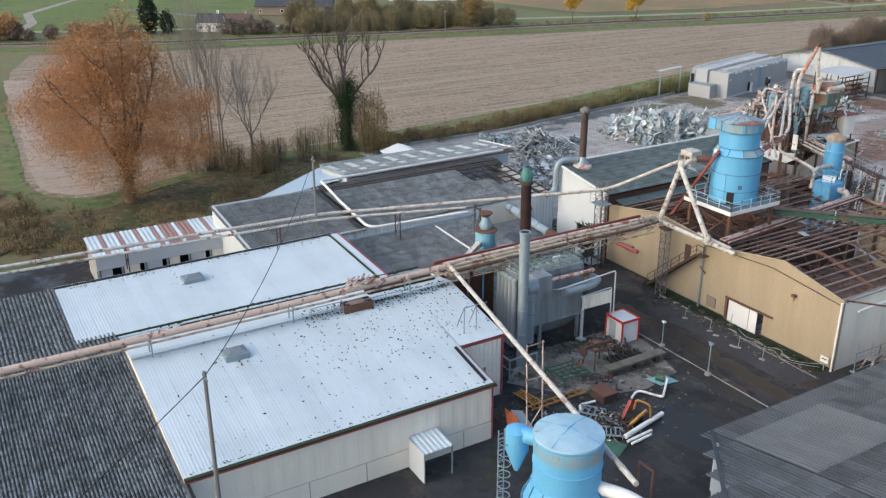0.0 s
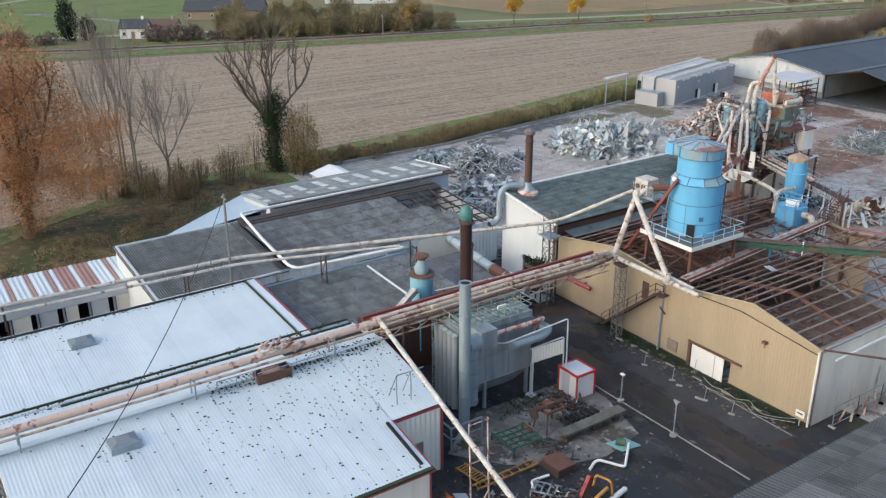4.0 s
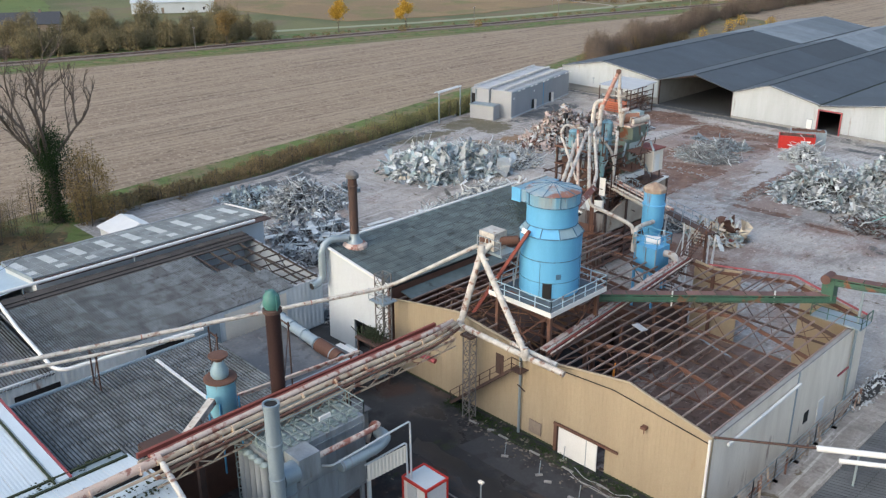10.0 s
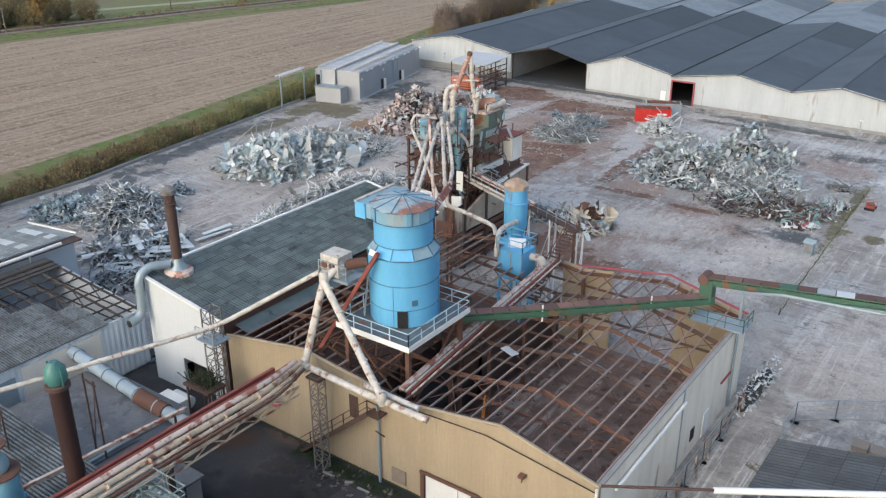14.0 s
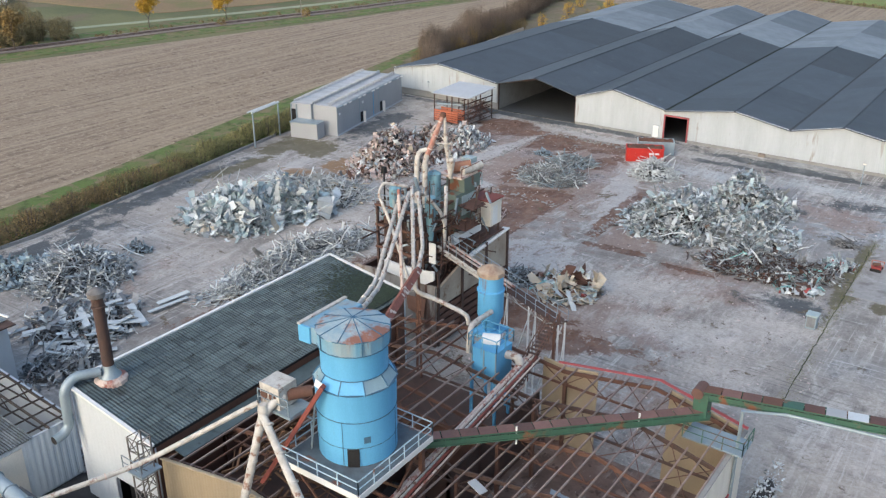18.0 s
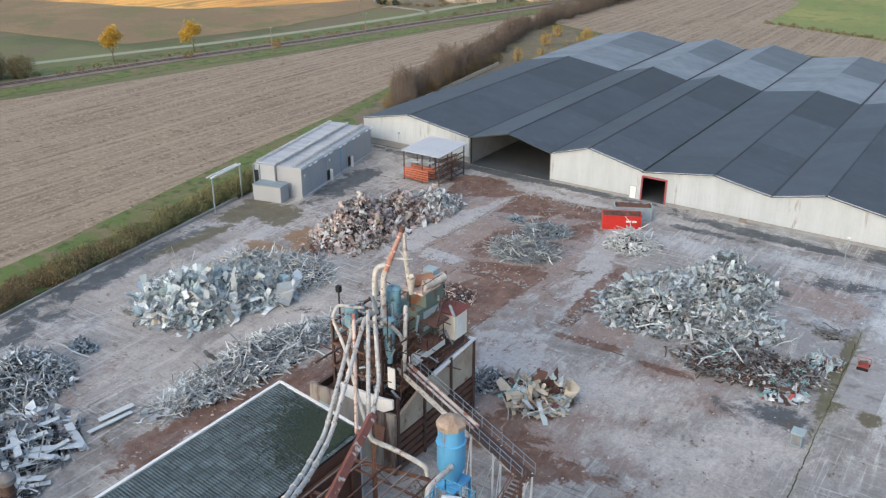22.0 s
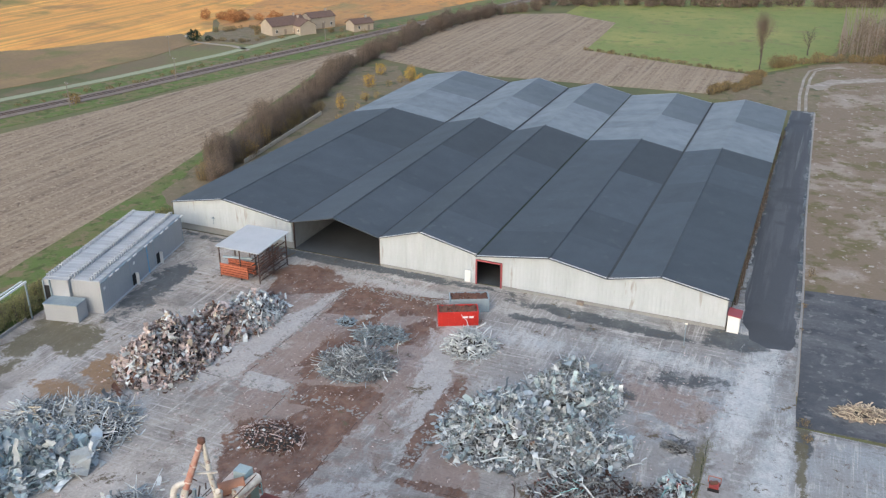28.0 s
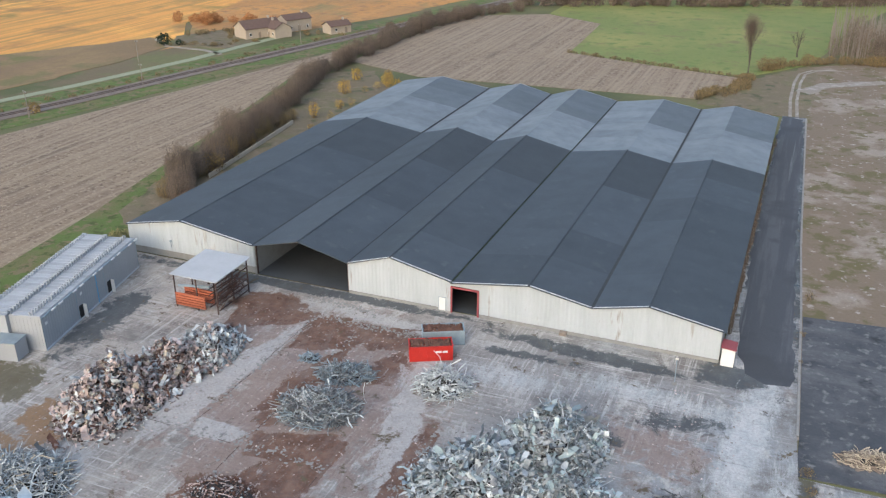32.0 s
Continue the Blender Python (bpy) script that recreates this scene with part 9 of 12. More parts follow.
part("body", Mesh().prism([(-64.0, 0), (-55.9, 0), (-55.9, 6.5), (-64.0, 5.6)], "y", -134, -108.2), M_white_clad, lt)
M_light_sheet = material("grey_roof_sheet", (0.2, 0.235, 0.252), (0.125, 0.145, 0.156), 0.8, scale=0.6, amount=0.8, random_mix=0.16)
M_rooflight = material("milky_rooflight", (0.45, 0.5, 0.525), (0.33, 0.37, 0.39), 0.5, scale=0.6, random_mix=0.1)
pale_sheets = {(i, j) for i in range(26) for j in (1, 2, 3, 5) if i % 3 == 1}
sheets(lt, (-64.2, -108.0, 5.65), (0, -26.2, 0), (8.4, 0, 0.9), 26, 7, M_light_sheet, 4, 0.05, skip=pale_sheets)
sheets(lt, (-64.2, -108.0, 5.66), (0, -26.2, 0), (8.4, 0, 0.9), 26, 7, M_rooflight, 4, 0.05, skip={(i, j) for i in range(26) for j in range(7)} - pale_sheets, name="rooflight_sheet")
part("box_gutter", Mesh().box(-55.9, -134.2, 6.3, -54.6, -108, 6.42), M_rust_dark, lt)
part("verge", Mesh().bar((-64.3, -107.95, 5.82), (-55.7, -107.95, 6.72), 0.18, 0.12), M_white, lt)
part("top_verge", Mesh().bar((-64.3, -134.2, 5.8), (-64.3, -107.9, 5.8), 0.16, 0.1), M_grey_clad, lt)
part("end_fascia", Mesh().bar((-64.2, -134.2, 5.6), (-55.8, -134.2, 6.5), 0.12, 0.4), M_steel, lt)
bl = thing("blue_lean_to", -61.5, -138, 0, "lean-to with a pale blue tin roof", "shed")
part("roof", Mesh().add([(-58.6, -146.0, 4.2), (-67.5, -133.0, 4.4), (-57.2, -133.6, 5.6), (-56.0, -144.5, 4.9)], [(0, 1, 2, 3)]), material("pale_blue_tin", (0.4, 0.52, 0.62), (0.33, 0.43, 0.52), 0.5, scale=0.5), bl)
part("wall", Mesh().prism([(-57.6, -145.2), (-66.2, -133.0), (-57.0, -133.0), (-55.4, -144.0)], "z", 0, 4.1), M_concrete, bl)
wb = thing("white_hut", -72, -117.4, 0, "small white hut with a shallow roof behind the shed", "hut")
part("wall", Mesh().prism([(-119.5, 0.03), (-115.3, 0.03), (-115.3, 3.6), (-116.6, 4.1), (-119.5, 3.3)], "x", -74.2, -69.6), M_white, wb)
part("roof", Mesh().slab((-74.5, -116.6, 4.16), (-69.4, -116.6, 4.16), (-69.4, -119.8, 3.34), (-74.5, -119.8, 3.34), 0.06), M_white, wb)
part("roof", Mesh().slab((-74.5, -115.1, 3.66), (-69.4, -115.1, 3.66), (-69.4, -116.6, 4.17), (-74.5, -116.6, 4.17), 0.06), M_white, wb)
rw = thing("lean_to_shed", -53, -159, 0, "block lean-to with a red and white striped tin roof", "shed")
part("rear_wall", Mesh().box(-55.6, -167, 0.03, -55.4, -151.6, 4.0), M_concrete, rw)
part("front_panel", Mesh().box(-50.4, -167, 2.0, -50.2, -151.6, 3.6), M_white_clad, rw)
for y in (-167, -151.8):
    part("end_wall", Mesh().prism([(-55.4, 0.03), (-50.4, 0.03), (-50.4, 3.6), (-55.4, 4.0)], "y", y, y + 0.2), M_concrete, rw)
# black sheet inside the lean-to, added in place of its inner shade
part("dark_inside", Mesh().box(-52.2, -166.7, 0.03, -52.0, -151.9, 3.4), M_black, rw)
for i in range(6):
    y = -166.6 + i * 2.5
    part("door_leaf", Mesh().box(-50.35, y, 0.03, -50.25, y + (1.7 if i % 3 else 1.2), 1.95), M_cream if i % 2 else M_white_clad, rw)
    part("door_post", Mesh().box(-50.4, y - 0.3, 0.03, -50.15, y - 0.1, 2.0), M_steel, rw)
M_stripe = material("rusty_red_tin", (0.3, 0.165, 0.145), (0.36, 0.27, 0.25), 0.7, scale=0.9)
red_ones = {(i, 0) for i in range(32) if i % 4 == 3 or i in (17, 18, 22, 21)}
sheets(rw, (-50.0, -167.2, 3.65), (0, 15.8, 0), (-5.7, 0, 0.45), 32, 1, M_white_roof, 1, 0.05, skip=red_ones)
sheets(rw, (-50.0, -167.2, 3.65), (0, 15.8, 0), (-5.7, 0, 0.45), 32, 1, M_stripe, 1, 0.05, skip={(i, 0) for i in range(32)} - red_ones)

# ---- grey shed near the flight line ----
gr = thing("grey_roofed_shed", 22, -118, 0, "wide shed with a dark fibre cement roof", "shed")
part("body", Mesh().prism([(10.5, 0.04), (36, 0.04), (36, 4.8), (23, 7.3), (10.5, 4.8)], "y", -136, -99.8), M_white_clad, gr)
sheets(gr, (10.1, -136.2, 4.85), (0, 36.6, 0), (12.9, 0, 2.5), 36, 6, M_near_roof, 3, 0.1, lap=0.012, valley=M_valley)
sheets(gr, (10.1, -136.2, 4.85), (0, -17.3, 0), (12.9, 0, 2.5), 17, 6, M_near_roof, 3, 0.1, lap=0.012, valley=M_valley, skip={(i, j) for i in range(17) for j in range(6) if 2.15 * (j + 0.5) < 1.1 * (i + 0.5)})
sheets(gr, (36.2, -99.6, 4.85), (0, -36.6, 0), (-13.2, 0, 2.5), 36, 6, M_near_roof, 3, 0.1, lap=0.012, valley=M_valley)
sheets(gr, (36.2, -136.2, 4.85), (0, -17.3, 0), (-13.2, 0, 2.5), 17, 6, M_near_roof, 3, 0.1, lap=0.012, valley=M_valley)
part("angled_body", Mesh().prism([(10.6, -136.0), (22.6, -147.2), (27.0, -153.2), (36, -153.2), (36, -136.0)], "z", 0.04, 4.7), M_white_clad, gr)
part("angled_verge", Mesh().bar((10.2, -136.2, 5.0), (23.0, -147.9, 7.45), 0.25, 0.14), M_near_roof, gr)
M_fibre_new = material("newer_fibre_sheet", (0.125, 0.139, 0.155), (0.1, 0.111, 0.124), 0.85, scale=0.4, random_mix=0.08)
sheets(gr, (12.25, -136.15, 5.33), (0, 9.0, 0), (6.45, 0, 1.25), 9, 3, M_fibre_new, 3, 0.1, name="new_roof_sheet")

# ---- filter house with its stacks ----
fu = thing("filter_house", -15, -132.5, 0, "grey steel filter house with ducts and rails", "filter")
FX0, FX1, FY0, FY1, FZ0, FZ1 = -16.6, -13.5, -136.2, -128.8, 2.6, 8.0
M_filter = material("dirty_galvanised_casing", (0.3, 0.335, 0.36), (0.17, 0.185, 0.195), 0.6, metal=0.2, streak=True, scale=0.9, amount=0.9, bump=0.08, rust=(0.15, 0.12, 0.1), rust_amount=0.04, rust_scale=0.9)
part("casing", Mesh().box(FX0, FY0, FZ0, FX1, FY1, FZ1), M_filter, fu)
for y in (FY0 + 0.05, FY0 + 2.6, FY1 - 2.4, FY1 - 0.05):
    part("stiffener", Mesh().box(FX1, y - 0.05, FZ0, FX1 + 0.06, y + 0.05, FZ1), M_filter, fu)
for z in (FZ0 + 0.06, 4.9, FZ1 - 0.5):
    part("stiffener", Mesh().box(FX1 + 0.004, FY0, z - 0.05, FX1 + 0.07, FY1, z + 0.05), M_filter, fu)
part("hopper", Mesh().add([(FX0, FY0, FZ0), (FX1, FY0, FZ0), (FX1, FY1, FZ0), (FX0, FY1, FZ0), (FX0 + 1.2, FY0 + 1, 1.0), (FX1 - 1.2, FY0 + 1, 1.0), (FX1 - 1.2, FY1 - 1, 1.0), (FX0 + 1.2, FY1 - 1, 1.0)], [(0, 1, 5, 4), (1, 2, 6, 5), (2, 3, 7, 6), (3, 0, 4, 7), (4, 5, 6, 7)]), M_filter, fu)
for x in (FX0 + 0.15, FX1 - 0.15):
    for y in (FY0 + 0.3, -133.6, FY1 - 0.3):
        part("leg", Mesh().box(x - 0.13, y - 0.13, 0.04, x + 0.13, y + 0.13, FZ0), M_filter, fu)
for i in range(5):
    x = FX0 + 0.35 + i * 0.62
    part("round_column", Mesh().tube([(x, FY0 - 0.35, 1.0), (x, FY0 - 0.35, 7.7)], 0.29, 12), M_filter, fu, smooth=True)
    part("column_cap", Mesh().lathe(x, FY0 - 0.35, [(0.32, 7.66), (0.32, 7.76), (0.1, 7.9)], 12), M_pale_steel, fu)
for i in range(9):
    y = FY0 + 0.2 + i * 0.8
    part("top_tray", Mesh().box(FX0 + 0.2, y, FZ1, FX1 - 0.2, y + 0.42, FZ1 + 0.14), M_pale_steel, fu)
    part("top_manifold", Mesh().tube([(FX0 + 0.3, y + 0.6, FZ1 + 0.22), (FX1 - 0.3, y + 0.6, FZ1 + 0.22)], 0.07, 6), M_pale_steel, fu)
    for x in (FX0 + 0.8, FX0 + 1.6, FX0 + 2.4):
        part("valve", Mesh().lathe(x, y + 0.21, [(0.12, FZ1 + 0.14), (0.14, FZ1 + 0.3), (0.05, FZ1 + 0.36)], 8), M_pale_steel, fu)
handrail([(FX0, FY0, FZ1), (FX1, FY0, FZ1), (FX1, FY1, FZ1), (FX0, FY1, FZ1)], fu, M_pale_steel, closed=True)
handrail([(FX0 + 1.2, FY0 + 0.2, FZ1), (FX0 + 1.2, FY1, FZ1)], fu, M_pale_steel)
ladder(FX0 - 0.4, FY0 - 0.2, 0.1, 9.0, fu, M_pale_steel, along="y")
part("notice_board", Mesh().box(FX0 + 2.4, FY1 - 3.2, FZ1 + 0.55, FX0 + 2.5, FY1 - 2.3, FZ1 + 0.95), M_white, fu)
part("elbow_box", Mesh().box(-13.45, -135.3, 6.7, -11.9, -133.7, 8.3), M_filter, fu)
part("elbow_drum", Mesh().tube([(-12.4, -136.4, 7.4), (-12.4, -135.28, 7.4)], 0.72, 18), M_steel, fu, smooth=True)
part("drop_duct", Mesh().tube([(-12.4, -135.9, 1.9), (-12.4, -135.9, 7.0)], 0.56, 8), M_steel, fu)
for z in (2.2, 3.5, 4.8, 6.1):
    part("duct_flange", Mesh().tube([(-12.4, -135.9, z), (-12.4, -135.9, z + 0.09)], 0.64, 8), M_filter, fu)
part("rusty_pipe", Mesh().tube(bend([(-12.5, -133.7, 7.5), (-12.4, -129.6, 7.5), (-12.6, -128.2, 7.4), (-13.6, -128.0, 7.0), (-13.8, -128.4, 5.6)], 5, 0.7), 0.19, 12), M_duct_rust, fu, "flaking rust-stained pipe along the casing", smooth=True)
part("grey_drum", Mesh().tube(bend([(-12.2, -132.0, 6.1), (-12.1, -128.9, 6.2), (-12.3, -127.9, 6.4), (-13.4, -127.7, 6.2)], 5, 0.8), 0.42, 16), M_steel, fu, smooth=True)
for y in (-131.9, -131.3, -130.6, -129.9, -129.2):
    part("drum_band", Mesh().tube([(-12.2, y - 0.05, 6.12), (-12.2, y + 0.05, 6.12)], 0.46, 16), M_filter, fu)
part("white_pipe", Mesh().tube(bend([(-12.9, -132.9, 6.3), (-12.2, -132.6, 6.5), (-11.7, -126.3, 7.2), (-11.7, -126.2, 0.05)], 4, 0.25), 0.07, 8), M_white_clad, fu, smooth=True)
part("white_pipe", Mesh().tube(bend([(-12.4, -129.8, 5.0), (-12.0, -126.4, 5.4), (-11.95, -126.3, 0.05)], 4, 0.25), 0.07, 8), M_white_clad, fu, smooth=True)
part("side_screen", Mesh().wave((-12.4, -129.6, 3.6), (0.4, 3.2, 0.2), (0, 0, 1.4), 11, 0.05), M_cream, fu)
part("pale_post", Mesh().bar((-13.0, -129.0, 0.04), (-13.0, -129.0, 3.2), 0.22).box(-13.4, -129.4, 0.04, -12.6, -128.6, 0.12), M_white_clad, fu)
part("base_frame", Mesh().bar((-13.6, -139.4, 0.04), (-13.6, -139.4, 1.9), 0.12).bar((-10.2, -139.4, 0.04), (-10.2, -139.4, 1.9), 0.12).bar((-10.2, -136.4, 0.04), (-10.2, -136.4, 1.9), 0.12).bar((-13.6, -139.4, 1.9), (-10.2, -139.4, 1.9), 0.12)
     .bar((-10.2, -139.4, 1.9), (-10.2, -136.4, 1.9), 0.12).bar((-13.6, -139.4, 0.9), (-10.2, -139.4, 0.9), 0.08).bar((-10.2, -139.4, 0.9), (-10.2, -136.4, 0.9), 0.08), M_steel, fu)
ss = thing("steel_stack", -12.0, -137.2, 0, "tall galvanised steel stack open at the top", "chimney")
part("flue", Mesh().lathe(-11.8, -137.0, [(0.46, 0.1), (0.46, 13.1)], 18), M_steel, ss, smooth=True)
part("rim", Mesh()._turn(-11.8, -137.0, [(0.46, 12.9), (0.52, 12.95), (0.52, 13.2), (0.4, 13.2), (0.4, 12.2)], 18), M_steel, ss, smooth=True)
# black plug for the shade down the flue
part("inside", Mesh().lathe(-11.8, -137.0, [(0.39, 12.85), (0.39, 13.12)], 16), M_black, ss)
for z in (3.2, 5.6, 8.0, 10.4):
    part("seam_ring", Mesh().lathe(-11.8, -137.0, [(0.48, z), (0.5, z + 0.03), (0.5, z + 0.1), (0.48, z + 0.13)], 16), M_steel, ss)
bs = thing("brown_stack", -19.1, -131.7, 0, "rusty brown stack with a green fan cowl", "chimney")
part("flue", Mesh().lathe(-19.1, -131.7, [(0.5, 2.6), (0.5, 14.9)], 18), material("dark_brown_flue", (0.03, 0.016, 0.016), (0.055, 0.028, 0.024), 0.7, spec=0.25, streak=True, scale=0.8), bs, smooth=True)
part("seam_ring", Mesh().lathe(-19.1, -131.7, [(0.56, 14.7), (0.66, 14.75), (0.66, 14.95), (0.56, 15.0)], 16), M_rust_dark, bs)
M_cowl = material("green_cowl_paint", (0.06, 0.2, 0.18), (0.05, 0.12, 0.11), 0.5, scale=1.5, rust=RUST, rust_amount=0.1)
part("cowl", Mesh().lathe(-19.1, -131.7, [(0.45, 15.0), (0.6, 15.3), (0.55, 15.9), (0.2, 16.3)], 16), M_cowl, bs, smooth=True)
part("cowl_bracket", Mesh().bar((-19.7, -131.7, 15.0), (-19.7, -131.7, 16.1), 0.08).bar((-18.5, -131.7, 15.0), (-18.5, -131.7, 16.1), 0.08), M_cowl, bs)
part("foot", Mesh().box(-19.8, -132.4, 0.04, -18.4, -131.0, 2.7), M_concrete, bs)
# small blue cyclone
bc = thing("small_cyclone", -22, -134.4, 0, "small blue cyclone with a rusty neck", "cyclone")
part("cone", Mesh().lathe(-22, -134.4, [(0.35, 5.4), (1.0, 7.4), (1.0, 9.6)], 18), material("faded_cyclone_paint", (0.2, 0.45, 0.58), (0.14, 0.32, 0.42), 0.6, streak=True, scale=0.7, rust=RUST, rust_amount=0.05, rust_scale=0.8), bc, smooth=True)
part("neck", Mesh().lathe(-22, -134.4, [(0.5, 9.74), (0.62, 9.95), (0.62, 10.3), (0.3, 11.0)], 14), M_scrap_tint, bc, smooth=True)
part("cap", Mesh().lathe(-22, -134.4, [(0.3, 11.0), (0.68, 11.35), (0.68, 11.45), (0.2, 11.5)], 14), M_rusty, bc)
part("top_plate", Mesh().lathe(-22, -134.4, [(1.12, 9.6), (1.15, 9.62), (1.15, 9.72), (1.0, 9.76)], 18), M_rusty, bc)
for lx in (-22.8, -21.2):
    for ly in (-135.1, -133.6):
        part("leg", Mesh().bar((lx, ly, 2.6), (lx, ly, 8.2), 0.1), M_blue, bc)
ladder(-23.2, -134.6, 3.0, 10.0, bc, M_steel, along="y", cage=False)
part("chute", Mesh().box(-0.25, -0.25, 0, 0.25, 0.25, 4.6, Matrix.Translation((-19.6, -139.6, 7.2)) @ Vector((-1.8, 4.4, 1.6)).to_track_quat("Z", "Y").to_matrix().to_4x4()), M_duct, bc)

# ---- pipe bridge and overhead lines ----
pb = thing("pipe_bridge", -17, -150, 9, "long pipe bridge of rusty cream pipes", "pipe bridge")
for dx, z, r, mat in ((-0.75, 9.05, 0.16, M_red_brown), (-0.3, 9.2, 0.2, M_duct_rust), (0.25, 9.1, 0.2, M_pipe_cream), (0.75, 9.0, 0.13, M_pipe_cream), (1.05, 8.9, 0.1, M_rusty)):
    a = [(-17.0 + dx, -142.0, z), (-17.2 + dx, -128, z), (-17.0 + dx, -119.0, z), (-18.2 + dx * 0.6, -115.4, z - 0.6)]
    part("pipe", Mesh().tube(bend(a, 4, 2.0), r, 10), mat, pb, smooth=True)
flanges([(-16.7, -141, 9.1), (-16.7, -119, 9.1)], 0.22, pb, M_pipe_cream, 2.7)
M_salmon = material("salmon_lagging", (0.58, 0.42, 0.34), (0.62, 0.54, 0.47), 0.75, scale=1.4, amount=0.9, rust=(0.27, 0.11, 0.085), rust_amount=0.26, rust_scale=1.4, bump=0.1)
part("lagged_pipe", Mesh().tube([(-16.9, -200, 9.05), (-16.8, -160, 9.05), (-17.0, -141.6, 9.1)], 0.29, 14), M_salmon, pb, "thick salmon-coloured lagged pipe with flaking paint", smooth=True)
part("thin_pipe", Mesh().tube([(-16.4, -200, 8.72), (-16.35, -160, 8.72), (-16.4, -141.6, 8.72)], 0.1, 8), M_pipe_cream, pb, smooth=True)
for i in range(19):
    y = -198 + i * 3.05
    part("lagging_band", Mesh().tube([(-16.86, y, 9.05), (-16.86, y + 0.12, 9.05)], 0.335, 14), M_salmon, pb)
tr = Mesh()
for s in (-1.1, 1.1):
    tr.bar((-17.1 + s, -142.5, 8.65), (-17.1 + s, -117.5, 8.65), 0.14, 0.2)
    for i in range(10):
        y = -142.5 + i * 2.5
        tr.bar((-17.1 + s, y, 8.65), (-17.1 + s, y + 1.25, 8.0), 0.07).bar((-17.1 + s, y + 1.25, 8.0), (-17.1 + s, y + 2.5, 8.65), 0.07)
    tr.bar((-17.1 + s, -142.5, 8.0), (-17.1 + s, -117.5, 8.0), 0.1)
for i in range(11):
    tr.bar((-18.2, -142.5 + i * 2.5, 8.65), (-16.0, -142.5 + i * 2.5, 8.65), 0.1)
part("bridge_truss", tr, M_pipe_cream, pb)
part("far_beam", Mesh().bar((-18.25, -142.5, 9.1), (-18.25, -117.5, 9.1), 0.22, 0.3), M_red_brown, pb)
part("side_beam", Mesh().bar((-23.7, -134.5, 6.75), (-22.4, -121.9, 6.75), 0.22, 0.26), M_duct_rust, pb)
part("beam_post", Mesh().bar((-22.5, -122.6, 2.85), (-22.5, -122.6, 6.7), 0.12).bar((-23.2, -129.0, 2.85), (-23.2, -129.0, 6.7), 0.12), M_rust_dark, pb)
for y, z0 in ((-197, 6.9), (-183, 6.9), (-168.5, 7.5), (-157, 7.5), (-146, 7.5)):
    part("bridge_post", Mesh().bar((-17.4, y, z0), (-17.4, y, 9), 0.1).bar((-16.4, y, z0), (-16.4, y, 9), 0.1).bar((-17.8, y, 8.85), (-16.1, y, 8.85), 0.12), M_steel, pb)
for x, y in ((-18.3, -138.5), (-18.2, -126.5)):
    part("bridge_post", Mesh().box(x - 0.2, y - 0.2, 0.04, x + 0.2, y + 0.2, 8.1), M_rust_dark, pb)
lt1 = thing("lattice_mast", -28.6, -115.0, 0, "pale lattice mast carrying the overhead pipe", "mast")
lattice(-26.8, -115.4, 0.04, 10.2, 1.0, lt1, M_mast, 10, 0.04)
part("mast_deck", Mesh().box(-27.8, -116.2, 7.6, -25.9, -114.6, 7.72), M_steel, lt1)
handrail([(-27.8, -116.2, 7.72), (-25.9, -116.2, 7.72)], lt1, M_steel)
op = thing("overhead_pipe", -35, -147, 9, "twin cream overhead pipes with peeling paint", "pipe")
oa = [(-37.6, -200, 9.4), (-36.9, -176, 9.4), (-35.5, -146.5, 9.4), (-34.0, -141.3, 9.4), (-24.0, -117.2, 10.4), (-18.6, -112.3, 14.2)]
for k, (dx, dz, r) in enumerate(((0, 0, 0.17), (0.75, -0.35, 0.13))):
    pts = [(x + dx, y, z + dz) for x, y, z in oa]
    part("pipe", Mesh().tube(bend(pts if k == 0 else pts[:4] + [(-29.6, -132.0, 9.3)], 4, 1.5), r, 10), M_duct, op, smooth=True)
    flanges(pts[:5 - k], r, op, M_duct_rust, 4.0)
for x, y, z0 in ((-37.0, -180, 7.0), (-36.6, -166, 6.9), (-35.8, -151, 6.9), (-33.0, -138.6, 5.9), (-29.6, -130.6, 5.7), (-27.4, -125.5, 3.2)):
    part("hanger", Mesh().bar((x - 0.3, y, z0), (x - 0.3, y, 9.4), 0.1).bar((x + 0.8, y, z0), (x + 0.8, y, 9.2), 0.1).bar((x - 0.4, y, 9.05), (x + 1.0, y, 8.9), 0.1).bar((x - 0.3, y, z0 + 0.3), (x + 0.8, y, 8.8), 0.05), M_rust_dark, op)
dp = pipe("sloping_pipe", [(-16.2, -141.9, 9.3), (15.6, -148.5, 8.5)], 0.18, M_duct, "long pale pipe crossing the court", every=3.0)
for dy in (-0.75, 0.75):
    part("prop", Mesh().bar((-1.2, -143.2 + dy, 0.04), (-1.6, -143.2 + dy, 8.6), 0.09), M_duct_rust, dp)
for a, b in (((-1.2, -143.95, 1.2), (-1.3, -142.45, 3.0)), ((-1.4, -143.95, 5.6), (-1.4, -142.45, 5.6)), ((-1.5, -144.0, 8.5), (-1.5, -142.4, 8.5))):
    part("prop_tie", Mesh().bar(a, b, 0.07), M_duct_rust, dp)
gp = thing("corner_pipe", 4, -113.5, 7.2, "twin white pipes on brackets beyond the hall corner", "pipe")
part("conduit", Mesh().tube([(3.9, -113.5, 7.2), (9.6, -110.8, 7.8)], 0.09, 8), M_rust_dark, gp)
part("pipe", Mesh().tube([(9.5, -110.9, 7.8), (26, -99.5, 7.4)], 0.2, 10), M_white, gp, smooth=True)
part("pipe", Mesh().tube([(10.9, -110.6, 7.4), (27, -99.5, 7.0)], 0.16, 10), M_white, gp, smooth=True)
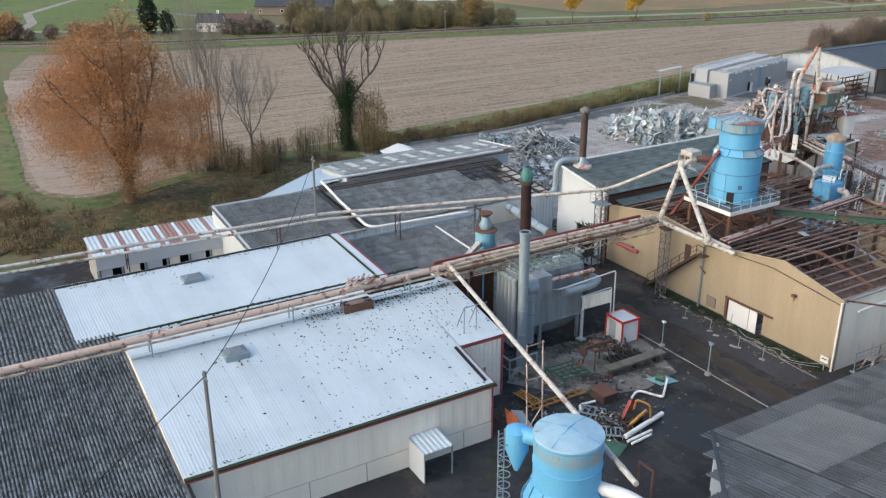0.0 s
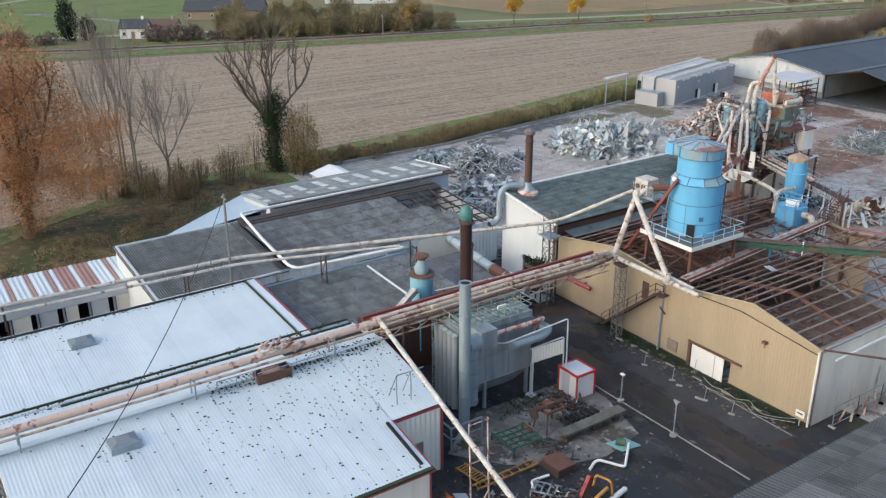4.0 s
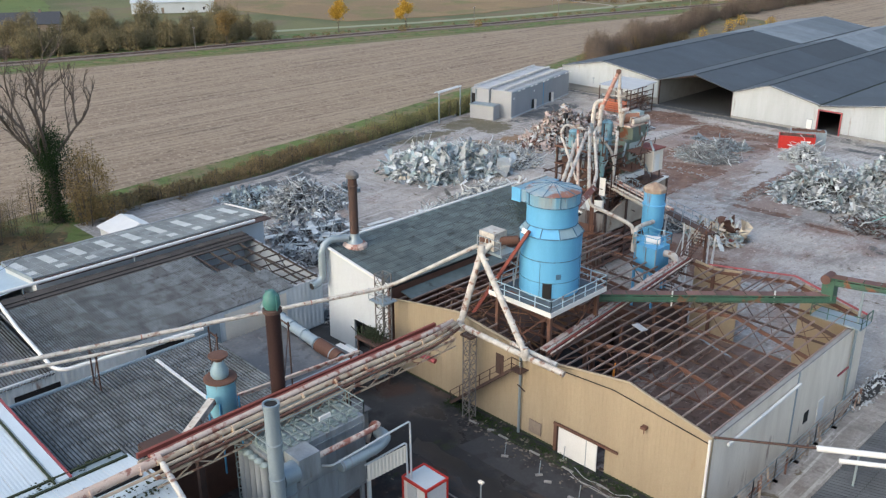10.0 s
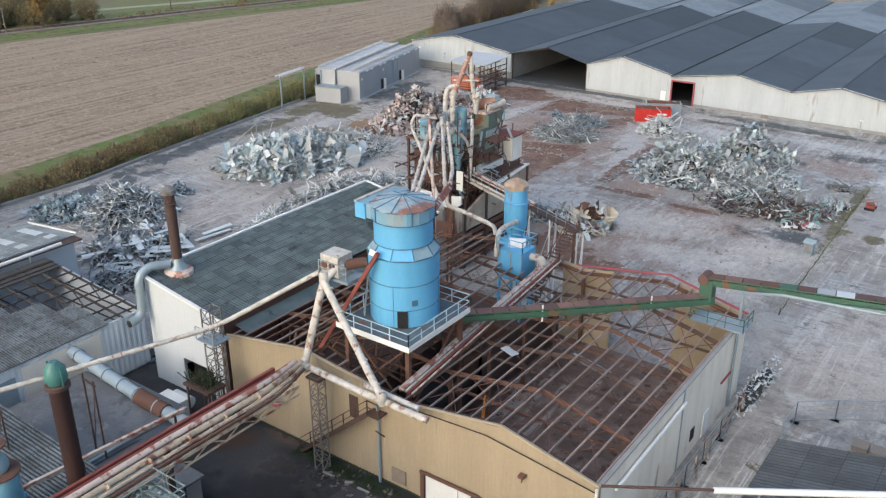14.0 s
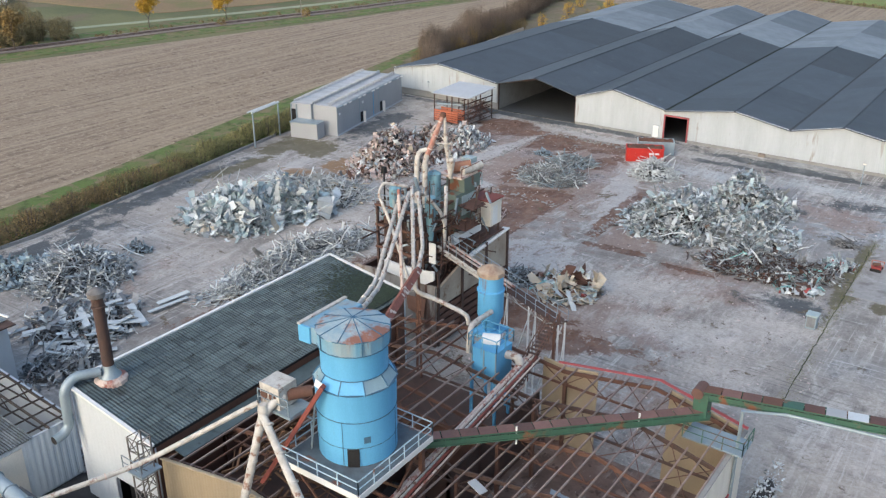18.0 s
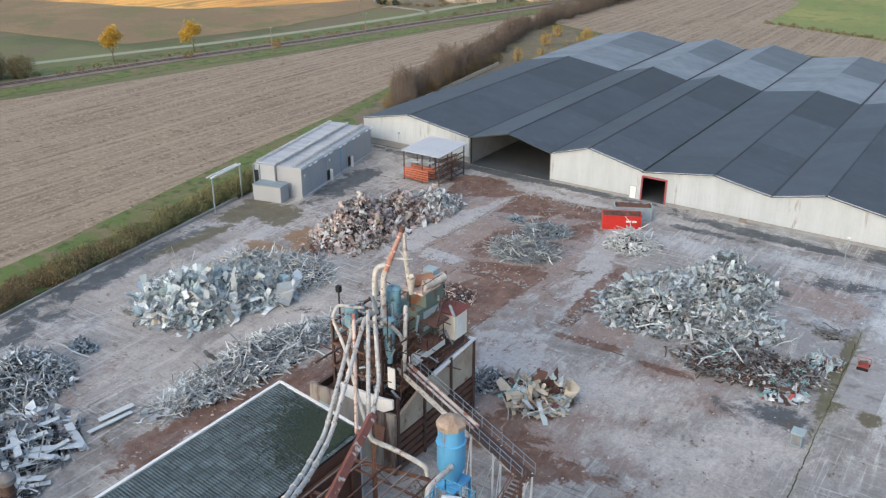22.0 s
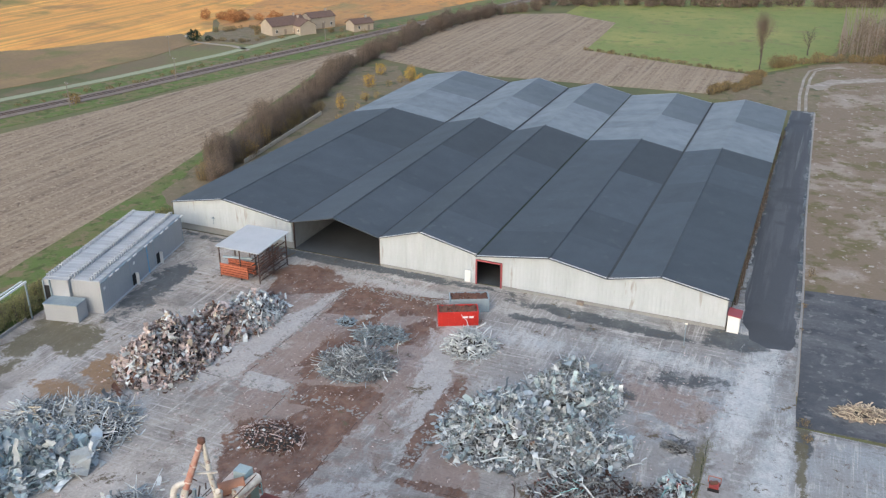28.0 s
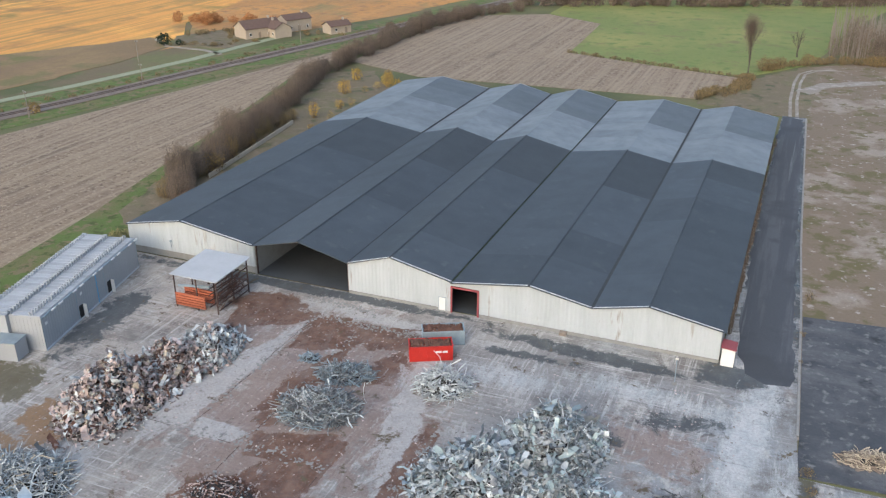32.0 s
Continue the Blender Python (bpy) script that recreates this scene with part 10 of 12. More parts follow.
part("prop", Mesh().bar((11.6, -109.4, 5.0), (11.6, -109.4, 7.8), 0.12).bar((20, -103.6, 5.0), (20, -103.6, 7.6), 0.12), M_steel, gp)
# poles and wires
M_pole = material("grey_weathered_pole", (0.2, 0.2, 0.195), (0.12, 0.115, 0.11), 0.85, scale=2.0, streak=True, bump=0.15)


def pole(x, y, h, label):
    o = thing("wooden_pole", x, y, 0, label, "pole", "overhead line poles")
    part("shaft", Mesh().tube([(x, y, 0), (x, y, h)], [0.17, 0.11], 8), M_pole, o, smooth=True)
    part("insulator_arm", Mesh().bar((x - 0.5, y, h - 0.4), (x + 0.5, y, h - 0.4), 0.09), M_steel, o)
    return o
pole(1.7, -169.1, 15.2, "grey wooden pole with wires beside the works")
pole(-35.2, -146.9, 15.8, "weathered wooden pole between the roofs")
wl = thing("overhead_wire", 1.7, -169.1, 15, "black sagging overhead wire between poles", "wire")
def wire(a, b, sag, r=0.03):
    a, b = Vector(a), Vector(b)
    return Mesh().tube([a + (b - a) * (i / 16) - Vector((0, 0, sag * 4 * (i / 16) * (1 - i / 16))) for i in range(17)], r, 5)
part("wire", wire((1.7, -169.1, 14.9), (-35.2, -146.9, 15.5), 1.6), M_black, wl)
part("wire", wire((1.7, -169.1, 14.9), (8.0, -190, 6.0), 0.6), M_black, wl)
part("wire", wire((-35.2, -146.9, 15.4), (-62, -128, 9.5), 0.8, 0.02), M_black, wl)
part("wire", wire((-35.2, -146.9, 15.2), (-54, -150, 8.0), 0.8, 0.02), M_black, wl)

# ---- near silo ----
ns = thing("near_silo", 11.6, -150.4, 0, "blue silo with a pale domed lid and a side box", "silo")
NX, NY = 11.6, -150.4
part("lower_body", Mesh().lathe(NX, NY, [(2.7, 0.04), (2.7, 5.6), (2.15, 7.0)], 26), M_blue, ns, smooth=True)
part("head_body", Mesh().lathe(NX, NY, [(2.1, 6.9), (2.1, 8.4), (2.16, 8.42), (2.16, 8.5), (2.1, 8.52), (2.1, 10.3)], 26), M_blue, ns, smooth=True)
part("rust_band", Mesh().lathe(NX, NY, [(2.12, 9.2), (2.13, 9.25), (2.13, 10.0), (2.12, 10.05)], 26), M_band, ns, smooth=True)
part("lid", Mesh().lathe(NX, NY, [(2.18, 10.3), (2.15, 10.42), (1.0, 10.66), (0.1, 10.75)], 26), material("pale_blue_lid", (0.36, 0.54, 0.65), (0.25, 0.42, 0.53), 0.55, scale=0.8, amount=0.9, rust=(0.3, 0.2, 0.15), rust_amount=0.06, rust_scale=0.9), ns, smooth=True)
for k in range(4):
    q = math.pi * k / 2 + 0.4
    part("lid_seam", Mesh().bar((NX + 2.1 * math.cos(q), NY + 2.1 * math.sin(q), 10.45), (NX, NY, 10.8), 0.04), M_blue, ns)
part("side_box", Mesh().tube([(NX - 2.7, NY - 1.6, 9.3), (NX - 1.4, NY - 0.8, 9.4)], 0.5, 14), M_blue, ns, smooth=True)
part("side_hopper", Mesh().lathe(NX - 2.9, NY - 1.7, [(0.15, 6.6), (0.75, 8.2), (0.75, 9.6), (0.3, 9.8)], 14), M_blue, ns, smooth=True)
for k in range(14):
    q = 2 * math.pi * k / 14
    part("skirt_rib", Mesh().bar((NX + 2.72 * math.cos(q), NY + 2.72 * math.sin(q), 5.6), (NX + 2.17 * math.cos(q), NY + 2.17 * math.sin(q), 7.0), 0.06), M_seam, ns)
part("shell_ring", Mesh().lathe(NX, NY, [(2.72, 5.5), (2.78, 5.55), (2.78, 5.7), (2.7, 5.75)], 26), M_seam, ns)
ladder(NX - 3.6, NY - 2.4, 0.1, 9.4, ns, M_steel, along="y")
part("outlet_duct", Mesh().tube(bend([(NX + 1.6, NY + 1.2, 7.0), (NX + 3.4, NY + 2.0, 7.2), (NX + 5.4, NY + 2.6, 6.8), (NX + 6.2, NY + 2.8, 4.0), (NX + 6.2, NY + 2.8, 0.1)], 5, 0.9), 0.42, 14), M_white, ns, smooth=True)
part("frame", Mesh().bar((NX + 2.2, NY + 3.8, 0.04), (NX + 2.2, NY + 3.8, 8.3), 0.1).bar((NX + 3.4, NY + 3.8, 0.04), (NX + 3.4, NY + 3.8, 8.3), 0.1).bar((NX + 2.2, NY + 3.8, 8.3), (NX + 3.4, NY + 3.8, 8.3), 0.1), M_rusty, ns)

# ---- cabin and court clutter ----
G_strip = ground_material("newer_tarmac", [((0.068, 0.07, 0.075), 0.2, 0.48, 0.12, 2), ((0.04, 0.04, 0.043), 0.5, 0.55, 0.08, 4), ((0.095, 0.09, 0.087), 1.5, 0.64, 0.05, 6)], (0.054, 0.056, 0.061), bump_scale=4.0, bump=0.2, spec=0.2)
sheet("tarmac_strip", ragged([(-14.6, -118.5), (3.4, -118.8), (3.9, -115.5), (-14.2, -115.3)], 33, 1.5, 0.12), 0.052, G_strip, "strip of newer tarmac along the yellow wall", "tarmac", 0.2)
G_wet = ground_material("wet_dark_tarmac", [((0.02, 0.021, 0.023), 0.4, 0.5, 0.15, 2)], (0.027, 0.028, 0.03), rough=0.35, bump_scale=4.0, bump=0.1, spec=0.4)
for k, pts in enumerate(([(-17, -121.5), (-9, -121.8), (-2, -121.2), (5, -121.6), (8, -120.2), (-2, -119.6), (-12, -119.8), (-18, -119.9)], [(-6, -122.3), (1, -122.6), (6, -124), (2, -125.2), (-3, -124.6)], [(1, -128), (6, -129), (8, -133), (3, -134), (0.5, -131)])):
    sheet("wet_patch", ragged(pts, 50 + k, 0.7, 0.35), 0.045, G_wet, "dark wet patch on the tarmac", "tarmac", 0.1)
sheet("painted_line", ribbon([(-6.0, -115.42), (3.8, -115.68)], 0.06, 0.06), 0.058, M_concrete, "worn white painted line along the yellow wall", "line", 0.02)
cb = thing("site_cabin", -11.2, -125.6, 0, "white cabin with red corner trim", "cabin")
part("wall", Mesh().box(-12.35, -126.4, 0.1, -10.05, -124.4, 2.3), M_white, cb)
part("roof", Mesh().box(-12.3, -126.35, 2.3, -10.1, -124.45, 2.42), M_white_roof, cb)
for a, b in (((-12.4, -126.45), (-10.0, -126.45)), ((-10.0, -126.45), (-10.0, -124.35)), ((-10.0, -124.35), (-12.4, -124.35)), ((-12.4, -124.35), (-12.4, -126.45))):
    part("roof_trim", Mesh().bar((*a, 2.38), (*b, 2.38), 0.14, 0.18), M_red, cb)
for x, y in ((-10.03, -126.43), (-10.03, -124.37), (-12.37, -126.43)):
    part("corner_trim", Mesh().box(x - 0.06, y - 0.06, 0.05, x + 0.06, y + 0.06, 2.35), M_red, cb)
part("door_leaf", Mesh().box(-11.9, -126.46, 0.2, -11.0, -126.41, 2.1), M_white_clad, cb)
part("skid", Mesh().box(-12.3, -126.3, 0.04, -10.1, -124.5, 0.1), M_black, cb)
post_lamp(-7.8, -123.3, 2.6, "thin steel post on a concrete foot in the court")
sl = thing("floodlight_post", -1.6, -123.6, 0, "steel post with a pale triangular floodlight", "lamp post")
part("foot", Mesh().lathe(-1.6, -123.6, [(0.3, 0.04), (0.3, 0.25), (0.12, 0.3)], 10), M_concrete, sl)
part("pole", Mesh().tube([(-1.6, -123.6, 0.2), (-1.6, -123.6, 3.0)], 0.06, 8), M_steel, sl)
part("lamp_head", Mesh().prism([(-1.9, 3.3), (-1.3, 3.3), (-1.6, 2.9)], "y", -123.7, -123.5), M_steel, sl)
def frame_rack(x, y, turn, l, w, h, mat, name, label, rungs=5):
    o = thing(name, x, y, 0.04, label, "rack")
    m = pose(x, y, 0.04, 0, 0, turn)
    for sx in (-l / 2, l / 2):
        for sy in (-w / 2, w / 2):
            part("leg", Mesh().box(sx - 0.05, sy - 0.05, 0, sx + 0.05, sy + 0.05, h, m), mat, o)
    for sy in (-w / 2, w / 2):
        part("side_rail", Mesh().box(-l / 2, sy - 0.05, h - 0.1, l / 2, sy + 0.05, h, m), mat, o)
    for i in range(rungs):
        sx = -l / 2 + l * (i + 0.5) / rungs
        part("rung", Mesh().box(sx - 0.05, -w / 2, h - 0.08, sx + 0.05, w / 2, h + 0.02, m), mat, o)
    return o
M_yellow_paint = material("yellow_paint", (0.42, 0.22, 0.045), (0.2, 0.11, 0.04), 0.65, scale=2.0, amount=0.8, rust=RUST, rust_amount=0.3, rust_scale=1.5)
M_pad = ground_material("worn_concrete_pad", [((0.2, 0.19, 0.178), 0.35, 0.44, 0.1, 2), ((0.06, 0.068, 0.035), 0.5, 0.56, 0.06, 5), ((0.075, 0.068, 0.06), 0.25, 0.55, 0.06, 7), ((0.3, 0.285, 0.265), 1.3, 0.58, 0.06, 9)], (0.15, 0.143, 0.133), bump_scale=3.0, bump=0.4)
solid("concrete_pad", Mesh().prism([(-13.4, -135.6), (-13.2, -126.4), (-12.6, -123.8), (-8.7, -124.0), (-3.4, -125.6), (-2.6, -130.0), (-3.6, -133.6), (-6.2, -137.2), (-9.8, -140.0)], "z", 0.0, 0.05), M_pad, "worn mossy concrete pad in the court", "pavement", kind="structure")
gf = frame_rack(-7.8, -134.6, -3, 3.0, 3.0, 0.75, M_green, "steel_rack", "green painted steel rack lying on wet concrete", 5)
for k in range(5):
    part("cross_bar", Mesh().bar((-9.2, -135.9 + k * 0.65, 0.72), (-6.4, -135.9 + k * 0.65, 0.66), 0.09), M_green, gf)
ms = thing("rusty_machine_stand", -8.2, -131.0, 0, "brown corroded press frame on splayed legs", "machine")
for dx in (-0.7, 0.7):
    for dy in (-0.9, 0.9):
        part("leg", Mesh().bar((-8.2 + dx * 1.2, -131.0 + dy * 1.1, 0.05), (-8.2 + dx * 0.8, -131.0 + dy * 0.8, 2.0), 0.12), M_rust_dark, ms)
part("top_frame", Mesh().box(-9.0, -132.0, 1.9, -7.4, -131.8, 2.1).box(-9.0, -130.2, 1.9, -7.4, -130.0, 2.1).box(-9.0, -131.8, 1.9, -8.85, -130.2, 2.1).box(-7.55, -131.8, 1.9, -7.4, -130.2, 2.1), M_rusty, ms)
part("drive_drum", Mesh().tube([(-8.2, -132.6, 2.2), (-8.2, -129.6, 2.2)], 0.2, 10), M_rust_dark, ms)
part("motor", Mesh().box(-8.6, -131.6, 2.1, -7.9, -130.9, 2.5), M_rusty, ms)
part("flywheel", Mesh().tube([(-8.2, -132.8, 1.9), (-8.2, -132.65, 1.9)], 0.5, 14), M_rust_dark, ms)
M_mossy_slab = material("mossy_concrete", (0.15, 0.145, 0.13), (0.055, 0.06, 0.035), 0.9, scale=0.9, amount=0.9, bump=0.3, grain=6.0)
wb2 = thing("concrete_bench", -5.9, -128.3, 0, "long grey concrete bench on block feet", "bench")
part("slab", Mesh().box(-6.5, -131.6, 0.75, -5.5, -125.0, 0.95), M_mossy_slab, wb2)
for y in (-131.0, -128.2, -125.8):
    part("foot", Mesh().box(-6.3, y - 0.25, 0.05, -5.7, y + 0.25, 0.75), M_rust_dark, wb2)
rl = thing("roller_table", -7.5, -128.4, 0, "row of black rollers on a low green frame", "rollers")
part("frame", Mesh().bar((-7.9, -130.2, 0.4), (-7.9, -126.6, 0.4), 0.1).bar((-7.1, -130.2, 0.4), (-7.1, -126.6, 0.4), 0.1), M_green, rl)
for k in range(7):
    part("roller", Mesh().tube([(-8.0, -130.0 + k * 0.55, 0.55), (-7.0, -130.0 + k * 0.55, 0.55)], 0.16, 10), M_black, rl)
yb = thing("yellow_barrier", -4.85, -138.1, 0.04, "long yellow steel ladder frame lying flat", "frame")
for dx in (-0.3, 0.3):
    part("side_rail", Mesh().bar((-4.85 + dx, -141.0, 0.35), (-4.85 + dx, -135.2, 0.35), 0.12), M_yellow_paint, yb)
for k in range(8):
    part("rung", Mesh().bar((-5.15, -140.8 + k * 0.78, 0.35), (-4.55, -140.8 + k * 0.78, 0.35), 0.07), M_yellow_paint, yb)
part("support", Mesh().box(-5.2, -138.4, 0.04, -4.5, -138.0, 0.3), M_rust_dark, yb)
frame_rack(-6.4, -140.1, 8, 2.6, 0.9, 0.35, M_yellow_paint, "yellow_grating", "yellow slatted grating on the ground", 9)
frame_rack(-0.4, -138.3, 20, 1.3, 0.9, 0.35, M_yellow_paint, "yellow_crate", "small square yellow frame among scrap", 2)
frame_rack(1.2, -137.6, 50, 2.2, 1.2, 0.4, M_steel, "grey_grille", "grey tubular grille lying on tarmac", 6)
frame_rack(-1.6, -137.0, 35, 2.0, 1.2, 0.6, M_steel, "grey_trolley", "grey flat trolley frame among scrap", 4)
solid("green_plate", Mesh().box(-0.9, -0.8, 0, 0.9, 0.8, 0.08, pose(2.8, -138.5, 0.06, 4, 0, 25)), M_green, "dark green steel plate on the tarmac", "plate")
ex = thing("orange_loader_arm", 0.8, -134.3, 0.04, "orange and yellow loader attachment on the ground", "machine")
part("mast", Mesh().bar((0.2, -135.2, 0.1), (0.0, -134.2, 1.5), 0.3, 0.5), M_scrap_red, ex)
part("hoop", Mesh().tube(bend([(0.2, -134.2, 0.1), (0.3, -134.0, 1.7), (1.5, -133.6, 1.7), (1.8, -133.6, 0.1)], 4, 0.3), 0.1, 8), M_yellow_paint, ex, smooth=True)
part("fork", Mesh().bar((1.6, -134.0, 1.4), (1.2, -135.6, 0.1), 0.25, 0.16), M_yellow_paint, ex)
part("engine", Mesh().box(0.3, -135.0, 0.05, 1.2, -134.0, 0.8), M_black, ex)
sc = thing("red_sheet_hopper", -3.6, -143.8, 0.04, "torn rust-red steel sheets leaning by the wall", "hopper")
M_oxide = material("red_oxide", (0.46, 0.11, 0.04), (0.25, 0.07, 0.04), 0.7, scale=1.0)
part("tall_sheet", Mesh().slab((-4.0, -144.2, 1.9), (-2.6, -144.0, 1.8), (-1.2, -144.2, 0.12), (-2.5, -144.7, 0.12), 0.06), M_oxide, sc)
part("side_sheet", Mesh().slab((-4.0, -143.6, 1.5), (-3.8, -142.6, 1.2), (-2.4, -142.4, 0.3), (-2.0, -143.3, 0.3), 0.05), M_grey_clad, sc)
part("floor_sheet", Mesh().slab((-2.6, -144.8, 0.3), (-0.8, -145.2, 0.2), (-0.6, -143.6, 0.15), (-2.0, -143.4, 0.2), 0.05), M_cover, sc)
for a, b, r in (((2.4, -136.9, 0.3), (1.5, -132.1, 0.4), 0.21), ((2.9, -137.1, 0.2), (2.7, -134.4, 0.2), 0.13), ((3.3, -137.0, 0.18), (3.1, -134.8, 0.18), 0.12)):
    solid("white_pipe_length", Mesh().tube([a, b], r, 12), M_white, "loose white pipe lying on the tarmac", "pipe", "loose pipes in the court", smooth=True)
solid("white_bent_pipe", Mesh().tube(bend([(-1.9, -132.4, 0.2), (-2.3, -131.4, 0.5), (-1.0, -130.2, 0.2), (-0.6, -130.0, 0.25), (-2.4, -127.8, 0.5)], 4, 0.5), 0.11, 10), M_white, "bent white pipe lying in the court", "pipe", "loose pipes in the court", smooth=True)
solid("white_bent_pipe", Mesh().tube(bend([(-2.6, -137.4, 0.2), (-3.2, -137.0, 0.3), (-3.0, -135.5, 0.3)], 4, 0.3), 0.11, 10), M_white, "bent white pipe lying in the court", "pipe", "loose pipes in the court", smooth=True)
rb = thing("rusty_tray", -3.4, -134.3, 0.04, "dark rusty steel tank with flat lid", "tank")
part("tank_body", Mesh().box(-4.3, -135.0, 0.05, -2.5, -133.5, 0.75), M_rust_dark, rb)
part("tank_lid", Mesh().box(-4.4, -135.1, 0.75, -2.4, -133.4, 0.85), M_rusty, rb)
gm = thing("green_pump", -2.9, -127.9, 0.04, "green pump on a teal tarpaulin", "pump")
part("tarpaulin", Mesh().slab((-3.8, -129.0, 0.2), (-2.3, -128.6, 0.12), (-2.0, -126.8, 0.16), (-3.4, -127.2, 0.22), 0.05), M_scrap_teal, gm)
part("casing", Mesh().tube([(-3.2, -128.4, 0.5), (-2.6, -128.0, 0.5)], 0.3, 12), M_green, gm, smooth=True)
solid("dark_mat", Mesh().box(-0.8, -0.5, 0, 0.8, 0.5, 0.06, pose(-10.4, -131.4, 0.055, 0, 0, 35)), M_scrap_dark, "dark folded mats on the concrete", "mat")
heap("court_scrap", [(0.2, -136.8, 2.4, 2.0, 0, 0.5), (-10.5, -127.6, 2.2, 1.6, 0, 0.5), (-1.6, -140.6, 2.2, 1.8, 0, 0.4), (-5.2, -132.6, 1.6, 1.0, 0, 0.2)], 190, [(3, "beam", M_rust_dark), (2, "beam", M_scrap_dark), (1, "curl", M_scrap_blue), (1, "sheet", M_zinc), (0.4, "chunk", M_rusty)], "loose steel and rubbish in the court", 50, 0.5)
court_lit = Mesh()
cl_r = random.Random(77)
for _ in range(700):
    x, y = (cl_r.gauss(-6, 5), cl_r.gauss(-133, 5)) if cl_r.random() < 0.6 else (cl_r.uniform(-18, 3), cl_r.gauss(-115.2, 0.7))
    s = cl_r.uniform(0.03, 0.16)
    court_lit.box(-s, -s * cl_r.uniform(0.2, 0.9), 0, s, s * cl_r.uniform(0.2, 0.9), s * 0.4, pose(x, y, 0.05, cl_r.uniform(-12, 12), cl_r.uniform(-12, 12), cl_r.uniform(0, 360)))
solid("court_litter", court_lit, material("grey_rubble", (0.13, 0.115, 0.1), (0.06, 0.05, 0.045), 0.9, island=0.7), "bits of rubble and wood strewn over the court", "litter", kind="stuff")
weed = []
for _ in range(420):
    weed.append((cl_r.uniform(-20, 3.4), -113.9 - abs(cl_r.gauss(0, 0.5)), 0.05))
COURT_WEEDS = weed
vn = thing("white_tank_trailer", -29.8, -119.2, 0, "white box trailer beside the tarred roof", "trailer")
part("box", Mesh().box(-31.6, -120.0, 0.7, -29.2, -116.6, 2.2), M_white, vn)
part("wheel", Mesh().tube([(-29.3, -119.2, 0.4), (-29.0, -119.2, 0.4)], 0.4, 12), M_black, vn)
part("wheel", Mesh().tube([(-29.3, -117.4, 0.4), (-29.0, -117.4, 0.4)], 0.4, 12), M_black, vn)
part("tank", Mesh().tube([(-31.2, -116.3, 1.6), (-29.4, -116.3, 1.6)], 0.5, 12), M_white_clad, vn, smooth=True)
bp = pipe("grey_vent_duct", [(-39.2, -119.6, 4.4), (-29.6, -120.0, 3.7), (-25.2, -119.5, 2.9)], 0.5, material("blue_grey_duct", (0.3, 0.38, 0.43), (0.24, 0.3, 0.33), 0.5, scale=0.8), "large blue-grey sloping vent duct", every=1.8, category="duct")
part("trestle", Mesh().bar((-34.7, -118.7, 0.04), (-34.5, -118.2, 2.8), 0.09).bar((-33.9, -118.7, 0.04), (-34.1, -118.2, 2.8), 0.09).bar((-34.7, -117.7, 0.04), (-34.5, -118.1, 2.8), 0.09).bar((-33.9, -117.7, 0.04), (-34.1, -118.1, 2.8), 0.09).bar((-34.6, -118.6, 1.0), (-34.0, -118.4, 1.8), 0.05).bar((-34.0, -118.6, 1.0), (-34.6, -118.4, 1.8), 0.05), M_steel, bp)
part("rusty_end", Mesh().tube([(-30.4, -119.97, 3.76), (-27.6, -119.78, 3.33)], 0.62, 14), M_rusty, bp, "rust-brown duct end", smooth=True)
wt = thing("white_tank", -31.2, -119.4, 0.04, "white cylindrical tank lying beside the duct", "tank")
part("shell", Mesh().tube([(-32.4, -119.6, 0.95), (-30.2, -118.9, 0.95)], 0.85, 16), M_white, wt, smooth=True)
part("inlet_box", Mesh().box(-33.3, -119.9, 0.05, -32.3, -119.0, 1.5), M_white, wt)
part("saddle", Mesh().box(-32.2, -120.0, 0.04, -32.0, -119.1, 0.4).box(-30.7, -119.5, 0.04, -30.5, -118.6, 0.4), M_concrete, wt)
sk = thing("fibre_drum", -28.8, -119.2, 0.04, "pale grey drum standing behind the tank", "drum")
part("body", Mesh().lathe(-28.6, -119.4, [(0.5, 0.05), (0.52, 0.3), (0.5, 1.2), (0.2, 1.35)], 14), M_light_grey, sk, smooth=True)
part("lid", Mesh().lathe(-28.6, -119.4, [(0.54, 1.18), (0.54, 1.25)], 14), M_steel, sk)
rp = pipe("red_wall_pipe", [(-24.6, -114.6, 3.4), (-21.6, -114.2, 3.2)], 0.22, M_red_trim, "rust-red pipe along the yellow wall", every=2.0)
part("bracket", Mesh().bar((-23.0, -114.4, 3.2), (-23.0, -113.4, 3.2), 0.1), M_rusty, rp)
bk = thing("roof_bushes", -26.6, -116.8, 0, "tangle of weeds on a steel trolley", "weeds")
part("trolley", Mesh().box(-28.2, -117.6, 4.3, -25.4, -115.9, 4.5).bar((-28, -117.4, 0.04), (-28, -117.4, 4.3), 0.12).bar((-25.6, -117.4, 0.04), (-25.6, -117.4, 4.3), 0.12).bar((-25.6, -116, 0.04), (-25.6, -116, 4.3), 0.12).bar((-28, -116, 0.04), (-28, -116, 4.3), 0.12), M_rust_dark, bk)
br_m = Mesh()
wr_ = random.Random(61)
for _ in range(120):
    p = Vector((wr_.uniform(-28, -25.6), wr_.uniform(-117.4, -116), 4.5 + wr_.uniform(0, 0.2)))
    br_m.bar(p, p + Vector((wr_.gauss(0, 0.4), wr_.gauss(0, 0.4), wr_.uniform(0.2, 0.9))), 0.05)
tagged(part("stem_tangle", br_m, M_moss, bk), kind="stuff")
sg = thing("sign_box", 3.2, -113.9, 0, "small white sign on a post at the hall corner", "sign")
part("post", Mesh().bar((3.2, -114.0, 0.04), (3.2, -114.0, 1.2), 0.08), M_steel, sg)
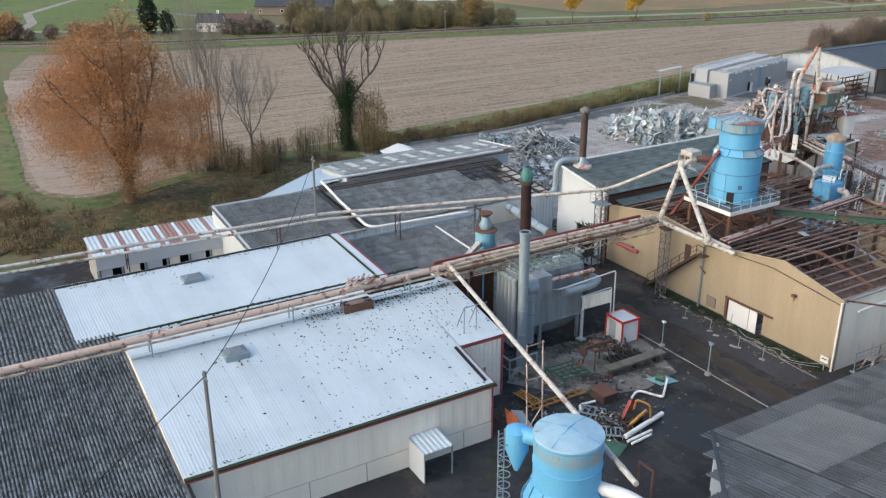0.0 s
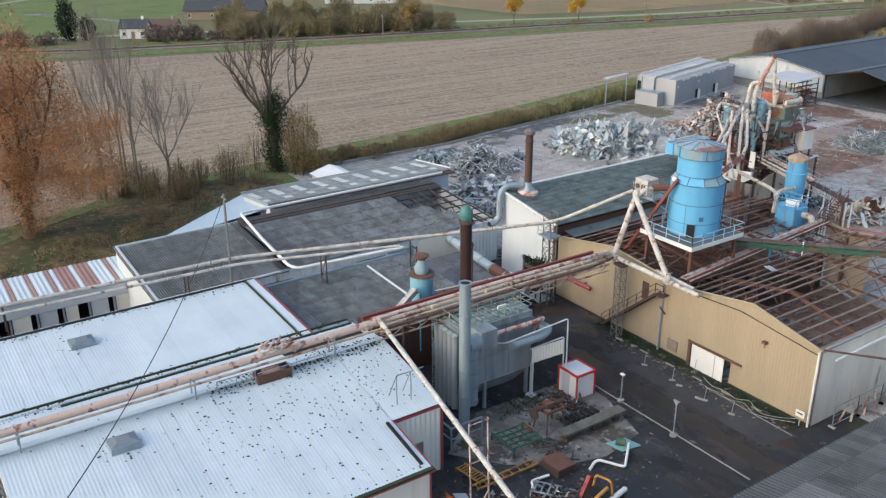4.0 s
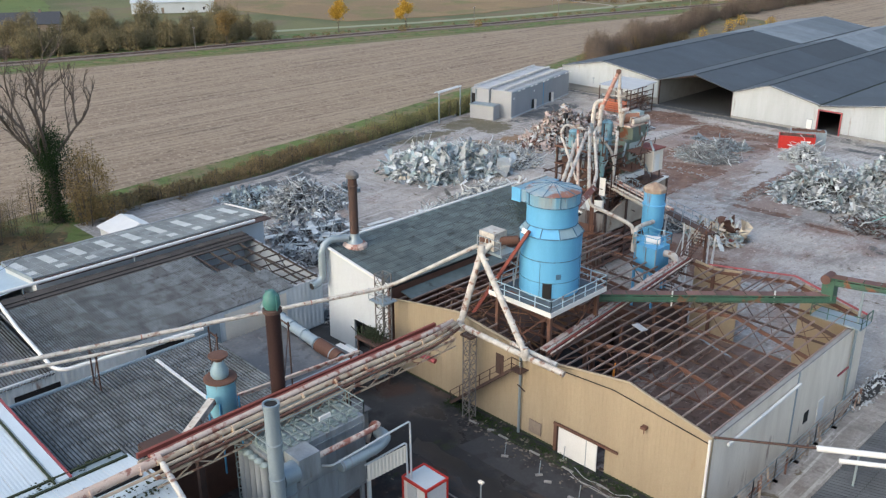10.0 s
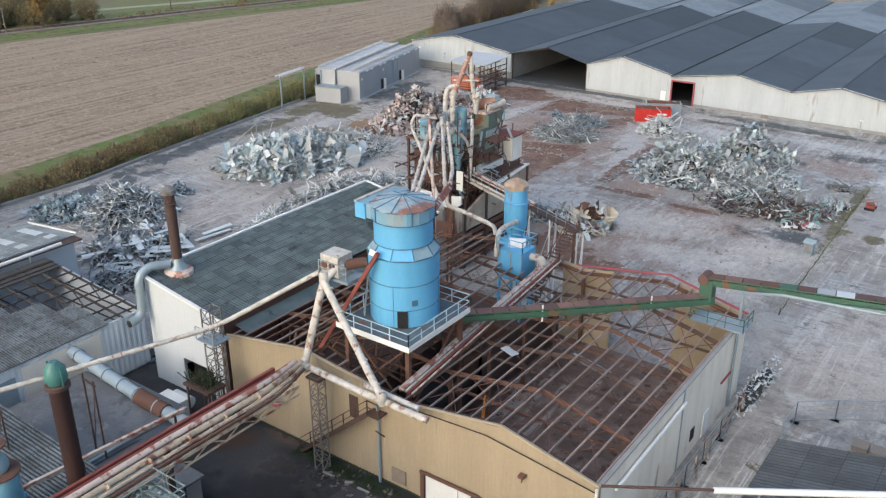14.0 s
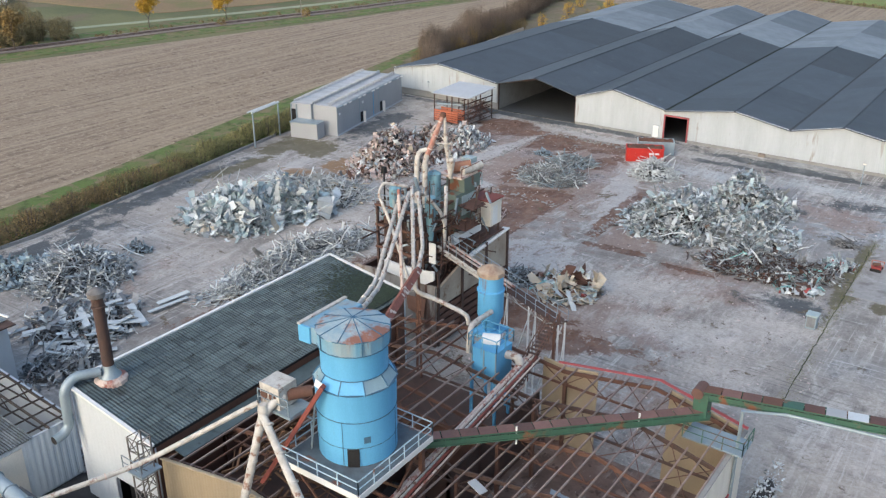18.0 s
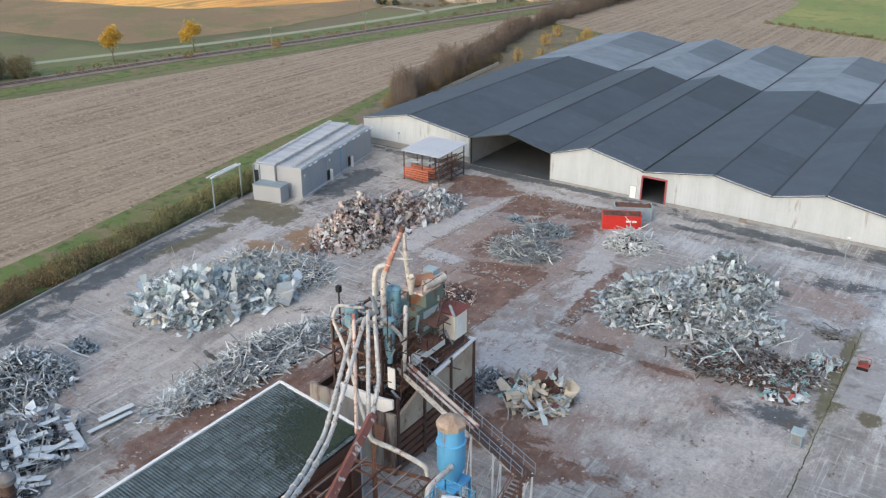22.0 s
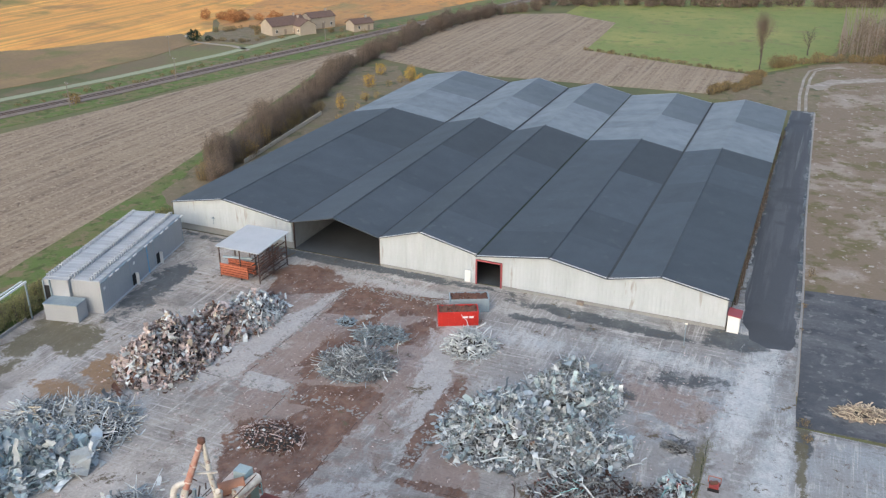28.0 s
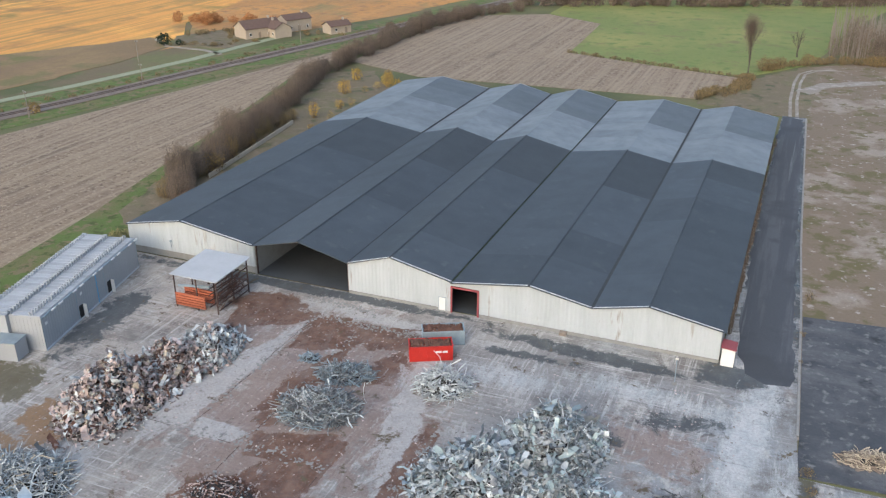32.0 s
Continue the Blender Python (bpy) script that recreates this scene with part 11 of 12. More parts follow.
part("plate", Mesh().box(2.8, -114.1, 0.9, 3.6, -114.04, 1.5), M_white, sg)
part("lettering_bar", Mesh().box(2.95, -114.12, 1.2, 3.45, -114.1, 1.3), M_black, sg)
kb = thing("court_kerb", -2, -121, 0, "pale kerb line across the court", "kerb", kind="structure")
for i in range(17):
    a = Vector((-12.2 + 1.05 * i, -123.3, 0.06))
    part("kerbstone", Mesh().bar(a, a + Vector((1.02, 0, 0)), 0.12, 0.06), M_concrete, kb)
for i in range(18):
    a = Vector((-16.6, -115.2, 0.07)) + Vector((1.05, 0.03, 0)) * i
    part("kerbstone", Mesh().bar(a, a + Vector((1.0, 0.03, 0)), 0.16, 0.1), M_moss if i % 3 else M_concrete, kb)
def loose_fence(pts, label):
    o = thing("mesh_fence", *pts[0], 0, label, "fence", "temporary fences")
    for (xa, ya), (xb, yb) in zip(pts, pts[1:]):
        for x, y in ((xa, ya), (xb, yb)):
            part("foot", Mesh().box(x - 0.3, y - 0.12, 0.03, x + 0.3, y + 0.12, 0.15), M_concrete, o)
            part("post", Mesh().bar((x, y, 0.1), (x, y, 2.0), 0.05), M_steel, o)
        part("panel", Mesh().bar((xa, ya, 1.95), (xb, yb, 1.95), 0.05).bar((xa, ya, 0.25), (xb, yb, 0.25), 0.05).bar((xa, ya, 1.1), (xb, yb, 1.1), 0.02).bar((xa, ya, 1.5), (xb, yb, 1.5), 0.02).bar((xa, ya, 0.7), (xb, yb, 0.7), 0.02), M_steel, o)
loose_fence([(8.9, -92.7), (9.0, -89.4), (11.5, -87.3), (14.6, -85.4)], "temporary steel mesh fence with striped tape")
lean_rng = random.Random(66)
for i in range(26):
    y = -111 + i * 0.85 + lean_rng.gauss(0, 0.3)
    o = thing("leaning_plank", 4.6, y, 0.03, "brown weathered plank lying against the hall wall", "plank", "planks beside the hall wall")
    a, b = (4.5 + lean_rng.uniform(0, 0.9), y, 0.1), (4.1 + lean_rng.uniform(0, 0.8), y + lean_rng.uniform(0.8, 2.4), 0.1 + lean_rng.uniform(0, 0.8))
    part("plank", Mesh().bar(a, b, lean_rng.uniform(0.08, 0.2), 0.05), lean_rng.choice((M_wood, M_rusty, M_pipe_cream)), o)
fence2 = [(4.9 + 0.03 * i, -112 + 3.4 * i) for i in range(7)]
loose_fence(fence2, "row of fence panels leaning beside the white wall")
bt = thing("barrier_tape", -1, -115, 0, "striped barrier tape sagging along the yellow wall", "tape")
tape_pts = [(-6.1, -114.8, 0.5), (-4.8, -115.2, 0.25), (-3.4, -115.1, 0.5), (-2.2, -115.2, 0.2), (-1.2, -114.6, 0.5), (0.2, -115.3, 0.15), (1.6, -114.8, 0.3), (3.3, -113.9, 0.7)]
part("tape", Mesh().tube(bend(tape_pts, 3, 0.8), 0.022, 5), M_light_grey, bt)
part("tape", Mesh().tube(bend([(x - 0.3, y - 0.35, z * 0.5) for x, y, z in tape_pts], 3, 0.8), 0.02, 5), M_light_grey, bt)
for x, y in ((-11.1, -117.0), (-7.7, -117.0), (-6.7, -117.2), (-7.6, -114.2), (-4.3, -117.5), (-3.8, -117.3), (-1.0, -117.2), (-14.3, -115.1)):
    fo = thing("traffic_barrier", x, y, 0.04, "pale plastic barrier block lying on dark tarmac", "barrier", "barrier blocks in the court")
    part("block", Mesh().box(-0.27, -0.1, 0.0, 0.27, 0.1, 0.12, pose(x, y, 0.056, 0, 0, x * 40 % 60)), M_concrete, fo)
    if int(x) % 2:
        part("rod", Mesh().tube([(x, y, 0.1), (x + 0.1, y, 1.4)], 0.03, 6), M_steel, fo)
pt = thing("pallet_stack", 14.6, -90.2, 0, "stack of wooden pallets and crates", "pallets")
for k in range(3):
    part("pallet", Mesh().box(13.4 + k * 1.3, -90.6 - k * 0.4, 0.05, 14.5 + k * 1.3, -89.4 - k * 0.4, 0.5 + 0.2 * k), M_wood, pt)


# ---- trees, hedges, woods and far houses ----
def leaf_material(name, a, b, c=None):
    """Leaves or twigs: every leaf takes a tint of its own between two or three colours."""
    mat = bpy.data.materials.new(name)
    mat.use_nodes = True
    nt = mat.node_tree
    bsdf = nt.nodes["Principled BSDF"]
    bsdf.inputs["Roughness"].default_value = 0.8
    bsdf.inputs["Specular IOR Level"].default_value = 0.2
    geo = nt.nodes.new("ShaderNodeNewGeometry")
    rp = nt.nodes.new("ShaderNodeValToRGB")
    rp.color_ramp.elements[0].color = (*a, 1)
    rp.color_ramp.elements[1].color = (*b, 1)
    if c:
        e = rp.color_ramp.elements.new(0.8)
        e.color = (*b, 1)
        rp.color_ramp.elements[-1].color = (*c, 1)
    nz = nt.nodes.new("ShaderNodeTexNoise")
    nz.inputs["Scale"].default_value, nz.inputs["Detail"].default_value = 0.35, 3.0
    nt.links.new(geo.outputs["Position"], nz.inputs["Vector"])
    ad = nt.nodes.new("ShaderNodeMath")
    ad.operation = "MULTIPLY_ADD"
    ad.inputs[1].default_value = 0.65
    nt.links.new(geo.outputs["Random Per Island"], ad.inputs[0])
    sc = nt.nodes.new("ShaderNodeMapRange")
    sc.inputs["From Min"].default_value, sc.inputs["From Max"].default_value = 0.35, 0.65
    sc.inputs["To Max"].default_value = 0.35
    nt.links.new(nz.outputs["Fac"], sc.inputs["Value"])
    nt.links.new(sc.outputs[0], ad.inputs[2])
    nt.links.new(ad.outputs[0], rp.inputs["Fac"])
    nt.links.new(rp.outputs["Color"], bsdf.inputs["Base Color"])
    return mat


L_orange = leaf_material("orange_autumn_leaves", (0.27, 0.13, 0.06), (0.48, 0.24, 0.105), (0.62, 0.36, 0.18))
L_yellow = leaf_material("yellow_autumn_leaves", (0.3, 0.18, 0.03), (0.6, 0.38, 0.06), (0.7, 0.5, 0.12))
L_straw = leaf_material("dry_straw_leaves", (0.13, 0.1, 0.05), (0.3, 0.21, 0.09), (0.4, 0.28, 0.1))
L_straw_bright = leaf_material("straw_yellow_leaves", (0.2, 0.15, 0.06), (0.42, 0.3, 0.09), (0.6, 0.42, 0.1))
L_green = leaf_material("dull_green_leaves", (0.12, 0.13, 0.055), (0.24, 0.235, 0.11), (0.36, 0.29, 0.13))
L_wood = leaf_material("autumn_wood_leaves", (0.13, 0.115, 0.065), (0.25, 0.215, 0.12), (0.38, 0.28, 0.13))
L_ivy = leaf_material("ivy_leaves", (0.012, 0.028, 0.01), (0.04, 0.07, 0.02))
L_brown = leaf_material("brown_hedge_leaves", (0.12, 0.1, 0.055), (0.26, 0.195, 0.1), (0.4, 0.26, 0.12))
L_purple = leaf_material("bare_purple_twigs", (0.11, 0.088, 0.073), (0.21, 0.168, 0.135), (0.31, 0.24, 0.175))
L_conifer = leaf_material("conifer_needles", (0.01, 0.02, 0.012), (0.03, 0.05, 0.025))
M_bark = material("grey_brown_bark", (0.12, 0.095, 0.075), (0.06, 0.05, 0.042), 0.95, scale=2.0, bump=0.4)
M_bark_orange = material("russet_bark", (0.2, 0.12, 0.075), (0.11, 0.065, 0.045), 0.95, scale=2.0, bump=0.4)
M_bark_pale = material("pale_bark", (0.27, 0.235, 0.2), (0.17, 0.145, 0.125), 0.9, scale=2.0, bump=0.3)
far_rng = np.random.default_rng(31)


def limbs(p, d, length, r, level, rnd, thin, thick, tips, spread=0.75, lift=0.25, keep=0.62):
    """A limb that bends, tapers and forks; the stout ones go to one mesh, the twigs to another."""
    d = d.normalized()
    pts, q = [p.copy()], p.copy()
    steps = 4
    for i in range(steps):
        d = (d + Vector((rnd.uniform(-1, 1), rnd.uniform(-1, 1), rnd.uniform(-0.6, 1))) * 0.16 + Vector((0, 0, lift * 0.2))).normalized()
        q = q + d * (length / steps)
        pts.append(q.copy())
    (thick if r > 0.09 else thin).tube(pts, [r * (1 - 0.14 * i) for i in range(steps + 1)], 7 if r > 0.15 else 4 if r > 0.06 else 3, False)
    if level == 0:
        tips += [pts[2], pts[-1]]
        return
    for k in range(rnd.randint(3, 4)):
        at = pts[-1] if k < 2 else pts[rnd.randint(1, 3)]
        side = Vector((rnd.uniform(-1, 1), rnd.uniform(-1, 1), rnd.uniform(-0.25, 0.8))).normalized()
        limbs(at, d + side * spread * (0.6 if k == 0 else 1.0), length * keep * rnd.uniform(0.8, 1.15), r * (0.62 if k < 2 else 0.45), level - 1, rnd, thin, thick, tips, spread, lift, keep)


def leaves(points, spread, count, size, mat, name, parent=None, label="", flat=0.75):
    """Many small folded leaves strewn about points."""
    pts = np.array([tuple(p) for p in points])
    at = pts[far_rng.integers(0, len(pts), count)] + far_rng.normal(0, 1, (count, 3)) * np.array([spread, spread, spread * flat])
    at[:, 2] = np.maximum(at[:, 2], 0.05)
    return leaf_mesh(at, size, mat, name, parent, label)


def leaf_mesh(at, size, mat, name, parent=None, label=""):
    count = len(at)
    a = far_rng.normal(0, 1, (count, 3))
    a /= np.linalg.norm(a, axis=1)[:, None]
    b = np.cross(a, far_rng.normal(0, 1, (count, 3)))
    b /= np.linalg.norm(b, axis=1)[:, None] + 1e-9
    s = size * far_rng.uniform(0.5, 1.2, (count, 1))
    up = np.cross(a, b) * s * 0.25
    v = np.stack([at - a * s, at + b * s * 0.6 + up, at + a * s, at - b * s * 0.6 + up], 1).reshape(-1, 3)
    me = bpy.data.meshes.new(name)
    n = np.arange(count) * 4
    f = np.concatenate([np.stack([n, n + 1, n + 2], 1), np.stack([n, n + 2, n + 3], 1)])
    me.from_pydata(v.tolist(), [], f.tolist())
    me.materials.append(mat)
    ob = new(name, me)
    if parent is not None:
        ob.parent = parent
        ob.matrix_parent_inverse = parent.matrix_basis.inverted()
    if label:
        tagged(ob, label)
    return ob


def tree(name, x, y, height, label, seed, trunk_r=0.35, stem=0.3, level=3, bark=M_bark, spread=0.75, lift=0.25, keep=0.62, leaf=None, lean=(0, 0), heads=3, group=""):
    """A tree: tapered trunk, limbs, twigs, and leaf = (count, size, scatter, material) when it still bears leaves."""
    rnd = random.Random(seed)
    tr = thing(name, x, y, 0, label, "tree", group)
    trunk, thick, thin, tips = Mesh(), Mesh(), Mesh(), []
    h = height * stem
    top = Vector((x + lean[0], y + lean[1], h))
    trunk.tube([(x, y, -0.2), (x, y, 0.4), ((x + top.x) / 2 + rnd.uniform(-0.2, 0.2), (y + top.y) / 2, h / 2), top], [trunk_r * 1.5, trunk_r * 1.1, trunk_r * 0.9, trunk_r * 0.72], 10)
    length = (height - h) * (1 - keep) / (1 - keep ** (level + 1)) * 1.06
    for k in range(heads):
        q = 2 * math.pi * k / heads + rnd.uniform(-0.4, 0.4)
        out = 0.0 if k == 0 else spread * 0.9
        limbs(top if k < 2 else top - Vector((0, 0, h * 0.22 * rnd.random())), Vector((math.cos(q) * out, math.sin(q) * out, 1.0)), length * (1.1 if k == 0 else 0.95), trunk_r * 0.5, level, rnd, thin, thick, tips, spread, lift, keep)
    part("trunk", trunk, bark, tr, smooth=True)
    if thick.v:
        part("limb_work", thick, bark, tr, smooth=True)
    tagged(part("twig_work", thin, bark, tr), kind="stuff")
    if leaf:
        leaves(tips, leaf[2], leaf[0], leaf[1], leaf[3], "crown", tr)
    return tr, tips


def clumps(name, centres, density, size, mat, label, category="hedge", twigs=None, rough=0.25):
    """Bushes merged in one row: centres of (x, y, radius, height), filled with leaves and upright twigs; nobody could count them."""
    out = []
    for cx, cy, r, hgt in centres:
        n = int(density * r * r * max(hgt, 1.0) ** 0.7)
        d = far_rng.normal(0, 1, (n, 3))
        d /= np.linalg.norm(d, axis=1)[:, None]
        rad = far_rng.uniform(0.35, 1, (n, 1)) ** 0.5 * (1 + rough * np.sin(d[:, :1] * 7 + cx) * np.cos(d[:, 1:2] * 6 + cy) + far_rng.normal(0, 0.08, (n, 1)))
        p = np.array([cx, cy, hgt * 0.48]) + d * rad * np.array([r, r, hgt * 0.52])
        out.append(p[p[:, 2] > 0.05])
    ob = leaf_mesh(np.concatenate(out), size, mat, name)
    tagged(ob, label, category, "", "stuff")
    if twigs:
        m = Mesh()
        rnd = random.Random(int(centres[0][0] * 10))
        for cx, cy, r, hgt in centres:
            for _ in range(max(4, int(r * twigs))):
                q, s = rnd.uniform(0, 6.3), rnd.uniform(0, 0.7) * r
                x, y = cx + math.cos(q) * s, cy + math.sin(q) * s
                lean = Vector((math.cos(q), math.sin(q), 0)) * rnd.uniform(0, 0.45) * r
                top = Vector((x, y, hgt * rnd.uniform(0.75, 1.2))) + lean
                m.tube([(x, y, 0), (Vector((x, y, 0)) + top) / 2 + Vector((0, 0, hgt * 0.06)), top], [0.07, 0.05, 0.015], 3, False)
        tagged(part("stem", m, M_bark, ob), "thin bare upright stems")
    return ob


def row(points, step, radius, height, seed, jitter=0.8):
    """Places of bushes along a line, sizes uneven."""
    rnd = random.Random(seed)
    out = []
    for (x0, y0), (x1, y1) in zip(points, points[1:]):
        n = max(1, int(math.hypot(x1 - x0, y1 - y0) / step))
        for i in range(n):
            f = (i + rnd.random() * 0.6) / n
            k = rnd.uniform(0.65, 1.25)
            out.append((x0 + (x1 - x0) * f + rnd.uniform(-jitter, jitter), y0 + (y1 - y0) * f + rnd.uniform(-jitter, jitter), radius * k, height * rnd.uniform(0.7, 1.2) * k))
    return out


# the large orange tree by the field
big, tips = tree("orange_leaf_tree", -79.5, -157, 23.5, "large autumn tree with thin orange-brown leaves", 5, 0.75, 0.22, 3, M_bark_orange, spread=0.8, keep=0.6, lift=0.2, heads=4)
crown_rnd = random.Random(12)
crown_spots = []
for side, cz, rh, rv, count in ((-1.5, 14.0, 10.4, 7.4, 200), (-2.0, 20.5, 6.6, 5.4, 85), (8.5, 11.0, 6.0, 6.0, 85), (-9.0, 12.0, 5.4, 6.0, 60), (0, 7.0, 8.5, 4.6, 75)):
    for _ in range(count):
        d = Vector((crown_rnd.gauss(0, 1), crown_rnd.gauss(0, 1), crown_rnd.gauss(0, 1))).normalized() * crown_rnd.uniform(0.45, 1.0)
        crown_spots.append((-79.5 + 0.5 * side + rh * d.x, -157 + 0.86 * side + rh * d.y, cz + rv * d.z))
leaves(crown_spots, 1.1, 104000, 0.11, L_orange, "crown", big)
leaves(tips, 1.0, 8000, 0.17, L_orange, "inner_crown", big)
leaves([(-79.5, -157, z) for z in (1, 2, 4, 5, 6, 7, 8, 9, 10)], 0.8, 8000, 0.12, L_brown, "trunk_leaves", big, "brown leafy shoots on the trunk")
# bare trees behind the long sheds
tree("bare_tree", -86, -136.5, 18.5, "bare tree with fine upswept grey twigs", 11, 0.26, 0.3, 5, M_bark_pale, 0.62, 0.3, 0.72, heads=5)
for i, (dx, dy, hh) in enumerate([(0, 0, 27), (1.2, -1.5, 25), (-1.4, 0.8, 28), (0.8, 1.9, 21), (-0.8, -2.6, 22), (2.2, -3.4, 19), (-2.6, 2.4, 24)]):
    t_, tp = tree("slender_bare_tree", -90 + dx, -142 + dy, hh, "slender bare poplar with upright pale stems", 40 + i, 0.15, 0.35, 3, M_bark_pale, 0.22, 0.5, 0.7, (120, 0.1, 0.7, L_straw), heads=4, group="slender bare trees")
ivy, tips = tree("ivy_clad_tree", -89, -118.7, 23, "half-dead tree clad in dark green ivy", 27, 0.62, 0.34, 4, M_bark, 0.8, 0.16, 0.62, heads=5)
leaves([(-89 + 0.3 * math.sin(z), -118.7 + 0.3 * math.cos(z), z) for z in np.linspace(0.5, 11.5, 24).tolist()], 0.85, 12000, 0.12, L_ivy, "ivy", ivy, "dark green ivy on the trunk")
leaves([(-89 + 0.9, -117.4, 9.0), (-88.2, -120.0, 8.4), (-89.6, -118, 11.5), (-89.2, -117.6, 10.5)], 0.9, 3200, 0.12, L_ivy, "ivy_tuft", ivy)
tagged(bpy.data.objects["ivy_tuft"], kind="stuff")
clumps("yellow_shrub", [(-86.8, -115.2, 3.2, 10.0), (-88.2, -115.0, 1.7, 6.5), (-85.0, -116.5, 2.0, 5.5), (-83.5, -113.6, 1.8, 4.0)], 130, 0.13, L_straw, "yellow-brown leafy shrubs at the foot of a tree", "shrub", 4)
clumps("undergrowth", row([(-94, -148), (-85, -137), (-88, -125)], 1.2, 1.6, 4.6, 3, 2.2) + row([(-90, -140), (-84, -132)], 1.0, 1.3, 3.2, 9, 2.5) + [(-91, -121.5, 1.6, 6), (-93, -118, 1.3, 6.5)], 190, 0.085, L_brown, "brown leafless scrub under the bare trees", "scrub", 2)
clumps("court_hedge", row([(-84, -124), (-74, -129), (-66, -134), (-62, -146), (-63, -158), (-66, -174)], 1.1, 1.2, 1.5, 8, 2.2) + row([(-94, -172), (-80, -172), (-66, -170)], 1.6, 1.2, 1.3, 18, 2.5) + row([(-72, -150), (-66, -160), (-70, -168)], 1.0, 1.2, 1.2, 19, 3) + row([(-82, -136), (-74, -140), (-70, -152)], 1.0, 1.3, 1.6, 20, 3.5), 150, 0.09, L_brown, "dark brown brambles behind the long sheds", "hedge", 3)
clumps("corner_scrub", row([(-84, -173.5), (-77, -171), (-68, -170)], 0.9, 1.4, 1.7, 61, 1.8) + row([(-76, -174), (-64, -172)], 1.0, 1.3, 1.4, 62, 1.4) + row([(-80, -163), (-74, -165), (-66, -166)], 1.6, 1.1, 0.9, 63, 1.6), 70, 0.13, L_brown, "dark brown bramble scrub at the field corner", "scrub", 6)
clumps("green_scrub", row([(-86, -173), (-80, -168), (-72, -158), (-66, -150)], 3.4, 1.3, 1.0, 64, 2.0), 70, 0.13, L_green, "dull green bushes among the brambles", "scrub", 2)
# hedges
HEDGE = [(-87.6, -112), (-87.8, -100), (-89, -87.5), (-91, -73), (-93.2, -58), (-96.3, -38), (-99, -14), (-100.5, 4)]
clumps("yard_hedge", row([p for p in HEDGE[:5]], 0.9, 1.7, 2.1, 12, 1.2) + row([(x - 2.2, y) for x, y in HEDGE[:5]], 1.3, 1.5, 1.5, 72, 1.2), 110, 0.13, L_brown, "low brown and russet hedge outside the yard wall", "hedge", 4)
clumps("yard_hedge_green", row([p for p in HEDGE[3:]], 0.9, 1.7, 2.4, 14, 1.1) + row([(x - 2.2, y) for x, y in HEDGE[3:]], 1.2, 1.5, 1.7, 73, 1.1), 120, 0.13, L_green, "low green-brown hedge outside the yard wall", "hedge", 4)
SCRUB = [(-104, 22), (-110, 34), (-114, 50), (-118, 72), (-125, 98), (-131, 122), (-134, 150), (-135, 190), (-133, 222), (-126, 250), (-113, 270)]
clumps("bare_scrub", row(SCRUB[:5], 2.0, 2.6, 6.4, 21, 2.4), 250, 0.1, L_purple, "tall bare purple-brown scrub beside the sheds", "scrub", 4)
bw = thing("boundary_wall", -110, 57, 0, "low tan block wall along the scrub", "wall", kind="structure")
for i in range(11):
    f, g = i / 11, (i + 0.97) / 11
    part("wall_panel", Mesh().bar((-107.2 - 5.3 * f, 36.0 + 42.4 * f, 0.5), (-107.2 - 5.3 * g, 36.0 + 42.4 * g, 0.5), 0.22, 0.95), M_scrap_cream, bw)
clumps("straw_bush", [(-109.9, 47.5, 1.9, 5.2), (-110.6, 49.2, 1.4, 4.4)], 90, 0.11, L_straw, "pale straw-coloured bush of upright canes", "bush", 14)
clumps("yellow_bushes", [(-110.4, 85.1, 1.5, 4.4), (-115.1, 110.5, 1.9, 4.0), (-107.3, 122.6, 2.0, 4.2), (-119.6, 126.8, 1.8, 3.6), (-108.8, 95.6, 1.3, 2.6), (-103.5, 121.0, 1.5, 3.0)], 60, 0.16, L_yellow, "young yellow-leaved bushes behind the sheds", "bushes", 6)
clumps("low_scrub", row([(-107, 22), (-110.4, 36), (-113, 56), (-116, 84)], 1.8, 1.9, 3.6, 71, 1.6), 190, 0.1, L_brown, "low brown brambles between the scrub and the sheds", "scrub", 4)
clumps("bare_scrub", row(SCRUB[4:], 2.4, 2.3, 5.0, 22, 2.2), 130, 0.16, L_purple, "tall bare brown scrub along the field edge", "scrub", 3)
clumps("straw_scrub", [(-109, 40, 2.4, 4.5), (-112, 58, 1.6, 4)] + row([(-101, 12), (-104, 24)], 3, 1.4, 2.2, 7), 50, 0.22, L_straw, "pale straw-coloured bushes beside the sheds", "scrub", 9)
clumps("yellow_saplings", row([(-105, 74), (-107, 96), (-109, 126), (-122, 136)], 9.0, 1.4, 3.2, 31, 2.4), 70, 0.14, L_straw_bright, "small yellow saplings on the waste strip behind the sheds", "saplings", 4)
clumps("back_hedge", row([(-22, 141), (-14, 156), (-10, 174)], 1.8, 1.5, 2.0, 33), 50, 0.25, L_brown, "brown hedge at the field corner", "hedge", 4)
clumps("field_hedge", row([(-72, 190), (-40, 180.5), (-13, 173)], 1.3, 0.9, 1.0, 34, 0.6) + row([(-13, 173), (-10, 160), (-16, 146)], 1.3, 1.2, 1.5, 35, 0.8), 90, 0.15, L_brown, "dark low hedge between field and meadow", "hedge", 3)
clumps("wall_creeper", row([(0.5, 8), (0.5, 60)], 2.2, 0.5, 3.4, 81, 0.2) + row([(0.5, 60), (0.6, 108)], 5.0, 0.5, 2.6, 82, 0.2), 160, 0.12, L_purple, "dry brown creeper along the shed's side wall", "creeper", 2)
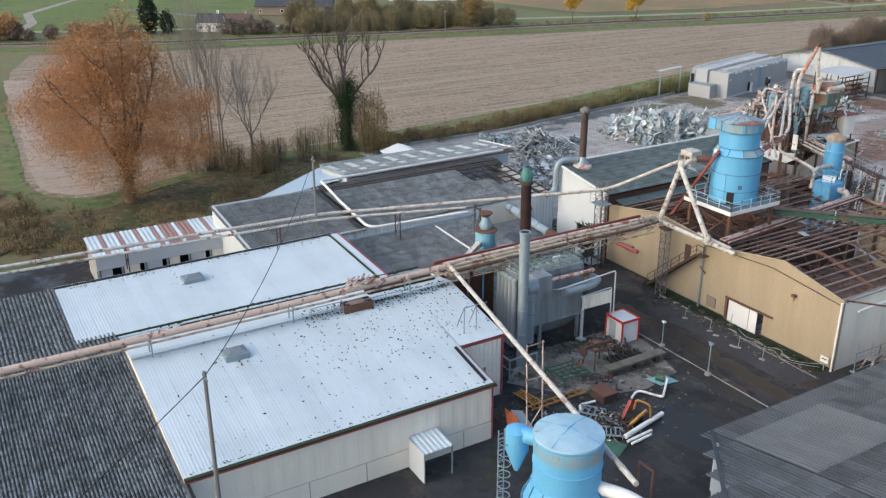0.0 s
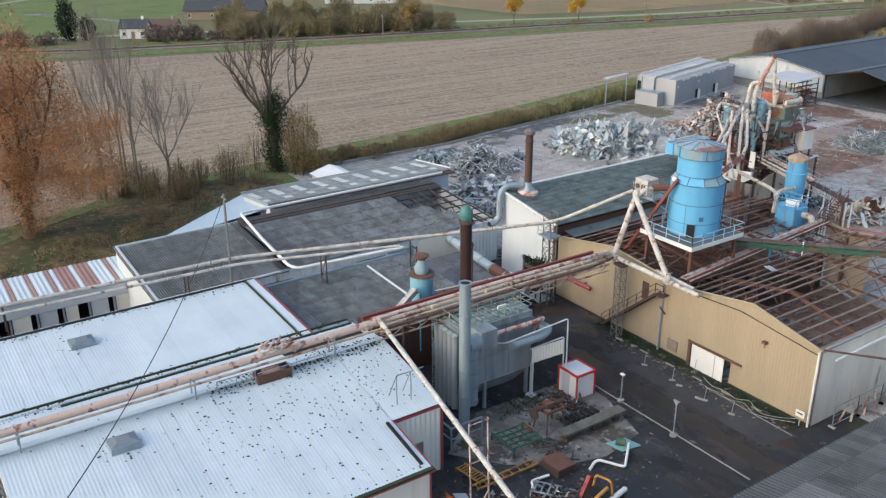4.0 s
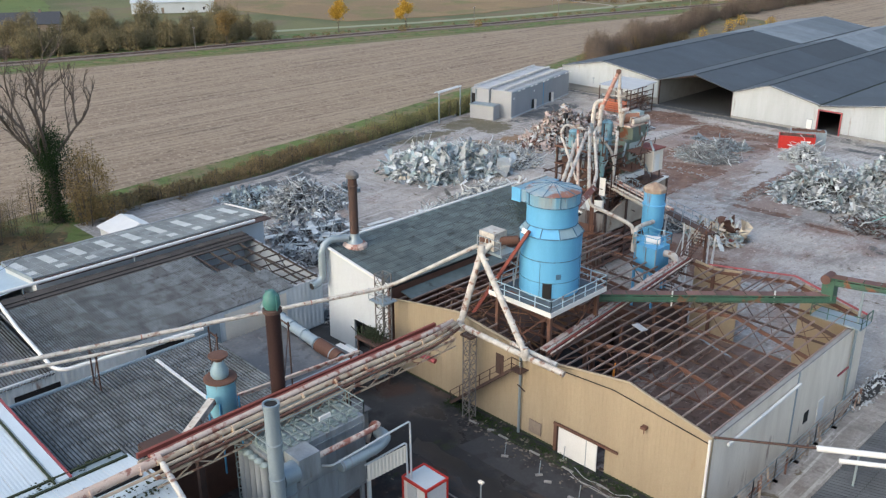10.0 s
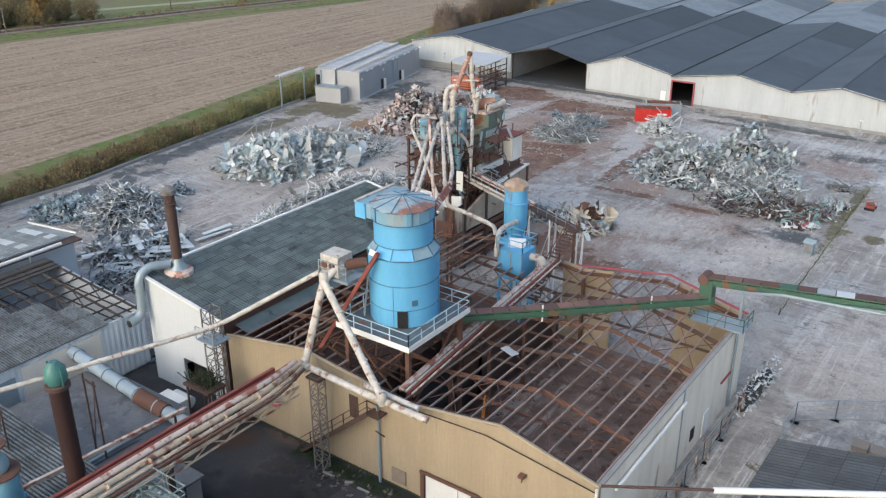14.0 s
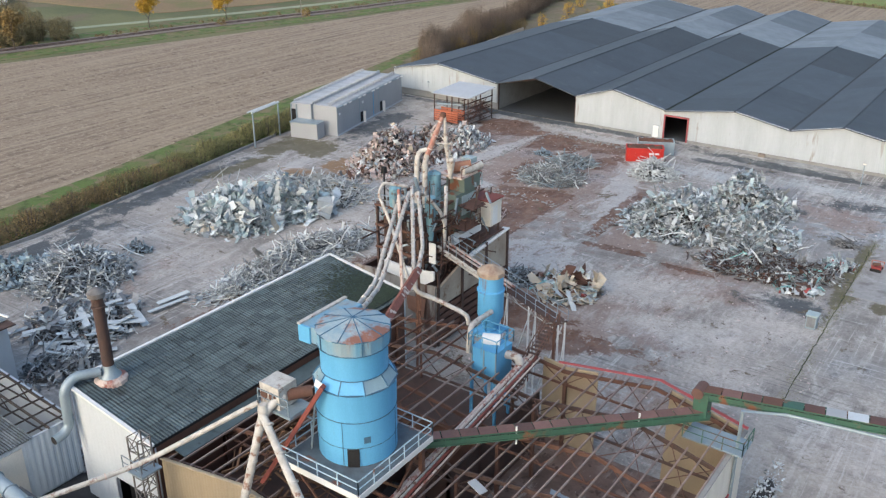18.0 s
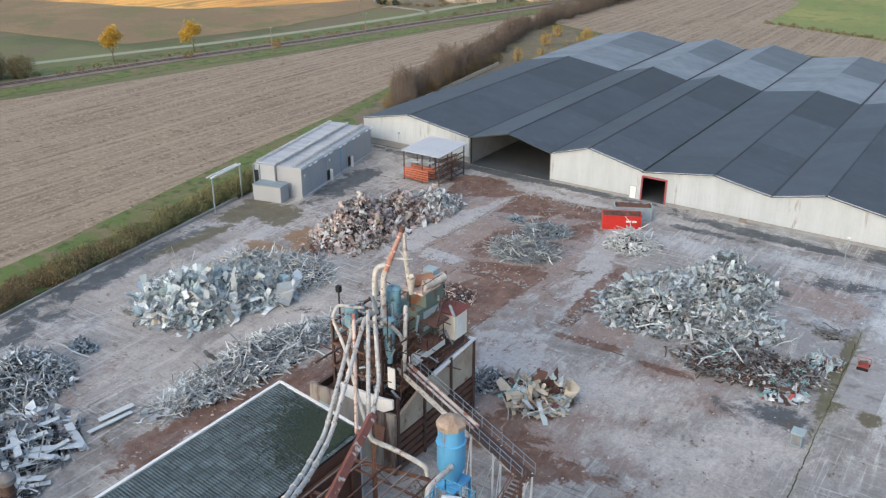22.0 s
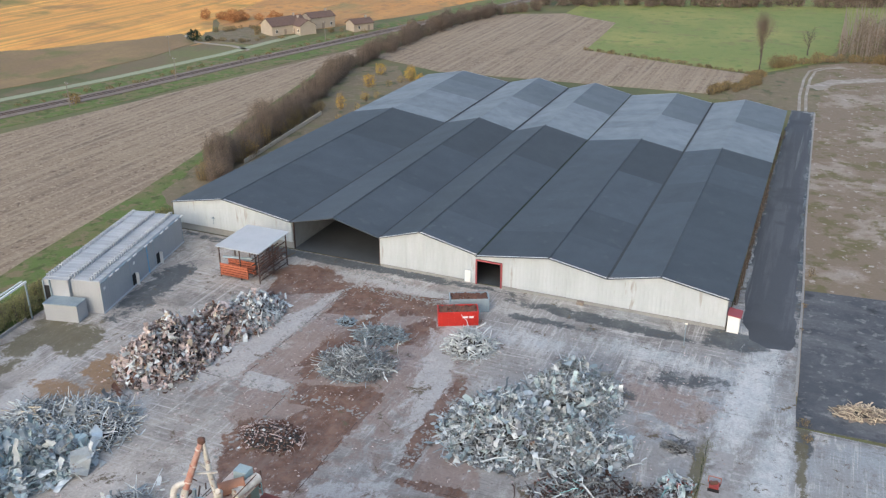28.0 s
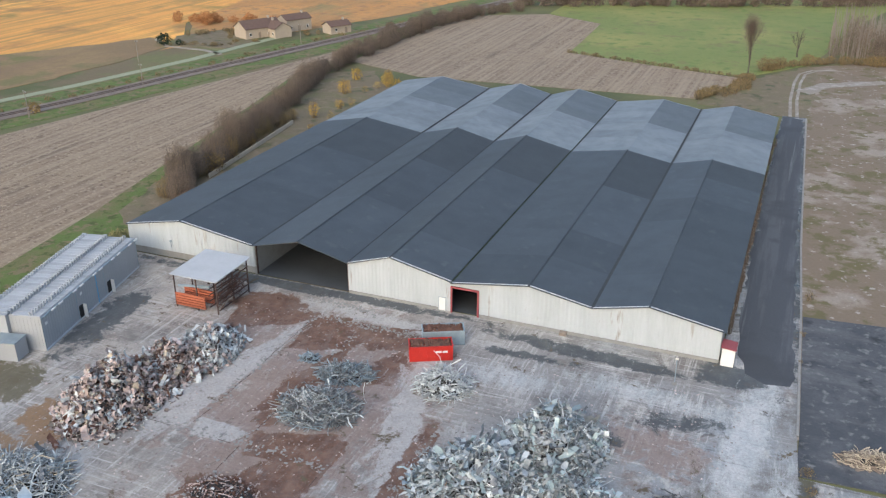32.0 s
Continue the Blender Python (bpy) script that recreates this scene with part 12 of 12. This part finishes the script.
clumps("kerb_weeds", [(10.6, 24, 0.9, 1.4), (11.6, -20.5, 0.9, 0.9), (12.2, -23.5, 0.7, 0.6), (13.0, -41.5, 1.0, 0.8), (10.2, 12, 0.5, 0.6), (10.0, 4, 0.4, 0.5)], 190, 0.09, L_brown, "dark brown weeds along the kerb", "weeds", 5)
# along the railway
clumps("rail_wood", row([(-229, -74), (-222, -48), (-214, -20), (-210, -6)], 1.5, 2.7, 6.0, 41, 4.0) + row([(-243, -66), (-232, -30), (-224, -8)], 1.7, 3.0, 8.5, 42, 5), 80, 0.2, L_wood, "dense green-brown wood beside the railway", "wood", 3)
clumps("rail_scrub", row([(-236, -92), (-230, -72)], 2.4, 2.8, 4.5, 43, 2) + row([(-262, -160), (-252, -134), (-246, -116)], 3.4, 3.0, 5, 44, 2), 26, 0.36, L_purple, "leafless grey-brown scrub beside the railway", "scrub", 5)
clumps("rail_bushes", row([(-266, -168), (-258, -150)], 3.4, 3.0, 6, 45, 2), 26, 0.36, L_orange, "russet bushes beside the railway", "bushes", 3)
clumps("rail_bank_weeds", row([(-204, 0), (-197, 38), (-184, 82), (-175, 120), (-162, 172), (-147, 228)], 4.2, 1.1, 1.0, 46, 1.2) + row([(-234, -112), (-215, -46), (-198, 30)], 6, 1.0, 0.9, 47, 1.0), 36, 0.25, L_brown, "brown weeds along the railway bank", "weeds")
for i, (x, y, hh, mat, lab) in enumerate([(-204, 21, 8.5, L_yellow, "small tree with bright yellow autumn leaves"), (-197, 44, 7.5, L_yellow, "small tree with bright yellow autumn leaves"), (-205, -20, 9, L_straw, "thin tree with yellow-green leaves")]):
    tree("yellow_tree", x, y, hh, lab, 60 + i, 0.16, 0.28, 3, M_bark, 0.7, 0.3, 0.6, (2200, 0.3, 0.6, mat), group="yellow trees by the railway")
clumps("orange_bush", [(-181, 62, 1.5, 2.6), (-190, 36, 1.3, 2.2)], 60, 0.25, L_straw, "small straw-orange bushes by the railway", "bush")
clumps("conifer_trees", [(-252, -113, 3.0, 12), (-249, -108, 2.4, 7)], 60, 0.36, L_conifer, "dark conifers beside the railway", "conifers", 2)
joint_r = random.Random(5)
leaves([(2.5 - 0.9 * k / 300 + joint_r.gauss(0, 0.35), -72 + 44 * k / 300, 0.05) for k in range(300) if joint_r.random() < 0.35 + 0.5 * (k > 110)], 0.3, 2600, 0.06, L_green, "joint_weeds")
tagged(bpy.data.objects["joint_weeds"], "dark green weeds in a joint of the yard", "weeds", "", "stuff")
COURT_WEEDS += [(joint_r.uniform(-13.4, -10.8), joint_r.gauss(-130.4, 1.4), 0.08) for _ in range(120)]
leaves(COURT_WEEDS, 0.16, 7600, 0.07, L_ivy, "wall_weeds")
tagged(bpy.data.objects["wall_weeds"], "mossy green weeds along the yellow wall", "weeds", "", "stuff")
# the wooded edge on the far side
wood_rnd = random.Random(77)
birch = Mesh()
for _ in range(420):
    x, y = wood_rnd.uniform(11, 64), wood_rnd.uniform(207, 262)
    hh = wood_rnd.uniform(9, 14)
    birch.tube([(x, y, 0), (x + wood_rnd.uniform(-0.5, 0.5), y, hh * 0.6), (x + wood_rnd.uniform(-0.8, 0.8), y, hh)], [0.14, 0.09, 0.03], 4, False)
solid("birch_wood", birch, M_bark_pale, "dense stand of thin pale bare trunks", "wood", kind="stuff")
clumps("birch_wood_twigs", row([(14, 210), (34, 212), (60, 216)], 3.2, 2.6, 10, 51, 3) + row([(16, 232), (60, 236)], 4.5, 3, 11, 52, 4), 16, 0.3, L_purple, "grey-brown bare crowns of a young wood", "wood")
clumps("wood_edge", row([(-8, 184), (2, 196), (12, 204), (34, 206), (64, 206)], 1.9, 1.8, 3.0, 53), 45, 0.24, L_brown, "dark brown undergrowth at the wood's edge", "hedge", 2)
tree("bare_poplar", -11.5, 178, 17, "slender bare poplar at the field corner", 71, 0.2, 0.2, 4, M_bark, 0.16, 0.5, 0.66, (9000, 0.1, 0.8, L_purple), heads=6)
tree("bare_field_tree", 1.3, 211, 9, "bare round-headed tree at the meadow's edge", 72, 0.22, 0.3, 3, M_bark, 0.8, 0.2, 0.66, heads=5)
belt = []
for i in range(46):
    f = i / 45
    belt.append((-118 + 210 * f + wood_rnd.uniform(-2, 2), 283 + 80 * f + wood_rnd.uniform(-3, 3), wood_rnd.uniform(2.6, 4.2), wood_rnd.uniform(7, 12)))
clumps("tree_belt", belt, 15, 0.5, L_purple, "belt of bare trees beyond the meadow", "trees", 4)
clumps("distant_wood", row([(-520, -230), (-420, -90), (-400, 60)], 14, 9, 12, 55, 8) + row([(-330, 420), (-140, 420), (160, 470)], 11, 7, 13, 56, 6), 2.2, 1.0, L_green, "distant dark woods on the horizon", "wood")


# houses
M_render = material("pale_rendered_wall", (0.42, 0.36, 0.29), (0.33, 0.28, 0.23), 0.9, scale=0.5)
M_tiles = material("old_clay_tiles", (0.14, 0.09, 0.072), (0.09, 0.06, 0.05), 0.9, scale=1.5, grain=4.0)
M_slate = material("dark_slates", (0.055, 0.06, 0.07), (0.035, 0.04, 0.045), 0.75, scale=1.5, grain=4.0)
M_pane = material("dark_window_pane", (0.02, 0.025, 0.03), None, 0.1, bump=0)


def house(name, x, y, turn, length, width, eave, ridge, wall, roof, label, openings=4, group=""):
    """A plain gabled house: walls, two roof slopes, chimney, windows with frame and pane, a door."""
    ho = thing(name, x, y, 0, label, "house", group)
    m = pose(x, y, 0, 0, 0, turn)
    a, b = length / 2, width / 2

    def put(mesh):
        mesh.v = [tuple(m @ Vector(p)) for p in mesh.v]
        return mesh
    part("wall", put(Mesh().prism([(-b, 0), (b, 0), (b, eave), (0, ridge), (-b, eave)], "x", -a, a)), wall, ho)
    k = (ridge - eave) / b
    for s in (-1, 1):
        part("roof_slope", put(Mesh().slab((-a - 0.3, s * (b + 0.4), eave - 0.4 * k + 0.2), (a + 0.3, s * (b + 0.4), eave - 0.4 * k + 0.2), (a + 0.3, 0, ridge + 0.2), (-a - 0.3, 0, ridge + 0.2), 0.18)), roof, ho)
    ch = part("chimney", put(Mesh().box(a * 0.55, -0.35, ridge - 0.6, a * 0.55 + 0.7, 0.35, ridge + 1.0)), wall, ho)
    for s in (-1, 1):
        for i in range(openings):
            u = -a + (i + 0.5) * length / openings
            w, z0, z1 = (0.5, 0.9, 2.1) if i != 1 else (0.5, 0.05, 2.1)
            fr = part("window_frame" if i != 1 else "door", put(Mesh().box(u - w, s * b - 0.05, z0, u + w, s * b + 0.05, z1)), M_white if i != 1 else M_wood, ho)
            if i != 1:
                part("pane", put(Mesh().box(u - w + 0.1, s * b - 0.07, z0 + 0.1, u + w - 0.1, s * b + 0.07, z1 - 0.1)), M_pane, ho)
    return ho


house("farmhouse", -187, 177, 62, 15, 9, 3.6, 6.0, M_render, M_tiles, "old stone farmhouse with brown clay-tiled roof", 4)
house("farmhouse_wing", -180, 179, 152, 9, 7, 3.4, 5.4, M_render, M_tiles, "low stone wing with clay-tiled roof beside the farmhouse", 3)
house("farmhouse_barn", -181, 193, 62, 11, 7, 4.4, 6.0, M_render, M_tiles, "pale farm building with brown tiled roof", 3)
house("stone_barn", -163, 194, 62, 9, 6, 2.9, 4.4, M_render, M_tiles, "low pale stone barn beside the railway", 2)
sheet("farm_garden", ragged([(-204, 149), (-185, 152), (-178, 166), (-192, 172), (-207, 183), (-215, 165)], 33, 3.0, 0.8), 0.01, G_weedy, "dark weedy garden beside the farmhouse", "garden", 0.2)
sheet("farm_lane", ribbon([(-180, 143), (-190, 147), (-206, 147.5), (-217, 156), (-221, 165)], 0.9, 0.9), 0.02, G_pale, "pale lane round the farm garden", "lane", 0.2)
clumps("farm_garden_bushes", row([(-206, 150), (-190, 153), (-184, 158)], 2.6, 1.2, 1.5, 91, 1.5) + row([(-212, 166), (-205, 180), (-194, 174)], 2.4, 1.3, 1.8, 92, 2.0) + row([(-172, 184), (-166, 188)], 2.2, 1.4, 2.4, 93, 1.0), 60, 0.22, L_brown, "dark brown garden bushes round the farmhouse", "bushes", 3)
house("white_cottage", -248, -94, 62, 8, 7, 3.2, 5.4, M_white, M_slate, "small white cottage beside the railway", 3)
house("cottage_annex", -251, -84, 62, 9, 6, 2.6, 4.4, M_render, M_tiles, "low cottage annex with brown roof", 2)
house("long_farm_building", -277, -53, 58, 28, 11, 3.2, 6.2, M_wood, M_slate, "long dark-roofed farm building with white openings", 7)
house("pale_farm_shed", -293, 12, 58, 30, 10, 4.0, 5.6, M_white_clad, M_white_clad, "long pale farm shed beyond the wood", 4)
sheet("house_lane", ribbon([(-330, -110), (-290, -86), (-262, -78), (-246, -74)], 1.8, 1.8), 0.03, G_road, "grey lane to the houses", "lane")
clumps("garden_bushes", [(-208, 149, 2.4, 4.2), (-203, 151, 1.4, 2.0)], 60, 0.28, L_conifer, "dark round garden bushes by the farmhouse", "bushes")
# orange leaf colour stands in for low sun on these bushes
clumps("orange_orchard", row([(-232, 190), (-214, 196), (-198, 206)], 3.4, 2.2, 3.6, 57, 2) + [(-219, 189, 2.6, 5.5)], 34, 0.34, L_orange, "orange bushes behind the farmhouse, low sunlight given by leaf colour", "bushes")
clumps("farm_garden", row([(-196, 168), (-186, 164), (-176, 166)], 2.6, 1.2, 1.1, 58, 2), 40, 0.25, L_brown, "brown garden plants before the farmhouse", "garden")


def wood_pole(x, y, hgt, group="telegraph poles"):
    p = thing("telegraph_pole", x, y, 0, "thin wooden telegraph pole standing in grass", "pole", group)
    part("post", Mesh().tube([(x, y, 0), (x, y, hgt)], [0.13, 0.09], 8), M_bark_pale, p)
    part("crossarm", Mesh().box(x - 0.6, y - 0.06, hgt - 0.5, x + 0.6, y + 0.06, hgt - 0.38), M_bark_pale, p)
    for s in (-0.45, 0, 0.45):
        part("insulator", Mesh().lathe(x + s, y, [(0.05, hgt - 0.38), (0.07, hgt - 0.3), (0.04, hgt - 0.2)], 6), M_white, p)


for x, y in [(-202, -32), (-219, -23), (-179, 58), (-164, 169), (-198, 123), (-173, 95)]:
    wood_pole(x, y, 7.0)
rails = thing("railway_track", -193, 30, 0, "single railway track on brown ballast", "railway", kind="structure")
for off in (-0.72, 0.72):
    out = ribbon(RAIL, off + 0.5 + 0.04, -(off + 0.5 - 0.04))
    n2 = len(RAIL)
    rm = Mesh()
    for i in range(n2 - 1):
        (xa, ya), (xb, yb) = [((out[j][0] + out[2 * n2 - 1 - j][0]) / 2, (out[j][1] + out[2 * n2 - 1 - j][1]) / 2) for j in (i, i + 1)]
        rm.bar((xa, ya, 0.26), (xb, yb, 0.26), 0.08, 0.15)
    part("rail", rm, M_rust_dark, rails)
